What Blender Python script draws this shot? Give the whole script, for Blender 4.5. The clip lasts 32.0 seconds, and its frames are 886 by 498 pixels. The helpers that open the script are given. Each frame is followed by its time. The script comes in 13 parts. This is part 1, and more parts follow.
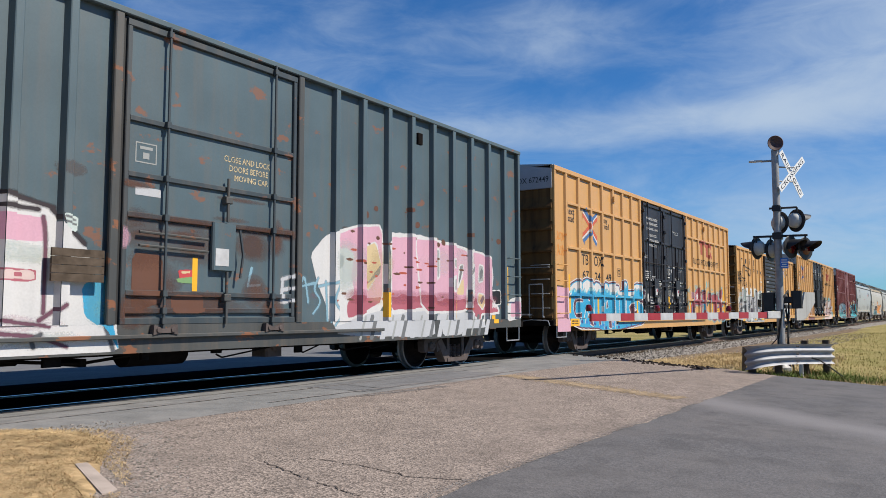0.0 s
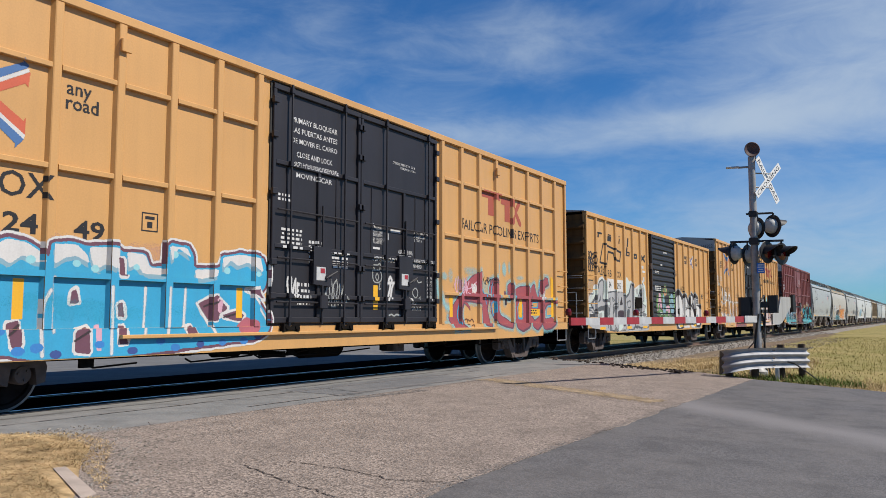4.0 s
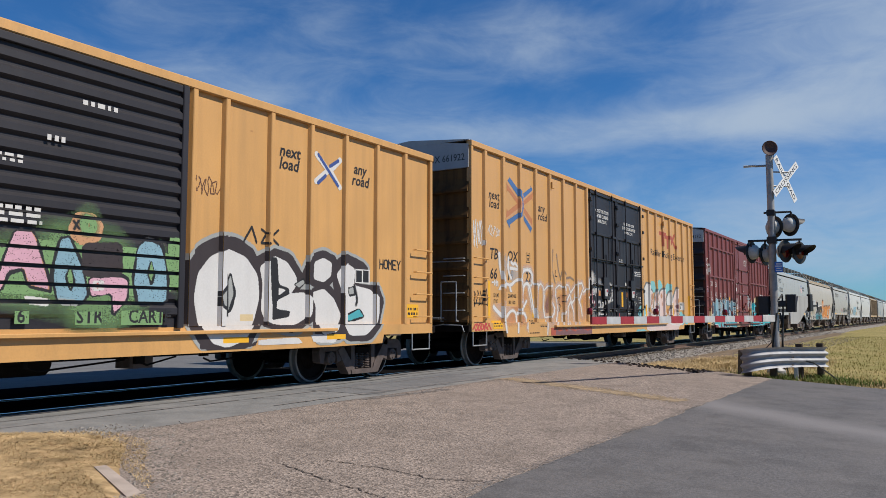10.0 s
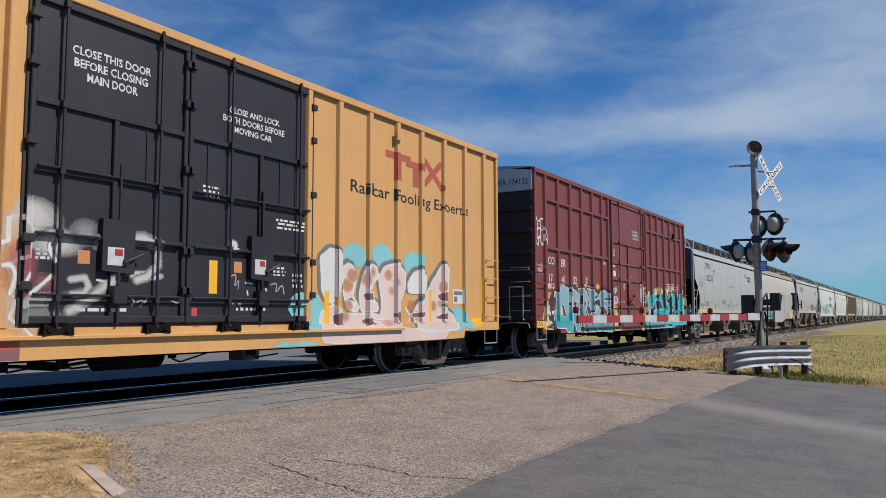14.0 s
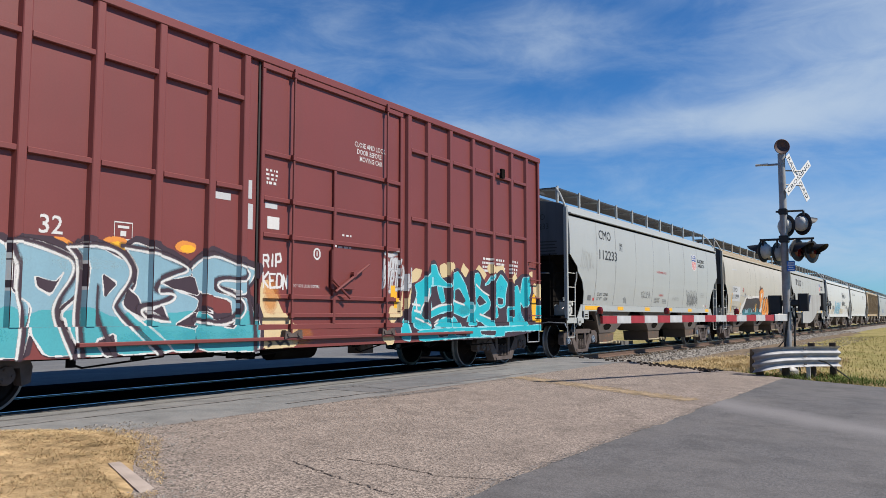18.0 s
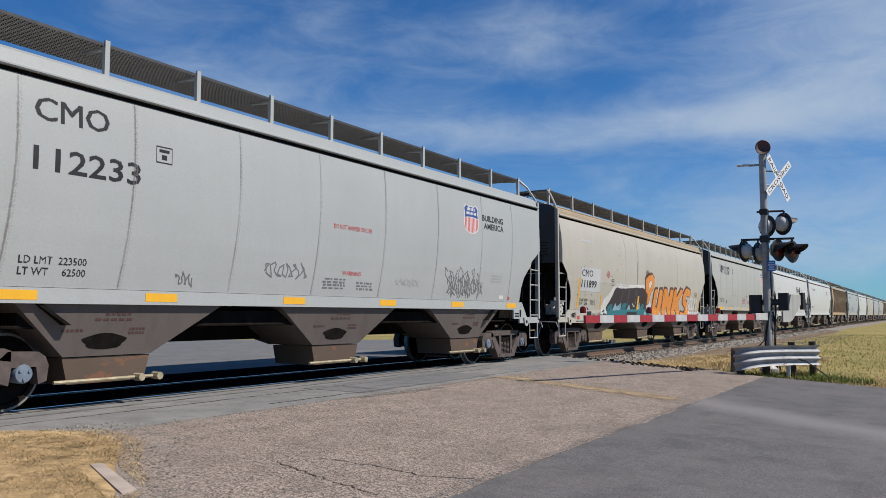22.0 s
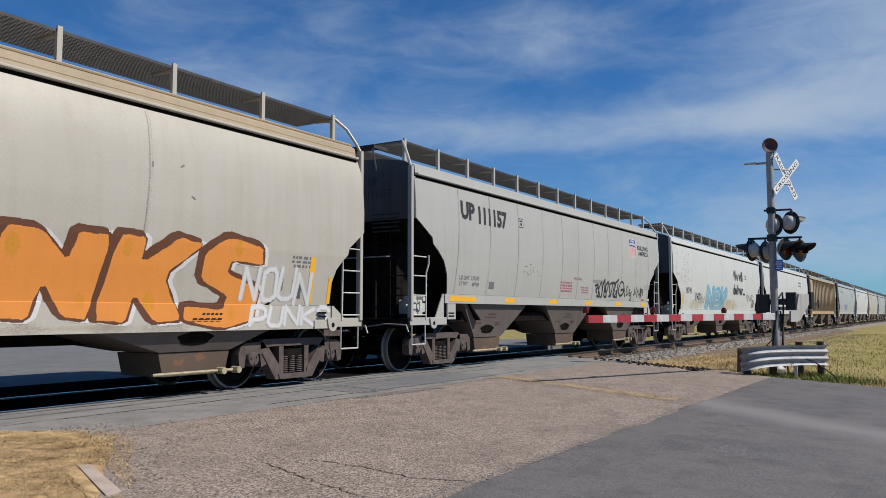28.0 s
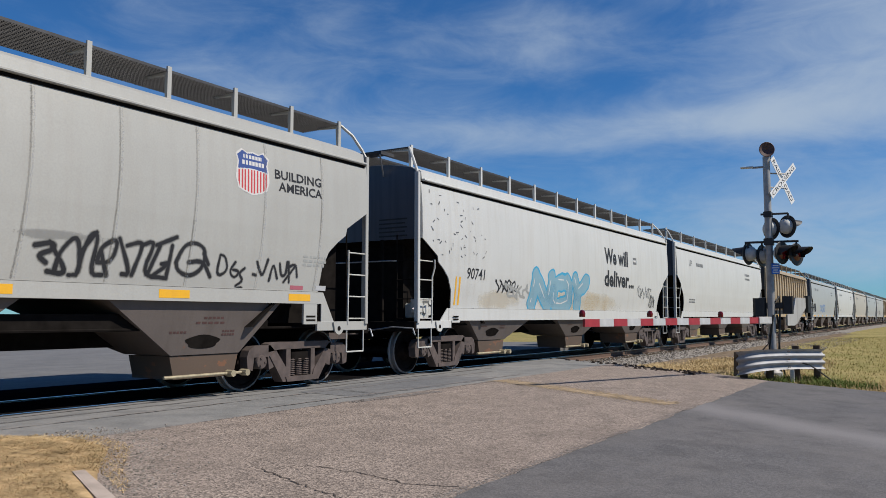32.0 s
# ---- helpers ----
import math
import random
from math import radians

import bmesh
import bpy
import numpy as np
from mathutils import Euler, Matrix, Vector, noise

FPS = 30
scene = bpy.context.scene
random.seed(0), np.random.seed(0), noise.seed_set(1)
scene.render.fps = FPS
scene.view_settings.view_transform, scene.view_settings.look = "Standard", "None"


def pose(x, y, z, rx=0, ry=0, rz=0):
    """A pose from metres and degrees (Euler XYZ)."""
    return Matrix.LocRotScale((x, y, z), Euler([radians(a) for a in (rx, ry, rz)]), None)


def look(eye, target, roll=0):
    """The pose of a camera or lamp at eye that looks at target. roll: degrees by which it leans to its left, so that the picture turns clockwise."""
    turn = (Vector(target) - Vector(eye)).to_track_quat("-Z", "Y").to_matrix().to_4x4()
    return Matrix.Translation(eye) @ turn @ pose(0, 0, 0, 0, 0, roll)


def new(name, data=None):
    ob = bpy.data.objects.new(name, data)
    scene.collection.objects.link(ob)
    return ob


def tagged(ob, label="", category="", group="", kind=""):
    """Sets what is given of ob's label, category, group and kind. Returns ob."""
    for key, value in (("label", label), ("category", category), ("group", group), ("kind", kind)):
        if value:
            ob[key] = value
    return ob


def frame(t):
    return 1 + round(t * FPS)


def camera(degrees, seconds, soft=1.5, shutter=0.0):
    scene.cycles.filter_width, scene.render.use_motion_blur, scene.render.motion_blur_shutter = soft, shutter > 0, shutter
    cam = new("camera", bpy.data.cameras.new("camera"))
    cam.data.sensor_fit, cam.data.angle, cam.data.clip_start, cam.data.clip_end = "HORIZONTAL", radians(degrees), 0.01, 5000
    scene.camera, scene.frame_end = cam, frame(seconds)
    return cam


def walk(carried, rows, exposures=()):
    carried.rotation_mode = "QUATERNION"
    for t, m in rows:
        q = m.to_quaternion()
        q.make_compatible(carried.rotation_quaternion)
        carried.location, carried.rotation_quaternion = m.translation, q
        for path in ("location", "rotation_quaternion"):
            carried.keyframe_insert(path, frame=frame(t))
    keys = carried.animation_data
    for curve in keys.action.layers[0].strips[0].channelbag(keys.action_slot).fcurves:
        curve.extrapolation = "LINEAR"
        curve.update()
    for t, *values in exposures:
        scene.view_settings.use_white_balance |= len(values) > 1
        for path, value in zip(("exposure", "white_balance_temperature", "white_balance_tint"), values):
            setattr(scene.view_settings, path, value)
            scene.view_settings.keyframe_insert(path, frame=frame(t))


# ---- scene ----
# seconds, offset of the hand-held camera (m), heading, pitch, roll (degrees)
PATH = [
    (0.0, 0.129, -0.128, 0.009, -57.22, 94.63, 0.06),
    (0.5, 0.127, -0.138, 0.003, -57.87, 94.68, -0.01),
    (1.0, 0.125, -0.158, 0.003, -57.80, 94.73, -0.01),
    (1.5, 0.122, -0.159, 0.002, -58.65, 94.79, 0.08),
    (2.0, 0.116, -0.160, 0.003, -59.52, 94.86, 0.09),
    (2.5, 0.104, -0.138, 0.006, -59.14, 94.90, 0.02),
    (3.0, 0.099, -0.131, 0.001, -58.75, 94.92, 0.14),
    (3.5, 0.096, -0.133, 0.001, -58.52, 94.96, 0.01),
    (5.5, 0.092, -0.145, -0.024, -59.54, 94.95, 0.09),
    (6.0, 0.089, -0.155, -0.015, -59.53, 94.88, 0.06),
    (6.5, 0.086, -0.131, 0.001, -59.55, 94.80, -0.00),
    (7.0, 0.067, -0.048, -0.011, -59.58, 94.78, -0.09),
    (7.5, 0.027, 0.038, 0.003, -59.58, 94.75, -0.19),
    (8.0, -0.007, 0.085, -0.001, -59.63, 94.76, -0.11),
    (8.5, -0.028, 0.110, 0.000, -59.66, 94.79, -0.06),
    (9.0, -0.022, 0.120, 0.001, -59.36, 94.83, -0.03),
    (9.5, -0.023, 0.119, -0.003, -58.90, 94.86, -0.05),
    (10.0, -0.031, 0.106, -0.008, -58.32, 94.92, 0.02),
    (10.5, -0.038, 0.069, -0.005, -57.84, 94.94, 0.09),
    (11.0, -0.043, 0.057, -0.015, -57.82, 94.92, 0.03),
    (11.5, -0.039, 0.061, -0.031, -57.98, 94.96, 0.06),
    (12.0, -0.051, 0.068, -0.019, -58.18, 94.90, 0.03),
    (12.5, -0.041, 0.081, -0.011, -58.35, 94.86, 0.03),
    (13.0, -0.037, 0.072, -0.016, -58.46, 94.87, 0.11),
    (13.5, -0.049, 0.068, -0.017, -59.09, 94.90, 0.15),
    (14.0, -0.052, 0.067, -0.016, -59.16, 94.89, 0.15),
    (14.5, -0.056, 0.074, -0.020, -59.22, 94.89, 0.15),
    (16.5, -0.043, 0.046, -0.017, -58.20, 94.93, 0.23),
    (17.0, -0.045, 0.059, -0.020, -57.69, 94.94, 0.17),
    (17.5, -0.054, 0.053, -0.012, -57.35, 94.90, 0.18),
    (18.0, -0.061, 0.051, -0.008, -57.43, 94.85, -0.01),
    (18.5, -0.065, 0.041, -0.006, -57.69, 94.83, -0.06),
    (19.0, -0.067, 0.066, -0.012, -58.19, 94.86, -0.06),
    (19.5, -0.082, 0.075, -0.012, -58.71, 94.87, -0.06),
    (20.0, -0.086, 0.067, -0.018, -58.65, 94.87, -0.00),
    (20.5, -0.084, 0.059, -0.011, -58.65, 94.86, -0.02),
    (21.0, -0.081, 0.060, 0.000, -58.67, 94.78, -0.02),
    (21.5, -0.087, 0.039, 0.011, -58.57, 94.76, 0.01),
    (22.0, -0.081, 0.041, 0.004, -58.60, 94.77, 0.02),
    (22.5, -0.073, 0.056, 0.005, -58.64, 94.73, -0.03),
    (23.0, -0.066, 0.073, 0.014, -58.67, 94.65, -0.10),
    (23.5, -0.054, 0.080, 0.004, -58.49, 94.69, 0.00),
    (24.0, -0.056, 0.074, 0.010, -57.96, 94.85, -0.00),
    (24.5, -0.056, 0.082, 0.009, -57.36, 94.86, -0.04),
    (25.0, -0.070, 0.047, 0.010, -56.55, 94.89, 0.01),
    (25.5, -0.054, 0.043, 0.009, -56.22, 94.83, -0.10),
    (26.0, -0.025, 0.004, 0.002, -56.46, 94.79, -0.01),
    (26.5, 0.004, -0.030, -0.001, -56.76, 94.77, 0.09),
    (28.5, 0.072, -0.071, 0.016, -57.87, 94.73, 0.03),
    (29.0, 0.061, -0.069, 0.022, -57.83, 94.76, 0.01),
    (29.5, 0.058, -0.070, 0.030, -57.85, 94.77, -0.02),
    (30.0, 0.052, -0.070, 0.026, -57.85, 94.77, -0.08),
    (30.5, 0.064, -0.080, 0.013, -57.84, 94.80, -0.05),
    (31.0, 0.072, -0.088, 0.030, -57.87, 94.83, -0.02),
    (31.5, 0.076, -0.104, 0.037, -57.85, 94.85, -0.02),
    (32.0, 0.071, -0.103, 0.044, -57.87, 94.86, -0.04),
]
EYE = 1.112
cam = camera(58.33, 32.0, 0.75)
# the camera opens up a little when dark wagons fill its picture
MOOD = [(0.0, 0.41), (3.0, 0.28), (6.0, 0.33), (9.0, 0.22), (13.0, 0.16), (17.0, 0.35), (19.0, 0.46), (23.0, 0.18), (26.0, 0.17), (30.0, 0.16), (32.0, 0.15)]
walk(cam, [(t, pose(x, y, EYE + z, tilt, roll, yaw)) for t, x, y, z, yaw, tilt, roll in PATH], MOOD)

# seconds and metres that the train has rolled
ROLL = [
    (0.0, 0.00), (0.5, 2.07), (1.0, 4.13), (1.5, 6.20), (2.0, 8.27), (2.5, 10.35), (3.0, 12.43), (3.5, 14.52),
    (5.5, 22.88), (6.0, 24.96), (6.5, 27.04), (7.0, 29.11), (7.5, 31.16), (8.0, 33.21), (8.5, 35.28), (9.0,
    37.36), (9.5, 39.45), (10.0, 41.53), (10.5, 43.60), (11.0, 45.66), (11.5, 47.74), (12.0, 49.82), (12.5,
    51.91), (13.0, 53.98), (13.5, 56.04), (14.0, 58.11), (14.5, 60.18), (16.5, 68.43), (17.0, 70.49), (17.5,
    72.55), (18.0, 74.60), (18.5, 76.67), (19.0, 78.73), (19.5, 80.78), (20.0, 82.85), (20.5, 84.92), (21.0,
    87.00), (21.5, 89.07), (22.0, 91.13), (22.5, 93.19), (23.0, 95.25), (23.5, 97.31), (24.0, 99.39), (24.5,
    101.52), (25.0, 103.62), (25.5, 105.72), (26.0, 107.79), (26.5, 109.86), (28.5, 118.22), (29.0, 120.32),
    (29.5, 122.43), (30.0, 124.54), (30.5, 126.66), (31.0, 128.77), (31.5, 130.89), (32.0, 133.01),
]

# ---- light: a clear autumn day, the sun behind the viewer and to the side ----
SUN = Vector((0.25, -0.85, 1.0)).normalized()
sun_data = bpy.data.lights.new("sun", "SUN")
sun_data.energy, sun_data.angle, sun_data.color = 5.0, radians(0.53), (1.0, 0.93, 0.82)
sun = new("sun", sun_data)
sun.matrix_world = look((0, 0, 40), Vector((0, 0, 40)) - SUN)

world = bpy.data.worlds.new("sky")
scene.world = world
world.use_nodes = True
wn, wl = world.node_tree.nodes, world.node_tree.links
background = wn["Background"]
sky = wn.new("ShaderNodeTexSky")
sky.sky_type, sky.sun_disc = "NISHITA", False
sky.sun_elevation = math.asin(SUN.z)
sky.sun_rotation = math.atan2(SUN.x, SUN.y)
sky.air_density, sky.dust_density, sky.ozone_density = 1.0, 0.0, 6.0
background.inputs["Strength"].default_value = 0.068


def world_clouds():
    """Thin cirrus: stretched streaks of noise over the dome, a thicker veil on one side of the sky."""
    def calc(op, a, b=None):
        node = wn.new("ShaderNodeMath")
        node.operation = op
        for slot, value in enumerate((a, b)):
            if value is None:
                continue
            if isinstance(value, (int, float)):
                node.inputs[slot].default_value = value
            else:
                wl.new(value, node.inputs[slot])
        return node.outputs[0]

    coord = wn.new("ShaderNodeTexCoord")
    split = wn.new("ShaderNodeSeparateXYZ")
    wl.new(coord.outputs["Generated"], split.inputs[0])
    turn = calc("ARCTAN2", split.outputs["Y"], split.outputs["X"])
    rise = calc("ARCSINE", split.outputs["Z"])
    flat = wn.new("ShaderNodeCombineXYZ")
    wl.new(turn, flat.inputs[0])
    wl.new(rise, flat.inputs[1])

    def streaks(scale, lean, shift, size, detail, rough, twist):
        place = wn.new("ShaderNodeMapping")
        place.inputs["Rotation"].default_value = (0, 0, radians(lean))
        place.inputs["Scale"].default_value = (*scale, 1.0)
        place.inputs["Location"].default_value = shift
        wl.new(flat.outputs[0], place.inputs["Vector"])
        tex = wn.new("ShaderNodeTexNoise")
        tex.inputs["Scale"].default_value, tex.inputs["Detail"].default_value = size, detail
        tex.inputs["Roughness"].default_value, tex.inputs["Distortion"].default_value = rough, twist
        wl.new(place.outputs[0], tex.inputs["Vector"])
        return tex.outputs["Fac"]

    def bank(az, height, wide, tall, weight):
        """A soft bank of cloud round a heading and a height above the horizon, in degrees."""
        a = calc("POWER", calc("DIVIDE", calc("SUBTRACT", turn, radians(az)), radians(wide)), 2.0)
        b = calc("POWER", calc("DIVIDE", calc("SUBTRACT", rise, radians(height)), radians(tall)), 2.0)
        return calc("MULTIPLY", calc("EXPONENT", calc("MULTIPLY", calc("ADD", a, b), -1.0)), weight)

    broad = streaks((1.2, 4.5), 5.0, CLOUD_SHIFT, 1.3, 3.0, 0.45, 0.2)
    wisps = streaks((2.0, 5.5), -12.0, (2.7, 0.6, 0.0), 3.6, 9.0, 0.62, 0.45)
    amount = calc("ADD", calc("MULTIPLY", broad, 0.55), calc("MULTIPLY", wisps, 0.45))
    for weather in ((2.0, 19.0, 15.0, 8.5, 0.28), (14.0, 13.0, 20.0, 1.6, 0.28), (25.0, 19.3, 5.0, 2.0, 0.19), (2.0, 7.0, 18.0, 3.0, 0.15), (54.0, 24.0, 9.0, 3.0, 0.09),
                    (40.0, 14.5, 14.0, 2.2, 0.11), (12.0, 4.0, 38.0, 4.0, 0.20), (-70.0, 35.0, 40.0, 14.0, 0.10)):
        amount = calc("ADD", amount, bank(*weather))
    ramp = wn.new("ShaderNodeValToRGB")
    ramp.color_ramp.interpolation = "EASE"
    ramp.color_ramp.elements[0].position, ramp.color_ramp.elements[0].color = 0.46, (0, 0, 0, 1)
    ramp.color_ramp.elements[1].position, ramp.color_ramp.elements[1].color = 0.98, (0.85, 0.85, 0.85, 1)
    wl.new(amount, ramp.inputs[0])
    mix = wn.new("ShaderNodeMixRGB")
    mix.inputs[2].default_value = CLOUD_LIGHT
    wl.new(ramp.outputs[0], mix.inputs[0])
    deep = wn.new("ShaderNodeMixRGB")
    deep.blend_type = "MULTIPLY"
    deep.inputs[0].default_value, deep.inputs[2].default_value = 1.0, SKY_TINT
    wl.new(sky.outputs[0], deep.inputs[1])
    wl.new(deep.outputs[0], mix.inputs[1])
    wl.new(mix.outputs[0], background.inputs["Color"])


SKY_TINT = (0.40, 0.85, 1.22, 1)
CLOUD_SHIFT, CLOUD_LIGHT = (0.35, 0.9, 0.0), (5.6, 6.8, 8.3, 1)
world_clouds()

# ---- materials ----
def principled(name):
    m = bpy.data.materials.new(name)
    m.use_nodes = True
    return m, m.node_tree.nodes, m.node_tree.links, m.node_tree.nodes["Principled BSDF"]


def dusty(color):
    """Outdoor paint and stone keep a little less than their clean colour."""
    return tuple(0.85 * v for v in color)


def noise_node(n, l, scale, detail=4.0, stretch=(1, 1, 1), rough=0.55, source="Object"):
    coord = n.new("ShaderNodeTexCoord")
    turn = n.new("ShaderNodeMapping")
    turn.inputs["Scale"].default_value = stretch
    tex = n.new("ShaderNodeTexNoise")
    tex.inputs["Scale"].default_value, tex.inputs["Detail"].default_value = scale, detail
    tex.inputs["Roughness"].default_value = rough
    l.new(coord.outputs[source], turn.inputs["Vector"])
    l.new(turn.outputs[0], tex.inputs["Vector"])
    return tex.outputs["Fac"]


def ramp_node(n, l, value, a, b, ca=(0, 0, 0), cb=(1, 1, 1)):
    r = n.new("ShaderNodeValToRGB")
    e = r.color_ramp.elements
    e[0].position, e[0].color = a, (*ca, 1)
    e[1].position, e[1].color = b, (*cb, 1)
    l.new(value, r.inputs[0])
    return r.outputs[0]


def mix_node(n, l, fac, a, b, mode="MIX"):
    m = n.new("ShaderNodeMixRGB")
    m.blend_type = mode
    for value, slot in ((fac, 0), (a, 1), (b, 2)):
        if isinstance(value, (int, float)):
            m.inputs[slot].default_value = value
        elif isinstance(value, tuple):
            m.inputs[slot].default_value = (*value, 1)
        else:
            l.new(value, m.inputs[slot])
    return m.outputs[0]


def bump_node(n, l, bsdf, value, strength, distance=0.01):
    b = n.new("ShaderNodeBump")
    b.inputs["Strength"].default_value, b.inputs["Distance"].default_value = strength, distance
    l.new(value, b.inputs["Height"])
    l.new(b.outputs[0], bsdf.inputs["Normal"])


def painted(name, color, dark=0.72, streak=0.25, rust=0.0, rough=0.45, dirt=(0.16, 0.12, 0.085), spec=0.5, pits=0.72):
    """Weathered vehicle paint: slow fading, vertical rain streaks of dirt, a few rust spots, faint dents."""
    m, n, l, p = principled(name)
    color, dirt = dusty(color), dusty(dirt)
    slow = noise_node(n, l, 0.7, 3.0)
    c = mix_node(n, l, ramp_node(n, l, slow, 0.3, 0.75), tuple(v * dark for v in color), color)
    runs = noise_node(n, l, 2.2, 5.0, (3.0, 3.0, 0.22))
    c = mix_node(n, l, mix_node(n, l, 1.0, ramp_node(n, l, runs, 0.46, 0.78), (streak, streak, streak), "MULTIPLY"), c, dirt)
    fine = noise_node(n, l, 45.0, 3.0)
    c = mix_node(n, l, 0.05, c, ramp_node(n, l, fine, 0.3, 0.7), "OVERLAY")
    if rust > 0:
        spots = noise_node(n, l, 1.9, 8.0, (1.0, 1.0, 1.6), 0.62)
        c = mix_node(n, l, ramp_node(n, l, spots, pits, pits + 0.03, (0, 0, 0), (rust, rust, rust)), c, (0.20, 0.075, 0.03))
    l.new(c, p.inputs["Base Color"])
    p.inputs["Roughness"].default_value = rough
    p.inputs["Specular IOR Level"].default_value = spec
    bump_node(n, l, p, noise_node(n, l, 3.0, 2.0), 0.12, 0.02)
    return m


def plain(name, color, rough=0.6, metal=0.0, vary=0.25, scale=8.0, bump=0.15, glow=0.0):
    m, n, l, p = principled(name)
    color = dusty(color)
    a = noise_node(n, l, scale, 5.0)
    c = mix_node(n, l, ramp_node(n, l, a, 0.3, 0.72), tuple(v * (1 - vary) for v in color), tuple(min(1, v * (1 + vary * 0.5)) for v in color))
    l.new(c, p.inputs["Base Color"])
    p.inputs["Roughness"].default_value, p.inputs["Metallic"].default_value = rough, metal
    if bump:
        bump_node(n, l, p, noise_node(n, l, scale * 6, 3.0), bump, 0.004)
    return m


def stone_ground(name, base, chips, scale, contrast=0.5, rough=0.9, bump=0.6, patches=0.25, tint=(0.3, 0.27, 0.24), worn=None):
    """Road surfaces: aggregate as small cells in a binder, with worn and dirty patches."""
    m, n, l, p = principled(name)
    base, chips, tint = dusty(base), dusty(chips), dusty(tint)
    coord = n.new("ShaderNodeTexCoord")
    cell = n.new("ShaderNodeTexVoronoi")
    cell.inputs["Scale"].default_value = scale
    l.new(coord.outputs["Object"], cell.inputs["Vector"])
    grey = n.new("ShaderNodeSeparateColor")
    l.new(cell.outputs["Color"], grey.inputs[0])
    c = mix_node(n, l, ramp_node(n, l, grey.outputs[0], 0.5 - contrast / 2, 0.5 + contrast / 2), base, chips)
    c = mix_node(n, l, ramp_node(n, l, noise_node(n, l, 0.55, 6.0, (1, 1.6, 1)), 0.42, 0.75, (0, 0, 0), (patches,) * 3), c, tint)
    c = mix_node(n, l, ramp_node(n, l, noise_node(n, l, 2.6, 5.0), 0.45, 0.8, (0, 0, 0), (patches,) * 3), c, tuple(v * 0.55 for v in base))
    if worn:
        # a pale band that wheels have worn along a line, ragged at its sides
        (ax, ay), (bx, by), width, pale = worn
        size = math.hypot(bx - ax, by - ay)
        across = n.new("ShaderNodeVectorMath")
        across.operation = "DOT_PRODUCT"
        across.inputs[1].default_value = (-(by - ay) / size, (bx - ax) / size, 0)
        l.new(coord.outputs["Object"], across.inputs[0])
        wave = noise_node(n, l, 1.1, 5.0, (1, 1, 1), 0.6)
        shift = n.new("ShaderNodeMath")
        shift.operation = "MULTIPLY_ADD"
        shift.inputs[1].default_value, shift.inputs[2].default_value = 0.5, (-(by - ay) * -ax + (bx - ax) * -ay) / size - 0.25
        l.new(wave, shift.inputs[0])
        gap = n.new("ShaderNodeMath")
        l.new(across.outputs["Value"], gap.inputs[0])
        l.new(shift.outputs[0], gap.inputs[1])
        side = n.new("ShaderNodeMath")
        side.operation = "ABSOLUTE"
        l.new(gap.outputs[0], side.inputs[0])
        c = mix_node(n, l, ramp_node(n, l, side.outputs[0], width * 0.25, width * 1.5, (0.85,) * 3, (0, 0, 0)), c, dusty(pale))
    l.new(c, p.inputs["Base Color"])
    p.inputs["Roughness"].default_value = rough
    p.inputs["Specular IOR Level"].default_value = 0.3
    bump_node(n, l, p, cell.outputs["Distance"], bump, 0.006)
    return m


def grass_ground(name, a, b, c3, scale=0.35):
    m, n, l, p = principled(name)
    a, b, c3 = dusty(a), dusty(b), dusty(c3)
    c = mix_node(n, l, ramp_node(n, l, noise_node(n, l, scale, 6.0), 0.38, 0.66), a, b)
    c = mix_node(n, l, ramp_node(n, l, noise_node(n, l, scale * 9, 4.0), 0.45, 0.7, (0, 0, 0), (0.7,) * 3), c, c3)
    c = mix_node(n, l, 0.35, c, ramp_node(n, l, noise_node(n, l, 30.0, 3.0), 0.3, 0.7), "OVERLAY")
    l.new(c, p.inputs["Base Color"])
    p.inputs["Roughness"].default_value = 0.95
    p.inputs["Specular IOR Level"].default_value = 0.1
    bump_node(n, l, p, noise_node(n, l, 14.0, 4.0), 0.8, 0.05)
    return m


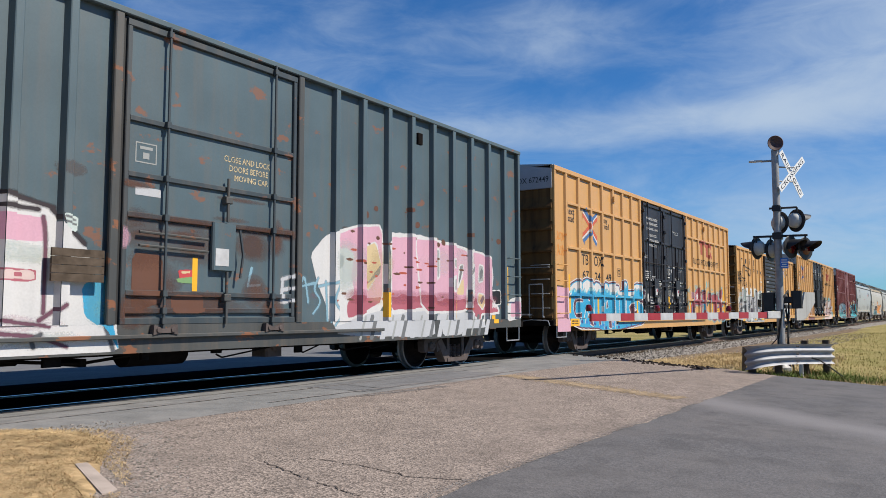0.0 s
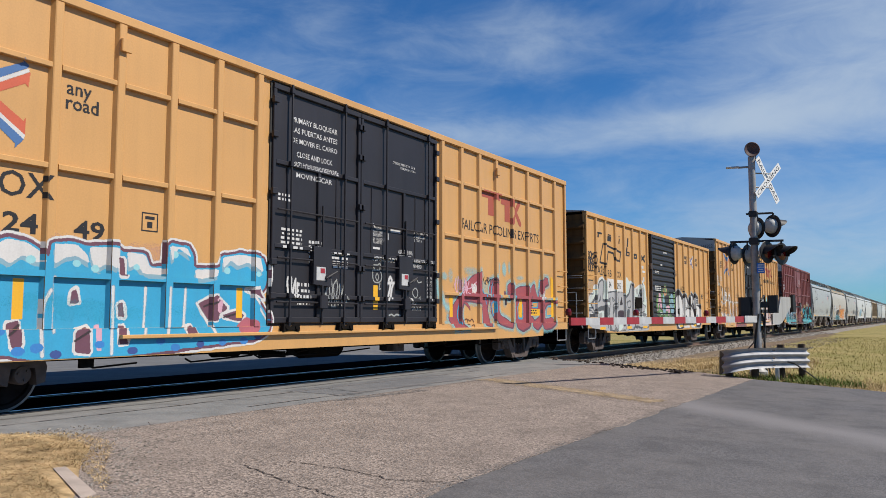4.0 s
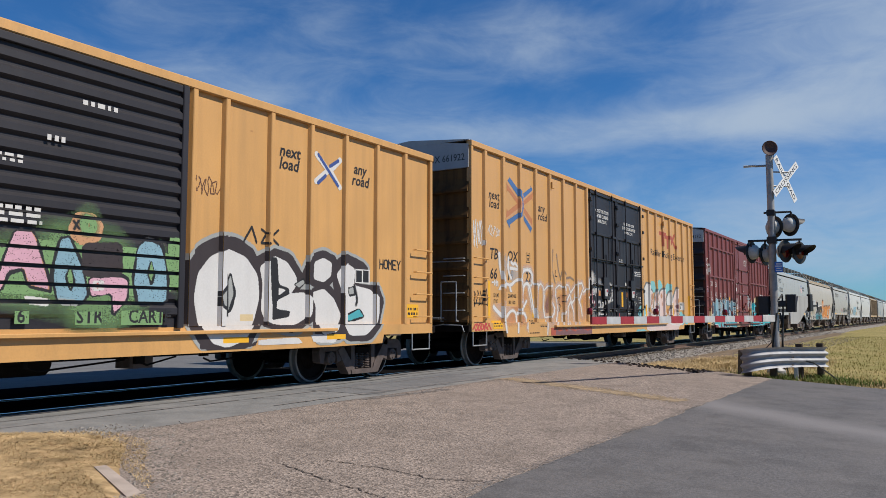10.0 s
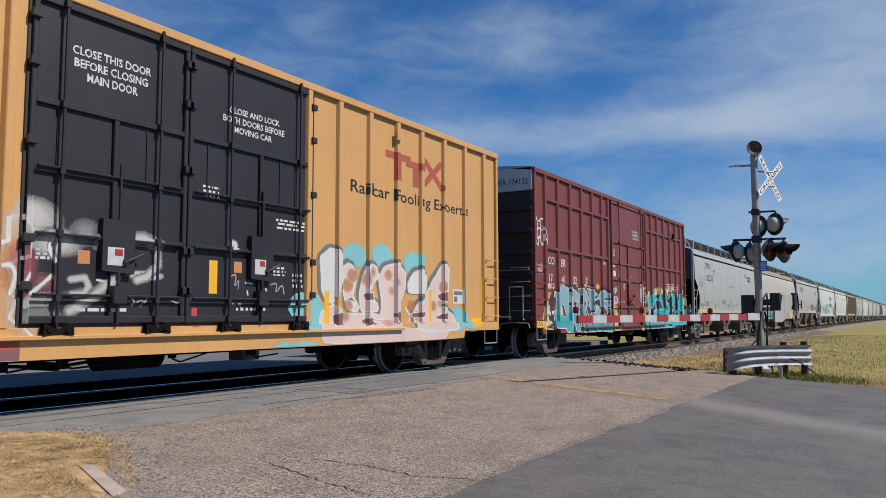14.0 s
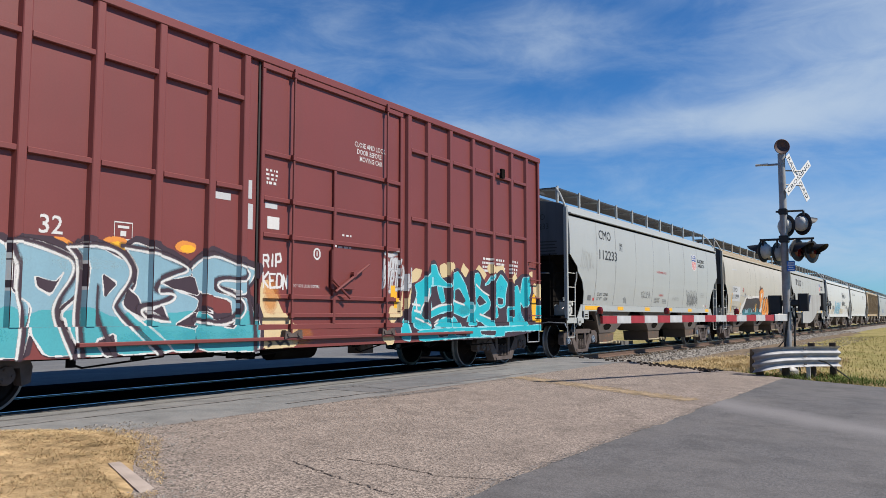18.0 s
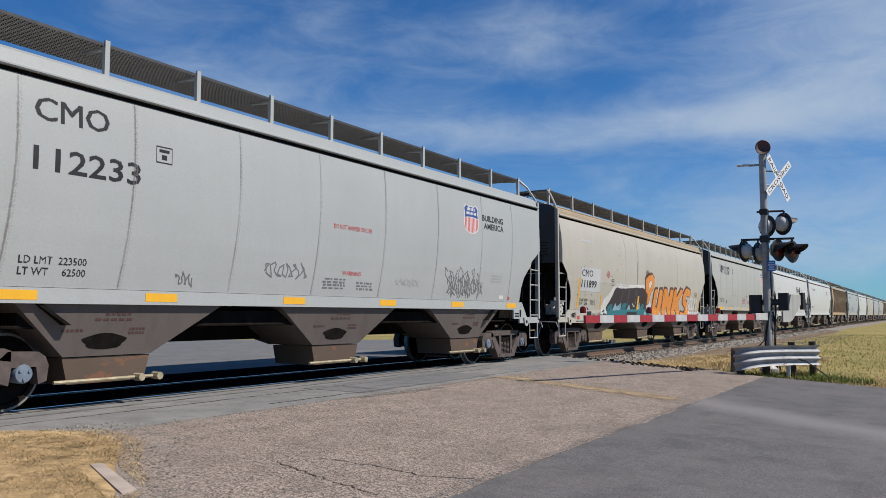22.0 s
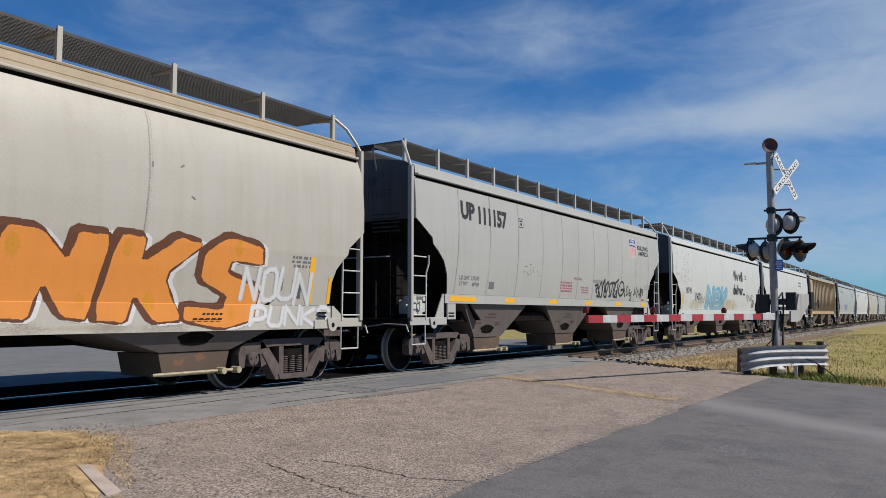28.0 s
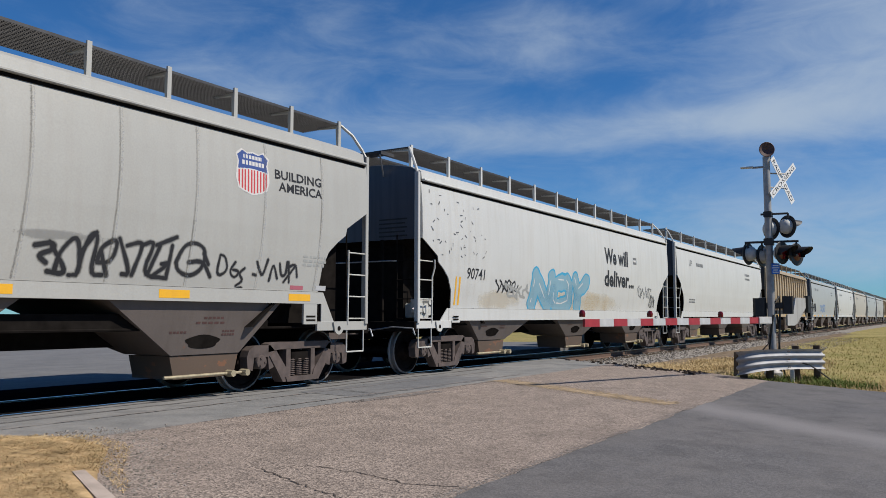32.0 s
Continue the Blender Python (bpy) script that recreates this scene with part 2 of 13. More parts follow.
M = {
    "teal": painted("weathered_blue_grey_paint", (0.090, 0.135, 0.155), 0.72, 0.30, 0.7, 0.5, pits=0.62),
    # grime, plus the shadow lines of raised door bars put into the colour
    "teal_dark": painted("shaded_grimy_blue_grey_paint", (0.045, 0.062, 0.072), 0.7, 0.4, 0.6, 0.55, pits=0.62),
    "teal_rust": painted("rusty_blue_grey_paint", (0.075, 0.080, 0.078), 0.6, 0.4, 0.9, 0.6, pits=0.58),
    "yellow": painted("boxcar_yellow_paint", (0.62, 0.340, 0.120), 0.9, 0.18, 0.0, 0.42, (0.30, 0.18, 0.07)),
    # boxcar yellow with grime, and the shade of the ends darkened into it
    "yellow_end": painted("shaded_grimy_yellow_end_paint", (0.21, 0.115, 0.045), 0.5, 0.9, 0.3, 0.8, (0.035, 0.024, 0.017), pits=0.66, spec=0.1),
    "yellow_old": painted("faded_yellow_paint", (0.64, 0.348, 0.116), 0.85, 0.32, 0.5, 0.5, (0.28, 0.17, 0.07), pits=0.70),
    "black": painted("black_door_paint", (0.027, 0.025, 0.031), 0.7, 0.12, 0.0, 0.5, (0.06, 0.055, 0.055), spec=0.35),
    "oxide": painted("oxide_red_paint", (0.190, 0.042, 0.037), 0.88, 0.18, 0.0, 0.48, (0.12, 0.05, 0.04)),
    # oxide red darkened: the shade on the end wall is in this colour
    "oxide_end": painted("shaded_oxide_end_paint", (0.030, 0.018, 0.018), 0.8, 0.2, 0.0, 0.6, (0.05, 0.04, 0.04)),
    "grey": painted("light_grey_paint", (0.392, 0.41, 0.408), 0.93, 0.07, 0.0, 0.45, (0.27, 0.24, 0.19)),
    "grey_b": painted("warm_grey_paint", (0.42, 0.418, 0.395), 0.92, 0.14, 0.0, 0.48, (0.24, 0.20, 0.15)),
    "cream": painted("cream_paint", (0.462, 0.437, 0.383), 0.9, 0.2, 0.35, 0.5, (0.30, 0.22, 0.14), pits=0.73),
    "white": painted("white_paint", (0.58, 0.585, 0.57), 0.92, 0.22, 0.0, 0.45, (0.33, 0.27, 0.20)),
    "tan": painted("tan_paint", (0.42, 0.33, 0.22), 0.85, 0.3, 0.4, 0.55, (0.25, 0.17, 0.10), pits=0.7),
    "chute": painted("dusty_chute_paint", (0.135, 0.112, 0.102), 0.75, 0.45, 0.3, 0.6, (0.07, 0.055, 0.045), pits=0.66),
    "plate": painted("dusty_counterweight_paint", (0.48, 0.48, 0.47), 0.7, 0.5, 0.3, 0.6, (0.14, 0.12, 0.10), pits=0.64),
    "outlet": painted("rusty_outlet_paint", (0.105, 0.07, 0.048), 0.7, 0.4, 0.5, 0.7, (0.08, 0.055, 0.04), pits=0.6),
    "knob": plain("worn_pale_brass_knobs", (0.42, 0.36, 0.24), 0.6, 0.2, 0.4, 9.0),
    "roof": painted("galvanised_roof", (0.42, 0.43, 0.44), 0.8, 0.3, 0.0, 0.5),
    "end_white": painted("white_end_panel_paint", (0.62, 0.63, 0.64), 0.9, 0.15, 0.0, 0.5),
    "end_top": painted("pale_end_panel_paint", (0.40, 0.405, 0.42), 0.9, 0.15, 0.0, 0.5),
    # grime, with the shade below the wagons deepened in the colour
    "gear": plain("grimy_shaded_underframe", (0.016, 0.014, 0.013), 0.75, 0.0, 0.4, 6.0),
    "cast": plain("rusty_cast_steel", (0.098, 0.074, 0.067), 0.75, 0.0, 0.4, 7.0, 0.3),
    "cast_blue": plain("blue_bearing_cap", (0.17, 0.21, 0.27), 0.5, 0.0, 0.3, 9.0),
    "wheel": plain("rolled_steel_wheel", (0.026, 0.021, 0.020), 0.6, 0.3, 0.4, 8.0),
    "tread": plain("polished_wheel_tread", (0.30, 0.29, 0.285), 0.55, 0.4, 0.15, 12.0, 0.05),
    "rail": plain("worn_rail_head", (0.50, 0.50, 0.52), 0.22, 1.0, 0.12, 10.0, 0.05),
    "rail_side": plain("rusty_rail_side", (0.13, 0.075, 0.05), 0.8, 0.0, 0.3, 9.0),
    "galv": plain("galvanised_steel", (0.46, 0.47, 0.48), 0.45, 0.6, 0.25, 5.0, 0.1),
    "guard": plain("weathered_guardrail_zinc", (0.40, 0.40, 0.42), 0.62, 0.15, 0.3, 4.0, 0.1),
    "mast": plain("weathered_aluminium_mast", (0.36, 0.355, 0.35), 0.55, 0.2, 0.3, 6.0, 0.1),
    "lamp_black": plain("flat_black_signal_paint", (0.015, 0.015, 0.017), 0.55, 0.0, 0.3, 9.0, 0.1),
    "lamp_back": plain("pale_lamp_back", (0.55, 0.55, 0.52), 0.5, 0.0, 0.2, 9.0, 0.1),
    "lens": plain("red_signal_lens", (0.14, 0.006, 0.008), 0.15, 0.0, 0.2, 20.0, 0.0),
    "bell": plain("rusty_bell_iron", (0.095, 0.045, 0.04), 0.6, 0.0, 0.4, 20.0, 0.2),
    "sign_white": plain("white_sign_sheet", (0.80, 0.80, 0.79), 0.45, 0.0, 0.08, 4.0, 0.0),
    "sign_black": plain("black_sign_ink", (0.03, 0.03, 0.033), 0.5, 0.0, 0.1, 4.0, 0.0),
    "sign_blue": plain("blue_notice_sheet", (0.03, 0.17, 0.62), 0.4, 0.0, 0.1, 4.0, 0.0),
    "red": plain("red_reflective_tape", (0.52, 0.025, 0.03), 0.4, 0.0, 0.15, 6.0, 0.0),
    "tape_white": plain("white_reflective_tape", (0.74, 0.74, 0.74), 0.4, 0.0, 0.12, 6.0, 0.0),
    "rubber": plain("black_hose_rubber", (0.02, 0.02, 0.02), 0.7),
    "wood": plain("grey_weathered_timber", (0.11, 0.085, 0.065), 0.9, 0.0, 0.4, 9.0, 0.4),
    "chip": stone_ground("chip_seal", (0.100, 0.082, 0.071), (0.42, 0.342, 0.292), 66.0, 1.0, 0.92, 0.9, 0.42, (0.21, 0.17, 0.145)),
    "asphalt": stone_ground("dark_asphalt", (0.082, 0.080, 0.083), (0.158, 0.150, 0.152), 75.0, 0.9, 0.85, 0.4, 0.60, (0.160, 0.148, 0.143), worn=((12.1, 3.0), (9.2, -1.8), 0.48, (0.205, 0.195, 0.197))),
    "strip": stone_ground("pale_asphalt_strip", (0.165, 0.165, 0.165), (0.235, 0.232, 0.225), 80.0, 0.9, 0.88, 0.3, 0.65, (0.29, 0.275, 0.26)),
    "yard": stone_ground("grey_yard_asphalt", (0.12, 0.12, 0.125), (0.17, 0.17, 0.172), 60.0, 0.9, 0.9, 0.3, 0.4, (0.25, 0.245, 0.24)),
    "patching": stone_ground("patched_asphalt", (0.125, 0.127, 0.132), (0.185, 0.185, 0.19), 80.0, 0.9, 0.88, 0.3, 0.5, (0.21, 0.205, 0.20)),
    "grating": plain("dark_steel_grating", (0.06, 0.06, 0.065), 0.6, 0.3, 0.3, 6.0, 0.1),
    "arm_white": plain("dulled_white_tape", (0.52, 0.52, 0.52), 0.45, 0.0, 0.2, 6.0, 0.0),
    "arm_red": plain("dulled_red_tape", (0.36, 0.03, 0.04), 0.45, 0.0, 0.2, 6.0, 0.0),
    # near-black asphalt: the train's shadow is put into this colour
    "shaded": plain("shadow_dark_asphalt", (0.010, 0.010, 0.011), 0.85, 0.0, 0.4, 3.0, 0.4),
    "ballast": stone_ground("ballast_stone", (0.13, 0.115, 0.10), (0.36, 0.33, 0.30), 16.0, 0.9, 0.95, 1.0, 0.3, (0.22, 0.18, 0.14)),
    # near-black bed: the shade under the train is in this colour
    "bed": plain("shadow_dark_track_bed", (0.010, 0.0095, 0.010), 0.9, 0.0, 0.4, 5.0, 0.5),
    "ground": grass_ground("dry_field", (0.205, 0.19, 0.062), (0.33, 0.265, 0.115), (0.40, 0.31, 0.145)),
    "straw": plain("dry_straw", (0.62, 0.47, 0.26), 0.9, 0.0, 0.3, 3.0, 0.0),
    "lawn": plain("olive_field_grass", (0.335, 0.285, 0.105), 0.9, 0.0, 0.5, 0.8, 0.0),
    "weed": plain("green_weeds", (0.13, 0.17, 0.05), 0.85, 0.0, 0.4, 3.0, 0.0),
    "soil": plain("dry_thatch_soil", (0.50, 0.355, 0.195), 0.95, 0.0, 0.55, 6.0, 0.8),
    "thatch": plain("dead_thatch", (0.60, 0.445, 0.245), 0.95, 0.0, 0.55, 4.0, 0.0),
    "brown_thatch": plain("brown_thatch", (0.36, 0.225, 0.115), 0.95, 0.0, 0.4, 4.0, 0.0),
    "concrete": plain("weathered_concrete", (0.40, 0.33, 0.285), 0.9, 0.0, 0.2, 6.0, 0.3),
    "stripe_yellow": plain("worn_yellow_road_paint", (0.37, 0.285, 0.195), 0.85, 0.0, 0.3, 6.0, 0.0),
    "crack": plain("crack_filler", (0.095, 0.082, 0.075), 0.9, 0.0, 0.3, 9.0, 0.3),
    "worn": plain("worn_pale_asphalt", (0.235, 0.215, 0.205), 0.9, 0.0, 0.25, 3.0, 0.0),
    "clod": plain("dark_asphalt_clods", (0.055, 0.045, 0.040), 0.95, 0.0, 0.5, 9.0, 0.4),
    "earth": plain("dusty_brown_earth", (0.20, 0.155, 0.115), 0.95, 0.0, 0.4, 4.0, 0.6),
}

# dusty and grimy surfaces have almost no sheen
for k in ("bed", "shaded", "gear", "wheel", "wood", "crack", "clod", "earth", "straw", "thatch", "brown_thatch", "weed", "lawn", "soil", "worn", "stripe_yellow"):
    M[k].node_tree.nodes["Principled BSDF"].inputs["Specular IOR Level"].default_value = 0.0

# spray paints and stencil paints
INK_COLOURS = {
    "white": (0.66, 0.65, 0.64), "black": (0.022, 0.022, 0.025), "pink": (0.66, 0.38, 0.47), "rose": (0.43, 0.13, 0.165),
    "red": (0.55, 0.07, 0.075), "sky": (0.045, 0.36, 0.60), "blue": (0.05, 0.22, 0.55), "cyan": (0.018, 0.43, 0.51),
    "paleblue": (0.235, 0.40, 0.49), "teal": (0.05, 0.22, 0.25), "orange": (0.75, 0.28, 0.055), "amber": (0.85, 0.45, 0.03),
    "green": (0.20, 0.35, 0.15), "silver": (0.36, 0.37, 0.36), "grey": (0.17, 0.175, 0.18), "navy": (0.05, 0.09, 0.28)}
INK_COLOURS.update({
    "brick": (0.42, 0.10, 0.065), "beige": (0.66, 0.52, 0.30), "plum": (0.16, 0.07, 0.10), "shadow": (0.055, 0.035, 0.048), "aqua": (0.075, 0.37, 0.42), "shine": (0.30, 0.62, 0.68),
    "mint": (0.58, 0.66, 0.62), "bruise": (0.22, 0.11, 0.12), "dusk": (0.29, 0.21, 0.15), "petal": (0.68, 0.53, 0.50), "logoblue": (0.075, 0.17, 0.38), "seam": (0.20, 0.19, 0.17), "char": (0.10, 0.105, 0.115), "chrome": (0.42, 0.42, 0.43), "wine": (0.36, 0.085, 0.10),
    "cyanpale": (0.22, 0.52, 0.56), "tango": (0.58, 0.25, 0.10), "fog": (0.062, 0.062, 0.066), "soot": (0.045, 0.035, 0.038), "cyanteal": (0.03, 0.16, 0.19), "bark": (0.13, 0.05, 0.025),
    "rust": (0.145, 0.066, 0.042), "haze": (0.54, 0.265, 0.15), "blush": (0.58, 0.31, 0.165), "mistblue": (0.42, 0.42, 0.34), "patch": (0.52, 0.53, 0.55), "coral": (0.62, 0.13, 0.07), "dent": (0.285, 0.285, 0.265), "terracotta": (0.52, 0.215, 0.10), "apricot": (0.60, 0.33, 0.17)})
INKS = list(INK_COLOURS)
INK = {k: painted("spray_paint_" + k, v, 0.86, 0.20, 0.5, 0.55, tuple(0.45 * u + 0.05 for u in v), 0.3, 0.735) for k, v in INK_COLOURS.items()}

# ---- builders ----
class Mesh:
    """Collects vertices and faces of one part."""

    def __init__(self):
        self.v, self.f, self.k = [], [], []
        self.slot = 0

    def add(self, verts, faces):
        o = len(self.v)
        self.v.extend(verts)
        for f in faces:
            self.f.append(tuple(i + o for i in f))
            self.k.append(self.slot)
        return self

    def box(self, x0, x1, y0, y1, z0, z1, c=0.0):
        """A box; c: width of the chamfer on its edges along the longest side."""
        if c <= 0:
            v = [(x, y, z) for x in (x0, x1) for y in (y0, y1) for z in (z0, z1)]
            return self.add(v, [(0, 1, 3, 2), (4, 6, 7, 5), (0, 4, 5, 1), (2, 3, 7, 6), (0, 2, 6, 4), (1, 5, 7, 3)])
        d = (x1 - x0, y1 - y0, z1 - z0)
        a = max(range(3), key=lambda i: d[i])
        lo, hi = (x0, y0, z0), (x1, y1, z1)
        b, e = [i for i in range(3) if i != a]
        ring = [(lo[b] + c, lo[e]), (hi[b] - c, lo[e]), (hi[b], lo[e] + c), (hi[b], hi[e] - c),
                (hi[b] - c, hi[e]), (lo[b] + c, hi[e]), (lo[b], hi[e] - c), (lo[b], lo[e] + c)]
        v = []
        for end in (lo[a], hi[a]):
            for p, q in ring:
                w = [0, 0, 0]
                w[a], w[b], w[e] = end, p, q
                v.append(tuple(w))
        flip = a == 1
        faces = [(i, (i + 1) % 8, (i + 1) % 8 + 8, i + 8) for i in range(8)] + [tuple(range(7, -1, -1)), tuple(range(8, 16))]
        return self.add(v, [f[::-1] for f in faces] if flip else faces)

    def prism(self, outline, axis, a, b):
        """Extrudes a closed outline (pairs in the two other axes, in order) along an axis from a to b."""
        n = len(outline)
        rest = [i for i in range(3) if i != axis]
        v = []
        for end in (a, b):
            for p, q in outline:
                w = [0, 0, 0]
                w[axis], w[rest[0]], w[rest[1]] = end, p, q
                v.append(tuple(w))
        return self.add(v, [(i, (i + 1) % n, (i + 1) % n + n, i + n) for i in range(n)] + [tuple(range(n - 1, -1, -1)), tuple(range(n, 2 * n))])

    def strip(self, line, axis, a, b):
        """A sheet: an open line extruded along an axis."""
        n = len(line)
        rest = [i for i in range(3) if i != axis]
        v = []
        for end in (a, b):
            for p, q in line:
                w = [0, 0, 0]
                w[axis], w[rest[0]], w[rest[1]] = end, p, q
                v.append(tuple(w))
        return self.add(v, [(i, i + 1, i + 1 + n, i + n) for i in range(n - 1)])

    def rod(self, p, q, r, n=8):
        p, q = Vector(p), Vector(q)
        d = (q - p).normalized()
        u = d.orthogonal().normalized()
        w = d.cross(u)
        v = [tuple(c + r * (math.cos(t) * u + math.sin(t) * w)) for c in (p, q) for t in [2 * math.pi * i / n for i in range(n)]]
        return self.add(v, [(i, (i + 1) % n, (i + 1) % n + n, i + n) for i in range(n)] + [tuple(range(n - 1, -1, -1)), tuple(range(n, 2 * n))])

    def pipe(self, points, r, n=8):
        for p, q in zip(points, points[1:]):
            self.rod(p, q, r, n)
        return self

    def lathe(self, profile, centre=(0, 0, 0), axis=1, n=24):
        """Turns (radius, along) pairs round an axis."""
        c, m = Vector(centre), len(profile)
        v = []
        for i in range(n):
            t = 2 * math.pi * i / n
            for r, a in profile:
                w = [0, 0, 0]
                w[axis] = a
                w[(axis + 1) % 3], w[(axis + 2) % 3] = r * math.cos(t), r * math.sin(t)
                v.append(tuple(c + Vector(w)))
        return self.add(v, [(i * m + j, i * m + j + 1, (i + 1) % n * m + j + 1, (i + 1) % n * m + j) for i in range(n) for j in range(m - 1)])

    def data(self, name, *mats):
        me = bpy.data.meshes.new(name)
        me.from_pydata(self.v, [], self.f)
        for m in mats:
            me.materials.append(m)
        me.polygons.foreach_set("material_index", self.k)
        bm = bmesh.new()
        bm.from_mesh(me)
        bmesh.ops.recalc_face_normals(bm, faces=bm.faces)
        bm.to_mesh(me)
        bm.free()
        return me


def part(name, mesh, material, parent, label="", at=(0, 0, 0)):
    """Links a Mesh (or finished mesh data) as one object under a thing or a part."""
    data = mesh.data(name, material) if isinstance(mesh, Mesh) else mesh
    ob = new(name, data)
    ob.parent = parent
    ob.location = at
    if label:
        tagged(ob, label)
    return ob


def smooth(ob, angle=40):
    ob.data.polygons.foreach_set("use_smooth", [True] * len(ob.data.polygons))
    ob.data.set_sharp_from_angle(angle=radians(angle))
    return ob


SHARED = {}


def shared(key, make):
    if key not in SHARED:
        SHARED[key] = make()
    return SHARED[key]


GLYPHS = {}


def letters(text, bold=0.0):
    """Triangles of a text set in the built-in font, one unit high, in its own plane."""
    key = (text, bold)
    if key not in GLYPHS:
        cu = bpy.data.curves.new("lettering", "FONT")
        cu.body, cu.size, cu.offset, cu.resolution_u = text, 1.0, bold, 2
        ob = bpy.data.objects.new("lettering", cu)
        me = ob.to_mesh()
        me.calc_loop_triangles()
        co = np.array([v.co[:2] for v in me.vertices]).reshape(-1, 2)
        tri = np.array([t.vertices[:] for t in me.loop_triangles]).reshape(-1, 3)
        ob.to_mesh_clear()
        bpy.data.objects.remove(ob)
        bpy.data.curves.remove(cu)
        if len(co):
            co = (co - [co[:, 0].min(), 0.0]) / 0.70
        GLYPHS[key] = (co, tri)
    return GLYPHS[key]


STROKES = {
    "A": "00-26-40 12-32", "B": "00-06-36-45-33-03 33-42-30-00", "C": "45-36-16-05-01-10-30-41", "D": "00-06-26-44-42-20-00",
    "E": "46-06-00-40 03-33", "F": "00-06-46 03-33", "G": "45-36-16-05-01-10-30-42-22", "H": "00-06 40-46 03-43", "I": "20-26",
    "K": "00-06 46-03-40", "L": "06-00-40", "M": "00-06-23-46-40", "N": "00-06-40-46", "O": "10-01-05-16-36-45-41-30-10",
    "P": "00-06-36-45-43-32-02", "R": "00-06-36-45-43-33-03 23-40", "S": "45-36-16-05-14-33-42-30-10-01", "T": "20-26 06-46",
    "U": "06-01-10-30-41-46", "V": "06-20-46", "W": "06-10-23-30-46", "X": "00-46 06-40", "Y": "06-23-46 23-20", "Z": "06-46-00-40",
}


THIN = {}


def thin_ink(name, level):
    """A spray paint, or a thin coat of it that covers one to three quarters."""
    if level == 0:
        return INK[name]
    if (name, level) not in THIN:
        m = INK[name].copy()
        m.name = "thin_spray_%s" % name
        m.node_tree.nodes["Principled BSDF"].inputs["Alpha"].default_value = 0.25 * level
        THIN[name, level] = m
    return THIN[name, level]


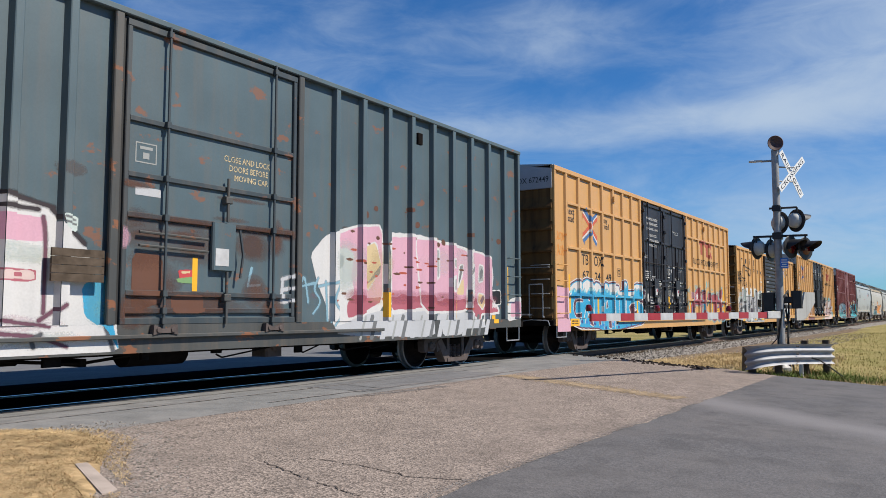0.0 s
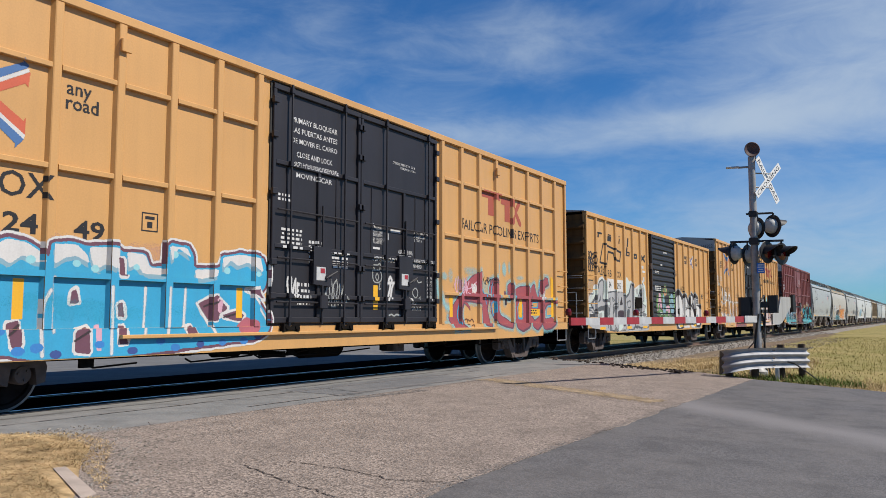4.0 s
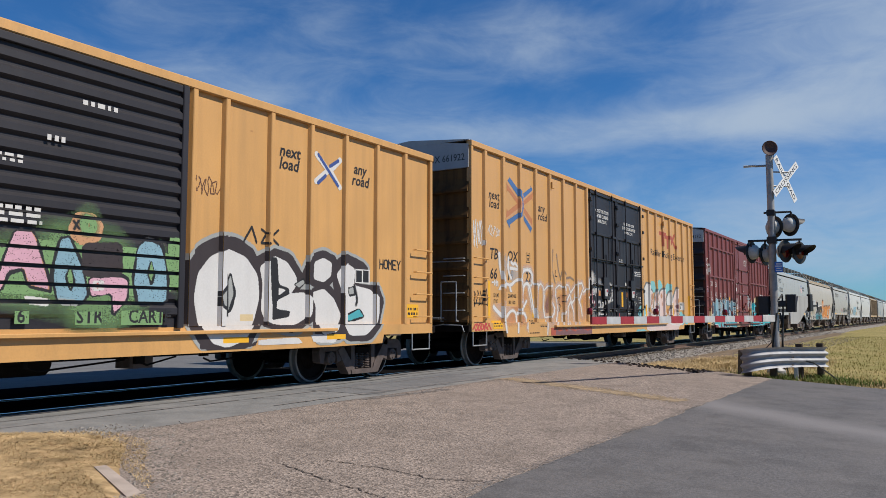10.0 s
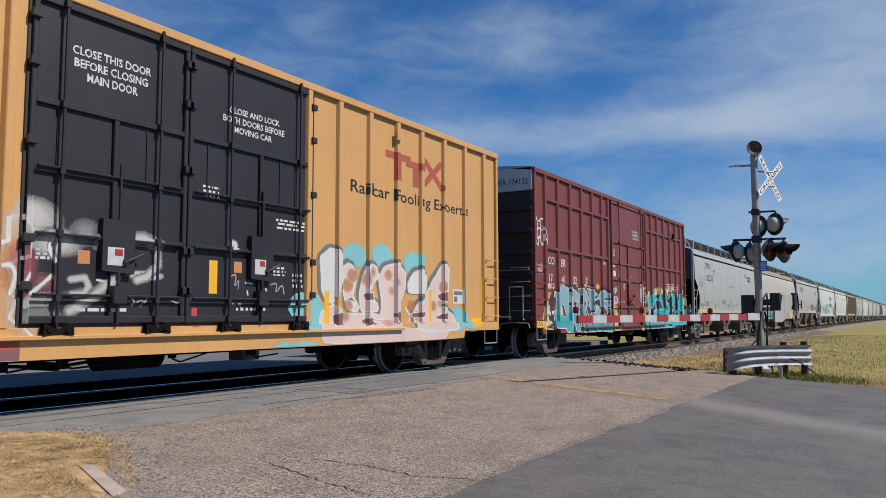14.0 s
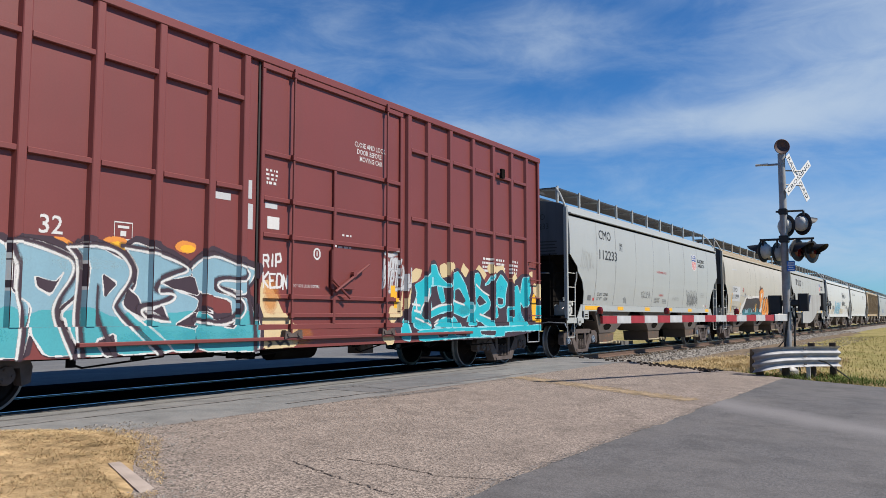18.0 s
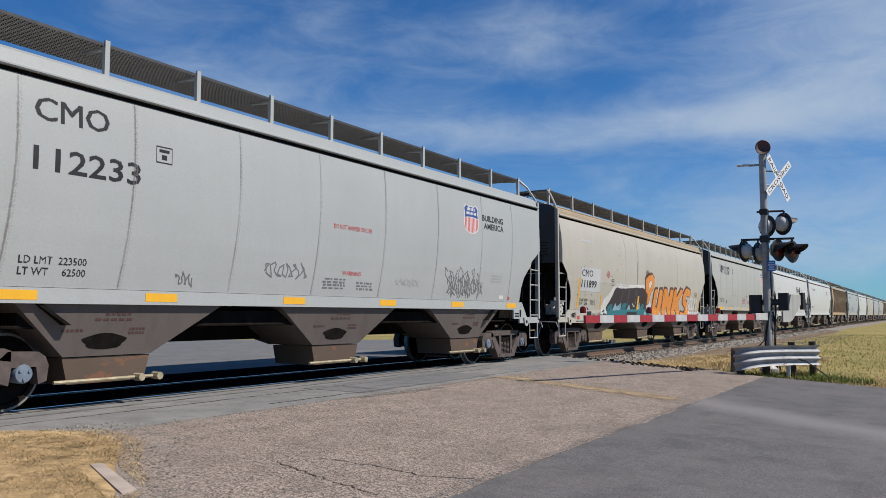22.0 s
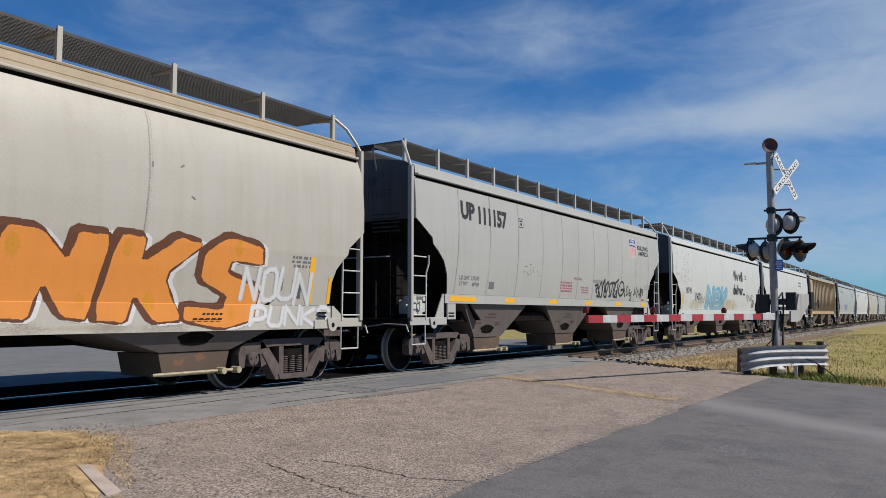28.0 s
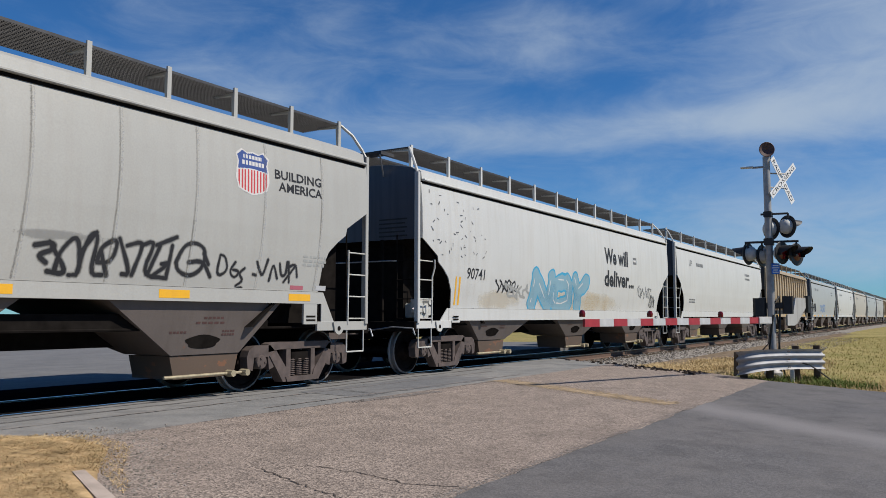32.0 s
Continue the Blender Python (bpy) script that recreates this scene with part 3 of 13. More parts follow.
class Canvas:
    """The painted marks on one side of a wagon, as small flat patches that follow its posts and panels."""

    def __init__(self, x0, x1, z0, z1, cell=0.008):
        self.x0, self.z0, self.c, self.kept = x0, z0, cell, {}
        self.nx, self.nz = int((x1 - x0) / cell), int((z1 - z0) / cell)
        self.a = np.zeros((self.nz, self.nx), np.int8)
        self.soft = np.zeros((self.nz, self.nx), np.int16)
        self.X = (x0 + (np.arange(self.nx) + 0.5) * cell)[None, :]
        self.Z = (z0 + (np.arange(self.nz) + 0.5) * cell)[:, None]

    def put(self, mask, ink):
        self.a[mask] = INKS.index(ink) + 1
        self.soft[mask] = 0

    def wipe(self, mask):
        self.a[mask] = 0
        self.soft[mask] = 0

    def veil(self, strength, ink, seed=1):
        """Thin overspray through which the surface still shows, in three strengths."""
        n = np.random.RandomState(seed).rand(*self.a.shape)
        level = np.floor(np.clip(strength, 0, 0.99) * 4 + (n - 0.5) * 0.8).astype(np.int16)
        level = np.clip(np.broadcast_to(level, self.a.shape), 0, 3)
        self.soft = np.where(level > 0, (INKS.index(ink) + 1) * 4 + level, self.soft)

    def wobble(self, size, seed):
        """Smooth noise, -1 to 1."""
        if (size, seed) in self.kept:
            return self.kept[size, seed]
        r = np.random.RandomState(seed)
        kx, kz = int(self.nx * self.c / size) + 3, int(self.nz * self.c / size) + 3
        g = r.rand(kz, kx) * 2 - 1
        fx, fz = (self.X[0] - self.x0) / size, (self.Z[:, 0] - self.z0) / size
        i, j = fx.astype(int), fz.astype(int)
        u, w = fx - i, fz - j
        u, w = (u * u * (3 - 2 * u))[None, :], (w * w * (3 - 2 * w))[:, None]
        a, b = g[np.ix_(j, i)], g[np.ix_(j, i + 1)]
        c, d = g[np.ix_(j + 1, i)], g[np.ix_(j + 1, i + 1)]
        out = ((a * (1 - u) + b * u) * (1 - w) + (c * (1 - u) + d * u) * w).astype(np.float32)
        if seed in (3, 5, 7):
            self.kept[size, seed] = out
        return out

    def rect(self, x0, x1, z0, z1, ink):
        self.put((self.X >= x0) & (self.X < x1) & (self.Z >= z0) & (self.Z < z1), ink)

    def away(self, lines):
        """Distance of every patch from a set of strokes."""
        d = np.full(self.a.shape, 9.0, np.float32)
        for pts in lines:
            for (ax, az), (bx, bz) in zip(pts, pts[1:]):
                i0, i1 = [int((v - self.x0) / self.c) for v in (min(ax, bx) - 0.5, max(ax, bx) + 0.5)]
                j0, j1 = [int((v - self.z0) / self.c) for v in (min(az, bz) - 0.5, max(az, bz) + 0.5)]
                i0, j0, i1, j1 = max(i0, 0), max(j0, 0), min(i1, self.nx), min(j1, self.nz)
                if i0 >= i1 or j0 >= j1:
                    continue
                X, Z = self.X[:, i0:i1], self.Z[j0:j1]
                ux, uz = bx - ax, bz - az
                k = np.clip(((X - ax) * ux + (Z - az) * uz) / max(ux * ux + uz * uz, 1e-9), 0, 1)
                e = np.hypot(X - ax - k * ux, Z - az - k * uz)
                d[j0:j1, i0:i1] = np.minimum(d[j0:j1, i0:i1], e)
        return d

    def word(self, text, x0, x1, z0, z1, seed=1, lean=0.0, jitter=0.06):
        """Strokes of a word in tall hand lettering that fills a field."""
        r = random.Random(seed)
        w = (x1 - x0) / len(text)
        lines = []
        groups = self.groups = []
        for i, ch in enumerate(text):
            first = len(lines)
            dz, s = r.uniform(-jitter, jitter) * (z1 - z0), 1 + r.uniform(-jitter, jitter)
            for run in STROKES.get(ch, "").split():
                pts = []
                for p in run.split("-"):
                    u, v = int(p[0]) / 4, int(p[1]) / 6
                    pts.append((x0 + w * (i + 0.12 + 0.76 * u) + lean * (v - 0.5) + r.uniform(-1, 1) * jitter * w,
                                z0 + dz + (z1 - z0) * v * s + r.uniform(-1, 1) * jitter * 0.5 * (z1 - z0)))
                lines.append(pts)
            groups.append(lines[first:])
        return lines

    def burner(self, letters_, r, fill, edge, shadow=None, low=None, split=0.0, edge_w=0.035, seed=1, shine=None, rough=0.02, cast=(0.07, -0.06), line=None):
        """Lettering painted letter by letter, each with its own outline over the one before, and a block shadow."""
        if shadow:
            for k in (0.35, 0.7, 1.0):
                d = self.away([[(x + cast[0] * k, z + cast[1] * k) for x, z in p] for ls in letters_ for p in ls])
                self.put(d < r + edge_w * 0.6, shadow)
        wob, wob2, wob3 = self.wobble(0.15, seed) * rough, 0.10 * self.wobble(0.22, seed + 2), self.wobble(0.2, seed + 3)
        for ls in letters_:
            d = self.away(ls) + wob
            self.put(d < r + edge_w, edge)
            self.put(d < r, fill)
            if low:
                self.put((d < r) & (self.Z + wob2 < split), low)
            if line:
                self.put((d < r * 0.42) & (d > r * 0.42 - 0.02) & (wob3 > -0.1), line)
            if shine:
                e = self.away([[(x - 0.45 * r, z + 0.45 * r) for x, z in p] for p in ls])
                self.put((d < r - 0.012) & (e < 0.016) & (wob3 > 0.05), shine)

    def piece(self, lines, r, fill, edge=None, halo=None, low=None, split=0.0, edge_w=0.05, halo_w=0.12, seed=1, shine=None, rough=0.02):
        """Spray-painted lettering: a halo, an outline, a fill that may change colour below a height, and shines."""
        d = self.away(lines) + self.wobble(0.18, seed) * rough
        if halo:
            self.put(d < r + edge_w + halo_w + 0.03 * self.wobble(0.3, seed + 1), halo)
        if edge:
            self.put(d < r + edge_w, edge)
        self.put(d < r, fill)
        if low:
            self.put((d < r) & (self.Z + 0.10 * self.wobble(0.25, seed + 2) < split), low)
        if shine:
            e = self.away([[(x - 0.3 * r, z + 0.35 * r) for x, z in p] for p in lines])
            self.put((d < r) & (e < 0.018) & (self.wobble(0.22, seed + 3) > 0.1), shine)

    def shape(self, pts, fill=None, edge=None, w=0.03, low=None, split=0.0, grow=0.0, rounds=1):
        """A painted letter or field with a free outline: its corners are cut round, its rim may have a colour."""
        for _ in range(rounds):
            pts = [q for a, b in zip(pts, pts[1:] + pts[:1]) for q in ((0.88 * a[0] + 0.12 * b[0], 0.88 * a[1] + 0.12 * b[1]), (0.12 * a[0] + 0.88 * b[0], 0.12 * a[1] + 0.88 * b[1]))]
        ring = list(zip(pts, pts[1:] + pts[:1]))
        inside = np.zeros(self.a.shape, bool)
        for (ax, az), (bx, bz) in ring:
            if az != bz:
                inside ^= ((az > self.Z) != (bz > self.Z)) & (self.X < ax + (bx - ax) * (self.Z - az) / (bz - az))
        d = self.away([list(p) for p in ring]) + 0.010 * self.wobble(0.12, 7)
        if grow:
            inside |= d < grow
        if fill:
            self.put(inside, fill)
            if low:
                self.put(inside & (self.Z + 0.07 * self.wobble(0.22, 3) < split), low)
        if edge:
            self.put(d < w * (0.75 + 0.3 * self.wobble(0.3, 5)), edge)
        return inside

    def mist(self, x, z, rx, rz, ink, seed=1, amount=0.7, only_bare=False):
        """A soft cloud of overspray."""
        q = ((self.X - x) / rx) ** 2 + ((self.Z - z) / rz) ** 2 + 0.5 * self.wobble(0.35, seed)
        strength = np.clip(1.1 - q, 0, 1) * amount
        self.veil(np.where(self.a == 0, strength, 0) if only_bare else strength, ink, seed)

    def blot(self, x, z, rx, rz, ink, seed=1, edge=0.5):
        q = ((self.X - x) / rx) ** 2 + ((self.Z - z) / rz) ** 2 + edge * self.wobble(0.3, seed) + 0.5 * edge * self.wobble(0.1, seed + 5)
        self.put(q < 1, ink)

    def text(self, s, x, z, h, ink, bold=0.0, lean=0.0, width=1.0, span=None):
        """Stencilled text: x of its start, z of its base line, height of its capitals."""
        co, tri = letters(s, bold)
        if not len(co):
            return
        if span:
            width = span / (co[:, 0].max() * h)
        P = co * [h * width, h] + [x, z]
        P[:, 0] += lean * (P[:, 1] - z)
        for t in tri:
            (ax, az), (bx, bz), (cx, cz) = P[t]
            i0, i1 = int((min(ax, bx, cx) - self.x0) / self.c), int((max(ax, bx, cx) - self.x0) / self.c) + 1
            j0, j1 = int((min(az, bz, cz) - self.z0) / self.c), int((max(az, bz, cz) - self.z0) / self.c) + 1
            i0, j0, i1, j1 = max(i0, 0), max(j0, 0), min(i1, self.nx), min(j1, self.nz)
            if i0 >= i1 or j0 >= j1:
                continue
            X, Z = self.X[:, i0:i1], self.Z[j0:j1]
            e1 = (bx - ax) * (Z - az) - (bz - az) * (X - ax)
            e2 = (cx - bx) * (Z - bz) - (cz - bz) * (X - bx)
            e3 = (ax - cx) * (Z - cz) - (az - cz) * (X - cx)
            m = ((e1 >= 0) & (e2 >= 0) & (e3 >= 0)) | ((e1 <= 0) & (e2 <= 0) & (e3 <= 0))
            self.a[j0:j1, i0:i1][m] = INKS.index(ink) + 1

    def bars(self, x, z, w, h, rows, ink, seed=1):
        """Small print that cannot be read: broken bars."""
        r = random.Random(seed)
        step = h / rows
        for i in range(rows):
            u = x + r.uniform(0, 0.1) * w
            while u < x + w:
                k = r.uniform(0.06, 0.22) * max(w, 0.3)
                self.rect(u, min(u + k, x + w), z + h - (i + 0.8) * step, z + h - (i + 0.25) * step, ink)
                u += k + r.uniform(0.02, 0.05)

    def lift(self, name, parent, depth, label, under=None, proud=0.003):
        """Makes the patches into one part on the wagon's side. depth(X, Z) gives the side's y."""
        a = self.a
        if under is not None:
            i = np.floor((self.X[0] - under.x0) / under.c).astype(int)
            j = np.floor((self.Z[:, 0] - under.z0) / under.c).astype(int)
            hid = under.a[np.ix_(np.clip(j, 0, under.nz - 1), np.clip(i, 0, under.nx - 1))] > 0
            hid &= ((j >= 0) & (j < under.nz))[:, None] & ((i >= 0) & (i < under.nx))[None, :]
            a = np.where(hid, 0, a)
        Y = np.round(depth(self.X + 0 * self.Z, self.Z + 0 * self.X), 4)
        corners, inks = [], []
        for layer, lift_ in ((a.astype(np.int32) * 4, 0.0), (np.where(a >= 0, self.soft, 0).astype(np.int32), 0.0015)):
            key = layer.astype(np.int64) * 100000 + (np.abs(Y) * 10000).astype(np.int64)
            start = np.ones(a.shape, bool)
            start[:, 1:] = key[:, 1:] != key[:, :-1]
            j, i = np.nonzero(start)
            length = np.diff(np.append(j * self.nx + i, a.size))
            kinds = layer[j, i]
            keep = kinds > 0
            j, i, length, kinds = j[keep], i[keep], length[keep], kinds[keep]
            xa, xb = self.x0 + i * self.c, self.x0 + (i + length) * self.c
            za, zb = self.z0 + j * self.c, self.z0 + (j + 1) * self.c
            ya, yb = Y[j, i] - proud - lift_, Y[np.minimum(j + 1, self.nz - 1), i] - proud - lift_
            yb = np.where(np.abs(ya - yb) > 0.02, ya, yb)
            corners.append(np.stack([np.stack(p, 1) for p in ((xa, ya, za), (xb, ya, za), (xb, yb, zb), (xa, yb, zb))], 1)), inks.append(kinds)
        # the flanks of posts take paint too
        jump = Y[:, 1:] - Y[:, :-1]
        for s in (-1, 1):
            front = a[:, 1:] if s < 0 else a[:, :-1]
            j, i = np.nonzero((s * jump > 0.03) & (s * jump < 0.105) & (front > 0))
            edge = self.x0 + (i + 1) * self.c
            out, deep_ = np.where(s < 0, Y[j, i + 1], Y[j, i]) + 0.006, np.where(s < 0, Y[j, i], Y[j, i + 1]) - proud
            za, zb = self.z0 + j * self.c, self.z0 + (j + 1) * self.c
            u, w = edge + s * 0.005, edge + s * 0.034
            corners.append(np.stack([np.stack(p, 1) for p in ((w, deep_, za), (u, out, za), (u, out, zb), (w, deep_, zb))], 1)), inks.append(front[j, i].astype(np.int32) * 4)
        v, inks = np.concatenate(corners).reshape(-1, 3), np.concatenate(inks)
        n = len(inks)
        if not n:
            return None
        me = bpy.data.meshes.new(name)
        me.vertices.add(4 * n), me.loops.add(4 * n), me.polygons.add(n)
        me.vertices.foreach_set("co", v.ravel().astype(np.float32))
        me.loops.foreach_set("vertex_index", np.arange(4 * n, dtype=np.int32))
        me.polygons.foreach_set("loop_start", np.arange(0, 4 * n, 4, dtype=np.int32))
        used = sorted(set(inks.tolist()))
        slot = np.zeros(4 * len(INKS) + 8, np.int32)
        for order, k in enumerate(used):
            me.materials.append(thin_ink(INKS[k // 4 - 1], k % 4))
            slot[k] = order
        me.polygons.foreach_set("material_index", slot[inks])
        me.update(calc_edges=True)
        return tagged(part(name, me, None, parent, label), kind="stuff" if name == "lettering" else "")


# ---- the place: ground, road, railway ----
YC = 10.05           # centre line of the track
HALF = 1.60          # half width of a wagon over its posts
GAUGE = 0.755        # rail head from the centre line


def road_z(y):
    if y > 11.3:
        return max(-0.006 - 0.006 * (y - 11.3), -0.12)
    return min(-0.30 + 0.045 * max(y, -4.0), -0.006)


def ground_z(x, y):
    if y < 4:
        z = -0.36 + 0.030 * max(y, -6.0)
    else:
        z = -0.24 - 0.02 * min(y - 4, 3) - 0.03 * min(max(y - 10, 0), 5)
    return z + 0.04 * noise.noise((x * 0.12, y * 0.12, 0.0)) * (0.3 if y < 7 else 1.0)


def axis_lines(near, step, far):
    out = [v * step for v in range(int(near[0] / step), int(near[1] / step) + 1)]
    k = step
    while out[-1] < far:
        k *= 1.5
        out.append(out[-1] + k)
    k = step
    while out[0] > -far:
        k *= 1.5
        out.insert(0, out[0] - k)
    return out


def build_ground():
    xs, ys = axis_lines((-10, 60), 1.0, 4000), axis_lines((-12, 30), 0.75, 4000)
    m = Mesh()
    m.add([(x, y, ground_z(x, y)) for x in xs for y in ys],
          [(i * len(ys) + j, (i + 1) * len(ys) + j, (i + 1) * len(ys) + j + 1, i * len(ys) + j + 1) for i in range(len(xs) - 1) for j in range(len(ys) - 1)])
    ob = smooth(new("ground", m.data("ground", M["ground"])), 80)
    return tagged(ob, "flat dry field of yellow-green mown grass", "ground", kind="structure")


def slab(name, material, edge_low, edge_high, ys, label, lift=0.0, category="road", kind="structure", drop=0.5, wave=0.0, nx=24):
    """A paved sheet over a strip of y, between two x borders given as functions of y, with sides that go into the ground."""
    m = Mesh()
    rows = []
    for y in ys:
        a, b = edge_low(y), edge_high(y)
        rows.append([(a + (b - a) * i / nx, y, road_z(y) + lift) for i in range(nx + 1)])
    if wave:
        # a ragged front edge
        rows[0] = [(x, y + wave * noise.noise((x * 1.1, 3.0, 0)) + 0.5 * wave * noise.noise((x * 4.3, 5.0, 0)), z) for x, y, z in rows[0]]
    flat = [p for r in rows for p in r]
    w = nx + 1
    m.add(flat, [(j * w + i, j * w + i + 1, (j + 1) * w + i + 1, (j + 1) * w + i) for j in range(len(ys) - 1) for i in range(nx)])
    for line in ([r[0] for r in rows], [r[-1] for r in rows], rows[0], rows[-1]):
        n = len(line)
        m.add(line + [(x, y, z - drop) for x, y, z in line], [(i, i + 1, i + 1 + n, i + n) for i in range(n - 1)])
    ob = new(name, m.data(name, material))
    return tagged(ob, label, category, kind=kind)


def steps(a, b, n):
    return [a + (b - a) * i / n for i in range(n + 1)]


def wavy(points, amount, seed):
    """A border through (y, x) pairs with small uneven bites."""
    def f(y):
        for (ya, xa), (yb, xb) in zip(points, points[1:]):
            if ya <= y <= yb:
                x = xa + (xb - xa) * (y - ya) / (yb - ya)
                break
        else:
            x = points[0][1] if y < points[0][0] else points[-1][1]
        return x + amount * noise.noise((y * 1.7, seed, 0.0)) + 0.4 * amount * noise.noise((y * 6.0, seed, 3.0))
    return f


build_ground()
right_edge = wavy([(-60, 15.0), (-4, 16.4), (0.6, 17.2), (1.44, 17.45), (3.0, 17.65), (4.2, 18.35), (5.4, 18.45), (6.9, 19.1), (7.9, 19.8), (9.2, 20.7)], 0.12, 2.0)
left_edge = wavy([(-60, -6.0), (-2, -2.5), (3.0, 1.5), (4.6, 3.4), (5.5, 4.1), (6.2, 4.65), (6.85, 4.8), (7.4, 4.6), (7.9, 4.1), (8.4, 1.0), (8.6, -6.0)], 0.06, 7.0)
slab("road_old_surface", M["chip"], lambda y: left_edge(y) - 0.5, right_edge, [3.03] + steps(3.16, 6.85, 40), "coarse chip-seal road surface, worn and pinkish grey", 0.005, wave=0.09, nx=180)
slab("road", M["asphalt"], lambda y: left_edge(min(y, 3.0)) - 0.5, right_edge, steps(-60, -4.5, 10)[:-1] + steps(-4.5, 3.35, 30), "smooth dark grey asphalt road")
slab("crossing_apron", M["strip"], lambda y: -6.0, right_edge, steps(6.85, YC - GAUGE - 0.10, 14), "pale grey asphalt apron along the rails")
# panel and far apron carry the train's shadow in their dark colours
slab("crossing_panel", M["bed"], lambda y: -6.0, lambda y: 20.6, [YC - GAUGE + 0.11, YC, YC + GAUGE - 0.11], "crossing panel between the rails, darkened for the train shadow", -0.01)
slab("crossing_apron", M["shaded"], lambda y: -6.0, lambda y: 20.6, steps(YC + GAUGE + 0.10, 12.6, 8), "asphalt apron beyond the rails, darkened for the train shadow")
slab("yard", M["yard"], lambda y: -160.0 - 2 * y, lambda y: max(36.0 - 0.4 * (y - 12.6), y * 0.95), steps(12.6, 27.0, 8) + steps(30.0, 75.0, 12) + [100, 150, 220, 400, 700], "grey asphalt yard beyond the track")


def ribbon(name, material, points, widths, label, category, lift=0.006, seed=0, ragged=0.3):
    """A thin worn marking on the road along a line of (x, y)."""
    r = random.Random(seed)
    m = Mesh()
    left, right = [], []
    for i, (x, y) in enumerate(points):
        a, b = points[max(i - 1, 0)], points[min(i + 1, len(points) - 1)]
        d = Vector((b[0] - a[0], b[1] - a[1])).normalized()
        w = widths * 0.5
        ka, kb = w * (1 + r.uniform(-ragged, ragged)), w * (1 + r.uniform(-ragged, ragged))
        left.append((x - d.y * ka, y + d.x * ka, road_z(y) + lift))
        right.append((x + d.y * kb, y - d.x * kb, road_z(y) + lift))
    n = len(points)
    m.add(left + right, [(i, i + 1, i + 1 + n, i + n) for i in range(n - 1)])
    return tagged(new(name, m.data(name, material)), label, category, kind="structure")


def wander(a, b, n, amount, seed):
    return [(a[0] + (b[0] - a[0]) * i / n + amount * noise.noise((i * 0.45, seed, 0.0)),
             a[1] + (b[1] - a[1]) * i / n + amount * noise.noise((i * 0.45, seed, 9.0))) for i in range(n + 1)]


def flakes(name, material, a, b, width, count, size, label, seed, fade=0.35, lift=0.009):
    """Worn paint or pale wear along a line, as many thin irregular flakes that thin out to the sides."""
    r = random.Random(seed)
    m = Mesh()
    d = Vector((b[0] - a[0], b[1] - a[1]))
    n = Vector((-d.y, d.x)).normalized()
    for _ in range(count):
        u, w = r.random(), r.gauss(0, fade) * width
        x, y = a[0] + d.x * u + n.x * w, a[1] + d.y * u + n.y * w
        k, q = r.randint(5, 7), r.uniform(0.3, 1.0) * size
        pts = []
        for i in range(k):
            t = 6.283 * i / k
            e = q * r.uniform(0.5, 1.0)
            px, py = x + 1.6 * e * math.cos(t), y + e * math.sin(t)
            pts.append((px, py, road_z(py) + lift + 0.0006 * r.random()))
        m.add(pts, [tuple(range(k))])
    me = bpy.data.meshes.new(name)
    me.from_pydata(m.v, [], m.f)
    me.materials.append(material)
    return tagged(new(name, me), label, "road marking", kind="stuff")


flakes("centre_line", M["stripe_yellow"], (12.93, 6.81), (12.05, 3.36), 0.40, 5600, 0.022, "worn yellow centre line on the road", 3)
flakes("pale_patch", M["worn"], (8.6, 6.75), (10.6, 6.55), 0.16, 700, 0.022, "pale broken patch at the edge of the apron", 6)
flakes("apron_wear", M["worn"], (5.0, 6.86), (13.0, 6.76), 0.05, 900, 0.016, "pale broken edge of the apron", 7)
flakes("seam_wear", M["worn"], (4.6, 3.06), (12.2, 3.06), 0.07, 1500, 0.011, "pale crumbled edge along the road seam", 8, 0.45, 0.008)
CRACKS = [((4.88, 4.67), (4.69, 4.08), 18), ((4.69, 4.08), (4.54, 3.40), 18), ((5.24, 4.50), (5.29, 3.95), 14), ((5.29, 3.95), (5.25, 3.46), 14), ((5.25, 3.46), (5.42, 3.14), 10)]
for k, (p, q, n) in enumerate(CRACKS):
    ribbon("road_crack", M["crack"], wander(p, q, n, 0.05, 4.0 + k), 0.013, "thin dark crack in the road", "crack", 0.010, 6 + k, 0.9)
ribbon("apron_patch", M["patching"], wander((9.3, 7.75), (13.4, 7.70), 30, 0.06, 14), 1.25, "darker patched stretch of the apron", "patch", 0.004, 21, 0.10)
ribbon("apron_seam", M["crack"], wander((-5.5, 8.62), (16.0, 8.60), 110, 0.015, 15), 0.028, "dark joint along the apron", "seam", 0.007, 22, 0.7)
ribbon("apron_seam", M["worn"], wander((2.0, 8.15), (15.0, 8.05), 90, 0.02, 16), 0.035, "pale scraped line along the apron", "seam", 0.007, 23, 0.8)
ribbon("apron_seam", M["worn"], wander((7.5, 7.25), (14.5, 7.15), 60, 0.03, 17), 0.04, "pale scraped line along the apron", "seam", 0.007, 24, 0.9)
ribbon("apron_edge", M["worn"], wander((-5.5, 9.0), (15.0, 9.0), 90, 0.02, 9), 0.05, "pale edge of the apron beside the rail", "seam", 0.008, 11, 0.6)


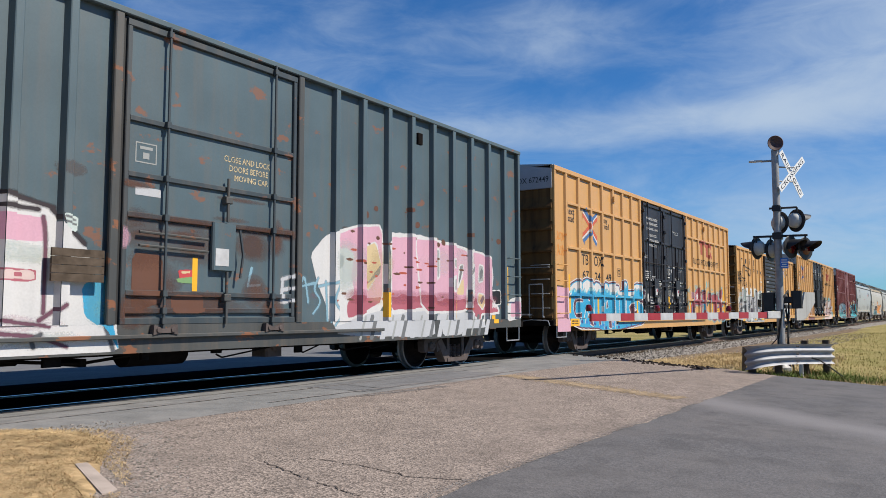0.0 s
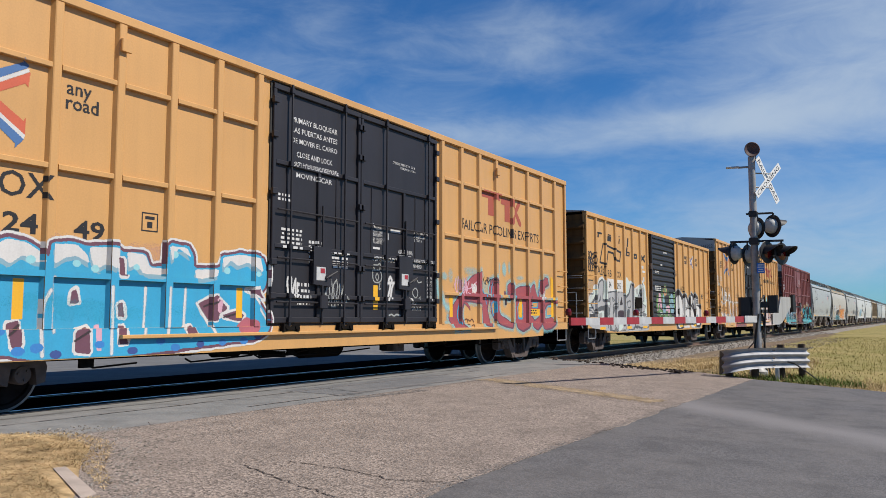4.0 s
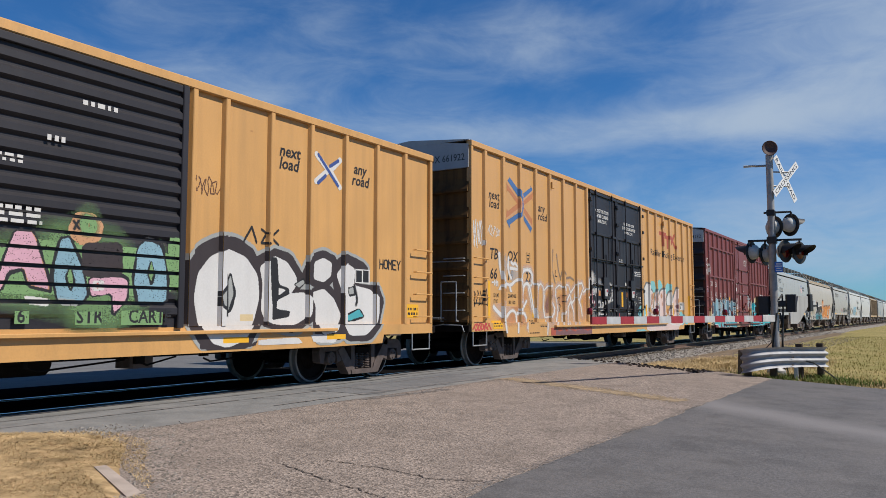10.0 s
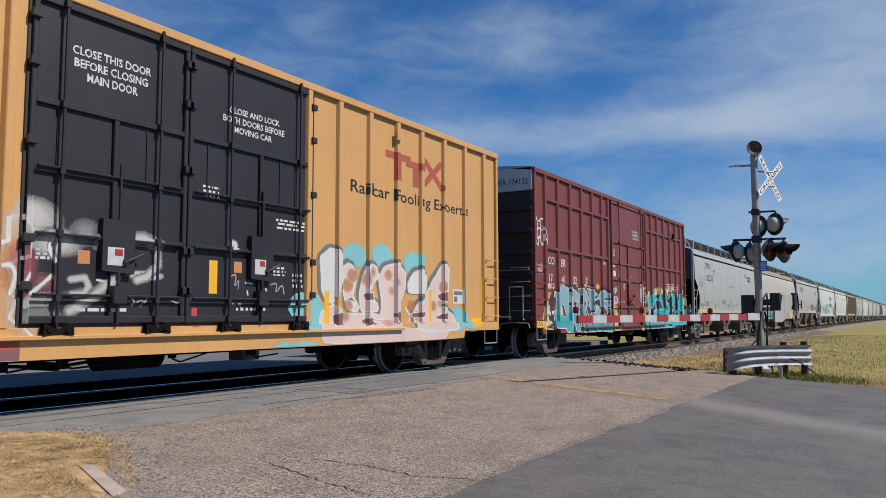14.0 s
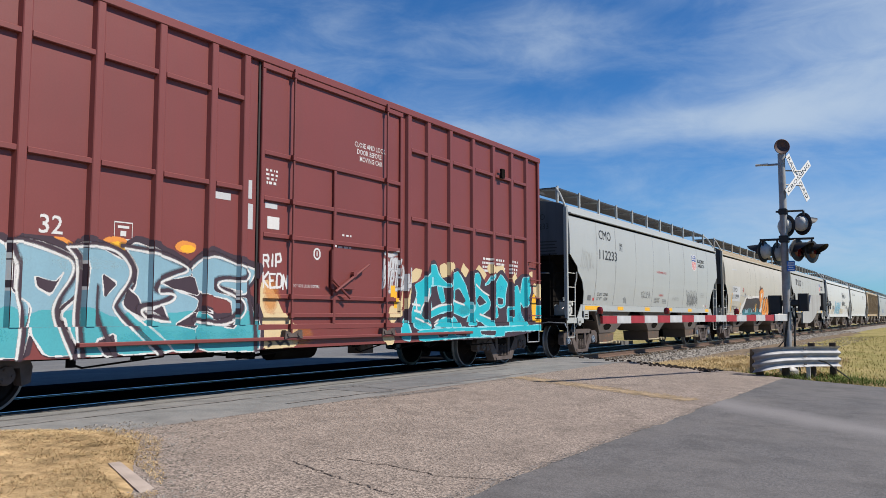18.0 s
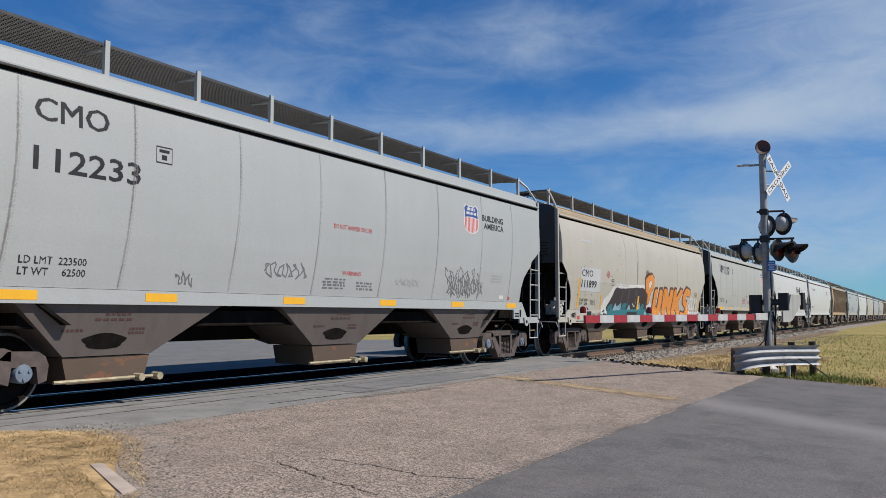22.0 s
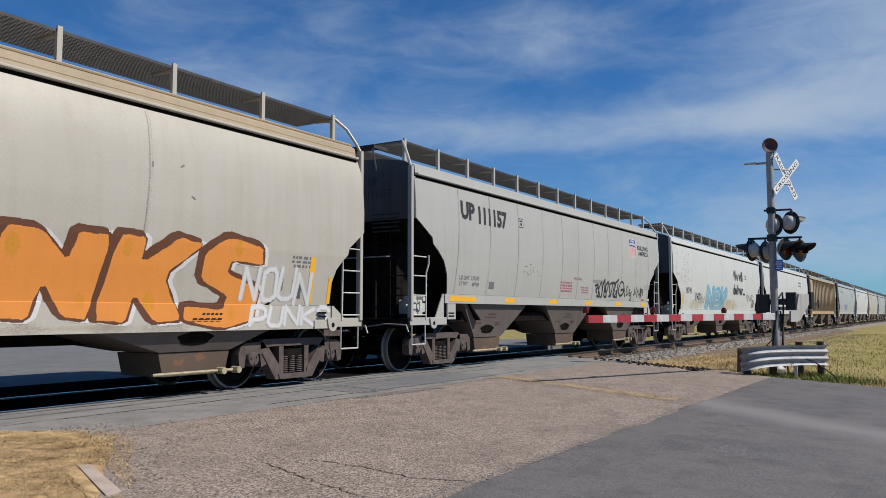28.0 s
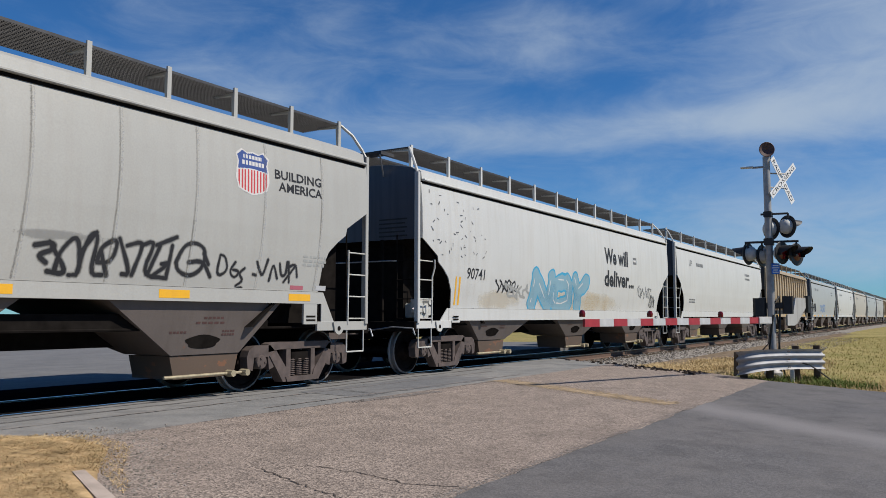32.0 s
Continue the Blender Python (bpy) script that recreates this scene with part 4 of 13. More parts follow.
def verge():
    """The dry straw verge beside the road: a low uneven mound."""
    xs, ys = steps(-14.0, 5.2, 100), steps(-14.0, 8.5, 140)
    m = Mesh()
    pts = []
    for x in xs:
        for y in ys:
            inside = min(1.0, max(-1.0, (left_edge(y) - x) / 0.35))
            pts.append((x, y, road_z(y) + 0.05 * inside - 0.012 + 0.012 * noise.noise((x * 3, y * 3, 0)) * max(0, inside)))
    w = len(ys)
    m.add(pts, [(i * w + j, (i + 1) * w + j, (i + 1) * w + j + 1, i * w + j + 1) for i in range(len(xs) - 1) for j in range(w - 1)])
    tagged(smooth(new("verge", m.data("verge", M["soil"])), 80), "verge of dry thatch beside the road", "ground", kind="structure")


verge()


def build_track():
    track = tagged(new("railway_track"), "single railway track, worn shiny rails on sleepers in ballast", "railway track", kind="structure")
    track.location = (0, YC, 0)
    head = [(-0.036, -0.03), (-0.036, -0.008), (-0.028, 0.0), (0.028, 0.0), (0.036, -0.008), (0.036, -0.03)]
    web = [(-0.036, -0.031), (0.036, -0.031), (0.012, -0.05), (0.012, -0.14), (0.07, -0.165), (0.07, -0.178), (-0.07, -0.178), (-0.07, -0.165), (-0.012, -0.14), (-0.012, -0.05)]
    for y in (-GAUGE, GAUGE):
        m = Mesh()
        m.prism([(y + a, b) for a, b in head], 0, -150, 900)
        m.slot = 1
        m.prism([(y + a, b) for a, b in web], 0, -150, 900)
        part("rail", m.data("rail", M["rail"], M["rail_side"]), None, track)
    m = Mesh()
    top = [(-3.4, -0.36), (-2.4, -0.27), (-1.55, -0.20), (1.55, -0.20), (2.4, -0.30), (3.2, -0.45)]
    m.prism(top + [(3.2, -0.7), (-3.4, -0.7)], 0, 20.7, 900)
    part("ballast_bed", m, M["ballast"], track, "grey crushed-stone ballast")
    m = Mesh()
    m.prism(top + [(3.2, -0.7), (-3.4, -0.7)], 0, -150, -6.1)
    part("ballast_bed", m, M["ballast"], track, "grey crushed-stone ballast")
    tie = shared("tie", lambda: Mesh().box(-0.11, 0.11, -1.3, 1.3, -0.30, -0.180, 0.015).data("sleeper", M["wood"]))
    for i in range(150):
        part("sleeper", tie, None, track, at=(21.0 + 0.53 * i, random.uniform(-0.03, 0.03), random.uniform(-0.004, 0.004)))
    return track


build_track()


def scatter(name, material, count, place, shape, label, category, seed):
    """Many small loose pieces as one mesh."""
    r = random.Random(seed)
    m = Mesh()
    for _ in range(count):
        spot = place(r)
        if spot:
            shape(m, r, *spot)
    me = bpy.data.meshes.new(name)
    me.from_pydata(m.v, [], m.f)
    me.materials.append(material)
    return tagged(new(name, me), label, category, kind="stuff")


def pebble(m, r, x, y, z, s):
    a = r.uniform(0, 6.28)
    ca, sa = math.cos(a), math.sin(a)
    pts = []
    for dx, dy, dz in ((-1, -0.8, -0.3), (1, -0.7, -0.3), (0.8, 0.9, -0.3), (-0.9, 0.7, -0.3), (-0.5, -0.4, 0.7), (0.6, -0.3, 0.6), (0.4, 0.5, 0.75), (-0.5, 0.4, 0.6)):
        dx, dy, dz = dx * s * r.uniform(0.7, 1.2), dy * s * r.uniform(0.7, 1.2), dz * s * r.uniform(0.7, 1.1)
        pts.append((x + ca * dx - sa * dy, y + sa * dx + ca * dy, z + dz))
    m.add(pts, [(0, 3, 2, 1), (4, 5, 6, 7), (0, 1, 5, 4), (1, 2, 6, 5), (2, 3, 7, 6), (3, 0, 4, 7)])


def blade(m, r, x, y, z, h, spread=0.6, w=0.004):
    a = r.uniform(0, 6.28)
    dx, dy = math.cos(a), math.sin(a)
    k = r.uniform(0.1, spread) * h
    px, py = -dy * w, dx * w
    m.add([(x - px, y - py, z), (x + px, y + py, z), (x + dx * k * 0.45 + px * 0.7, y + dy * k * 0.45 + py * 0.7, z + h * 0.62),
           (x + dx * k * 0.45 - px * 0.7, y + dy * k * 0.45 - py * 0.7, z + h * 0.62), (x + dx * k * 1.3, y + dy * k * 1.3, z + h * r.uniform(0.75, 1.0))],
          [(0, 1, 2, 3), (3, 2, 4)])


def ballast_top(y):
    d = y - YC
    line = [(-3.4, -0.36), (-2.4, -0.27), (-1.55, -0.20), (1.55, -0.20)]
    for (a, za), (b, zb) in zip(line, line[1:]):
        if a <= d <= b:
            return za + (zb - za) * (d - a) / (b - a)
    return -0.36


def ballast_spot(r):
    x, y = 20.8 + r.random() ** 1.8 * 60, r.uniform(6.75, 11.3)
    return (x, y, ballast_top(y) + 0.01, r.uniform(0.018, 0.045))


scatter("ballast_stones", M["ballast"], 6500, ballast_spot, pebble, "loose grey ballast stones beside the rails", "ballast", 11)


def verge_spot(r):
    y = r.uniform(4.2, 8.3)
    e = left_edge(y)
    x = e + 0.12 - abs(r.gauss(0, 1.0)) * 0.9
    if x < 2.2:
        return None
    thick = min(1.0, max(0.15, (e - x) / 0.4))
    if r.random() > thick:
        return None
    if 3.3 < x < 3.95 and 4.7 < y < 5.55 and abs((x - 3.5) - (y - 4.76) * 0.42) < 0.16:
        return None
    return (x, y, road_z(y) + 0.02 * thick, r.uniform(0.012, 0.032) * (0.5 + 0.5 * thick))


scatter("brown_thatch", M["brown_thatch"], 15000, verge_spot, lambda m, r, x, y, z, h: blade(m, r, x, y, z, h * 1.2, 3.0, 0.004), "brown dead stalks in the thatch", "grass", 31)
scatter("straw_grass", M["thatch"], 46000, verge_spot, lambda m, r, x, y, z, h: blade(m, r, x, y, z, h * 1.2, 4.0, 0.004), "short dry straw-coloured grass on the verge", "grass", 21)


def field_spot(r):
    y = r.uniform(-1.0, 6.6)
    x = right_edge(y) + abs(r.gauss(0, 1.0)) * 1.6 - 0.05
    return (x, y, ground_z(x, y) - 0.01, r.uniform(0.04, 0.13))


scatter("roadside_grass", M["straw"], 14000, field_spot, lambda m, r, x, y, z, h: blade(m, r, x, y, z, h, 1.2, 0.006), "dry roadside grass at the edge of the asphalt", "grass", 22)


def weed_spot(r):
    a = r.uniform(0, 6.28)
    x, y = 18.4 + 1.2 * math.cos(a) * r.uniform(0.2, 1.2), 2.5 + 1.3 * math.sin(a) * r.uniform(0.2, 1.2)
    if x < right_edge(y):
        return None
    return (x, y, ground_z(x, y) - 0.01, r.uniform(0.06, 0.22))


scatter("weeds", M["weed"], 2600, weed_spot, lambda m, r, x, y, z, h: blade(m, r, x, y, z, h, 1.0, 0.010), "green weeds round the foot of the guardrail", "weeds", 23)


def ballast_weed_spot(r):
    y = r.uniform(5.2, 7.2)
    x = right_edge(y) + abs(r.gauss(0, 1)) * 2.2
    return (x, y, ground_z(x, y), r.uniform(0.05, 0.16))


scatter("dry_weeds", M["straw"], 15000, ballast_weed_spot, lambda m, r, x, y, z, h: blade(m, r, x, y, z, h, 1.2, 0.007), "dry weeds between ballast and road", "grass", 24)


def gravel_spot(r):
    y = r.uniform(3.2, 7.5)
    return (left_edge(y) + r.gauss(0.25, 0.25), y, road_z(y) + 0.004, r.uniform(0.004, 0.014))


scatter("loose_gravel", M["ballast"], 1500, gravel_spot, pebble, "loose gravel along the road edge", "gravel", 25)
stone = Mesh()
slab_plan = [(3.76, 5.52), (3.87, 5.53), (3.58, 4.74), (3.44, 4.71)]
stone.add([(x, y, road_z(y) + top) for (x, y), top in zip(slab_plan, (0.042, 0.036, 0.012, 0.014))] + [(x, y, road_z(y) - 0.1) for x, y in slab_plan], [(0, 3, 2, 1), (0, 1, 5, 4), (1, 2, 6, 5), (2, 3, 7, 6), (3, 0, 4, 7), (4, 5, 6, 7)])
tagged(new("concrete_marker", stone.data("concrete_marker", M["concrete"])), "flat weathered concrete marker slab in the straw", "marker", kind="structure")


def clod_spot(r):
    line = [(21.2, 8.5), (20.4, 7.8), (19.6, 6.7), (18.4, 5.6), (18.5, 4.8), (17.7, 3.4), (17.5, 1.6)]
    k = min(int(r.random() ** 1.4 * 6), 5)
    u = r.random()
    (ax, ay), (bx, by) = line[k], line[k + 1]
    x, y = ax + (bx - ax) * u + r.gauss(0, 0.35), ay + (by - ay) * u + r.gauss(0, 0.35)
    if y < 4.3:
        return None
    return (x, y, (road_z(y) if x < right_edge(y) else ground_z(x, y)) + 0.01, r.uniform(0.012, 0.055) * (1.0 if y > 4.5 else 0.4))


scatter("broken_asphalt", M["clod"], 900, clod_spot, pebble, "dark broken asphalt crumbs along the road edge", "rubble", 26)


def earth_bank():
    """The brown stony earth between the ballast and the field."""
    xs, ys = steps(18.6, 75.0, 120), steps(5.2, 7.3, 14)
    m = Mesh()
    pts = []
    for x in xs:
        for y in ys:
            u = (y - 5.2) / 2.1
            z = ground_z(x, y) + 0.10 * u * u - 0.03 + 0.035 * noise.noise((x * 0.9, y * 1.3, 4.0)) + 0.02 * noise.noise((x * 3.1, y * 3.3, 8.0))
            pts.append((max(x, right_edge(y) - 0.1), y, z))
    w = len(ys)
    m.add(pts, [(i * w + j, (i + 1) * w + j, (i + 1) * w + j + 1, i * w + j + 1) for i in range(len(xs) - 1) for j in range(w - 1)])
    tagged(smooth(new("earth_bank", m.data("earth_bank", M["earth"])), 80), "stony brown earth bank beside the ballast", "ground", kind="structure")


earth_bank()


def bank_spot(r):
    y = r.uniform(4.2, 7.0)
    x = right_edge(y) + r.random() ** 2 * 40
    return (x, y, ground_z(x, y) + 0.02, r.uniform(0.01, 0.035))


scatter("earth_stones", M["ballast"], 2600, bank_spot, pebble, "loose stones in the earth beside the ballast", "gravel", 27)


def tuft_spot(r):
    k = r.randint(0, 60)
    q = random.Random(500 + k)
    cx, cy = q.uniform(18.6, 27.0), q.uniform(2.8, 6.4)
    x, y = cx + r.gauss(0, 0.16), cy + r.gauss(0, 0.16)
    if x < right_edge(y):
        return None
    return (x, y, ground_z(x, y), r.uniform(0.05, 0.20))


scatter("dry_tufts", M["straw"], 9000, tuft_spot, lambda m, r, x, y, z, h: blade(m, r, x, y, z, h, 1.0, 0.006), "golden tufts of dry grass beside the road", "grass", 28)


def lawn_spot(r):
    x = 18.0 + r.random() ** 1.6 * 45
    y = r.uniform(-8.0, 6.0)
    if x < right_edge(y):
        return None
    return (x, y, ground_z(x, y) - 0.01, r.uniform(0.04, 0.11))


scatter("field_grass", M["lawn"], 16000, lawn_spot, lambda m, r, x, y, z, h: blade(m, r, x, y, z, h, 1.4, 0.009), "short olive and yellow grass of the field", "grass", 29)

# ---- rolling stock ----
TRAIN, WHEELSETS = [], []


def wheel_mesh(radius):
    m = Mesh()
    m.slot = 0
    for s in (-1, 1):
        # tread and flange
        m.slot = 1
        m.lathe([(radius - 0.03, s * 0.825), (radius, s * 0.82), (radius + 0.004, s * 0.74), (radius + 0.028, s * 0.72), (radius + 0.022, s * 0.695), (radius - 0.03, s * 0.69)], n=32)
        m.slot = 0
        m.lathe([(radius - 0.03, s * 0.825), (radius - 0.075, s * 0.82), (radius - 0.09, s * 0.785), (0.20, s * 0.745), (0.14, s * 0.80), (0.12, s * 0.84), (0.085, s * 0.845),
                 (0.085, s * 1.20), (0.0, s * 1.20)], n=32)
        m.lathe([(radius - 0.03, s * 0.69), (radius - 0.09, s * 0.70), (0.18, s * 0.70), (0.13, s * 0.66), (0.085, s * 0.65)], n=32)
        m.slot = 2
        m.lathe([(0.11, s * 1.05), (0.115, s * 1.225), (0.10, s * 1.255), (0.045, s * 1.26), (0.0, s * 1.26)], n=16)
        for k in range(3):
            a = k * 2.094
            m.rod((0.062 * math.cos(a), s * 1.25, 0.062 * math.sin(a)), (0.062 * math.cos(a), s * 1.275, 0.062 * math.sin(a)), 0.017, 6)
    m.slot = 0
    m.rod((0, -0.66, 0), (0, 0.66, 0), 0.085, 12)
    return m


def side_frame_mesh():
    """Cast side frame of a two-axle truck, with windows each side of the spring pocket."""
    m = Mesh()
    a, b = -1.24, -1.08
    for s in (-1, 1):
        # pedestal jaw over the bearing
        m.prism([(s * 1.06, 0.70), (s * 1.15, 0.64), (s * 1.19, 0.54), (s * 1.17, 0.36), (s * 1.07, 0.33), (s * 1.04, 0.53), (s * 0.75, 0.53), (s * 0.72, 0.33), (s * 0.58, 0.38), (s * 0.60, 0.62), (s * 0.70, 0.71)], 1, a, b)
        # diagonal strut down to the spring seat
        m.prism([(s * 0.72, 0.54), (s * 0.58, 0.62), (s * 0.30, 0.28), (s * 0.27, 0.13), (s * 0.42, 0.12)], 1, a - 0.015, b + 0.015)
        # column beside the bolster
        m.prism([(s * 0.24, 0.64), (s * 0.34, 0.64), (s * 0.34, 0.2), (s * 0.24, 0.2)], 1, a, b)
    m.prism([(-0.74, 0.72), (-0.66, 0.75), (0.66, 0.75), (0.74, 0.72), (0.74, 0.60), (0.5, 0.635), (-0.5, 0.635), (-0.74, 0.60)], 1, a, b)
    m.prism([(-0.37, 0.20), (0.37, 0.20), (0.34, 0.12), (-0.34, 0.12)], 1, a - 0.03, b + 0.03)
    return m


def spring_mesh():
    m = Mesh()
    prof = []
    for k in range(19):
        prof.append((0.074 if k % 2 else 0.050, 0.205 + 0.27 * k / 18))
    m.lathe([(0.0, 0.2)] + prof + [(0.0, 0.48)], (0, 0, 0), 2, 10)
    return m


def truck(car, x, radius=0.457, cap="cast", turning=True):
    """A freight truck: two wheelsets, two side frames with springs, a bolster."""
    t = new("truck")
    t.parent, t.location = car, (x, 0, 0)
    base = shared(("wheel", radius, cap), lambda: wheel_mesh(radius).data("wheelset", M["wheel"], M["tread"], M[cap]))
    if not base.get("round"):
        base.polygons.foreach_set("use_smooth", [True] * len(base.polygons))
        base.set_sharp_from_angle(angle=radians(35))
        base["round"] = 1
    for dx in (-0.889, 0.889):
        w = part("wheelset", base, None, t, at=(dx, 0, radius))
        if turning:
            WHEELSETS.append((w, dx, radius, radius))
    frame_a = shared("side_frame", lambda: side_frame_mesh().data("side_frame", M["cast"]))
    spring_a = shared("springs", lambda: spring_mesh().data("spring", M["cast"]))
    for s in (0, math.pi):
        part("side_frame", frame_a, None, t).rotation_euler.z = s
        for dx in (-0.165, 0.0, 0.165):
            if turning or dx == 0.0:
                part("spring", spring_a, None, t, at=(dx, -1.17 if s == 0 else 1.17, 0))
    part("bolster", shared("bolster", lambda: Mesh().prism([(-1.22, 0.44), (1.22, 0.44), (1.22, 0.58), (0.5, 0.66), (-0.5, 0.66), (-1.22, 0.58)], 0, -0.2, 0.2).data("bolster", M["gear"])), None, t)
    part("brake_beam", shared("brake_beam", lambda: Mesh().box(-0.47, -0.40, -0.8, 0.8, 0.28, 0.36).box(0.40, 0.47, -0.8, 0.8, 0.28, 0.36).box(-0.02, 0.02, -0.15, 0.15, 0.3, 0.5).data("brake_beam", M["gear"])), None, t)
    return t


def coupler(car, x, s):
    """Coupler, striker and air hose at one end; s: -1 for the low-x end."""
    m = Mesh()
    m.box(min(x, x + s * 0.45), max(x, x + s * 0.45), -0.07, 0.07, 0.78, 0.93, 0.02)
    k = x + s * 0.45
    m.prism([(k, -0.16), (k + s * 0.12, -0.2), (k + s * 0.30, -0.14), (k + s * 0.26, -0.02), (k + s * 0.16, 0.0), (k + s * 0.30, 0.07), (k + s * 0.28, 0.17), (k, 0.17)], 2, 0.72, 0.99)
    part("coupler", m, M["cast"], car, "rusty cast-steel knuckle coupler")
    m = Mesh()
    m.pipe([(x, s * -0.35, 0.72), (x + s * 0.2, s * -0.33, 0.62), (x + s * 0.4, s * -0.2, 0.48), (x + s * 0.75, s * -0.08, 0.42)], 0.024)
    m.rod((x + s * 0.74, s * -0.08, 0.42), (x + s * 0.86, s * -0.02, 0.42), 0.034)
    part("brake_hose", m, M["rubber"], car)
    m = Mesh()
    m.pipe([(x + s * 0.08, -0.2, 0.85), (x + s * 0.1, -1.0, 0.95), (x + s * 0.06, -1.45, 0.93), (x + s * 0.06, -1.5, 0.80)], 0.014, 6)
    part("uncoupling_lever", m, M["galv"], car)


def ladder(car, x0, x1, y, zs, material, lean=0.0, stiles=True, name="ladder"):
    if not stiles:
        for z in zs:
            part("grab_iron", Mesh().pipe([(x0, y + 0.06, z), (x0, y, z), (x1, y, z), (x1, y + 0.06, z)], 0.013, 6), material, car)
        return None
    m = Mesh()
    if stiles:
        for x in (x0, x1):
            m.box(x - 0.018, x + 0.018, y - 0.03, y + 0.03, zs[0] - 0.1, zs[-1] + 0.1)
    for z in zs:
        if stiles:
            m.rod((x0, y, z), (x1, y, z), 0.012, 6)
        else:
            m.pipe([(x0, y + 0.06, z), (x0, y, z), (x1, y, z), (x1, y + 0.06, z)], 0.012, 6)
    return part(name, m, material, car)


def grab(car, x, y0, y1, zs, material, s):
    for z in zs:
        part("grab_iron", Mesh().pipe([(x, y0, z), (x + s * 0.07, y0, z), (x + s * 0.07, y1, z), (x, y1, z)], 0.012, 6), material, car)


def stirrup(car, x0, x1, y, z, material):
    m = Mesh()
    m.pipe([(x0, y, z), (x0, y, z - 0.30), (x1, y, z - 0.30), (x1, y, z)], 0.014, 6)
    part("stirrup_step", m, material, car)


def start_car(name, x, label, group=""):
    car = new(name)
    car["start"] = x
    tagged(car, label, "freight car", group)
    TRAIN.append(car)
    return car


def corrugated_end(m, x, s, z0, z1, y, ribs, depth=0.085):
    """End wall: horizontal pressed ribs that stand out, over the width."""
    line = [(x, z0)]
    h = (z1 - z0) / ribs
    for i in range(ribs):
        a = z0 + i * h
        line += [(x, a + 0.04 * h), (x + s * depth, a + 0.09 * h), (x + s * depth, a + 0.17 * h), (x + s * depth * 0.45, a + 0.36 * h), (x, a + 0.60 * h)]
    line.append((x, z1))
    back = [(x - s * 0.06, z1), (x - s * 0.06, z0)]
    m.prism(line + back, 1, -y, y)


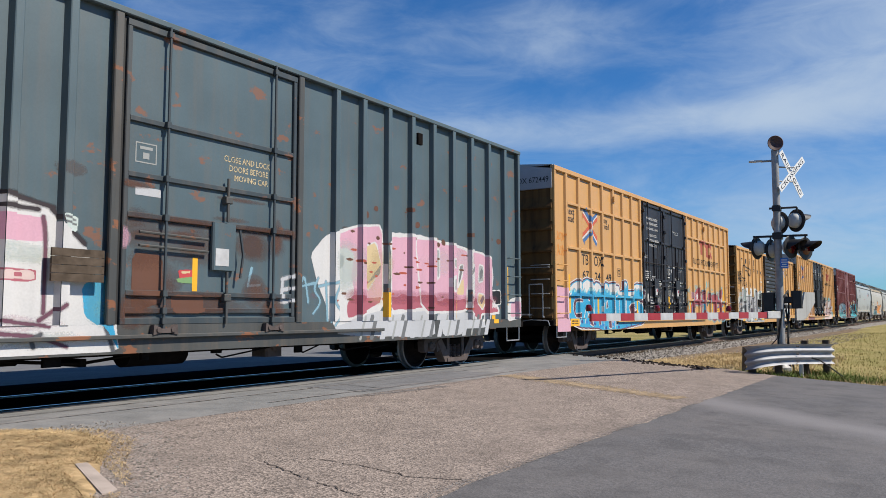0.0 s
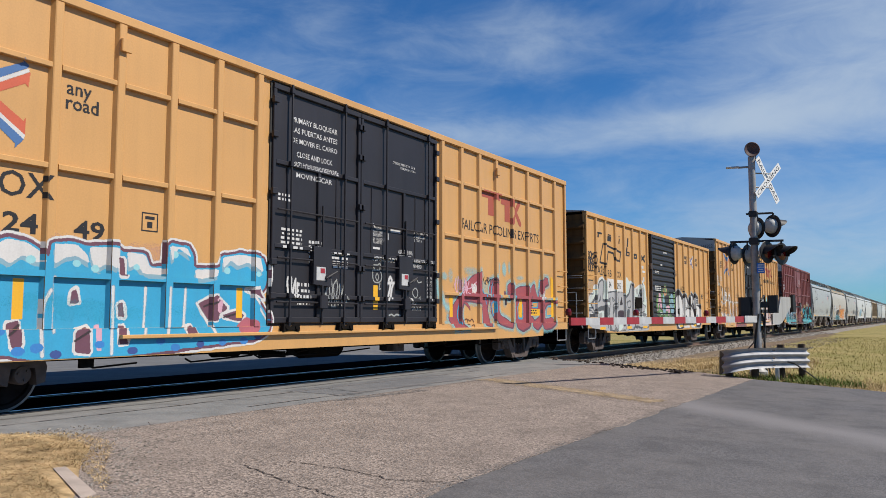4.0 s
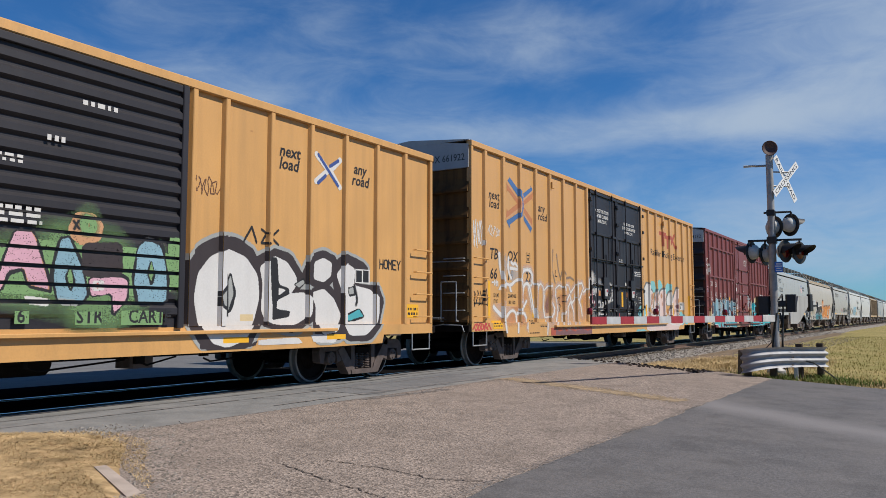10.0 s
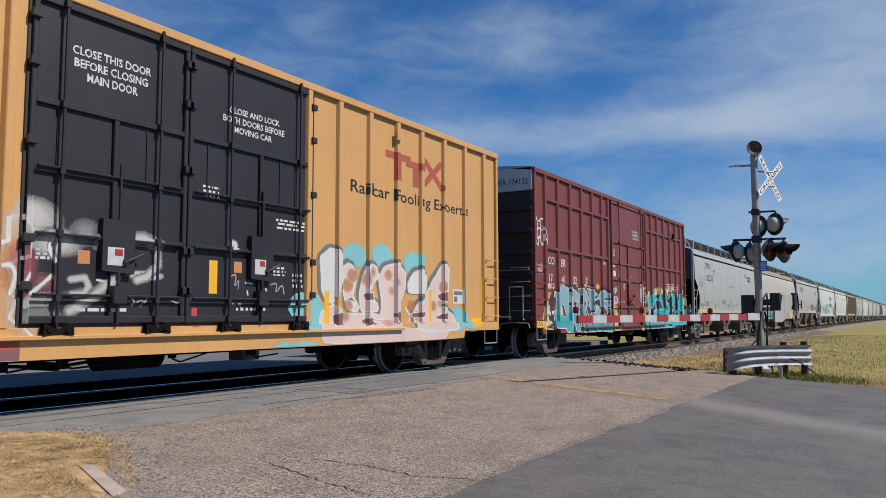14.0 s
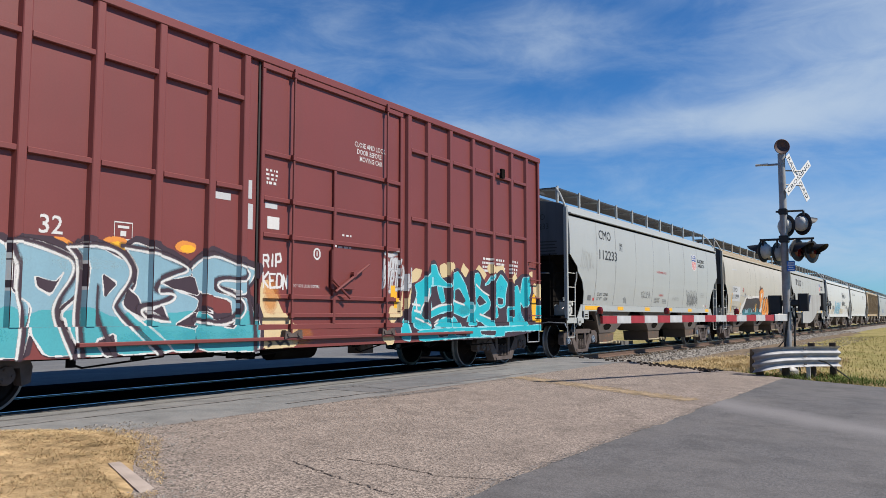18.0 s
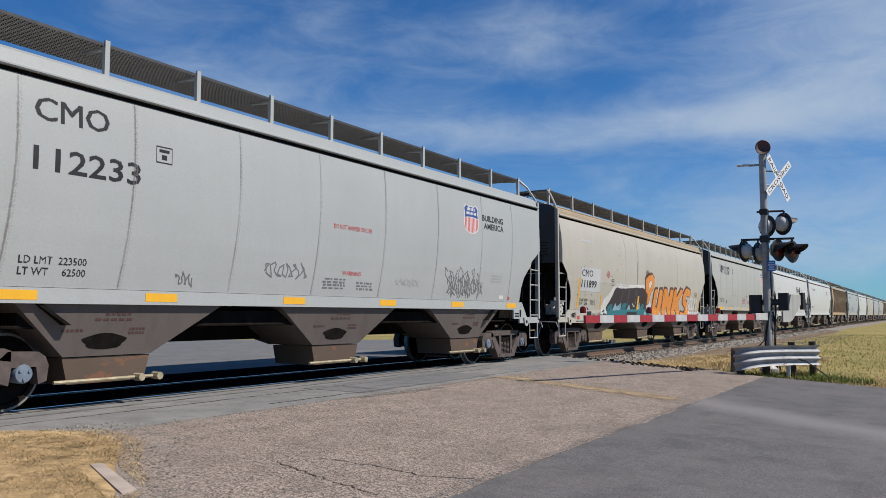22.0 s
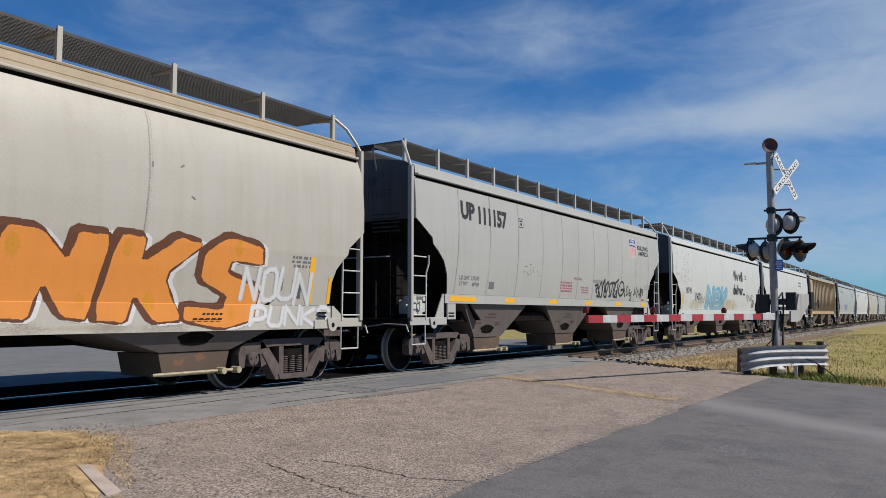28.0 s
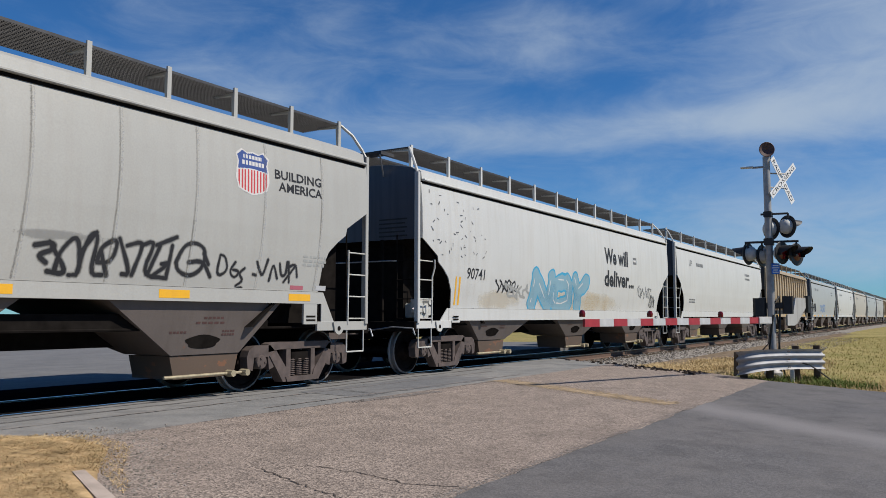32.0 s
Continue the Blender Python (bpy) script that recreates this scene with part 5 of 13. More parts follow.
def boxcar(name, x, length, top, paint, label, posts, rails=(), ribs=6, deep=0.63, end_paint=None, trucks=(2.4, 2.35), radius=0.457,
           post_w=0.11, gap=None, end_top="end_top", sill_paint=None, chord=0.14, far_posts=False, ladder_at=(0.10, 0.66), depth=0.065, mid=None):
    """A boxcar. Its frame starts at the low-x end, on the centre line, at rail level."""
    car = start_car(name, x, label)
    mat, end_mat = M[paint], M[end_paint or paint]
    skin = HALF - depth
    # side sheets, one for each side, with real thickness
    for s in (-1, 1):
        m = Mesh()
        m.box(0.0, length, min(s * skin, s * (skin - 0.06)), max(s * skin, s * (skin - 0.06)), 0.95, top - 0.02)
        part("side_wall", m, mat, car)
        m = Mesh()
        m.box(-0.01, length + 0.01, min(s * skin, s * (HALF + 0.005)), max(s * skin, s * (HALF + 0.005)), top - chord, top - 0.015, 0.012)
        part("top_chord", m, mat, car)
        m = Mesh()
        a, b = mid or (2.9, length - 2.9)
        m.prism([(0.0, 0.80), (a - 1.3, 0.80), (a - 1.25, deep + 0.02), (a, deep), (b, deep), (b + 1.25, deep + 0.02), (b + 1.3, 0.80), (length, 0.80), (length, 0.985), (0.0, 0.985)], 1,
                min(s * (skin - 0.03), s * (HALF - 0.012)), max(s * (skin - 0.03), s * (HALF - 0.012)))
        part("side_sill", m, M[sill_paint or paint], car)
    post = shared(("post", top, depth, post_w, paint, chord), lambda: Mesh().prism(
        [(-post_w / 2 - 0.028, -skin), (-post_w / 2, -HALF + 0.008), (-post_w / 2 + 0.012, -HALF), (post_w / 2 - 0.012, -HALF), (post_w / 2, -HALF + 0.008), (post_w / 2 + 0.028, -skin)], 2, 0.987, top - chord - 0.002).data("side_post", mat))
    for p in posts:
        part("side_post", post, None, car, at=(p, 0, 0))
    edges = [0.0] + [p for p in posts] + [length]
    for z in rails:
        for a, b in zip(posts, posts[1:]):
            if gap and a < gap[1] and b > gap[0]:
                continue
            key = ("girt", round(b - a, 2), paint, depth)
            w = b - a - post_w - 0.02
            girt = shared(key, lambda: Mesh().box(0.0, w, -HALF + 0.004, -skin, -0.035, 0.035, 0.008).data("side_rail", mat))
            part("side_rail", girt, None, car, at=(a + post_w / 2 + 0.01, 0, z))
    # corner posts
    for px in (0.045, length - 0.045):
        for s in (-1, 1):
            m = Mesh()
            m.box(px - 0.045, px + 0.045, min(s * (skin - 0.02), s * (HALF - 0.004)), max(s * (skin - 0.02), s * (HALF - 0.004)), 0.986, top - chord - 0.003, 0.012)
            part("corner_post", m, mat, car)
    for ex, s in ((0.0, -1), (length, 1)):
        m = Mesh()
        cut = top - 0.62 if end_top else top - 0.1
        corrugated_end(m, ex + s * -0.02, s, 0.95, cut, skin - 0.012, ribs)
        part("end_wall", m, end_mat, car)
        if end_top:
            m = Mesh()
            m.prism([(-skin + 0.004, cut + 0.004), (skin - 0.004, cut + 0.004), (skin - 0.004, top - 0.10), (0, top + 0.10), (-skin + 0.004, top - 0.10)], 0, ex - s * 0.02, ex + s * 0.035)
            part("end_panel", m, M[end_top], car, "pale grey upper end panel")
        m = Mesh()
        m.box(min(ex - s * 0.05, ex + s * 0.12), max(ex - s * 0.05, ex + s * 0.12), -HALF + 0.02, HALF - 0.02, 0.80, 0.94, 0.02)
        part("end_sill", m, M["gear"], car)
        coupler(car, ex + s * 0.12, s)
        # crossover platform, end ladder rungs and handrail
        m = Mesh()
        for k in range(5):
            m.box(ex + s * 0.10 if s > 0 else ex - 0.42, ex + 0.42 if s > 0 else ex - 0.10, -1.0 + 0.0, 1.0, 1.065, 1.07) if k == 0 else m.rod((ex + s * (0.10 + 0.07 * k), -1.0, 1.09), (ex + s * (0.10 + 0.07 * k), 1.0, 1.09), 0.012, 6)
        part("crossover_platform", m, M["galv"], car)
        grab(car, ex + s * 0.05, -1.45, -0.95, [1.25, 1.62, 1.99, 2.36] if s < 0 else [1.25, 1.62], mat if s > 0 else M["galv"], s)
        grab(car, ex + s * 0.05, -1.45, 0.6, [2.30], M["galv"], s)
        ex2 = ex + 0.10 if s < 0 else ex - 0.66
        ladder(car, ex2, ex2 + 0.56, -HALF - 0.05, [1.12, 1.54, 1.96, 2.38], mat, stiles=False, name="grab_irons")
        stirrup(car, ex2 - 0.02, ex2 + 0.58, -HALF + 0.03, 0.80, M["galv"])
        m = Mesh()
        m.pipe([(ex + s * 0.05, -1.30, 1.02), (ex + s * 0.16, -1.30, 1.02), (ex + s * 0.16, -1.30, 1.86), (ex + s * 0.16, -0.92, 1.86), (ex + s * 0.16, -0.92, 1.02), (ex + s * 0.05, -0.92, 1.02)], 0.016, 6)
        part("end_handrail", m, M["galv"], car)
    # roof: shallow gable with raised seams
    m = Mesh()
    m.prism([(-HALF + 0.05, top - 0.02), (-HALF + 0.05, top - 0.004), (0, top + 0.13), (HALF - 0.05, top - 0.004), (HALF - 0.05, top - 0.02)], 0, -0.04, length + 0.04)
    for k in range(int(length / 1.0)):
        px = 0.5 + k * 1.0
        m.prism([(-HALF + 0.06, top - 0.008), (-HALF + 0.06, top + 0.012), (0, top + 0.16), (HALF - 0.06, top + 0.012), (HALF - 0.06, top - 0.008)], 0, px - 0.03, px + 0.03)
    part("roof", m, M["roof"], car, "galvanised ribbed sheet roof")
    # underframe and brake gear
    m = Mesh()
    m.box(0.0, length, -0.16, 0.16, 0.62, 0.95)
    for k in range(7):
        px = 2.0 + (length - 4) * k / 6
        m.box(px - 0.05, px + 0.05, -1.45, 1.45, 0.80, 0.93)
    m.box(0.05, length - 0.05, -1.5, 1.5, 0.935, 0.955)
    part("underframe", m, M["gear"], car)
    m = Mesh()
    m.rod((length * 0.46, -0.75, 0.60), (length * 0.46 + 0.95, -0.75, 0.60), 0.20, 14)
    part("air_reservoir", m, M["gear"], car)
    m = Mesh()
    m.rod((length * 0.36, -0.6, 0.62), (length * 0.36 + 0.5, -0.6, 0.62), 0.13, 12)
    m.rod((length * 0.36 + 0.5, -0.6, 0.62), (length * 0.36 + 1.1, -0.6, 0.62), 0.022, 6)
    part("brake_cylinder", m, M["gear"], car)
    m = Mesh()
    m.pipe([(1.0, -1.15, 0.62), (length * 0.3, -1.15, 0.60), (length * 0.7, -1.15, 0.60), (length - 1.0, -1.15, 0.62)], 0.018, 6)
    for k in range(5):
        px = 4 + (length - 8) * k / 4
        m.box(px - 0.015, px + 0.015, -1.165, -1.135, 0.6, 0.82)
    part("brake_pipe", m, M["gear"], car)
    # gear that hangs below the sill: levers, rods, brackets, an air valve
    r = random.Random(int(x * 10) + 7)
    px = trucks[0] + 1.5
    while px < length - trucks[1] - 1.5:
        w = r.uniform(0.05, 0.22)
        m = Mesh().box(px, px + w, -1.42, -1.36, r.uniform(0.50, 0.60), 0.86, 0.008)
        part("hanger_bracket", m, M["gear"], car)
        if r.random() < 0.6:
            q = px + r.uniform(0.5, 1.4)
            part("brake_rod", Mesh().pipe([(px + w / 2, -1.39, 0.55), (px + 0.2, -1.38, 0.50), (q, -1.36, r.uniform(0.50, 0.62))], 0.013, 6), M["gear"], car)
        px += r.uniform(0.7, 1.7)
    m = Mesh().box(length * 0.58, length * 0.58 + 0.35, -1.2, -0.85, 0.45, 0.80, 0.03).rod((length * 0.58 + 0.17, -1.25, 0.62), (length * 0.58 + 0.17, -1.0, 0.62), 0.09, 10)
    part("air_valve", m, M["cast"], car)
    m = Mesh().pipe([(length * 0.30, -0.9, 0.66), (length * 0.42, -1.0, 0.50), (length * 0.50, -0.9, 0.64)], 0.022, 6).box(length * 0.42 - 0.04, length * 0.42 + 0.04, -1.05, -0.5, 0.46, 0.56)
    part("brake_lever", m, M["gear"], car)
    for px in (trucks[0], length - trucks[1]):
        truck(car, px, radius)
    return car


def side_depth(length, top, posts, rails, doors=(), post_w=0.11, chord=0.14, gap=None, depth=0.065, shut=0.0):
    """The side's outer y at any (x, z), for the paint on it."""
    skin = HALF - depth

    def f(X, Z):
        y = np.full(X.shape, -skin)
        for z in rails:
            band = np.abs(Z - z) < 0.034
            for a, b in zip(posts, posts[1:]):
                if not (gap and a < gap[1] and b > gap[0]):
                    y = np.where(band & (X > a) & (X < b), -HALF + 0.004, y)
        for p in posts:
            y = np.where(np.abs(X - p) < post_w / 2, -HALF, y)
        for a, b, z0, z1, zs, xs in doors:
            leaf = (X > a) & (X < b) & (Z > z0) & (Z < z1)
            y = np.where(leaf, -(HALF - 0.052), y)
            for z in zs:
                y = np.where(leaf & (np.abs(Z - z) < 0.034), -(HALF - 0.011), y)
            for x in [a + 0.035, b - 0.035] + list(xs):
                y = np.where(leaf & (np.abs(X - x) < 0.034) & ((Z < zs[0]) if x in xs else True), -(HALF - 0.007), y)
        y = np.where(Z > top - chord, -HALF - 0.005, y)
        y = np.where((Z < 0.986), -HALF + 0.012, y)
        y = np.where((X < 0.09) | (X > length - 0.09), np.minimum(y, -HALF + 0.004), y)
        return y
    return f


def plug_door(car, x0, x1, z0, z1, paint, zs, rods, stiles, handle=True, proud=0.012, trim=None):
    """A plug door: a panel in a frame of stiles and rails, with upright lock rods in brackets and a handle."""
    y = -(HALF - 0.052)
    edge = M[trim or paint]
    m = Mesh()
    m.box(x0, x1, y, y + 0.07, z0, z1)
    w = 0.05
    d = part("door", m, M[paint], car)
    for c, e in ((z0, z0 + 0.09), (z1 - 0.09, z1)):
        part("door_rail", Mesh().box(x0, x1, y - 0.046, y + 0.01, c, e, 0.01), edge, d)
    for px in [x0 + 0.035, x1 - 0.035] + list(stiles):
        head = zs[0] - 0.037 if px in stiles else z1 - 0.092
        part("door_stile", Mesh().box(px - 0.035, px + 0.035, y - 0.045, y + 0.01, z0 + 0.092, head, 0.01), edge, d)
    for px in (x0 - 0.022, x1 + 0.022):
        part("door_gasket", Mesh().box(px - 0.018, px + 0.018, y - 0.006, y + 0.05, z0 - 0.02, z1 + 0.02), M["rubber"], d)
    for z in (z0 - 0.022, z1 + 0.022):
        part("door_gasket", Mesh().box(x0 - 0.004, x1 + 0.004, y - 0.006, y + 0.05, z - 0.018, z + 0.018), M["rubber"], d)
    for z in zs:
        part("door_rail", Mesh().box(x0 + 0.072, x1 - 0.072, y - 0.041, y + 0.01, z - 0.035, z + 0.035, 0.008), edge, d)
    for px in rods:
        m = Mesh()
        m.rod((px, y - 0.075, z0 - 0.06), (px, y - 0.075, z1 + 0.05), 0.019, 8)
        for z in [z0 + 0.05, z1 - 0.05] + list(zs):
            m.box(px - 0.035, px + 0.035, y - 0.10, y - 0.03, z - 0.04, z + 0.04, 0.006)
        part("lock_rod", m, edge, d)
    if handle == "bar":
        cx = (x0 + x1) / 2
        m = Mesh()
        m.box(cx - 0.07, cx + 0.07, y - 0.10, y - 0.0, z0 + 0.55, z0 + 1.15, 0.01)
        m.rod((cx - 0.28, y - 0.11, z0 + 0.62), (cx + 0.34, y - 0.11, z0 + 1.06), 0.02, 6)
        part("door_handle", m, M[paint], d)
    elif handle:
        # latch cover, gear box and the operating shaft between the lock rods
        cx = handle
        part("latch_cover", Mesh().prism([(cx - 0.24, z0 + 0.63), (cx + 0.22, z0 + 0.60), (cx + 0.22, z0 + 1.26), (cx - 0.24, z0 + 1.26)], 1, y - 0.085, y - 0.002), edge, d, "dark latch cover plate")
        part("notice_sticker", Mesh().box(cx - 0.17, cx + 0.06, y - 0.088, y - 0.085, z0 + 0.70, z0 + 0.92), M["arm_white"], d, "white notice with a red corner")
        part("notice_sticker", Mesh().box(cx - 0.07, cx + 0.04, y - 0.091, y - 0.088, z0 + 0.82, z0 + 0.90), M["arm_red"], d, "red corner of the notice")
        part("gear_box", Mesh().box(cx - 0.10, cx + 0.10, y - 0.13, y - 0.002, z0 + 0.24, z0 + 0.45, 0.015), edge, d)
        for lo, hi in ((-0.02, 0.62), (1.26, 1.95)):
            part("operating_shaft", Mesh().rod((cx, y - 0.07, z0 + lo), (cx, y - 0.07, z0 + hi), 0.02, 8), edge, d)
        part("door_handle", Mesh().rod((cx + 0.06, y - 0.11, z0 + 0.74), (cx + 0.34, y - 0.11, z0 + 0.86), 0.018, 6).rod((cx + 0.08, y - 0.12, z0 + 0.75), (cx + 0.08, y - 0.08, z0 + 0.75), 0.04, 8), edge, d)
        for h in (0.33, 1.02, 1.78):
            part("tie_bar", Mesh().rod((x0 + 0.10, y - 0.065, z0 + h), (x1 - 0.10, y - 0.065, z0 + h), 0.015, 6), edge, d)
        for px in (x0 + 0.02, x1 - 0.02):
            for h in (0.42, 0.95, 2.05, 2.95, 3.5):
                part("door_lug", Mesh().box(px - 0.055, px + 0.055, y - 0.085, y - 0.03, z0 + h - 0.05, z0 + h + 0.05, 0.01), edge, d)
        # thin raised battens on the panels
        for px in (x0 + 0.36, cx + 0.42, x1 - 0.40):
            part("batten", Mesh().box(px - 0.012, px + 0.012, y - 0.014, y - 0.001, zs[1] + 0.06, zs[0] - 0.06), M[paint], d)
    # hanger rollers under the door
    for px in (rods[0], rods[-1]) if rods else (x0 + 0.35, x1 - 0.35):
        m = Mesh()
        m.prism([(px - 0.18, z0 + 0.0), (px - 0.06, z0 - 0.05), (px + 0.06, z0 - 0.05), (px + 0.18, z0 + 0.0), (px + 0.19, z0 - 0.13), (px + 0.07, z0 - 0.105), (px - 0.07, z0 - 0.105), (px - 0.19, z0 - 0.13)], 1, y - 0.13, y - 0.05)
        for k in (-0.11, 0.11):
            m.lathe([(0.0, y - 0.145), (0.035, y - 0.145), (0.04, y - 0.13)], (px + k, 0, z0 - 0.065), 1, 10)
        part("door_roller", m, M["cast"] if paint != "black" else M["gear"], d)
    return d


def door_track(car, x0, x1, z, paint):
    m = Mesh()
    m.box(x0, x1, -HALF - 0.06, -HALF + 0.06, z - 0.05, z, 0.008)
    part("door_track", m, M[paint], car)


# ---- covered hoppers ----
SIDE = [(1.10, 1.425), (1.42, 1.445), (1.75, 1.485), (2.1, 1.515), (2.5, 1.535), (2.9, 1.54), (3.3, 1.53), (3.6, 1.51), (3.82, 1.485)]
ROUND = [(0.90, 1.38), (1.20, 1.42), (1.42, 1.45), (1.75, 1.50), (2.1, 1.545), (2.5, 1.57), (2.9, 1.575), (3.3, 1.55), (3.6, 1.50), (3.82, 1.42)]


def hopper_depth(profile):
    zs, ys = [p[0] for p in profile], [p[1] for p in profile]
    return lambda X, Z: -np.interp(Z, zs, ys)


def hopper_car(name, x, length, paint, label, profile=SIDE, cut=(0.05, 2.75, 1.10), bays=3, posts=11, stripe=True, fine=True, ribs=0, trucks=(1.42, 1.42), cap="cast", group="", eave="gear",
               roof_paint=None, white_post=True, sill=(1.25, 1.43), seams=(), mark=(), beads=()):
    """A covered hopper: curved sides cut away over the trucks, slope sheets, bays with outlet gates, a grated running board."""
    car = start_car(name, x, label, group)
    mat = M[paint]
    a, zc, b = cut
    zs = [p[0] for p in profile]

    def left_at(z):
        if z >= zc:
            return a
        if z <= sill[1] + 0.04:
            return b
        u = (zc - z) / (zc - sill[1] - 0.04)
        return a + (b - a) * float(np.interp(u, (0, 0.24, 0.33, 0.42, 0.55, 0.75, 1), (0, 0.47, 0.50, 0.66, 0.84, 0.96, 1)))

    # side sheets with their cut-away ends
    rows = sorted(z for z in set(zs + [zc - (zc - sill[1] - 0.04) * u for u in (0, 0.24, 0.33, 0.37, 0.42, 0.48, 0.55, 0.65, 0.75)] + [1.6, 3.1]) if z > sill[1] + 0.03)
    rows = [sill[1] + 0.005] + rows
    ys_ = float(np.interp(sill[1], zs, [p[1] for p in profile]))
    for s in (-1, 1):
        m = Mesh()
        n = 14
        for off in (0.0, 0.02):
            m.slot = 0
            verts, faces = [], []
            for z in rows:
                y = np.interp(z, zs, [p[1] for p in profile]) - off
                l = left_at(z)
                for i in range(n + 1):
                    verts.append((l + (length - 2 * l) * i / n, s * y, z))
            w = n + 1
            for j in range(len(rows) - 1):
                for i in range(n):
                    faces.append((j * w + i, j * w + i + 1, (j + 1) * w + i + 1, (j + 1) * w + i))
            m.add(verts, faces)
        ob = smooth(part("side_sheet", m, mat, car), 50)
        m = Mesh()
        y = ys_
        m.prism([(b - 0.08, sill[0]), (length - b + 0.08, sill[0]), (length - b + 0.08, sill[1]), (b - 0.08, sill[1])], 1, min(s * (y + 0.012), s * (y - 0.05)), max(s * (y + 0.012), s * (y - 0.05)))
        part("side_sill", m, mat, car)
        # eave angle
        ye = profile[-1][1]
        # dark strip painted in as the shadow below the eave
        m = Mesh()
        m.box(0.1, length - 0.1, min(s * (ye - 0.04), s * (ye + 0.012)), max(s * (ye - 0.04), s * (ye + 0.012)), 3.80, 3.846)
        part("eave_shade_strip", m, M[eave], car, "dark strip for the shadow under the roof edge")
        m = Mesh()
        m.box(0.1, length - 0.1, min(s * (ye - 0.04), s * (ye + 0.065)), max(s * (ye - 0.04), s * (ye + 0.065)), 3.848, 3.892, 0.012)
        part("eave_angle", m, mat, car)
    # roof
    ye = profile[-1][1]
    roof = [(-ye + 0.005, 3.862), (-ye + 0.03, 4.05), (-1.22, 4.16), (-0.7, 4.25), (0, 4.29), (0.7, 4.25), (1.22, 4.16), (ye - 0.03, 4.05), (ye - 0.005, 3.862)]
    m = Mesh().prism(roof, 0, 0.10, length - 0.10)
    smooth(part("roof", m, M[roof_paint or paint], car), 30)
    for y, z in beads:
        for k in (-1, 1):
            part("roof_bead", Mesh().rod((0.12, k * y, z), (length - 0.12, k * y, z), 0.022, 6), M[roof_paint or paint], car)
    # hatches along the middle
    hatch = shared(("hatch", length), lambda: Mesh().box(1.2, length - 1.2, -0.36, 0.36, 4.285, 4.36, 0.02).data("hatch", M["galv"]))
    part("hatch", hatch, None, car)
    # running board: grating in bars, on brackets
    inner, outer, zt = -0.16, -1.06, 4.62

    def grating():
        g = Mesh()
        for k in range(21):
            y = inner + (outer - inner) * k / 20
            g.box(0.25, length - 0.25, y - 0.006, y + 0.006, zt - 0.04, zt)
        n = int((length - 0.5) / (0.075 if fine else 0.3))
        for k in range(n + 1):
            px = 0.25 + (length - 0.5) * k / n
            g.box(px - 0.005, px + 0.005, outer, inner, zt - 0.026, zt - 0.004)
        return g.data("running_board", M["grating"])
    for s in (0, 1):
        ob = part("running_board", shared(("grating", length, fine), grating), None, car)
        if s:
            ob.rotation_euler.z, ob.location = math.pi, (length, 0, 0)
    bracket = shared(("bracket", paint), lambda: Mesh().prism([(-1.09, 4.14), (-1.09, 4.66), (-1.055, 4.66), (-1.055, 4.60), (-0.60, 4.60), (-0.60, 4.57), (-1.02, 4.54), (-1.04, 4.16)], 0, -0.035, 0.035).data("bracket", mat))
    for k in range(posts):
        part("bracket", bracket, None, car, at=(0.32 + (length - 0.64) * k / (posts - 1), 0, 0))
    # body ends: upper bulkhead and slope sheets
    for ex, s in ((0.0, 1), (length, -1)):
        X = lambda u: ex + s * u
        top_y = profile[-1][1] - 0.03
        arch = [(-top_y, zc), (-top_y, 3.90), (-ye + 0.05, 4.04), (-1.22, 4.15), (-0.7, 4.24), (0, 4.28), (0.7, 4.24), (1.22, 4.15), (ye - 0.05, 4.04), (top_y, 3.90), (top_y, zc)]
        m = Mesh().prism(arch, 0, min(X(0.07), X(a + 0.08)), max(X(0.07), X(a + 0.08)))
        # end sheets get darker paints that hold the shade of the end
        part("end_wall", m, M["end_shade_blue"] if paint in ("white", "grey") else M["end_shade_brown"], car, "arched end sheet with its shade put into the paint")
        if fine and s > 0:
            for k, line in enumerate(mark):
                co, tri = letters(line)
                h = 0.16
                m = Mesh().add([(0.066, -0.35 - u * h * 0.9, 3.72 - 0.26 * k + w * h) for u, w in co], [tuple(int(i) for i in t) for t in tri])
                part("end_lettering", m, M["sign_black"], car)
            m = Mesh()
            for k in range(5):
                m.box(0.062, 0.066, -1.15 + 0.05 * (k % 2), -0.45, 3.10 - 0.085 * k, 3.13 - 0.085 * k)
            tagged(part("small_print", m, M["sign_black"], car), kind="stuff")
            part("end_handrail", Mesh().pipe([(X(-0.04), -0.98, 2.26), (X(-0.10), -0.90, 2.26), (X(-0.10), 1.30, 2.26), (X(-0.03), 1.40, 2.26)], 0.014, 6), M["galv"], car)
            part("end_stanchion", Mesh().box(X(0.0) - 0.03, X(0.0) + 0.03, -0.62, -0.55, 1.06, 2.70, 0.008), M["gear"], car)
            m = Mesh().box(X(0.30), X(0.62), -1.30, -0.95, 1.12, 1.42, 0.03).rod((X(0.46), -1.34, 1.30), (X(0.46), -1.05, 1.30), 0.09, 10).rod((X(0.36), -1.20, 1.42), (X(0.36), -1.20, 1.62), 0.03, 8)
            m.box(X(0.22), X(0.36), -1.34, -1.12, 1.24, 1.52, 0.02).box(X(0.58), X(0.74), -1.28, -1.05, 1.18, 1.36, 0.02).rod((X(0.66), -1.32, 1.44), (X(0.66), -1.0, 1.44), 0.05, 8).rod((X(0.10), -1.26, 1.30), (X(0.30), -1.26, 1.38), 0.014, 6)
            part("control_valve", m, M["lamp_back"], car, "pale dusty control valve")
            m = Mesh()
            for k in range(6):
                m.box(X(-0.30 + 0.07 * k), X(-0.27 + 0.07 * k), -0.75, 0.75, 4.44, 4.47)
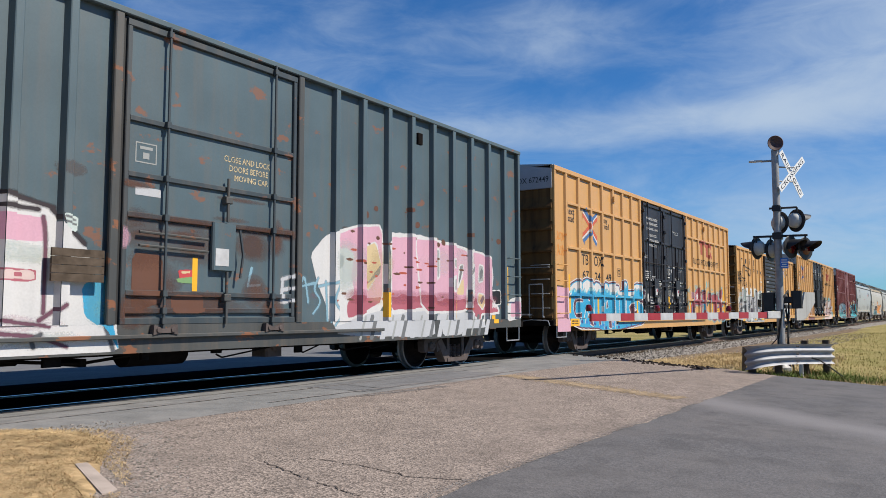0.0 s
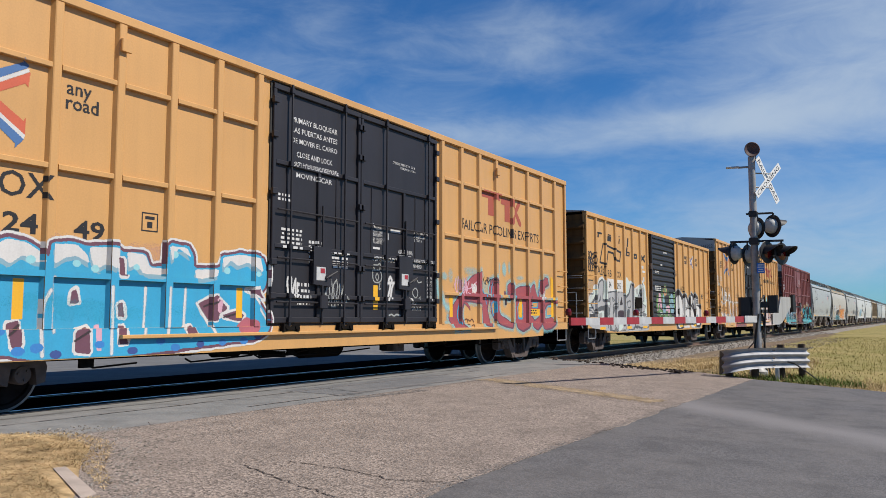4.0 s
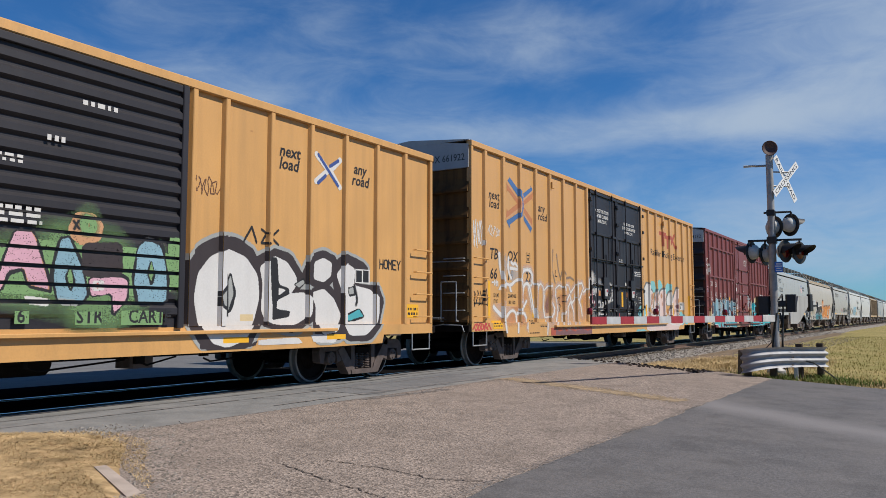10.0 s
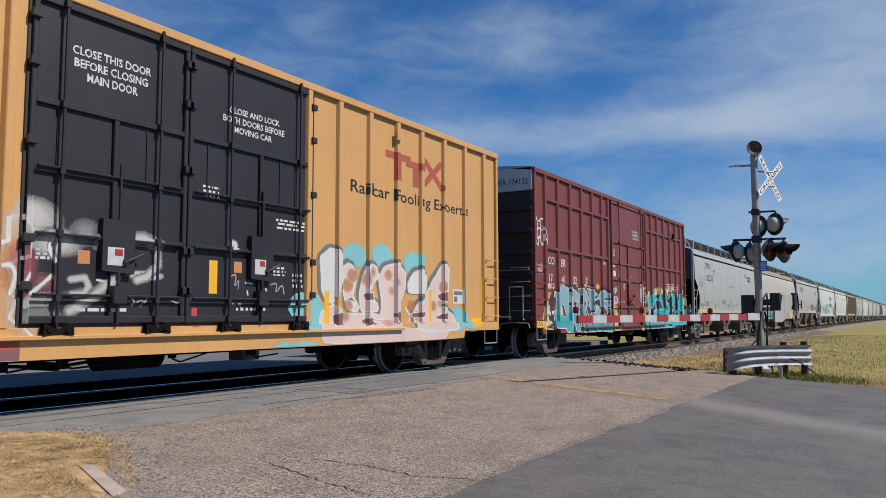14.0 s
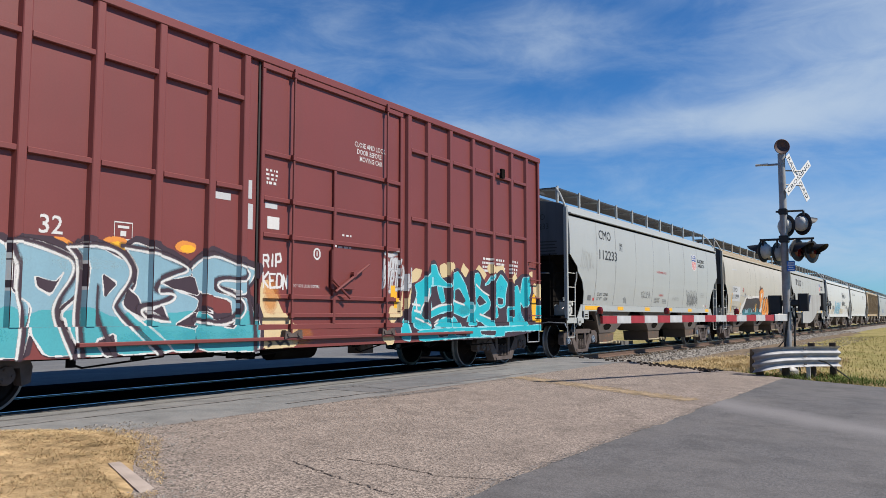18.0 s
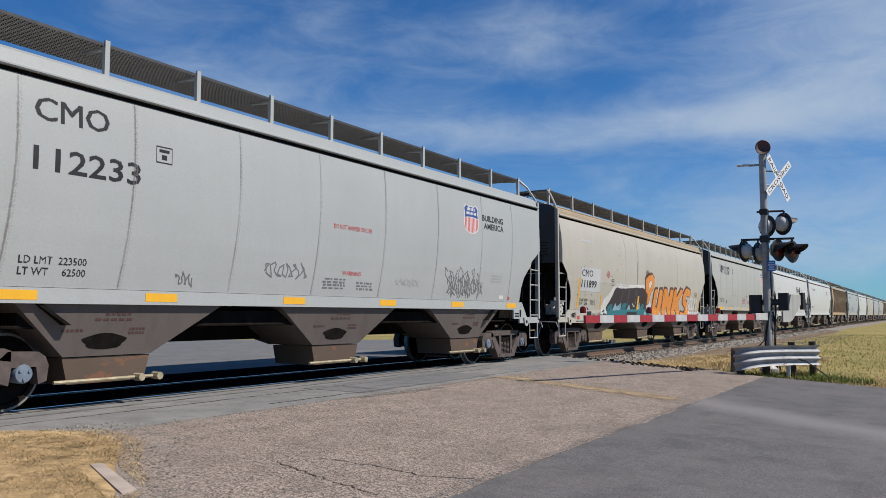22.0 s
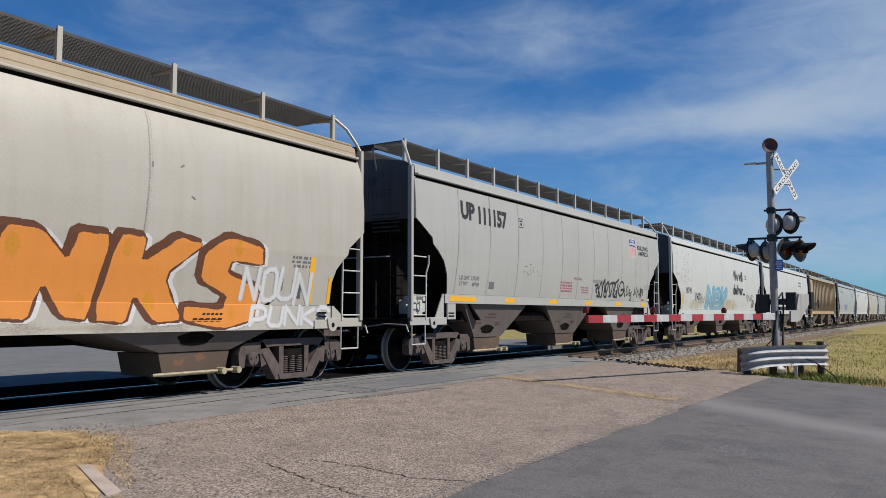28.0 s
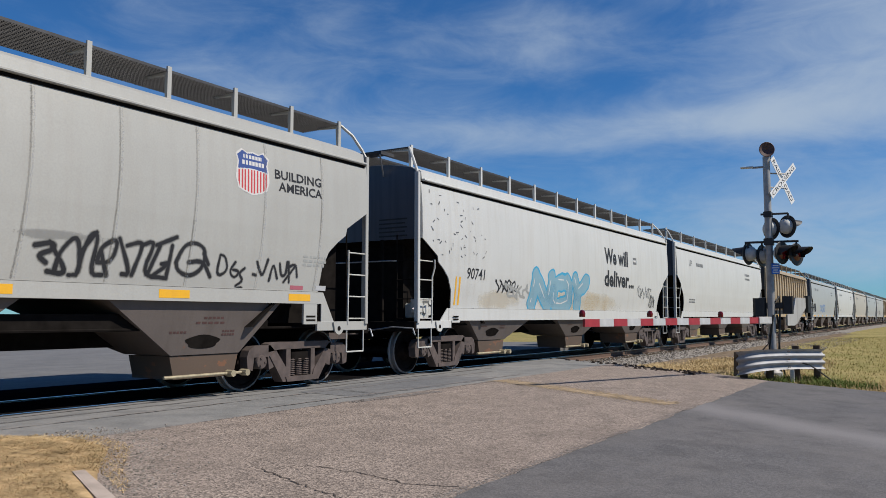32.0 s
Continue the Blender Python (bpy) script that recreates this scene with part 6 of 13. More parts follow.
            m.box(X(-0.30), X(0.15), -0.76, -0.72, 4.40, 4.47).box(X(-0.30), X(0.15), 0.72, 0.76, 4.40, 4.47)
            part("end_platform", m, M["grating"], car, "small grated roof platform over the end")
            for y in (-0.7, 0.7):
                part("platform_brace", Mesh().rod((X(-0.26), y, 4.40), (X(0.06), y * 0.8, 4.02), 0.02, 6), M["galv"], car)
        up = [z for z in rows if z >= zc]
        for k in (-1, 1):
            edge = [(k * (float(np.interp(z, zs, [p[1] for p in profile])) - 0.004), z) for z in up]
            m = Mesh().prism(edge + [(k * 1.40, up[-1]), (k * 1.40, up[0])], 0, min(X(0.044), X(0.060)), max(X(0.044), X(0.060)))
            part("end_flange", m, mat, car)
        # near-black slope sheet: the shade below the end is in its colour
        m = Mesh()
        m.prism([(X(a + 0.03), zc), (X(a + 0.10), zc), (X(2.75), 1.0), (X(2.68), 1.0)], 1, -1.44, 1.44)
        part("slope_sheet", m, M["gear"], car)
        # end frame: corner posts, centre post braces, deck
        for y in (-1.44, 1.44):
            m = Mesh()
            m.box(X(0.0) - 0.04, X(0.0) + 0.04, y - 0.05, y + 0.05, 1.03, 4.02, 0.01)
            k = 1 if y > 0 else -1
            m.pipe([(X(0.0), y, 4.0), (X(0.03), k * 1.38, 4.14), (X(0.12), k * 1.22, 4.42), (X(0.26), k * 1.06, 4.60)], 0.028, 6)
            part("corner_post", m, mat if white_post else M["gear"], car)
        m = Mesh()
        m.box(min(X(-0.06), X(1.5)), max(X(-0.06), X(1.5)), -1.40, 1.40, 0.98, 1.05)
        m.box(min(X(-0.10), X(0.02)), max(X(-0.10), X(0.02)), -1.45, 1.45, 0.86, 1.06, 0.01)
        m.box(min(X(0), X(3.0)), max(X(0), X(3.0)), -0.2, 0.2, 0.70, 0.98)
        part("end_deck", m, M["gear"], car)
        m = Mesh()
        m.box(min(X(-0.04), X(b)), max(X(-0.04), X(b)), -1.46, -1.42, 0.92, 1.07, 0.005)
        m.prism([(X(b - 0.10), sill[1]), (X(b - 0.10), 1.07), (X(b - 0.42), 1.07), (X(b - 0.14), sill[1])], 1, -1.455, -1.435)
        part("end_sill", m, mat, car)
        if fine:
            m = Mesh().prism([(X(b + 0.02), 1.03), (X(b + 0.34), 1.03), (X(b + 0.34), sill[0]), (X(b + 0.02), sill[0])], 1, -1.468, -1.43)
            pad = part("jacking_pad", m, mat, car, "pale jacking pad with small print")
            for z in (1.08, 1.14):
                part("stencil_mark", Mesh().box(min(X(b + 0.06), X(b + 0.28)), max(X(b + 0.06), X(b + 0.28)), -1.472, -1.468, z, z + 0.03), M["gear"], pad)
            lug = [(X(0.76 + 0.11 * math.cos(a)), 0.95 + 0.10 * math.sin(a)) for a in steps(math.pi, 2 * math.pi, 8)]
            part("pulling_lug", Mesh().prism(lug + [(X(0.90), 1.06), (X(0.62), 1.06)], 1, -1.49, -1.465), mat, car)
            part("lug_hole", Mesh().lathe([(0.0, -1.494), (0.04, -1.494), (0.04, -1.48)], (X(0.76), 0, 0.955), 1, 12), M["gear"], car)
        for dy in (-0.7, 0.7):
            m = Mesh()
            m.prism([(X(0.30), 1.05), (X(0.38), 1.05), (X(0.62), 2.35), (X(0.54), 2.35)], 1, dy - 0.05, dy + 0.05)
            part("end_brace", m, M["gear"], car)
        # dark block added to close the see-through end and stand in for shade
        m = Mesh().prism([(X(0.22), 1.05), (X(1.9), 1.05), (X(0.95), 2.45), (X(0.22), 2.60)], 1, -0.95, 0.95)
        part("end_shade_block", m, M["gear"], car)
        m = Mesh()
        m.rod((X(0.55), -0.95, 1.25), (X(0.55), -0.35, 1.25), 0.17, 12) if s > 0 else m.box(X(0.7), X(0.4), -0.9, -0.4, 1.06, 1.4)
        part("brake_valve", m, M["cast"], car)
        # ladders
        m = Mesh().pipe([(X(0.50), -1.46, 1.03), (X(0.50), -1.47, 1.95), (X(0.54), -1.50, 2.12), (X(0.54), -1.50, 2.30)], 0.018, 6)
        for z in (1.12, 1.50, 1.88, 2.26):
            m.rod((X(0.0), -1.47, z), (X(0.50), -1.47, z), 0.012, 6)
        part("ladder", m, M["lamp_back"] if white_post else M["galv"], car)
        m = Mesh()
        for z in (1.12, 1.50, 1.88, 2.26):
            m.rod((X(-0.04), -1.40, z), (X(-0.04), -0.98, z), 0.010, 6)
        m.rod((X(-0.04), -0.98, 1.00), (X(-0.04), -0.98, 2.78), 0.014, 6)
        part("end_ladder", m, M["gear"] if fine else M["galv"], car)
        m = Mesh()
        for z in (1.3, 1.7, 2.1, 2.5, 2.9, 3.3, 3.7):
            m.rod((X(-0.04), 1.40, z), (X(-0.04), 0.98, z), 0.011, 6)
        m.rod((X(-0.04), 0.98, 1.05), (X(-0.04), 0.98, 3.8), 0.016, 6)
        part("end_ladder", m, M["galv"], car)
        m = Mesh()
        m.pipe([(X(0.04), -1.44, 1.02), (X(0.04), -1.44, 0.55), (X(0.50), -1.44, 0.55), (X(0.50), -1.44, 1.02)], 0.014, 6)
        part("stirrup_step", m, M["lamp_back"], car)
        coupler(car, X(-0.10), -s)
    # bays with outlet gates
    first, last = 3.40, length - 3.40
    for k in range(bays):
        c = first + (last - first) * k / (bays - 1)
        p, q = (c - 1.35, c + 1.75) if k == 0 else (c - 1.75, c + 1.35) if k == bays - 1 else (c - 1.6, c + 1.6)
        m = Mesh()
        m.add([(p, -1.40, sill[0] + 0.03), (q, -1.40, sill[0] + 0.03), (q, 1.40, sill[0] + 0.03), (p, 1.40, sill[0] + 0.03), (c - 0.62, -1.24, 0.62), (c + 0.62, -1.24, 0.62), (c + 0.62, -0.25, 0.62), (c - 0.62, -0.25, 0.62)],
              [(0, 1, 5, 4), (1, 2, 6, 5), (2, 3, 7, 6), (3, 0, 4, 7), (4, 5, 6, 7), (0, 3, 2, 1)])
        chute = part("chute", m, M["chute"], car)
        if fine:
            nz = lambda x, z: (x, -1.40 + (sill[0] + 0.03 - z) / (sill[0] + 0.03 - 0.62) * 0.16 - 0.004, z)
            m = Mesh()
            m.add([nz(c - 0.1 + 0.30 * math.cos(t) * (1 + 0.12 * math.sin(5 * t)), 0.80 + 0.10 * math.sin(t)) for t in steps(0, 6.28, 20)[:-1]], [tuple(range(20))])
            part("hand_hole", m, M["gear"], chute, "dark oily hand hole")
            for dx, z, wd in ((0.05, 1.12, 0.38), (0.0, 1.05, 0.55), (-0.55, 0.92, 0.30), (0.35, 0.93, 0.25), (0.35, 0.88, 0.25)):
                for e in range(5):
                    x0 = c + dx + wd * (e / 5 - 0.5)
                    part("stencil_mark", Mesh().add([nz(x0, z), nz(x0 + wd * 0.14, z), nz(x0 + wd * 0.14, z + 0.03), nz(x0, z + 0.03)], [(0, 1, 2, 3)]), M["bell"], chute)
        m = Mesh()
        m.prism([(c - 0.62, 0.61), (c + 0.62, 0.61), (c + 0.55, 0.33), (c + 0.55, 0.29), (c - 0.55, 0.29), (c - 0.55, 0.33)], 1, -1.22, -0.35)
        part("outlet_box", m, M["outlet"], car, "rusty brown outlet box")
        m = Mesh()
        m.rod((c - 0.75, -1.28, 0.33), (c + 0.75, -1.28, 0.33), 0.022, 8)
        m.lathe([(0.0, -1.38), (0.05, -1.38), (0.05, -1.24), (0.0, -1.24)], (c + 0.68, 0, 0.33), 1, 8)
        m.lathe([(0.0, -1.38), (0.05, -1.38), (0.05, -1.24), (0.0, -1.24)], (c + 0.40, 0, 0.33), 1, 8)
        part("outlet_gate", m, M["knob"], car)
    m = Mesh()
    m.box(1.5, length - 1.5, -0.22, 0.22, 0.72, 1.0)
    m.box(2.2, length - 2.2, -1.25, 1.25, 1.0, 1.18)
    m.pipe([(1.2, -1.25, 0.98), (length - 1.2, -1.25, 0.98)], 0.02, 6)
    part("centre_sill", m, M["gear"], car)
    if ribs:
        rib = shared(("rib", paint), lambda: Mesh().prism([(-0.05, -1.0), (-0.03, -1.60), (0.03, -1.60), (0.05, -1.0)], 2, 1.42, 3.80).data("side_rib", mat))
        for k in range(ribs):
            part("side_rib", rib, None, car, at=(b + 0.2 + (length - 2 * b - 0.4) * k / (ribs - 1), 0, 0))
    for px in (trucks[0], length - trucks[1]):
        truck(car, px, 0.457, cap, fine)
    if stripe:
        for k in range(6):
            px = b + 0.1 + (length - 2 * b - 0.8) * k / 5
            w = 1.1 if k == 0 else 0.5
            strip_ = shared(("reflector", w), lambda: Mesh().box(0, w, -0.003, 0.0, 0, 0.11).data("reflector_strip", INK["amber"]))
            part("reflector_strip", strip_, None, car, at=(px, -ys_ - 0.0125, sill[0] + 0.04))
    if seams:
        c = Canvas(0, length, sill[1] + 0.02, 3.78, 0.01)
        for k, px in enumerate(seams):
            bend = -0.13 * np.clip((3.1 - c.Z) / 1.6, 0, 1) ** 1.7 + 0.05
            d = np.abs(c.X - px - bend)
            # shading of the dented seam painted on: dark line, pale line beside it
            c.veil((0.46 + 0.2 * c.wobble(0.6, 3 + k)) * np.clip(1.3 - d / 0.018, 0, 1), "seam", 20 + k)
            c.veil(0.30 * np.clip(1.2 - np.abs(c.X - px - bend - 0.035) / 0.02, 0, 1), "patch", 40 + k)
        c.lift("weld_seam_shading", car, hopper_depth(profile), "dent shade and highlight painted along the weld seams", proud=0.002)
    return car

# darkened end paints: the shade on hopper ends is in their colour
M["end_shade_blue"] = painted("shaded_blue_end_paint", (0.108, 0.120, 0.147), 0.75, 0.5, dirt=(0.03, 0.03, 0.03))
M["end_shade_brown"] = painted("shaded_brown_end_paint", (0.11, 0.103, 0.10), 0.7, 0.5, dirt=(0.03, 0.027, 0.025))


def post_line(a, b, n):
    return [a + (b - a) * i / (n - 1) for i in range(n)]


def mirrored(posts, length):
    return posts + [length - p for p in reversed(posts)]


def plate(c, x, z, w, h, ink="white"):
    """A small square stencil frame with two bars in it."""
    for a in ((x, x + w, z, z + 0.0125), (x, x + w, z + h - 0.0125, z + h), (x, x + 0.0125, z, z + h), (x + w - 0.0125, x + w, z, z + h)):
        c.rect(*a, ink)
    c.rect(x + 0.2 * w, x + 0.8 * w, z + 0.65 * h, z + 0.8 * h, ink)
    c.rect(x + 0.35 * w, x + 0.65 * w, z + 0.2 * h, z + 0.5 * h, ink)


def scribble(c, x0, x1, z0, z1, ink, r=0.014, seed=1, turns=9):
    """A hurried tag that cannot be read: one looping line."""
    q = random.Random(seed)
    pts = []
    n = turns * 6
    for i in range(n + 1):
        u = i / n
        pts.append((x0 + (x1 - x0) * (u + 0.06 * math.sin(i * 1.9 + seed) + q.uniform(-0.02, 0.02)),
                    (z0 + z1) / 2 + (z1 - z0) * 0.5 * math.sin(i * 1.05 + 0.7 * math.sin(i * 0.37 + seed)) * q.uniform(0.55, 1.0)))
    c.put(c.away([pts]) < r, ink)


def arrows(c, x0, x1, z0, z1, warm="coral", edge="white"):
    """Crossed blue and warm bands with hooked arrow ends."""
    U, V = (c.X - x0) / (x1 - x0), (c.Z - z0) / (z1 - z0)

    def fill(ink, pts):
        odd = np.zeros(np.broadcast(U, V).shape, bool)
        for (ax, az), (bx, bz) in zip(pts, pts[1:] + pts[:1]):
            if az != bz:
                odd ^= ((az > V) != (bz > V)) & (U < (bx - ax) * (V - az) / (bz - az) + ax)
        c.put(odd, ink)

    fill(edge, [(0.04, 0.92), (0.49, 0.62), (0.54, 0.55), (0.47, 0.39), (-0.01, 0.14), (0.00, 0.20), (0.45, 0.45), (0.51, 0.55), (0.45, 0.62), (0.03, 0.88)])
    fill(edge, [(0.55, 0.77), (0.64, 0.75), (0.66, 0.62), (0.65, 0.41), (0.59, 0.31), (0.54, 0.36), (0.57, 0.60)])
    fill("logoblue", [(0.06, 0.94), (0.14, 1.02), (0.55, 0.77), (0.63, 0.69), (0.64, 0.47), (0.59, 0.36), (0.50, 0.29), (0.13, 0.08), (0.14, 0.00), (0.01, 0.14), (0.47, 0.37), (0.54, 0.46), (0.55, 0.59), (0.49, 0.65)])
    fill(warm, [(0.03, 0.88), (0.45, 0.62), (0.51, 0.55), (0.45, 0.45), (0.00, 0.19), (0.03, 0.38), (0.07, 0.34), (0.40, 0.54), (0.07, 0.75), (0.03, 0.70)])
    fill("logoblue", [(0.63, 0.78), (0.92, 0.95), (0.90, 0.99), (0.98, 0.93), (0.97, 0.90), (0.64, 0.68)])
    fill(edge, [(0.64, 0.68), (0.98, 0.90), (0.99, 0.86), (0.64, 0.63)])
    fill(warm, [(0.64, 0.63), (1.00, 0.86), (0.98, 0.68), (0.95, 0.72), (0.64, 0.53)])
    fill(warm, [(0.64, 0.51), (0.95, 0.30), (0.97, 0.35), (0.97, 0.15), (0.64, 0.39)])
    fill(edge, [(0.64, 0.39), (0.97, 0.15), (0.96, 0.10), (0.64, 0.34)])
    fill("logoblue", [(0.64, 0.34), (0.96, 0.10), (0.87, -0.01), (0.87, 0.04), (0.64, 0.23)])


def shield(c, x, z, w, h):
    """A heraldic shield: dark blue head over red and white stripes, with bars for its words."""
    half = [(0.0, 0.965), (0.36, 0.93), (0.66, 1.0), (1.0, 0.87), (0.90, 0.72), (0.98, 0.52), (1.0, 0.34), (0.86, 0.13), (0.5, 0.055), (0.0, 0.0)]
    ring = [(x + w / 2 + u * w / 2, z + v * h) for u, v in half] + [(x + w / 2 - u * w / 2, z + v * h) for u, v in half[-2:0:-1]]
    c.shape(ring, "white", rounds=0)
    mid = (x + w / 2, z + h / 2)
    inner = c.shape([(mid[0] + 0.91 * (a - mid[0]), mid[1] + 0.93 * (b - mid[1])) for a, b in ring], "navy", rounds=0)
    u, v = (c.X - mid[0]) / (w / 2), (c.Z - z) / h
    arch = 0.58 - 0.05 * u * u
    c.put(inner & (v < arch), "white"), c.put(inner & (v < arch - 0.02) & (np.mod((u + 1) * 5.5 + 0.25, 1.0) < 0.52), "red")
    for a, b, k in ((0.79, 0.88, 0.55), (0.655, 0.745, 0.68)):
        c.put(inner & (v > a) & (v < b) & (np.abs(u) < k) & (np.mod((u + 1) * 5.2, 1.0) < 0.72), "white")


def strips(c, places):
    for x, z0, z1 in places:
        c.rect(x - 0.045, x + 0.045, z0, z1, "amber")


def outline(c, lines, r, w, ink, seed=1):
    d = c.away(lines) + c.wobble(0.2, seed) * 0.03
    c.put((d > r) & (d < r + w), ink)


def streak(c, ink, r, *lines):
    """Freehand spray lines of one colour, a little uneven in width."""
    round_ = []
    for pts in lines:
        for _ in range(2 if len(pts) > 2 else 0):
            inner = [q for a, b in zip(pts, pts[1:]) for q in ((0.75 * a[0] + 0.25 * b[0], 0.75 * a[1] + 0.25 * b[1]), (0.25 * a[0] + 0.75 * b[0], 0.25 * a[1] + 0.75 * b[1]))]
            pts = [pts[0]] + inner[1:-1] + [pts[-1]]
        round_.append(pts)
    d = c.away(round_) + 0.25 * r * c.wobble(0.15, 7)
    c.veil(np.where(d > r, 0.7 * (1 - (d - r) / (1.2 * r)), 0), ink, 17)
    c.put(d < r, ink)


def paint_blue_letters(g):
    """Tall blue letters with snow-white caps and mauve counters."""
    g.shape([(0.93, 0.95), (0.86, 1.16), (0.84, 1.37), (0.86, 1.58), (0.95, 1.78), (1.09, 1.88), (1.28, 1.94), (1.48, 1.99), (1.69, 2), (1.87, 1.96), (1.98, 2.03), (2.21, 2.07), (2.42, 2.04), (2.56, 1.91), (2.61, 1.78), (2.7, 1.94), (2.87, 2), (3.07, 1.98), (3.24, 1.91), (3.32, 1.8), (3.37, 1.98), (3.66, 2.01), (3.85, 1.98), (4.25, 2.01), (4.36, 1.94), (4.69, 1.95), (4.78, 1.78), (4.99, 1.79), (5.01, 2.1), (5.38, 2.1), (5.48, 1.98), (5.5, 1.8), (5.91, 1.82), (6, 2), (6.39, 2.07), (6.83, 2.03), (6.92, 1.87), (6.9, 1.59), (6.69, 1.42), (6.97, 1.12), (6.92, 0.91), (6.7, 0.8), (4.42, 0.64), (3.23, 0.63), (2.88, 0.71), (1.61, 0.75), (1.2, 0.83)], "white", grow=0.075)
    g.shape([(0.93, 0.95), (0.86, 1.16), (0.84, 1.37), (0.86, 1.58), (0.95, 1.78), (1.09, 1.88), (1.28, 1.94), (1.48, 1.99), (1.69, 2), (1.87, 1.96), (1.98, 2.03), (2.21, 2.07), (2.42, 2.04), (2.56, 1.91), (2.61, 1.78), (2.7, 1.94), (2.87, 2), (3.07, 1.98), (3.24, 1.91), (3.32, 1.8), (3.37, 1.98), (3.66, 2.01), (3.85, 1.98), (4.25, 2.01), (4.36, 1.94), (4.69, 1.95), (4.78, 1.78), (4.99, 1.79), (5.01, 2.1), (5.38, 2.1), (5.48, 1.98), (5.5, 1.8), (5.91, 1.82), (6, 2), (6.39, 2.07), (6.83, 2.03), (6.92, 1.87), (6.9, 1.59), (6.69, 1.42), (6.97, 1.12), (6.92, 0.91), (6.7, 0.8), (4.42, 0.64), (3.23, 0.63), (2.88, 0.71), (1.61, 0.75), (1.2, 0.83)], "plum", grow=0.045)
    g.shape([(0.93, 0.95), (0.86, 1.16), (0.84, 1.37), (0.86, 1.58), (0.95, 1.78), (1.09, 1.88), (1.28, 1.94), (1.48, 1.99), (1.69, 2), (1.87, 1.96), (1.98, 2.03), (2.21, 2.07), (2.42, 2.04), (2.56, 1.91), (2.61, 1.78), (2.7, 1.94), (2.87, 2), (3.07, 1.98), (3.24, 1.91), (3.32, 1.8), (3.37, 1.98), (3.66, 2.01), (3.85, 1.98), (4.25, 2.01), (4.36, 1.94), (4.69, 1.95), (4.78, 1.78), (4.99, 1.79), (5.01, 2.1), (5.38, 2.1), (5.48, 1.98), (5.5, 1.8), (5.91, 1.82), (6, 2), (6.39, 2.07), (6.83, 2.03), (6.92, 1.87), (6.9, 1.59), (6.69, 1.42), (6.97, 1.12), (6.92, 0.91), (6.7, 0.8), (4.42, 0.64), (3.23, 0.63), (2.88, 0.71), (1.61, 0.75), (1.2, 0.83)], "sky", grow=0.005)
    g.shape([(0.85, 1.55), (0.95, 1.72), (1.28, 1.89), (1.61, 1.95), (1.85, 1.9), (1.86, 1.69), (1.75, 1.65), (1.57, 1.77), (1.45, 1.68), (1.31, 1.77), (1.22, 1.73), (1.12, 1.67), (1.01, 1.66), (0.95, 1.57)], "paleblue")
    g.shape([(1.9, 1.9), (2.2, 2.01), (2.43, 1.96), (2.55, 1.8), (2.53, 1.69), (2.39, 1.82), (2.29, 1.73), (2.14, 1.65), (2.06, 1.7), (1.98, 1.79), (1.91, 1.69)], "paleblue")
    g.shape([(2.67, 1.82), (2.86, 1.94), (3.08, 1.91), (3.25, 1.82), (3.28, 1.69), (3.18, 1.7), (3.04, 1.77), (2.89, 1.66), (2.78, 1.72), (2.7, 1.78)], "paleblue")
    g.shape([(3.37, 1.91), (3.7, 1.94), (3.85, 1.82), (3.88, 1.71), (3.7, 1.8), (3.55, 1.76), (3.44, 1.68), (3.39, 1.75)], "paleblue")
    g.shape([(3.87, 1.92), (4.24, 1.93), (4.31, 1.82), (4.22, 1.66), (4.11, 1.72), (3.96, 1.63), (3.9, 1.77)], "paleblue")
    g.shape([(4.4, 1.89), (4.68, 1.88), (4.76, 1.71), (4.97, 1.71), (4.98, 1.62), (4.66, 1.62), (4.54, 1.74), (4.43, 1.69)], "paleblue")
    g.shape([(5.01, 2.01), (5.35, 2.01), (5.43, 1.88), (5.21, 1.99), (5.12, 1.88), (5.05, 1.81)], "paleblue")
    g.shape([(5.5, 1.72), (5.87, 1.74), (5.86, 1.64), (5.53, 1.58)], "paleblue")
    g.shape([(6, 1.91), (6.37, 1.99), (6.77, 1.93), (6.83, 1.75), (6.66, 1.78), (6.51, 1.88), (6.3, 1.81), (6.16, 1.88), (6.02, 1.75)], "paleblue")
    g.shape([(0.86, 1.59), (0.95, 1.77), (1.28, 1.93), (1.62, 1.99), (1.86, 1.95), (1.87, 1.73), (1.76, 1.7), (1.58, 1.81), (1.46, 1.73), (1.32, 1.81), (1.22, 1.78), (1.13, 1.71), (1.02, 1.7), (0.96, 1.61)], "white")
    g.shape([(1.9, 1.95), (2.21, 2.05), (2.44, 2), (2.56, 1.85), (2.54, 1.74), (2.4, 1.87), (2.3, 1.78), (2.15, 1.69), (2.07, 1.75), (1.99, 1.84), (1.92, 1.74)], "white")
    g.shape([(2.68, 1.87), (2.87, 1.99), (3.1, 1.96), (3.26, 1.87), (3.3, 1.74), (3.19, 1.75), (3.06, 1.82), (2.91, 1.71), (2.79, 1.78), (2.71, 1.83)], "white")
    g.shape([(3.39, 1.97), (3.71, 1.99), (3.86, 1.87), (3.89, 1.77), (3.71, 1.85), (3.57, 1.82), (3.45, 1.74), (3.4, 1.8)], "white")
    g.shape([(3.88, 1.97), (4.25, 1.99), (4.32, 1.88), (4.23, 1.72), (4.12, 1.78), (3.97, 1.69), (3.91, 1.83)], "white")
    g.shape([(4.41, 1.95), (4.69, 1.93), (4.77, 1.77), (4.99, 1.77), (4.99, 1.68), (4.67, 1.68), (4.56, 1.8), (4.45, 1.74)], "white")
    g.shape([(5.02, 2.07), (5.37, 2.07), (5.45, 1.94), (5.23, 2.05), (5.14, 1.94), (5.07, 1.87)], "white")
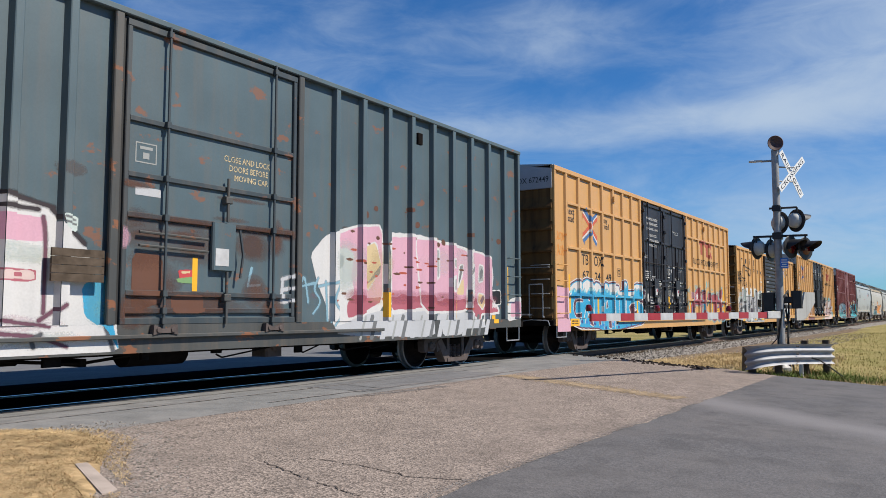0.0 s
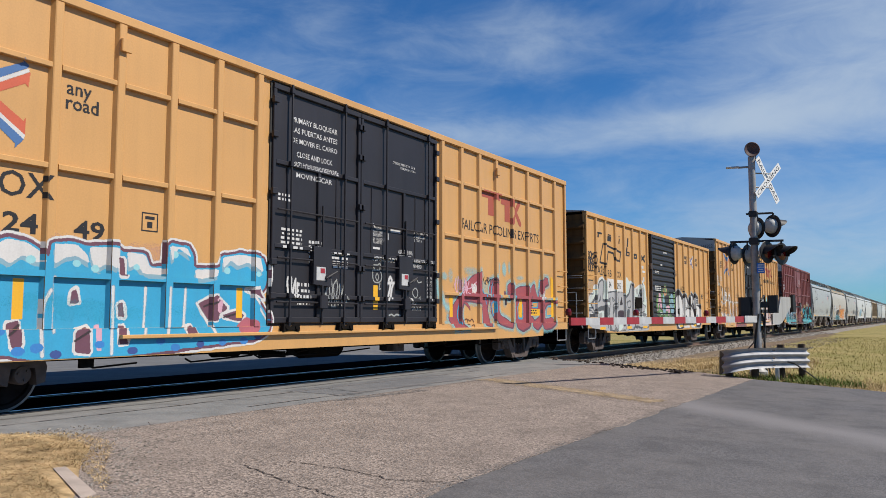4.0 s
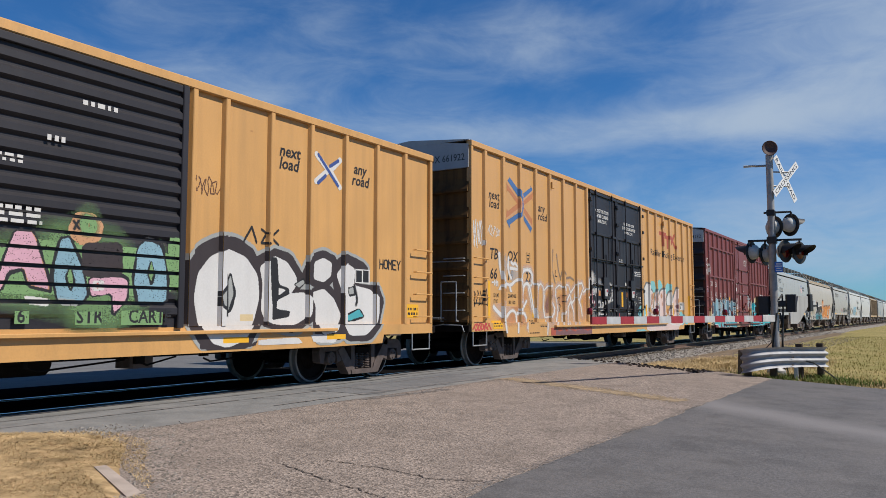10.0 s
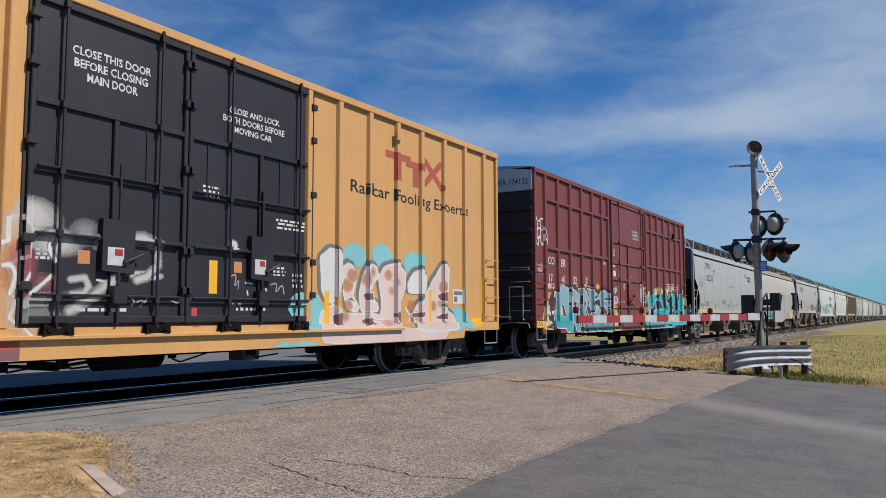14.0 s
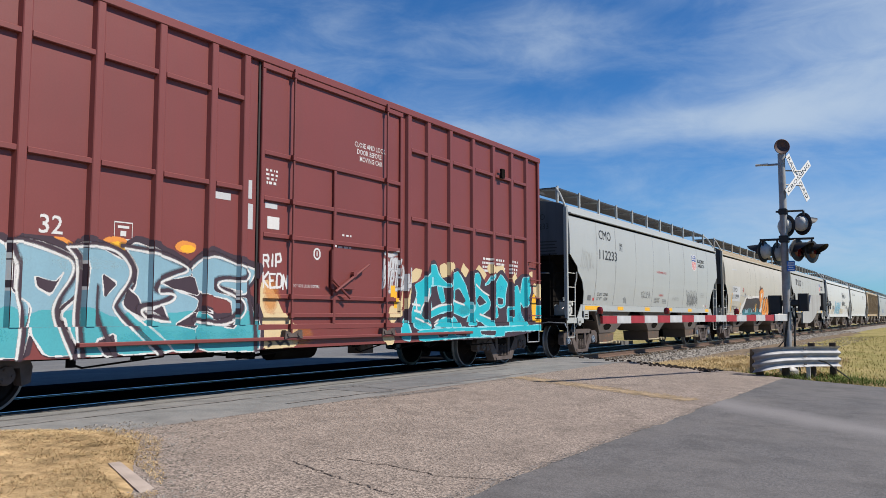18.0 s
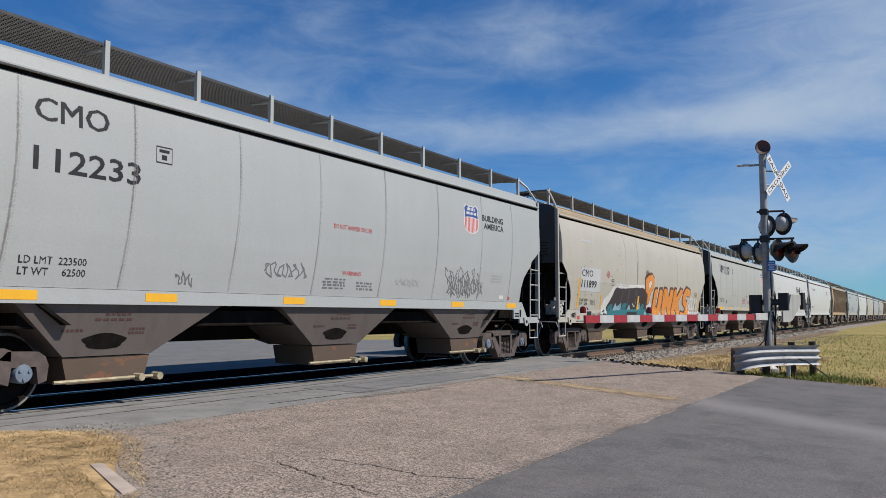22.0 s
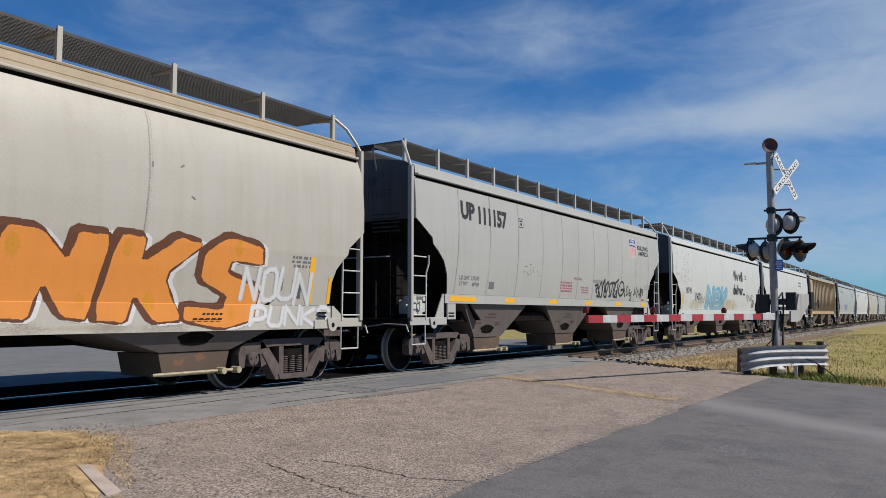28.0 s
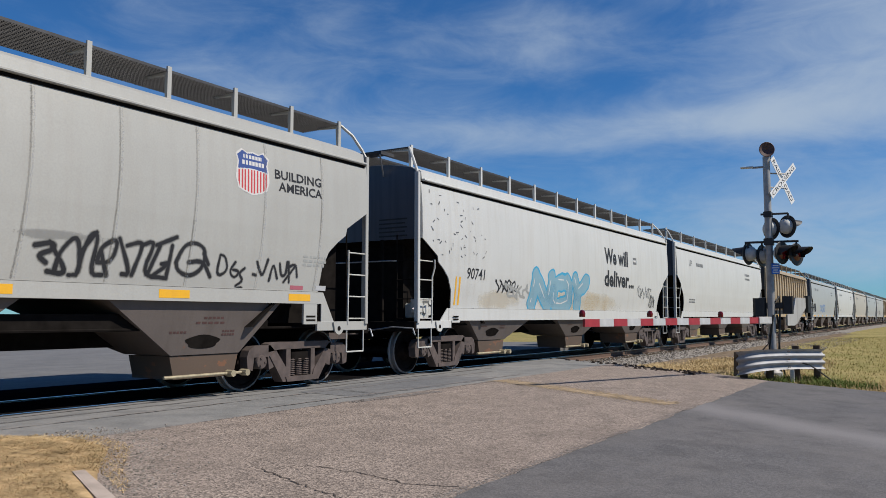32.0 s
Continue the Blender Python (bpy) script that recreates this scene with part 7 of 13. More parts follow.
    g.shape([(5.51, 1.78), (5.89, 1.8), (5.88, 1.7), (5.55, 1.64)], "white")
    g.shape([(6.02, 1.98), (6.39, 2.05), (6.79, 2), (6.85, 1.81), (6.68, 1.84), (6.53, 1.94), (6.32, 1.87), (6.18, 1.95), (6.04, 1.82)], "white")
    g.blot(1.1, 1.71, 0.055, 0.045, "shine", 400, 0.3)
    g.blot(1.34, 1.72, 0.055, 0.045, "shine", 401, 0.3)
    g.blot(1.81, 1.85, 0.055, 0.045, "shine", 402, 0.3)
    g.blot(2.03, 1.74, 0.055, 0.045, "shine", 403, 0.3)
    g.blot(2.4, 1.78, 0.055, 0.045, "shine", 404, 0.3)
    g.blot(2.75, 1.78, 0.055, 0.045, "shine", 405, 0.3)
    g.blot(3.15, 1.77, 0.055, 0.045, "shine", 406, 0.3)
    g.blot(3.72, 1.76, 0.055, 0.045, "shine", 407, 0.3)
    g.blot(3.97, 1.71, 0.055, 0.045, "shine", 408, 0.3)
    g.blot(4.56, 1.76, 0.055, 0.045, "shine", 409, 0.3)
    g.blot(5.17, 1.96, 0.055, 0.045, "shine", 410, 0.3)
    g.blot(6.11, 1.79, 0.055, 0.045, "shine", 411, 0.3)
    g.blot(6.68, 1.77, 0.055, 0.045, "shine", 412, 0.3)
    g.shape([(1.26, 1.41), (1.35, 1.51), (1.64, 1.51), (1.9, 1.51), (1.91, 1.43), (1.43, 1.43), (1.39, 1.32), (1.37, 1.16), (1.41, 1.11), (1.76, 1.14), (1.66, 1.01), (1.43, 1), (1.31, 1.09), (1.24, 1.24)], "plum", "white", 0.02)
    g.shape([(2.28, 1.55), (2.4, 1.54), (2.41, 1.47), (2.3, 1.48)], "plum", "white", 0.02)
    g.shape([(2.23, 1.08), (2.33, 1.11), (2.5, 0.86), (2.53, 0.75), (2.42, 0.76), (2.24, 0.82)], "plum", "white", 0.02)
    g.shape([(2.87, 1.06), (3.05, 1.1), (3.08, 0.78), (2.93, 0.75)], "plum", "white", 0.02)
    g.shape([(3.65, 1.44), (3.74, 1.48), (3.79, 1.28), (3.63, 1.26)], "plum", "white", 0.02)
    g.shape([(3.69, 0.97), (3.9, 1.03), (3.93, 0.66), (3.68, 0.69)], "plum", "white", 0.02)
    g.shape([(4.24, 1.89), (4.39, 1.87), (4.41, 1.62), (4.27, 1.62)], "plum", "white", 0.02)
    g.shape([(4.23, 1.29), (4.39, 1.33), (4.43, 1.1), (4.26, 1.11)], "plum", "white", 0.02)
    g.shape([(4.28, 1.03), (4.41, 1.03), (4.45, 0.77), (4.29, 0.77)], "plum", "white", 0.02)
    g.shape([(5.56, 1.32), (5.9, 1.46), (6.18, 1.25), (5.86, 1.04), (5.66, 1.14)], "plum", "white", 0.02)
    g.shape([(6.44, 1.53), (6.76, 1.57), (6.92, 1.37), (6.73, 1.41)], "plum", "white", 0.02)
    g.shape([(6, 1.17), (6.33, 1.24), (6.49, 1.16), (6.41, 1.04), (6.06, 1.1)], "plum", "white", 0.02)
    g.shape([(5.31, 0.99), (5.47, 1.03), (5.57, 0.88), (5.41, 0.84)], "plum", "white", 0.02)
    g.shape([(3.97, 1.02), (4.05, 1.04), (4.06, 0.71), (3.99, 0.71)], "pink")
    g.shape([(5.88, 1.4), (6.05, 1.36), (6.02, 1.18), (5.89, 1.19)], "pink")
    streak(g, "white", 0.016, [(2.09, 1.25), (1.89, 0.84)], [(2.13, 1.24), (2.54, 0.79)], [(2.37, 1.32), (2.73, 0.93), (2.7, 1.4)], [(4.71, 1.5), (4.69, 0.9)], [(5.06, 1.51), (5.05, 0.89)], [(5.36, 1.52), (5.34, 0.97)], [(3.41, 1.58), (3.43, 0.95)], [(3.37, 1.43), (3.26, 1.24), (3.3, 0.68)], [(4.18, 1.49), (4.2, 0.67)], [(5.56, 1.31), (5.89, 0.88)], [(1.63, 0.99), (1.57, 0.83)], [(2.67, 1.59), (2.69, 1.41)], [(6.54, 1.51), (6.69, 1.37), (6.94, 1.07)])
    streak(g, "soot", 0.01, [(1.31, 1.38), (1.51, 1.48)], [(1.28, 1.22), (1.36, 1.35)], [(1.46, 1.04), (1.62, 1.12)], [(2.26, 0.97), (2.41, 1.07)], [(2.91, 0.92), (3.04, 1.03)], [(3.7, 0.84), (3.89, 0.95)], [(5.69, 1.27), (5.98, 1.36)], [(6.06, 1.12), (6.4, 1.19)])
    g.blot(1.7, 0.89, 0.075, 0.05, "navy", 420, 0.4)
    g.blot(2.03, 0.87, 0.075, 0.05, "blue", 421, 0.4)
    g.blot(2.22, 0.85, 0.075, 0.05, "blue", 422, 0.4)
    g.blot(2.6, 0.82, 0.075, 0.05, "navy", 423, 0.4)
    g.blot(2.78, 0.96, 0.075, 0.05, "blue", 424, 0.4)
    g.blot(3.23, 0.77, 0.075, 0.05, "blue", 425, 0.4)
    g.blot(3.46, 0.69, 0.075, 0.05, "navy", 426, 0.4)
    g.blot(4.02, 0.79, 0.075, 0.05, "blue", 427, 0.4)
    g.blot(3.01, 0.74, 0.075, 0.05, "blue", 428, 0.4)
    g.blot(4.5, 0.7, 0.075, 0.05, "navy", 429, 0.4)
    g.blot(4.93, 0.81, 0.075, 0.05, "blue", 430, 0.4)
    g.blot(5.17, 0.72, 0.075, 0.05, "blue", 431, 0.4)
    g.blot(5.6, 0.75, 0.075, 0.05, "navy", 432, 0.4)
    g.blot(6, 0.77, 0.075, 0.05, "blue", 433, 0.4)
    g.blot(6.41, 0.78, 0.075, 0.05, "blue", 434, 0.4)
    g.blot(6.7, 0.84, 0.075, 0.05, "navy", 435, 0.4)
    g.mist(2.2, 1.3, 2.2, 0.18, "cyan", 440, 0.25)
    g.mist(4.25, 1.18, 1.8, 0.2, "cyan", 441, 0.25)
    g.mist(1.64, 1.58, 1.5, 0.12, "blue", 442, 0.3)
    g.rect(2.95, 3.08, 1.1, 1.55, "amber")
    g.rect(6.3, 6.42, 1.11, 1.55, "amber")
    g.rect(0.94, 1.05, 1.71, 2.17, "amber")
    g.rect(0.94, 1.08, 1.12, 1.56, "amber")


def paint_silver_letters(g):
    """Chrome-grey block letters with dark shading and pale green flashes."""
    g.shape([(0.22, 1.4), (0.24, 1.66), (0.37, 1.81), (0.57, 1.86), (0.66, 2.07), (0.8, 2.11), (0.88, 1.94), (1.13, 2.3), (1.42, 2.39), (1.69, 2.26), (1.83, 1.97), (1.92, 1.81), (1.85, 1.48), (1.44, 1.25), (0.36, 1.15)], "mint", "white", 0.03)
    g.shape([(1.83, 1.94), (2.64, 2.03), (3.04, 1.84), (3.57, 1.94), (3.67, 2.4), (3.81, 2.47), (4.08, 2.32), (4.25, 2.38), (4.57, 2.08), (4.76, 2.14), (5.29, 2.28), (5.46, 2.44), (5.83, 2.25), (5.96, 1.74), (5.98, 0.7), (1.87, 0.8)], "mint", "white", 0.03)
    g.mist(0.4, 1.7, 0.55, 0.25, "white", 450, 0.5)
    g.mist(1.64, 2.06, 0.25, 0.2, "mint", 451, 0.7)
    g.shape([(0.11, 1.26), (0.22, 1.39), (0.55, 1.5), (1.05, 1.46), (4.39, 1.68), (5.99, 1.22), (6.02, 0.61), (2.13, 0.68), (0.15, 0.82)], "chrome")
    g.shape([(0.4, 1.53), (0.54, 1.57), (0.85, 1.8), (0.97, 1.96), (1.15, 2.21), (1.41, 2.31), (1.55, 2.24), (1.47, 1.87), (1.45, 1.67), (1.84, 1.66), (1.85, 1.47), (1.72, 1.5), (0.94, 1.39), (0.69, 1.32), (0.52, 1.44)], "chrome", "char", 0.04)
    g.shape([(0.53, 1.57), (0.85, 1.8), (0.97, 1.95), (1.15, 2.19), (1.17, 2.15), (0.96, 1.82), (0.86, 1.69), (0.56, 1.53)], "char")
    g.shape([(0.95, 1.55), (1.15, 1.69), (1.26, 1.85), (1.26, 1.64)], "char")
    g.shape([(0.92, 1.37), (1.7, 1.5), (1.72, 1.12), (1.51, 1.12), (1.54, 1.35), (0.95, 1.29)], "char")
    g.shape([(0.94, 1.27), (1.5, 1.34), (1.52, 1.13), (1.18, 1.05), (1.03, 1)], "mint", "white", 0.022)
    g.shape([(1, 1.23), (1.36, 1.28), (1.39, 1.15), (1.1, 1.09)], "silver")
    streak(g, "char", 0.022, [(0.9, 1.14), (1.01, 0.96), (1.24, 1.02), (1.73, 1.07)], [(0.13, 1.23), (0.16, 1.34), (0.35, 1.34), (0.57, 1.26), (0.87, 1.26)], [(1.45, 1.67), (1.59, 1.62), (1.84, 1.66)], [(1.8, 1.48), (1.73, 1.07), (1.79, 0.8)])
    g.rect(0.3, 0.78, 1, 1.24, "fog")
    g.bars(0.28, 1.22, 0.36, 0.10, 2, "white", 9)
    g.shape([(1.85, 1.91), (2.55, 1.97), (2.99, 1.8), (2.96, 1.62), (2.38, 1.53), (2.39, 0.85), (2.73, 0.67), (1.91, 0.72), (1.99, 1.02), (2.13, 1.62), (1.88, 1.64)], "chrome", "char", 0.028)
    g.shape([(1.89, 1.66), (2.17, 1.78), (2.11, 1.6)], "grey", "char", 0.012)
    g.shape([(2.31, 1.79), (2.58, 1.67), (2.36, 1.62)], "grey", "char", 0.012)
    g.shape([(1.88, 1.48), (2.06, 1.42), (2.03, 1.24), (1.92, 1.17)], "grey", "char", 0.012)
    g.shape([(2.4, 1.44), (2.7, 1.51), (2.48, 1.3), (2.41, 1.24)], "grey", "char", 0.012)
    g.shape([(1.89, 0.72), (1.99, 0.93), (2.13, 0.72)], "grey", "char", 0.012)
    g.shape([(2.49, 0.82), (2.73, 0.67), (2.31, 0.69)], "grey", "char", 0.012)
    g.shape([(2.36, 1.73), (2.49, 1.67), (2.38, 1.66)], "silver")
    g.shape([(2.85, 1.95), (3.36, 1.98), (3.56, 1.75), (3.56, 0.7), (2.78, 0.71), (2.72, 1.12), (2.93, 1.51)], "chrome", "char", 0.026)
    g.shape([(3.23, 1.83), (3.35, 1.54), (3.03, 1.52)], "soot")
    g.shape([(2.72, 1.15), (2.91, 1.35), (3.45, 1.36), (3.45, 0.83), (3.2, 0.83), (3.19, 1.14), (2.87, 1.12)], "shadow")
    g.shape([(2.71, 0.7), (2.77, 0.88), (2.97, 1.05), (3.19, 1.12), (3.2, 0.81), (2.98, 0.71)], "mint", "white", 0.02)
    streak(g, "char", 0.02, [(2.67, 1.08), (3, 1.16)], [(2.79, 1.04), (2.73, 0.71)], [(2.67, 1.08), (2.72, 1.03), (2.94, 1.11)])
    g.shape([(3.62, 1.79), (3.97, 1.93), (4.23, 2.29), (4.35, 2.24), (4.48, 1.97), (4.53, 1.71), (4.46, 1.55), (4.45, 0.72), (3.72, 0.72), (3.78, 1.38), (3.59, 1.64)], "chrome", "char", 0.03)
    g.shape([(3.62, 1.79), (3.97, 1.96), (4.21, 2.27), (4.25, 2.2), (4.03, 1.89), (3.64, 1.73)], "char")
    g.shape([(3.84, 1.42), (4.07, 1.39), (4.02, 1.16), (3.85, 0.78), (3.74, 0.82), (3.76, 1.27)], "char")
    streak(g, "char", 0.014, [(3.75, 1.61), (4.2, 1.73), (4.19, 1.45), (3.85, 1.45), (3.83, 1.66)])
    streak(g, "char", 0.02, [(3.49, 1.85), (3.61, 1.65), (3.75, 1.46), (3.76, 1.2), (3.67, 0.68)], [(4.46, 1.56), (4.43, 1.29), (4.65, 1.13)])
    g.shape([(4.71, 2.09), (4.97, 2.16), (5.01, 1.93), (4.84, 1.91)], "silver", "white", 0.02)
    g.shape([(5.03, 1.86), (5.47, 2.35), (5.65, 2.25), (5.62, 1.73), (5.48, 1.59), (5.84, 1.55), (5.73, 1.34), (5.38, 1.31), (4.91, 1.24), (4.85, 1.04), (5.25, 0.87), (5.45, 1), (5.99, 1.17), (6.02, 0.75), (4.79, 0.77), (4.51, 0.77), (4.52, 1.48)], "chrome", "char", 0.03)
    g.shape([(5.16, 1.94), (5.45, 2.29), (5.45, 2.14), (5.23, 1.84)], "char")
    g.shape([(4.88, 1.16), (5.38, 1.21), (5.49, 1.16), (5.22, 0.92), (4.85, 1.02)], "mint", "char", 0.022)
    g.shape([(5.48, 1.32), (5.99, 1.24), (5.74, 1.15), (5.42, 1.19)], "grey")
    streak(g, "char", 0.02, [(4.29, 0.78), (4.79, 0.84), (5.19, 0.72)], [(5.62, 1.73), (5.44, 1.59)])
    g.mist(5.69, 1.94, 0.12, 0.3, "mint", 452, 0.6)
    g.mist(2.3, 0.99, 1.6, 0.12, "silver", 453, 0.25)
    g.mist(4.11, 0.97, 0.5, 0.3, "beige", 454, 0.12)
    g.wipe((g.X > 1.82) & (g.X < 2.50) & (g.Z > 1.98) & (g.Z < 2.36))
    g.wipe((g.X > 2.73) & (g.X < 3.40) & (g.Z > 1.97) & (g.Z < 2.36))


def door_rub(g):
    """Paint misses the grooves of the corrugated door."""
    grain = np.random.RandomState(8).rand(*g.a.shape)
    g.wipe((g.X > 6.46) & (g.X < 9.38) & (g.Z > 1.1) & ((np.mod((g.Z - 1.10) / (2.95 / 15), 1.0) > 0.78) | (grain < 0.05)))


def paint_bubble_letters(g):
    """Pastel letters on the corrugated door, round white letters beside it."""
    g.mist(8, 1.62, 1.5, 0.72, "green", 460, 0.85)
    g.shape([(6.9, 1.8), (7.29, 1.96), (9.27, 1.96), (9.26, 1.37), (6.89, 1.35)], "green")
    g.shape([(9.19, 2.12), (9.43, 2.14), (9.49, 1.49), (9.21, 1.48)], "green")
    g.shape([(6.89, 1.36), (7.02, 1.45), (7.12, 1.84), (7.2, 2.04), (7.41, 2.05), (7.66, 1.38), (7.36, 1.44), (7.3, 1.62), (7.15, 1.58), (7.08, 1.38)], "haze", "black", 0.02)
    g.shape([(6.92, 1.37), (7.02, 1.45), (7.13, 1.83), (7.2, 2.03), (7.4, 2.03), (7.62, 1.41), (7.38, 1.46), (7.31, 1.64), (7.14, 1.6), (7.07, 1.39)], "pink")
    g.shape([(7.62, 1.6), (7.71, 1.99), (7.83, 2.02), (7.99, 1.73), (8.09, 1.37), (8.01, 1.25), (7.71, 1.27)], "paleblue", "black", 0.026)
    g.shape([(7.8, 1.56), (7.85, 1.7), (7.91, 1.51), (7.86, 1.4)], "green", "black", 0.016)
    g.shape([(7.8, 2.11), (7.89, 2.31), (8.12, 2.32), (8.26, 2.19), (8.22, 2), (7.98, 1.92), (7.85, 2)], "blush")
    streak(g, "green", 0.05, [(8.02, 2.25), (8.11, 2.24), (8.13, 2.12), (8.02, 2.09), (8, 2.23)])
    streak(g, "black", 0.012, [(7.87, 2.2), (7.94, 2.12)], [(7.88, 2.11), (7.93, 2.21)])
    g.shape([(8.08, 1.57), (8.53, 1.61), (8.62, 1.56), (8.62, 1.33), (8.42, 1.12), (8.39, 1.38), (8.11, 1.34)], "pink", "black", 0.02)
    g.shape([(7.98, 1.96), (8.52, 2.01), (8.54, 1.59), (8, 1.57)], "soot")
    g.shape([(8.14, 1.53), (8.29, 1.54), (8.29, 1.42), (8.14, 1.41)], "white")
    g.shape([(8.19, 1.51), (8.24, 1.49), (8.2, 1.43)], "red")
    g.shape([(8.68, 1.54), (8.73, 1.96), (8.86, 2.09), (9.1, 2.03), (9.21, 1.6), (9.2, 1.29), (8.76, 1.25)], "paleblue", "black", 0.026)
    g.shape([(8.89, 1.65), (8.94, 1.82), (9, 1.65), (8.95, 1.51)], "green", "black", 0.016)
    g.shape([(7.32, 1.34), (7.63, 1.31), (7.6, 1.22), (7.36, 1.25)], "white")
    g.shape([(7.71, 1.32), (7.97, 1.3), (7.96, 1.23), (7.75, 1.24)], "silver")
    g.rect(7.23, 7.39, 1.04, 1.17, "green")
    g.rect(7.94, 8.27, 1.02, 1.17, "green")
    g.rect(8.54, 9.14, 1.01, 1.19, "green")
    g.text("6", 7.26, 1.05, 0.15, "black", 0.02, 0.0, 0.9)
    g.text("STRO", 7.95, 1.04, 0.16, "black", 0.02, 0.0, 0.9)
    g.text("CARTE", 8.64, 1.04, 0.16, "black", 0.02, 0.0, 0.9)
    door_rub(g)
    g.shape([(9.51, 1.35), (9.55, 1.74), (9.75, 2.02), (10.07, 2.18), (10.41, 2.22), (10.72, 2.1), (10.95, 1.86), (10.99, 1.45), (10.91, 1.04), (10.7, 0.73), (10.35, 0.57), (10.06, 0.6), (9.79, 0.79), (9.6, 1.05)], "silver", grow=0.09)
    g.shape([(10.84, 1.96), (11.22, 2.12), (11.56, 2.05), (11.82, 1.78), (11.9, 1.66), (11.72, 1.52), (12.14, 1.48), (12.13, 1.13), (11.67, 0.89), (10.99, 0.99), (10.89, 1.13)], "silver", grow=0.09)
    g.shape([(11.88, 1.8), (12.06, 2.07), (12.36, 2.16), (12.65, 2.08), (12.66, 1.8), (12.46, 1.63), (12.07, 1.61), (11.88, 1.68)], "silver", grow=0.09)
    g.shape([(11.99, 1.52), (12.44, 1.63), (12.74, 1.44), (12.95, 1.14), (12.79, 0.77), (12.23, 0.73), (12.08, 0.98), (12.11, 1.28)], "silver", grow=0.09)
    g.shape([(12.59, 1.95), (12.91, 2.15), (13.38, 2.04), (13.54, 1.94), (13.27, 1.87), (13.22, 1.65), (13.84, 1.63), (14, 1.41), (13.86, 0.97), (13.55, 0.73), (12.94, 0.74), (12.77, 0.92)], "silver", grow=0.09)
    g.shape([(9.51, 1.35), (9.55, 1.74), (9.75, 2.02), (10.07, 2.18), (10.41, 2.22), (10.72, 2.1), (10.95, 1.86), (10.99, 1.45), (10.91, 1.04), (10.7, 0.73), (10.35, 0.57), (10.06, 0.6), (9.79, 0.79), (9.6, 1.05)], "soot", grow=0.035)
    g.shape([(10.84, 1.96), (11.22, 2.12), (11.56, 2.05), (11.82, 1.78), (11.9, 1.66), (11.72, 1.52), (12.14, 1.48), (12.13, 1.13), (11.67, 0.89), (10.99, 0.99), (10.89, 1.13)], "soot", grow=0.035)
    g.shape([(11.88, 1.8), (12.06, 2.07), (12.36, 2.16), (12.65, 2.08), (12.66, 1.8), (12.46, 1.63), (12.07, 1.61), (11.88, 1.68)], "soot", grow=0.035)
    g.shape([(11.99, 1.52), (12.44, 1.63), (12.74, 1.44), (12.95, 1.14), (12.79, 0.77), (12.23, 0.73), (12.08, 0.98), (12.11, 1.28)], "soot", grow=0.035)
    g.shape([(12.59, 1.95), (12.91, 2.15), (13.38, 2.04), (13.54, 1.94), (13.27, 1.87), (13.22, 1.65), (13.84, 1.63), (14, 1.41), (13.86, 0.97), (13.55, 0.73), (12.94, 0.74), (12.77, 0.92)], "soot", grow=0.035)
    g.shape([(9.71, 1.36), (9.77, 1.7), (9.98, 1.94), (10.3, 2.07), (10.65, 1.97), (10.89, 1.72), (10.93, 1.4), (10.82, 1.04), (10.62, 0.78), (10.28, 0.68), (10.01, 0.75), (9.79, 1.01)], "white", rounds=2)
    g.shape([(10.92, 1.85), (11.22, 2.03), (11.51, 1.95), (11.72, 1.73), (11.73, 1.61), (11.6, 1.47), (11.89, 1.5), (12.06, 1.4), (12.02, 1.13), (11.72, 0.99), (11.35, 0.99), (11.06, 1.03), (10.96, 1.22), (10.99, 1.59)], "white", rounds=2)
    g.shape([(12.13, 1.99), (12.36, 2.07), (12.57, 2), (12.55, 1.78), (12.37, 1.67), (12.12, 1.71)], "white", rounds=2)
    g.shape([(12.05, 1.49), (12.37, 1.57), (12.63, 1.41), (12.82, 1.14), (12.68, 0.87), (12.31, 0.82), (12.17, 1.04), (12.18, 1.28)], "white", rounds=2)
    g.shape([(12.68, 1.81), (12.92, 2.03), (13.19, 1.93), (13.16, 1.65), (13.64, 1.59), (13.87, 1.41), (13.76, 1), (13.44, 0.79), (12.99, 0.8), (12.85, 0.98), (12.86, 1.5)], "white", rounds=2)
    g.shape([(10.14, 1.41), (10.28, 1.56), (10.36, 1.73), (10.45, 1.44), (10.35, 1.17), (10.18, 1.26)], "silver", "black", 0.028)
    streak(g, "black", 0.014, [(10.3, 1.69), (10.31, 1.13)])
    g.shape([(11.07, 1.99), (11.29, 2.01), (11.33, 1.6), (11.55, 1.55), (11.57, 1.46), (11.3, 1.36), (11.29, 1.23), (11.59, 1.2), (11.56, 1.11), (11.18, 1.06), (11.12, 1.36)], "black")
    g.shape([(11.33, 1.55), (11.49, 1.52), (11.33, 1.43)], "white")
    g.shape([(12.99, 1.59), (13.15, 1.63), (13.19, 1.49), (13.03, 1.47)], "silver", "black", 0.018)
    g.shape([(12.93, 1.13), (13.31, 1.26), (13.46, 1.11), (13.01, 1.03)], "aqua", "black", 0.02)
    streak(g, "black", 0.02, [(13.17, 1.65), (13.26, 1.4), (13.22, 1.32)])
    g.shape([(11.67, 1.61), (11.88, 1.71), (11.92, 1.64), (11.78, 1.56)], "silver", "black", 0.018)
    g.shape([(10.87, 0.78), (11.72, 0.8), (11.83, 0.7), (10.87, 0.7)], "white")
    g.shape([(12.01, 0.84), (12.69, 0.82), (12.62, 0.69), (12.08, 0.71)], "white")
    g.shape([(9.79, 0.79), (10.34, 0.57), (10.87, 0.78), (10.81, 0.69), (10.06, 0.66), (9.79, 0.68)], "soot")
    g.rect(13.19, 13.6, 1.69, 1.93, "white")
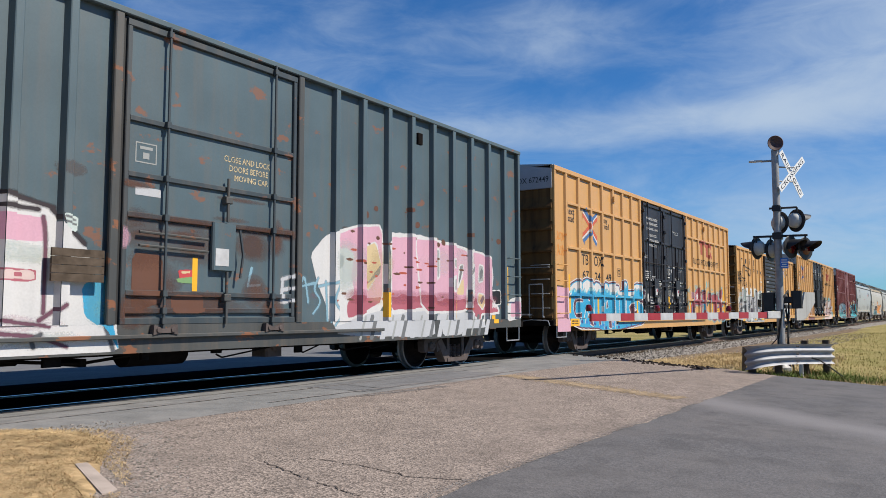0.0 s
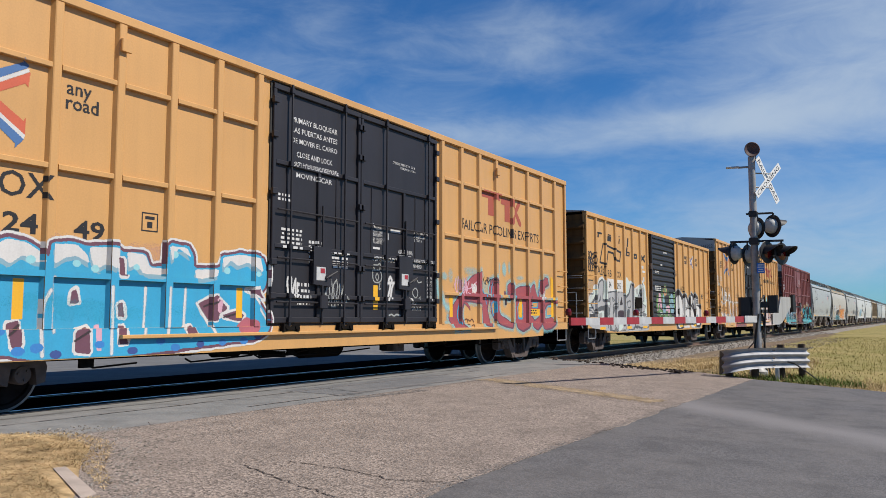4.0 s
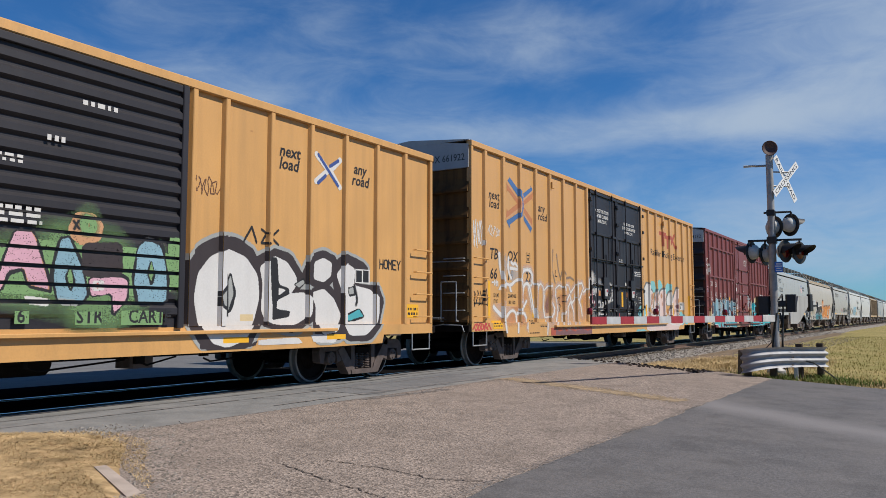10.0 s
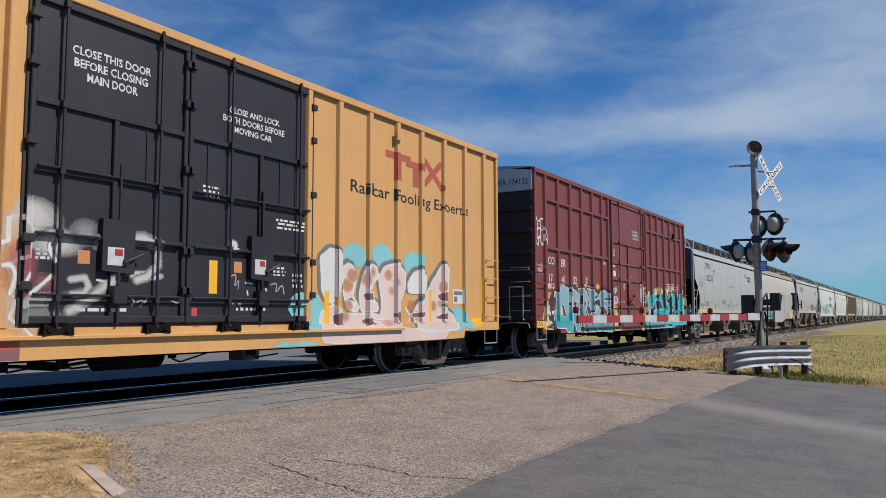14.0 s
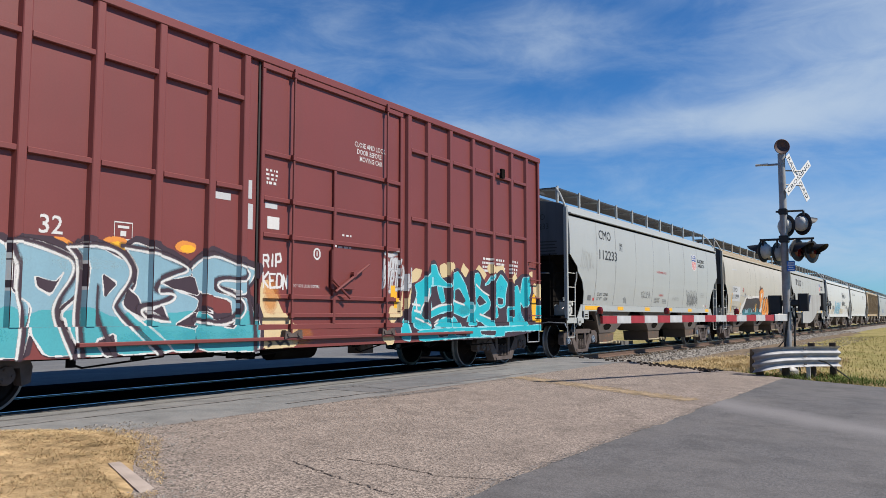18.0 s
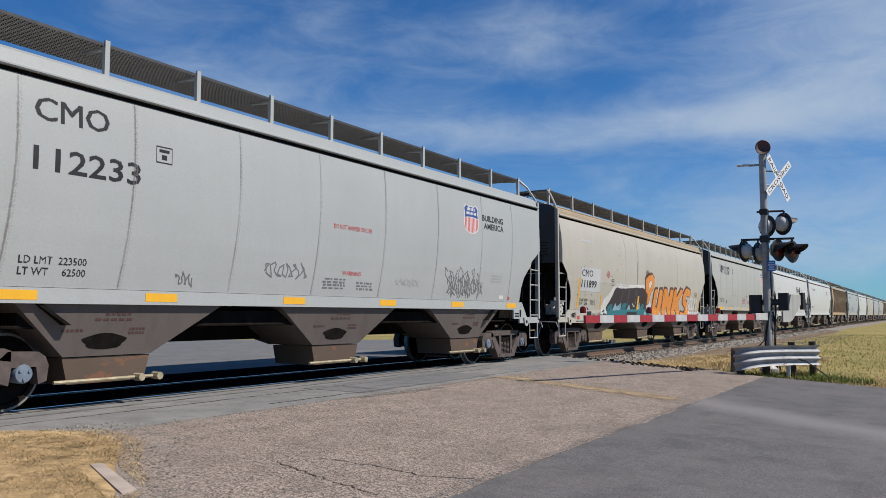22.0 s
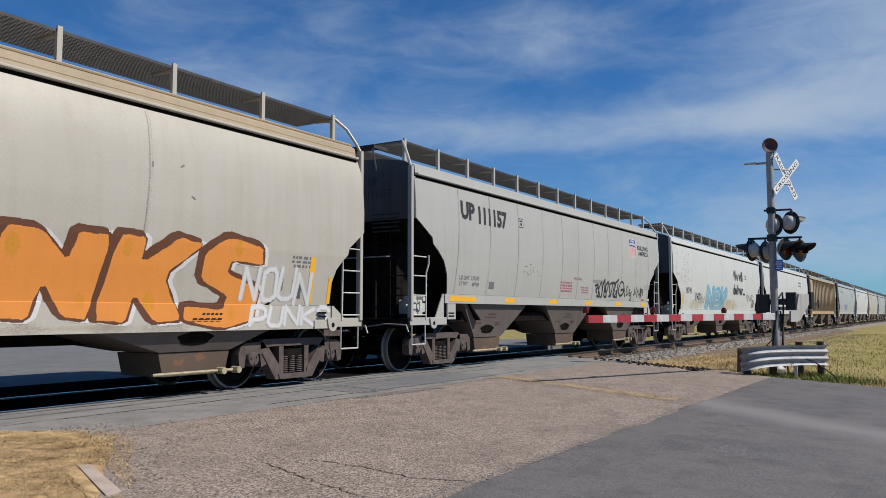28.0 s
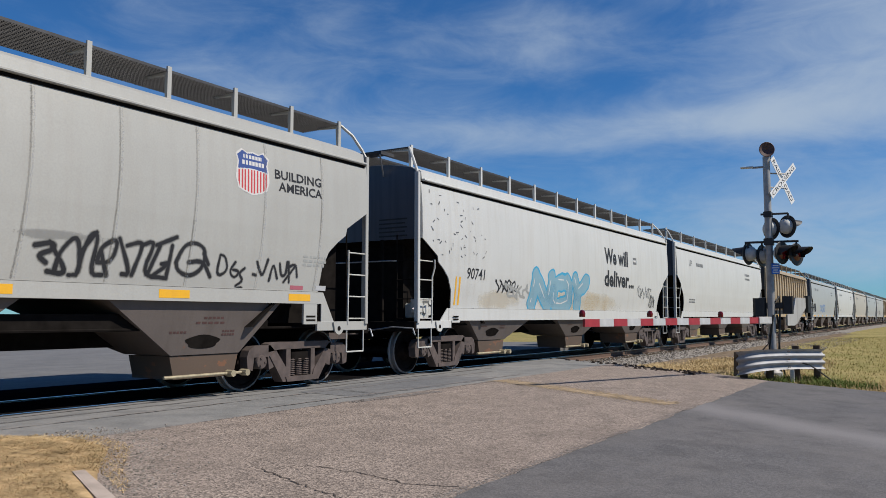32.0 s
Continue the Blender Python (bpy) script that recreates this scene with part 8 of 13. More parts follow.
    g.rect(13.22, 13.38, 1.71, 1.91, "black")
    g.rect(13.41, 13.57, 1.71, 1.92, "black")
    g.rect(10.55, 10.81, 1.05, 1.15, "beige")


def paint_white_field(g):
    """A white and pink field before the door, rust and tags on the door."""
    g.shape([(5.77, 2.5), (6.44, 2.44), (7.08, 2.33), (7.12, 2.2), (7.51, 1.93), (7.65, 1.45), (7.86, 1.13), (7.93, 0.64), (6.52, 0.6), (5.86, 0.61)], "white")
    g.shape([(5.78, 2.3), (6.44, 2.23), (7, 2.21), (7.01, 1.94), (6.46, 1.92), (5.8, 1.93)], "pink")
    g.mist(6.72, 1.81, 0.9, 0.12, "mint", 470, 0.5)
    g.mist(6.63, 1.72, 0.6, 0.1, "green", 471, 0.2)
    g.mist(6.93, 0.83, 0.6, 0.12, "mint", 472, 0.4)
    g.mist(6.58, 1.01, 0.8, 0.12, "pink", 473, 0.3)
    streak(g, "soot", 0.024, [(5.96, 2.48), (6.43, 2.46), (7.08, 2.34)], [(6.44, 2.31), (6.9, 2.3)], [(7.06, 2.32), (7.48, 1.95)])
    streak(g, "plum", 0.02, [(6.1, 1.08), (6.5, 1.05), (7.02, 0.98)], [(6.1, 0.95), (6.5, 0.9), (6.89, 0.87), (7.24, 0.74)], [(6.96, 2.22), (7, 2.01), (7, 1.13)], [(6.95, 1.04), (7.22, 1.22)])
    streak(g, "char", 0.022, [(7.67, 1.08), (7.75, 0.94), (7.85, 0.66)], [(6.93, 0.89), (6.82, 0.83), (6.85, 0.75)])
    g.shape([(6.39, 1.61), (6.89, 1.61), (6.89, 1.49), (6.39, 1.49)], "petal", "rose", 0.016)
    g.shape([(6.6, 1.58), (6.74, 1.58), (6.74, 1.53), (6.6, 1.53)], "rose")
    g.shape([(7.46, 1.45), (7.75, 1.61), (7.88, 1.32), (7.82, 1.04), (7.93, 0.66), (7.75, 0.94), (7.51, 1.09)], "sky")
    g.mist(7.71, 1.27, 0.25, 0.35, "cyanpale", 474, 0.5)
    g.shape([(7.15, 2.29), (7.39, 2.26), (7.38, 2.08), (7.2, 2.12)], "mint")
    streak(g, "grey", 0.01, [(7.18, 2.25), (7.35, 2.22)], [(7.19, 2.19), (7.36, 2.17)])
    g.mist(7.27, 2.83, 0.3, 0.1, "rust", 475, 0.4)
    g.shape([(8.1, 1.89), (8.55, 1.87), (8.57, 1.27), (8.1, 1.13)], "rust")
    g.shape([(8.7, 1.37), (9.23, 1.36), (9.24, 1.13), (8.71, 1.12)], "rust")
    g.mist(8.34, 2.12, 0.35, 0.14, "bark", 476, 0.7)
    g.mist(8.91, 2.16, 0.35, 0.08, "rust", 477, 0.7)
    g.mist(8.32, 1.87, 0.4, 0.3, "bark", 478, 0.35)
    g.mist(10.12, 1.44, 0.2, 0.14, "bark", 479, 0.6)
    g.mist(10.82, 2.32, 0.2, 0.1, "rust", 480, 0.6)
    g.mist(7.92, 2.06, 0.14, 0.14, "pink", 481, 0.7)
    g.mist(9.72, 2.45, 0.5, 0.05, "rust", 482, 0.6)
    g.shape([(8.8, 1.7), (9.06, 1.71), (9.03, 1.55), (8.84, 1.55)], "red")
    g.shape([(8.77, 1.58), (9.07, 1.62), (9.06, 1.52), (8.81, 1.53)], "green")
    g.shape([(8.85, 1.68), (9.01, 1.69), (8.99, 1.66), (8.87, 1.65)], "beige")
    streak(g, "paleblue", 0.02, [(10.04, 1.52), (10.11, 1.78)], [(10.04, 1.52), (10.28, 1.54)])
    streak(g, "patch", 0.024, [(10.75, 1.65), (10.72, 1.29)], [(10.73, 1.64), (11.07, 1.72)], [(10.73, 1.48), (10.98, 1.51)], [(10.71, 1.29), (11.03, 1.33)])
    streak(g, "paleblue", 0.02, [(11.14, 1.36), (11.28, 1.8), (11.38, 1.3)], [(11.18, 1.54), (11.52, 1.61)], [(11.61, 1.69), (11.49, 1.5), (11.71, 1.32), (11.5, 1.12)], [(11.8, 1.64), (11.85, 0.99)], [(11.63, 1.56), (12.04, 1.64)], [(12.04, 1.57), (11.89, 1.32), (12.14, 1.12), (11.95, 0.93)])
    g.mist(11.45, 1.38, 0.45, 0.35, "paleblue", 483, 0.18)


def paint_red_letters(g):
    """Swollen dark red letters in a pale blue haze."""
    ring_0 = [(12.34, 1.1), (12.4, 1.27), (12.78, 1.58), (12.99, 1.81), (13.32, 2.01), (13.74, 2.17), (13.81, 2.09), (13.7, 1.92), (13.74, 1.76), (13.92, 1.65), (14.18, 1.61), (14.07, 1.33), (14.26, 0.91), (13.89, 0.96), (13.84, 1.33), (13.8, 1.43), (13.34, 1.48), (12.91, 1.47), (12.81, 1.31), (12.8, 1.13), (12.92, 0.97), (13.16, 0.88), (12.57, 0.87), (12.5, 0.95)]
    ring_1 = [(14.17, 1.79), (14.26, 1.98), (14.5, 2.06), (14.61, 1.91), (14.59, 1.69), (14.69, 1.58), (14.61, 1.41), (14.74, 1.18), (15.09, 1.08), (15.36, 0.98), (15.28, 0.87), (14.89, 0.91), (14.55, 0.98), (14.27, 1.23), (14.22, 1.57)]
    ring_2 = [(15.12, 1.9), (15.29, 1.97), (15.39, 1.88), (15.32, 1.57), (15.12, 1.56)]
    ring_3 = [(15.47, 1.47), (15.5, 1.8), (15.76, 1.88), (16.22, 1.92), (16.39, 1.73), (16.37, 1.25), (16.28, 0.89), (15.84, 0.78), (15.56, 0.86), (15.45, 1.13)]
    ring_4 = [(16.41, 1.64), (16.49, 1.92), (16.65, 1.99), (16.73, 1.83), (16.85, 1.63), (16.91, 1.79), (17, 2.05), (17.23, 2.17), (17.51, 2.17), (17.56, 2), (17.28, 1.92), (17.22, 1.67), (17.26, 1.51), (17.11, 1.38), (17, 0.93), (16.73, 0.8), (16.45, 0.89), (16.39, 1.13), (16.51, 1.15), (16.67, 1.04), (16.95, 1.15), (16.99, 1.33), (16.41, 1.32)]
    ring_5 = [(17.24, 1.51), (18.04, 1.59), (18.04, 1.52), (17.45, 1.47), (17.29, 1.34), (17.3, 1.08), (17.82, 1.13), (17.94, 0.96), (17.6, 0.83), (17.16, 0.81), (17.02, 0.96), (17.08, 1.38)]
    letters_ = (ring_0, ring_1, ring_2, ring_3, ring_4, ring_5)
    for ring in letters_:
        d = g.away([ring + ring[:1]])
        g.veil(0.95 * (1 - d / 0.14), "shine", 12)
    d = g.away([[(11.85, 1.97), (11.9, 1.66), (12.06, 1.44), (12.37, 1.3)]])
    g.veil(0.9 * (1 - d / 0.16), "shine", 13)
    g.mist(12.1, 1.98, 0.25, 0.1, "shine", 490, 0.6)
    g.mist(12.45, 2.02, 0.12, 0.2, "shine", 491, 0.45)
    g.mist(12.77, 1.95, 0.25, 0.15, "shine", 492, 0.4)
    g.mist(13.32, 2.15, 0.4, 0.12, "shine", 493, 0.5)
    g.mist(14.66, 2.27, 0.1, 0.2, "shine", 494, 0.7)
    g.mist(14.95, 2.29, 0.14, 0.2, "shine", 495, 0.8)
    g.mist(15.23, 2.32, 0.08, 0.2, "shine", 496, 0.6)
    g.mist(15.81, 2.1, 0.3, 0.08, "shine", 497, 0.6)
    g.mist(17.16, 2.19, 0.25, 0.1, "shine", 498, 0.5)
    g.mist(14.27, 1.16, 0.2, 0.15, "shine", 499, 0.6)
    g.mist(13.9, 1.83, 0.25, 0.2, "shine", 500, 0.5)
    g.mist(12.36, 1.02, 0.35, 0.05, "shine", 501, 0.6)
    g.mist(14.98, 1.46, 0.15, 0.15, "shine", 502, 0.5)
    for ring in letters_:
        g.shape([(x + 0.03, z - 0.03) for x, z in ring], "plum")
        g.shape(ring, "wine", "plum", 0.016)
    g.wipe(g.shape([(15.65, 1.36), (15.82, 1.55), (15.97, 1.4), (15.95, 1.09), (15.71, 1.1)]))
    g.shape([(15.65, 1.36), (15.82, 1.55), (15.97, 1.4), (15.95, 1.09), (15.71, 1.1)], None, "sky", 0.022)
    g.wipe(g.shape([(14.29, 1.44), (14.45, 1.51), (14.48, 1.27), (14.37, 1.16)]))
    g.shape([(14.29, 1.44), (14.45, 1.51), (14.48, 1.27), (14.37, 1.16)], None, "sky", 0.022)
    g.wipe(g.shape([(16.53, 1.5), (16.88, 1.52), (16.85, 1.38), (16.53, 1.37)]))
    g.shape([(16.53, 1.5), (16.88, 1.52), (16.85, 1.38), (16.53, 1.37)], None, "sky", 0.022)
    g.wipe(g.shape([(17.45, 1.39), (17.81, 1.44), (17.81, 1.18), (17.4, 1.16)]))
    g.shape([(17.45, 1.39), (17.81, 1.44), (17.81, 1.18), (17.4, 1.16)], None, "sky", 0.022)
    g.shape([(12.91, 1.46), (13.15, 1.45), (13.28, 1.34), (13.29, 1.27), (13.2, 1.34), (13.04, 1.42)], "wine", "plum", 0.012)
    streak(g, "sky", 0.014, [(13.82, 1.78), (13.99, 1.63), (14.04, 1.43)], [(14.34, 1.93), (14.26, 1.61)], [(12.79, 1.4), (12.69, 1.16), (12.84, 0.97)], [(14.68, 1.58), (14.64, 1.38)], [(15.51, 1.79), (15.48, 1.43)], [(17, 2.01), (16.92, 1.67)])
    streak(g, "pink", 0.012, [(13.03, 1.8), (13.15, 1.63), (13.22, 1.67)], [(12.96, 1.72), (13.26, 1.76)], [(13.13, 2.01), (13.11, 1.66)], [(13.29, 1.76), (13.57, 1.91)])
    g.mist(14.27, 1.44, 1.2, 0.25, "rose", 510, 0.25)
    g.mist(15.88, 1.36, 0.5, 0.4, "rose", 511, 0.2)
    g.mist(12.96, 1.72, 0.6, 0.25, "plum", 512, 0.15)
    streak(g, "rust", 0.01, [(13.02, 1.06), (13.13, 1.1), (13.17, 1.02)], [(13.17, 1.08), (13.28, 1.03), (13.36, 1.1), (13.44, 1.02)], [(13.1, 0.97), (13.17, 0.97)], [(13.27, 0.94), (13.38, 0.97), (13.4, 0.89)])
    g.rect(12.39, 12.52, 1.13, 1.57, "amber")
    g.rect(15.77, 15.92, 1.13, 1.57, "amber")
    g.rect(17.72, 17.87, 1.13, 2.17, "amber")
    g.rect(16.41, 16.98, 1.17, 1.34, "amber")


def paint_white_outlines(g):
    """Loose white outlines over a pink haze."""
    g.mist(1.6, 2.25, 0.16, 0.4, "patch", 520, 0.55)
    g.mist(2.18, 2.12, 0.35, 0.25, "patch", 521, 0.6)
    g.mist(2.11, 1.12, 1, 0.35, "rose", 522, 0.35)
    g.mist(1.66, 1.6, 0.35, 0.5, "blush", 523, 0.4)
    g.mist(2.61, 1.63, 0.3, 0.4, "rose", 524, 0.2)
    streak(g, "white", 0.045, [(1.37, 2.54), (1.39, 2.3), (1.51, 2), (1.66, 1.9)], [(1.09, 1.34), (1.25, 1.24), (1.52, 1.12)])
    streak(g, "white", 0.036, [(1.83, 2.49), (1.8, 2.2), (1.96, 2.02)], [(1.97, 2.39), (2.07, 2.35), (2.17, 2.39), (2.28, 2.31)], [(1.93, 2.25), (2.28, 2.24)])
    streak(g, "white", 0.034, [(1.65, 1.89), (1.45, 1.81), (1.28, 1.63), (1.13, 1.64)], [(1.56, 1.8), (1.72, 1.88), (1.94, 1.84), (2.18, 1.98), (2.44, 2.01), (2.52, 1.85), (2.56, 1.48)], [(2.49, 2.03), (2.59, 2.23), (2.92, 2.27), (3.12, 2.17), (3.1, 1.96)], [(2.55, 1.63), (2.63, 1.88), (2.82, 1.94), (2.99, 1.84), (3.23, 1.12)], [(1.68, 1.08), (1.75, 1.15), (1.96, 1.27), (2.15, 1.24), (2.23, 1.12), (2.22, 0.76)], [(2.26, 1.19), (2.62, 1.23), (2.78, 1.08), (2.79, 0.75)], [(1.49, 1.32), (1.52, 1.08), (1.64, 0.77)], [(2.36, 1.28), (2.56, 1.3), (2.77, 1.49)], [(1.89, 1.82), (2, 1.61)])
    streak(g, "white", 0.016, [(1.01, 1.89), (1.07, 1.89)], [(1.12, 1.93), (1.12, 1.81), (1.18, 1.88), (1.14, 1.93)], [(1.22, 1.93), (1.22, 1.82)], [(1.21, 1.88), (1.29, 1.92), (1.29, 1.82)])


def paint_orange_letters(g):
    """Round pale letters with orange flecks and grey shades."""
    g.blot(12.97, 2.16, 0.35, 0.2, "cyanpale", 530, 0.5)
    g.blot(13.84, 2.22, 0.35, 0.2, "cyanpale", 531, 0.5)
    g.blot(14.91, 2.14, 0.4, 0.2, "cyanpale", 532, 0.5)
    g.blot(11.74, 1.19, 0.4, 0.35, "cyanpale", 533, 0.5)
    g.blot(16.6, 1.05, 0.4, 0.25, "cyanpale", 534, 0.5)
    g.blot(17.13, 0.93, 0.3, 0.12, "cyanpale", 535, 0.5)
    g.blot(11.44, 0.63, 0.5, 0.08, "cyanpale", 536, 0.5)
    g.shape([(12.06, 1.55), (12.02, 2.1), (12.25, 2.27), (12.49, 2.25), (12.58, 2.07), (12.5, 1.65), (12.36, 1.34), (12.15, 1.43)], "grey", grow=0.06)
    g.shape([(12.6, 1.97), (12.77, 2.06), (12.94, 2), (12.99, 1.77), (12.89, 1.49), (12.71, 1.44), (13.1, 1.32), (13.03, 1.22), (12.76, 1.26), (12.63, 1.53)], "grey", grow=0.06)
    g.shape([(13.08, 1.49), (13.17, 1.82), (13.37, 2.07), (13.62, 2.04), (13.67, 1.85), (13.29, 1.59), (13.26, 1.45), (13.64, 1.39), (13.65, 1.22), (13.15, 1.22)], "grey", grow=0.06)
    g.shape([(13.66, 1.84), (13.84, 2.06), (14.29, 2.13), (14.55, 2), (14.55, 1.68), (14.3, 1.33), (14.4, 0.91), (13.64, 0.87), (13.78, 1.37)], "grey", grow=0.06)
    g.shape([(14.62, 1.76), (14.82, 1.99), (15.12, 2.06), (15.31, 1.94), (15.27, 1.6), (14.66, 1.59)], "grey", grow=0.06)
    g.shape([(14.79, 1.23), (15.25, 1.55), (15.57, 1.89), (15.94, 2.22), (16.2, 2.15), (16.16, 1.63), (15.85, 1.35), (16.36, 1.19), (16.56, 0.88), (15.85, 0.83), (14.96, 0.87)], "grey", grow=0.06)
    g.shape([(12.05, 1.15), (12.4, 1.32), (12.64, 1.15), (13.68, 1.16), (14.44, 0.88), (16.2, 0.86), (15.96, 0.61), (12.63, 0.64), (12.06, 0.69)], "petal", "white", 0.02)
    g.shape([(12.1, 1.53), (12.05, 2.08), (12.28, 2.25), (12.52, 2.23), (12.62, 2.04), (12.54, 1.63), (12.4, 1.32), (12.19, 1.4)], "white", "white", 0.024, rounds=2)
    g.shape([(12.64, 1.94), (12.81, 2.03), (12.97, 1.97), (13.03, 1.75), (12.93, 1.46), (12.74, 1.41), (13.14, 1.29), (13.07, 1.19), (12.8, 1.24), (12.67, 1.5)], "petal", "white", 0.024, rounds=2)
    g.shape([(13.12, 1.47), (13.21, 1.79), (13.41, 2.05), (13.66, 2.02), (13.72, 1.83), (13.33, 1.57), (13.3, 1.42), (13.69, 1.36), (13.69, 1.2), (13.19, 1.19)], "petal", "white", 0.024, rounds=2)
    g.shape([(13.7, 1.82), (13.88, 2.03), (14.34, 2.11), (14.6, 1.97), (14.6, 1.66), (14.35, 1.3), (14.45, 0.87), (13.68, 0.84), (13.82, 1.34)], "petal", "white", 0.024, rounds=2)
    g.shape([(14.67, 1.73), (14.87, 1.96), (15.17, 2.03), (15.37, 1.91), (15.33, 1.57), (14.71, 1.56)], "white", "white", 0.024, rounds=2)
    g.shape([(14.84, 1.2), (15.31, 1.52), (15.62, 1.86), (16, 2.19), (16.26, 2.12), (16.22, 1.6), (15.91, 1.32), (16.42, 1.15), (16.62, 0.84), (15.91, 0.8), (15.01, 0.84)], "petal", "white", 0.024, rounds=2)
    g.mist(12.79, 1.65, 0.16, 0.13, "tango", 540, 0.75)
    g.mist(12.91, 1.83, 0.16, 0.13, "haze", 541, 0.75)
    g.mist(13.31, 1.76, 0.16, 0.13, "tango", 542, 0.75)
    g.mist(13.49, 1.93, 0.16, 0.13, "haze", 543, 0.75)
    g.mist(14.03, 1.89, 0.16, 0.13, "tango", 544, 0.75)
    g.mist(14.27, 1.75, 0.16, 0.13, "haze", 545, 0.75)
    g.mist(14.11, 1.6, 0.16, 0.13, "tango", 546, 0.75)
    g.mist(12.8, 1.29, 0.16, 0.13, "haze", 547, 0.75)
    g.mist(16, 1.71, 0.16, 0.13, "tango", 548, 0.75)
    g.mist(15.63, 1.32, 0.16, 0.13, "haze", 549, 0.75)
    g.mist(14.84, 1.31, 0.16, 0.13, "tango", 550, 0.75)
    g.mist(15.91, 1.38, 0.16, 0.13, "haze", 551, 0.75)
    g.mist(15.01, 1.11, 0.16, 0.13, "tango", 552, 0.75)
    g.mist(12.74, 1.11, 0.16, 0.13, "haze", 553, 0.75)
    g.shape([(13.22, 1.5), (13.53, 1.56), (13.6, 1.39), (13.32, 1.39)], "bruise", "white", 0.014)
    g.shape([(13.19, 1.05), (13.5, 1.11), (13.61, 0.96), (13.26, 0.93)], "bruise", "white", 0.014)
    g.shape([(14.16, 1.16), (14.35, 1.21), (14.36, 0.96)], "bruise", "white", 0.014)
    g.shape([(12.38, 1.13), (12.61, 1.2), (12.62, 0.98), (12.41, 0.94)], "bruise", "white", 0.014)
    g.shape([(14.76, 1.16), (15.27, 1.21), (15.18, 1.08), (14.88, 1.08)], "bruise", "white", 0.014)
    g.shape([(15.72, 1.11), (16.2, 1.22), (16.1, 1.03), (15.77, 1.05)], "bruise", "white", 0.014)
    g.shape([(15.76, 1.54), (16.2, 1.67), (16.1, 1.41), (15.86, 1.44)], "bruise", "white", 0.014)
    streak(g, "white", 0.018, [(12.92, 1.46), (13.12, 1.29), (13.03, 1.2)], [(14.59, 1.26), (14.76, 1.11), (14.72, 1.01)], [(14.42, 1.71), (14.59, 1.64)], [(13.33, 1.16), (13.68, 1.05), (14.05, 1.06)], [(13.61, 0.78), (13.9, 1.06)], [(14.13, 0.77), (14.24, 1.06)])
    g.mist(13.97, 0.99, 0.25, 0.1, "coral", 560, 0.6)
    g.rect(16.4, 16.87, 1.38, 1.68, "white")
    g.rect(16.46, 16.81, 1.56, 1.64, "grey")
    g.rect(16.46, 16.6, 1.42, 1.53, "grey")
    g.rect(12.17, 12.3, 0.99, 1.54, "amber")
    g.rect(15.44, 15.55, 1, 1.64, "amber")
    g.rect(17.67, 17.75, 1.17, 1.96, "amber")
    g.rect(17.19, 17.64, 0.88, 1.08, "amber")


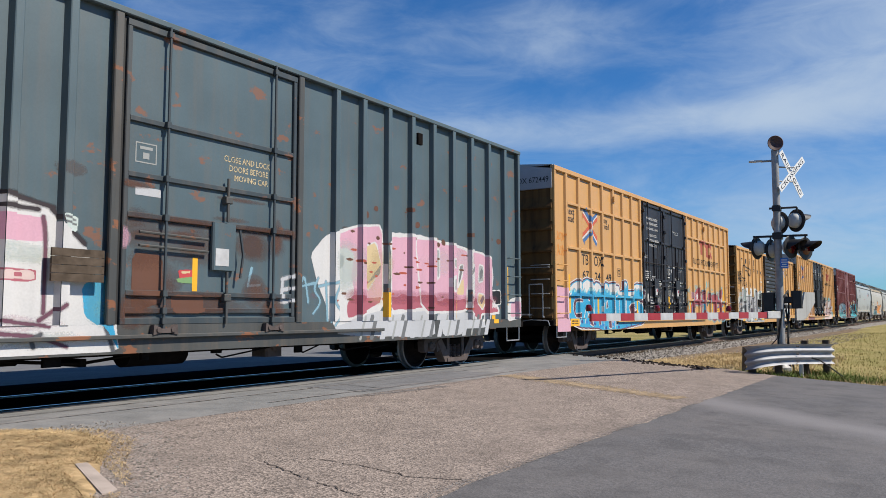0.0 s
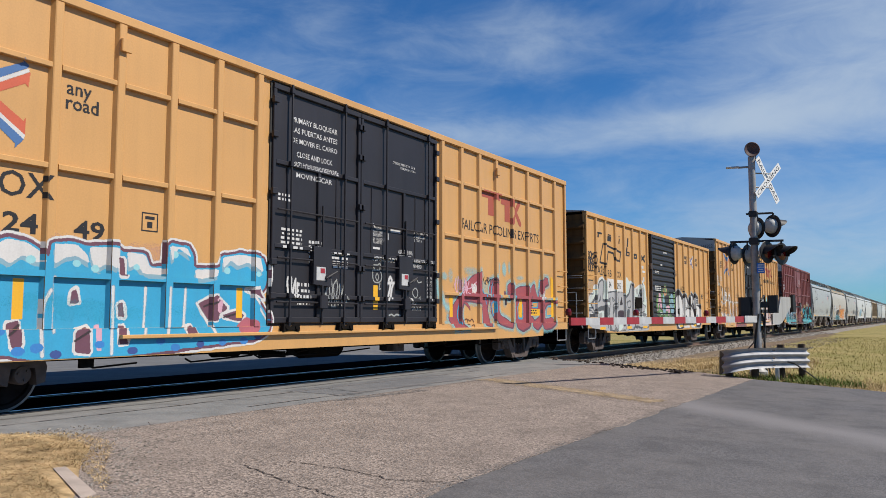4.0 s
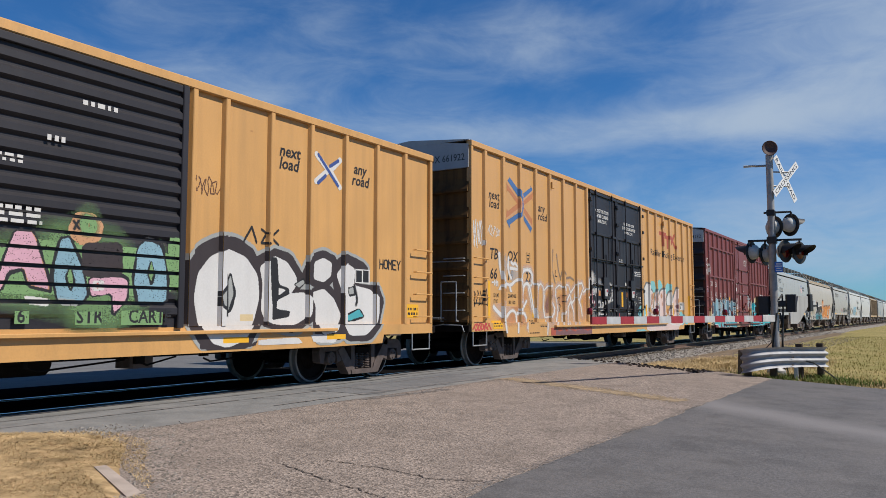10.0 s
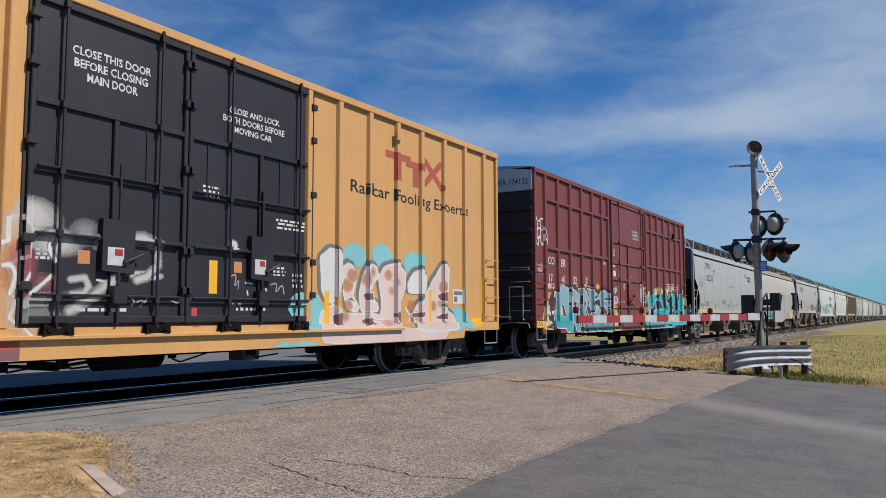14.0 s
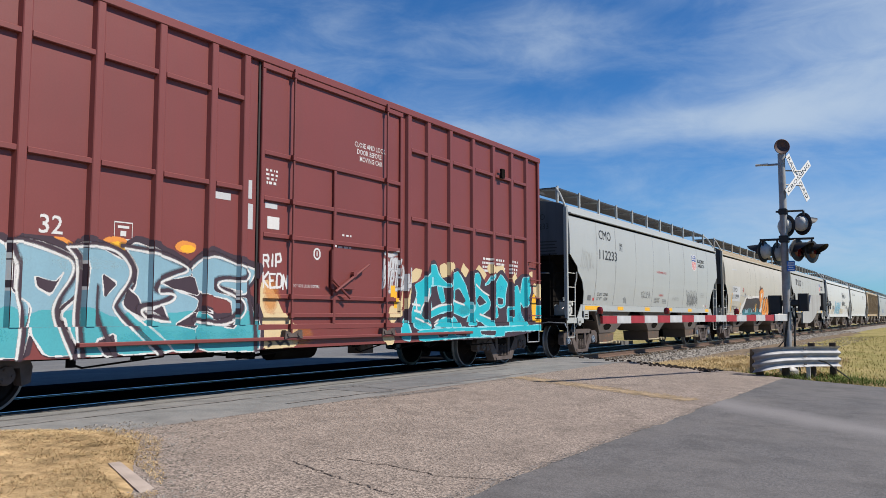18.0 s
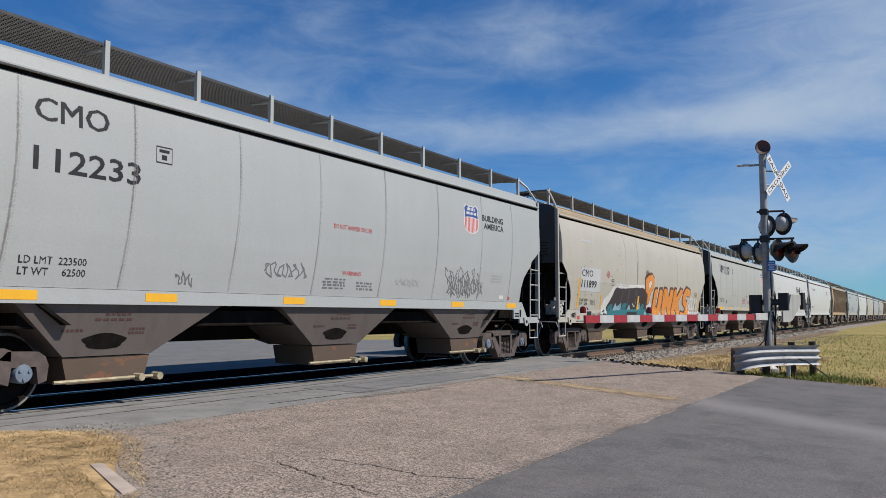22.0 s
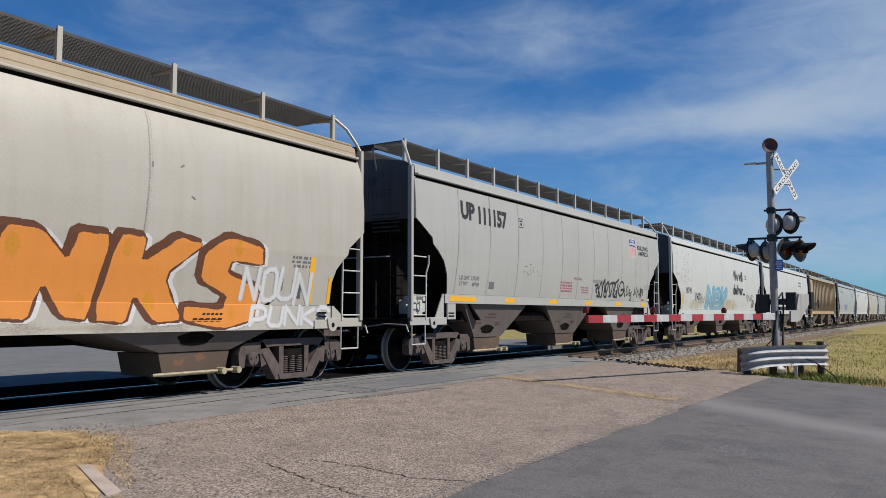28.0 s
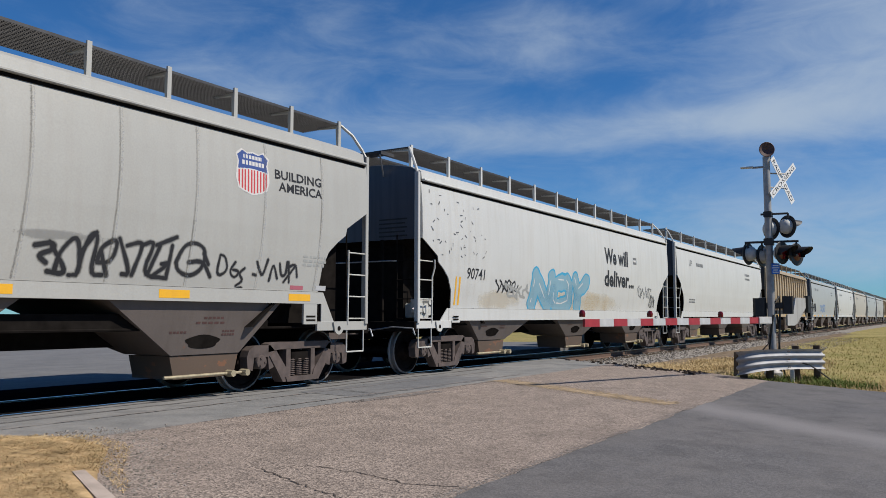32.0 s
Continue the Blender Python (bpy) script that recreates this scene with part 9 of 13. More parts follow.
def paint_cyan_letters(g):
    """Cyan letters over a dark shadow with sand-coloured bubbles."""
    g.shape([(9.89, 1.71), (9.92, 1.91), (10.07, 2.01), (10.3, 1.99), (10.24, 1.85), (10.12, 1.76)], "beige")
    g.shape([(9.68, 1.11), (9.72, 1.37), (9.86, 1.67), (9.92, 1.66), (9.88, 1.34), (9.8, 1.14)], "beige")
    g.shape([(10.91, 1.95), (10.91, 2.1), (11.09, 2.17), (11.27, 2.07), (11.2, 1.86), (11.08, 1.79)], "beige")
    g.shape([(11.16, 2.19), (11.36, 2.17), (11.36, 2.06), (11.21, 2.06)], "beige")
    g.shape([(11.73, 2.09), (11.83, 2.21), (11.89, 2.14), (12.05, 2.07), (11.89, 1.88), (11.73, 1.97)], "beige")
    g.shape([(12.32, 2.09), (12.46, 2.2), (12.65, 2.11), (12.8, 2), (12.64, 1.86), (12.46, 1.98)], "beige")
    g.shape([(13.09, 2.19), (13.57, 2.25), (13.64, 2.08), (13.22, 2.05)], "beige")
    g.shape([(13.85, 1.98), (14.1, 2.15), (14.26, 1.95), (13.96, 1.84)], "beige")
    g.shape([(14.77, 2.12), (15.03, 2.19), (15.03, 2.02)], "beige")
    g.shape([(15.05, 1.9), (15.49, 1.87), (15.5, 1.34), (15.1, 1.35)], "beige")
    g.shape([(9.52, 1.36), (9.57, 1.56), (9.66, 1.58), (9.67, 1.27), (9.55, 1.27)], "beige")
    g.blot(9.46, 1.3, 0.09, 0.1, "beige", 570, 0.4)
    g.blot(9.28, 1.11, 0.09, 0.1, "beige", 571, 0.4)
    g.blot(9.32, 1.2, 0.09, 0.1, "beige", 572, 0.4)
    g.blot(9.4, 1.14, 0.09, 0.1, "beige", 573, 0.4)
    g.blot(9.49, 1.06, 0.09, 0.1, "beige", 574, 0.4)
    g.blot(9.59, 1.14, 0.09, 0.1, "beige", 575, 0.4)
    g.blot(9.37, 1.04, 0.09, 0.1, "beige", 576, 0.4)
    g.blot(9.2, 0.7, 0.13, 0.1, "beige", 577, 0.4)
    g.blot(9.13, 0.74, 0.13, 0.1, "beige", 578, 0.4)
    g.blot(11.38, 2.1, 0.13, 0.1, "beige", 579, 0.4)
    g.blot(12.96, 2.14, 0.13, 0.1, "beige", 580, 0.4)
    g.shape([(9.5, 1.04), (9.84, 1.27), (9.89, 1.67), (10.36, 1.76), (10.52, 2.11), (10.74, 2.18), (10.97, 1.84), (11.29, 1.86), (11.34, 1.98), (11.6, 2.08), (11.9, 1.86), (12.15, 2.05), (12.44, 2.07), (12.8, 1.74), (13.09, 1.93), (13.48, 2.14), (13.76, 1.92), (13.96, 1.8), (14.47, 2.07), (14.87, 2.06), (14.99, 1.7), (15.45, 1.37), (15.46, 0.81), (13.58, 0.66), (11.14, 0.66), (9.54, 0.71), (9.35, 0.92)], "shadow", grow=0.03)
    g.shape([(9.92, 1.07), (9.97, 1.22), (10.13, 1.53), (10.04, 1.7), (10.28, 1.78), (10.54, 1.95), (10.57, 2.09), (10.79, 2.12), (10.87, 1.95), (11.02, 1.84), (11.3, 1.72), (11.25, 1.68), (10.79, 1.7), (10.58, 1.69), (10.5, 1.52), (10.38, 1.38), (10.27, 1.12), (10.52, 0.98), (10.57, 0.9), (10.44, 0.83), (10.08, 0.86), (9.96, 0.91)], "cyan", "shine", 0.013)
    g.shape([(10.56, 1.53), (10.6, 1.28), (10.58, 1.07), (10.94, 1.16), (11.27, 1.21), (11.26, 1.35), (10.89, 1.3), (10.64, 1.23)], "cyan", "shine", 0.013)
    g.shape([(10.81, 1.7), (11.02, 1.69), (11.13, 1.4), (10.98, 1.36), (10.9, 1.46)], "cyan", "shine", 0.013)
    g.shape([(10.61, 0.9), (10.86, 1.03), (11.17, 1.1), (11.28, 1.03), (11.33, 0.88)], "cyan", "shine", 0.013)
    g.shape([(11.31, 1.78), (11.39, 1.95), (11.6, 2.03), (11.72, 1.93), (11.9, 1.77), (12.07, 1.46), (12.16, 1.3), (12.07, 1.14), (11.81, 1.08), (11.41, 1.18), (11.31, 1.36), (11.35, 1.55)], "cyan", "shine", 0.013)
    g.shape([(11.36, 1.14), (11.52, 1.06), (11.68, 0.88), (11.32, 0.88), (11.27, 1.03)], "cyan", "shine", 0.013)
    g.shape([(12.15, 1.99), (12.46, 2.03), (12.56, 1.9), (12.48, 1.69), (12.81, 1.57), (12.97, 1.4), (12.9, 1.25), (12.59, 1.14), (13.01, 1.02), (13.12, 0.85), (12.64, 0.9), (12.29, 1.06), (12.28, 0.91), (11.92, 0.91), (11.98, 1.08), (12.23, 1.3)], "cyan", "shine", 0.013)
    g.shape([(12.7, 1.77), (13.03, 2), (13.17, 2.04), (12.89, 1.8)], "cyan", "shine", 0.013)
    g.shape([(13.1, 1.62), (13.25, 1.89), (13.44, 2.05), (13.77, 1.85), (13.67, 1.64), (13.64, 1.34), (13.37, 1.28), (13.24, 1.36), (13.32, 1.09), (13.06, 1.04), (13.08, 1.33)], "cyan", "shine", 0.013)
    g.shape([(13.96, 1.74), (14.25, 1.83), (14.38, 1.62), (14.5, 2), (14.83, 2.05), (14.95, 1.74), (14.8, 1.44), (14.57, 1.29), (14.38, 1.43), (14.42, 1.15), (14.73, 0.88), (13.74, 0.84), (13.71, 1.31), (14.06, 1.33)], "cyan", "shine", 0.013)
    g.shape([(15.06, 1.36), (15.41, 1.36), (15.41, 1.08), (15.07, 1.08)], "cyan", "shine", 0.013)
    g.shape([(10.06, 0.85), (11.32, 0.88), (13.57, 0.88), (15.46, 0.91), (15.38, 0.76), (13.52, 0.77), (13.49, 0.66), (11.82, 0.67), (10.13, 0.63)], "cyan", "shine", 0.013)
    g.shape([(9.54, 0.9), (9.7, 1.06), (9.77, 0.98), (9.87, 0.81), (9.84, 0.65), (9.57, 0.69)], "cyan", "shine", 0.013)
    g.shape([(11.48, 1.64), (11.66, 1.68), (11.92, 1.42), (11.75, 1.34), (11.48, 1.41)], "shadow", "shine", 0.01)
    g.shape([(12.48, 1.56), (12.81, 1.4), (12.47, 1.31), (12.35, 1.43)], "shadow", "shine", 0.01)
    g.shape([(13.26, 1.53), (13.56, 1.5), (13.53, 1.36), (13.3, 1.36)], "shadow", "shine", 0.01)
    g.shape([(10.78, 0.79), (11.14, 0.81), (11.14, 0.7), (10.78, 0.7)], "shadow", "shine", 0.01)
    g.shape([(11.37, 0.81), (11.82, 0.8), (11.88, 0.7), (11.42, 0.72)], "shadow", "shine", 0.01)
    g.shape([(12.41, 0.81), (13.12, 0.8), (13.06, 0.68), (12.47, 0.71)], "shadow", "shine", 0.01)
    g.shape([(13.83, 1.25), (14.04, 1.27), (14.05, 1.11), (13.87, 1.07)], "shadow", "shine", 0.01)
    g.mist(10.23, 1.04, 0.4, 0.25, "teal", 590, 0.35)
    g.mist(11.81, 1.23, 0.4, 0.12, "teal", 591, 0.35)
    g.mist(12.81, 1.07, 0.3, 0.15, "teal", 592, 0.3)
    g.mist(13.35, 1.73, 0.3, 0.15, "sky", 593, 0.3)
    g.mist(14.41, 1.07, 0.3, 0.15, "sky", 594, 0.3)
    g.mist(10.74, 1.83, 0.25, 0.12, "sky", 595, 0.25)
    streak(g, "white", 0.016, [(10.45, 1.62), (10.42, 1.39), (10.3, 1.28), (10.24, 1.16)], [(10.61, 1.23), (10.94, 1.33), (11.25, 1.34)], [(11.35, 1.45), (11.5, 1.4), (11.85, 1.34)], [(10.09, 1.07), (10.31, 1.02), (10.52, 0.93)], [(12.49, 1.15), (12.96, 1.05)], [(9.98, 1.33), (10.22, 1.31)], [(10.09, 1.43), (10.12, 1.23)], [(10.05, 1.21), (10.26, 1.18)], [(10.64, 0.93), (10.86, 1.04)], [(12.33, 1.78), (12.62, 1.63), (12.89, 1.56)], [(13.11, 1.46), (13.24, 1.33)], [(11.34, 1.64), (11.36, 1.79)])
    g.rect(10.64, 10.7, 1.71, 1.86, "shine")
    g.rect(15.07, 15.44, 0.96, 1.04, "amber")
    streak(g, "patch", 0.020, *g.word("HAPPY", 9.05, 9.52, 1.82, 2.14, 4, 0.05, 0.08))
    streak(g, "patch", 0.020, *g.word("BIRTHDAY", 9.04, 9.92, 1.61, 1.95, 5, 0.06, 0.1))
    streak(g, "patch", 0.03, [(9.11, 2.23), (9.26, 2.18), (9.45, 2.25)], [(9.24, 1.55), (9.57, 1.61), (9.82, 1.67)])
    g.rect(9.27, 9.41, 1.45, 1.66, "amber")


def paint_block_letters(g):
    """A black and teal piece with a white rim, orange block letters beside it."""
    g.shape([(3.32, 1.23), (3.45, 1.55), (3.79, 1.69), (4.28, 1.98), (4.55, 2.08), (5.47, 2.07), (6.52, 2.09), (7.33, 2.13), (7.82, 1.98), (7.96, 1.54), (8.44, 1.48), (8.44, 1.3), (5.02, 1.26)], "white", grow=0.05)
    g.mist(4.41, 2.1, 1.6, 0.08, "white", 600, 0.5)
    g.shape([(3.77, 1.37), (4.02, 1.55), (4.48, 1.98), (5.17, 1.95), (6.52, 2.03), (7.21, 2.04), (7.73, 1.94), (7.88, 1.67), (7.81, 1.32), (3.77, 1.26)], "soot", "shadow", 0.03)
    g.shape([(3.74, 1.28), (8.48, 1.35), (8.48, 0.91), (3.94, 0.89)], "cyanteal")
    g.shape([(3.77, 1.27), (4.02, 1.44), (4.3, 1.48), (4.33, 1.27)], "cyanteal")
    g.shape([(5.13, 1.28), (5.28, 1.5), (5.71, 1.51), (5.59, 1.29)], "cyanteal")
    g.shape([(7.11, 1.31), (7.32, 1.53), (7.58, 1.47), (7.53, 1.31)], "cyanteal")
    g.shape([(4.33, 1.27), (4.57, 1.51), (4.69, 1.39), (4.94, 1.45), (5.14, 1.53), (5.11, 1.28)], "paleblue")
    g.shape([(5.74, 1.29), (5.95, 1.49), (6.12, 1.31)], "paleblue")
    g.shape([(6.87, 1.31), (7.01, 1.58), (7.14, 1.31)], "paleblue")
    g.shape([(5.38, 0.9), (5.57, 1.13), (5.64, 0.9)], "paleblue")
    g.shape([(7.63, 1.25), (7.8, 1.22), (7.99, 0.9), (7.48, 0.91)], "paleblue")
    g.shape([(4.24, 0.9), (4.58, 0.95), (4.97, 0.9)], "paleblue")
    g.shape([(5.7, 1.22), (6.79, 1.23), (6.78, 0.88), (5.7, 0.89)], "black")
    streak(g, "patch", 0.016, [(6.25, 1.5), (6.53, 1.38), (6.58, 1.54)])
    streak(g, "char", 0.02, [(5.16, 1.92), (5.01, 1.41)], [(5.81, 1.93), (5.77, 1.49)], [(6.62, 1.98), (6.53, 1.44)])
    g.shape([(3.29, 1.2), (3.77, 1.26), (3.92, 0.89), (3.33, 0.9)], "white")
    streak(g, "black", 0.02, [(3.3, 0.96), (3.35, 1.18), (3.44, 0.98), (3.5, 1.15)], [(3.53, 1.18), (3.5, 1.01), (3.59, 1.03), (3.6, 1.16)], [(3.68, 1.13), (3.66, 0.95)], [(3.68, 1.13), (3.77, 1.16), (3.76, 1.05), (3.68, 1.04), (3.81, 0.95)], [(3.43, 1.23), (3.58, 1.26)])
    g.shape([(7.62, 1.96), (7.55, 2.39), (7.88, 2.52), (8.33, 2.58), (8.63, 2.41), (8.57, 2.12), (8.26, 1.89), (8.12, 1.54), (7.92, 1.47), (7.89, 1.81)], "white", grow=0.035)
    g.shape([(8.7, 2.05), (9.1, 2.08), (8.97, 1.46), (9.18, 1.37), (9.32, 2.09), (9.74, 2.07), (9.66, 1.36), (9.32, 1.02), (8.77, 1.02), (8.55, 1.26)], "white", grow=0.035)
    g.shape([(9.86, 2.12), (10.31, 2.1), (10.64, 1.77), (10.76, 2.13), (11.21, 2.11), (10.97, 1.05), (10.64, 1.09), (10.38, 1.49), (10.23, 1.05), (9.77, 1.09)], "white", grow=0.035)
    g.shape([(11.29, 2.13), (11.71, 2.13), (11.66, 1.8), (12.21, 2.17), (12.65, 2.09), (12.04, 1.64), (12.38, 1.04), (11.9, 1.01), (11.62, 1.37), (11.49, 1.01), (11.03, 1.05)], "white", grow=0.035)
    g.shape([(12.65, 1.99), (13.08, 2.24), (13.77, 2.14), (13.79, 1.85), (13.18, 1.89), (13.12, 1.72), (13.79, 1.51), (13.68, 1.04), (13.05, 0.91), (12.38, 1.04), (12.39, 1.25), (13.06, 1.21), (13.12, 1.39), (12.62, 1.6)], "white", grow=0.035)
    g.shape([(7.51, 1.99), (7.45, 2.42), (7.78, 2.55), (8.23, 2.61), (8.53, 2.44), (8.47, 2.15), (8.15, 1.92), (8.01, 1.57), (7.81, 1.5), (7.79, 1.84)], "bark", grow=0.045)
    g.shape([(8.59, 2.08), (8.99, 2.11), (8.87, 1.49), (9.07, 1.4), (9.22, 2.12), (9.64, 2.1), (9.56, 1.39), (9.22, 1.05), (8.66, 1.05), (8.45, 1.29)], "bark", grow=0.045)
    g.shape([(9.75, 2.15), (10.21, 2.13), (10.54, 1.8), (10.65, 2.16), (11.11, 2.14), (10.87, 1.08), (10.54, 1.12), (10.28, 1.52), (10.13, 1.08), (9.66, 1.12)], "bark", grow=0.045)
    g.shape([(11.19, 2.16), (11.6, 2.16), (11.56, 1.83), (12.11, 2.2), (12.55, 2.12), (11.93, 1.67), (12.27, 1.07), (11.8, 1.04), (11.51, 1.4), (11.39, 1.04), (10.92, 1.08)], "bark", grow=0.045)
    g.shape([(12.55, 2.02), (12.98, 2.27), (13.66, 2.17), (13.69, 1.88), (13.07, 1.92), (13.01, 1.75), (13.68, 1.54), (13.57, 1.07), (12.95, 0.94), (12.28, 1.07), (12.29, 1.28), (12.96, 1.24), (13.02, 1.42), (12.51, 1.63)], "bark", grow=0.045)
    g.shape([(7.57, 1.96), (7.51, 2.39), (7.84, 2.52), (8.29, 2.58), (8.59, 2.41), (8.53, 2.12), (8.21, 1.89), (8.07, 1.54), (7.87, 1.47), (7.85, 1.81)], "orange", "bark", 0.02)
    g.shape([(8.65, 2.05), (9.05, 2.08), (8.93, 1.46), (9.13, 1.37), (9.28, 2.09), (9.7, 2.07), (9.62, 1.36), (9.28, 1.02), (8.72, 1.02), (8.51, 1.26)], "orange", "bark", 0.02)
    g.shape([(9.81, 2.12), (10.27, 2.1), (10.6, 1.77), (10.71, 2.13), (11.17, 2.11), (10.93, 1.05), (10.6, 1.09), (10.34, 1.49), (10.19, 1.05), (9.72, 1.09)], "orange", "bark", 0.02)
    g.shape([(11.25, 2.13), (11.66, 2.13), (11.62, 1.8), (12.17, 2.17), (12.61, 2.09), (11.99, 1.64), (12.33, 1.04), (11.86, 1.01), (11.57, 1.37), (11.45, 1.01), (10.98, 1.05)], "orange", "bark", 0.02)
    g.shape([(12.61, 1.99), (13.04, 2.24), (13.72, 2.14), (13.75, 1.85), (13.13, 1.89), (13.07, 1.72), (13.74, 1.51), (13.63, 1.04), (13.01, 0.91), (12.34, 1.04), (12.35, 1.25), (13.02, 1.21), (13.08, 1.39), (12.57, 1.6)], "orange", "bark", 0.02)
    g.shape([(7.9, 2.27), (8.18, 2.38), (8.26, 2.21), (7.98, 1.98)], "white", "bark", 0.014)
    g.mist(7.73, 2.58, 0.3, 0.14, "bark", 601, 0.6)
    g.mist(7.73, 2.34, 0.1, 0.16, "amber", 605, 0.5)
    g.mist(8.78, 1.85, 0.1, 0.16, "amber", 606, 0.5)
    g.mist(9.95, 1.9, 0.1, 0.16, "amber", 607, 0.5)
    g.mist(11.38, 1.95, 0.1, 0.16, "amber", 608, 0.5)
    g.mist(13.23, 2.12, 0.1, 0.16, "amber", 609, 0.5)
    g.mist(9.15, 1.21, 0.1, 0.16, "amber", 610, 0.5)
    g.mist(10.82, 1.3, 0.1, 0.16, "amber", 611, 0.5)
    g.mist(11.78, 1.31, 0.1, 0.16, "amber", 612, 0.5)
    g.mist(13.21, 1.14, 0.1, 0.16, "amber", 613, 0.5)
    g.mist(10.82, 0.97, 0.8, 0.05, "beige", 620, 0.5)
    g.rect(6.77, 6.92, 1.31, 1.76, "amber")
    g.rect(8.19, 8.63, 1.02, 1.16, "patch")


def paint_black_scribble(g):
    """A hurried looping black tag with two small ones after it."""
    g.mist(9.78, 2.09, 0.9, 0.07, "char", 630, 0.35)
    streak(g, "black", 0.024, [(9.41, 1.96), (9.63, 2.01), (9.65, 1.93), (9.44, 1.85), (9.55, 1.77)], [(9.58, 2.01), (9.85, 1.64), (9.58, 1.67)], [(9.66, 1.67), (9.72, 1.93), (9.94, 2.15), (9.99, 1.65), (9.85, 1.64)], [(9.94, 1.64), (10.06, 2.13), (10.21, 2.18), (10.11, 1.65), (10.28, 1.66)], [(10, 1.95), (10.17, 2.17)])
    streak(g, "black", 0.024, [(10.2, 1.81), (10.24, 2.01), (10.49, 2.13), (10.4, 1.82), (10.22, 1.81)], [(10.24, 1.97), (10.34, 1.66)], [(10.49, 2.12), (10.68, 1.68), (10.56, 1.68)], [(10.6, 2.04), (10.87, 2.13), (10.7, 1.68)], [(10.82, 2.06), (11.04, 2.15), (10.83, 1.67), (11.23, 1.66)], [(11.04, 2.08), (11.36, 2.21)], [(11.1, 2.08), (10.94, 1.71)], [(11, 1.67), (11.28, 1.87), (11.14, 1.84)], [(11.29, 2.09), (11.23, 1.68)])
    streak(g, "black", 0.022, [(11.37, 1.88), (11.48, 2.11), (11.67, 2.17), (11.86, 2.09), (11.84, 1.83), (11.62, 1.69), (11.4, 1.76), (11.37, 1.88)], [(11.58, 1.89), (11.82, 1.93), (11.97, 1.71)], [(11.83, 2.03), (11.92, 1.88)])
    streak(g, "black", 0.016, [(12.13, 2.03), (12.07, 1.71), (12.29, 1.8), (12.23, 2.01), (12.13, 2.03)], [(12.42, 1.94), (12.31, 1.8), (12.42, 1.7), (12.52, 1.81), (12.38, 1.83)], [(12.61, 1.86), (12.49, 1.78), (12.6, 1.68), (12.46, 1.6)], [(12.42, 1.54), (12.6, 1.6), (12.57, 1.44), (12.44, 1.46)], [(12.78, 1.78), (12.84, 1.77)])
    streak(g, "black", 0.018, [(12.85, 1.97), (12.97, 1.72), (13.07, 2.01)], [(13.12, 1.7), (13.19, 1.99), (13.29, 1.74)], [(13.33, 1.97), (13.37, 1.77), (13.48, 1.8), (13.49, 2)], [(13.52, 2), (13.56, 1.69)], [(13.44, 1.69), (13.66, 1.93)], [(13.52, 1.92), (13.69, 1.99), (13.73, 1.78)])


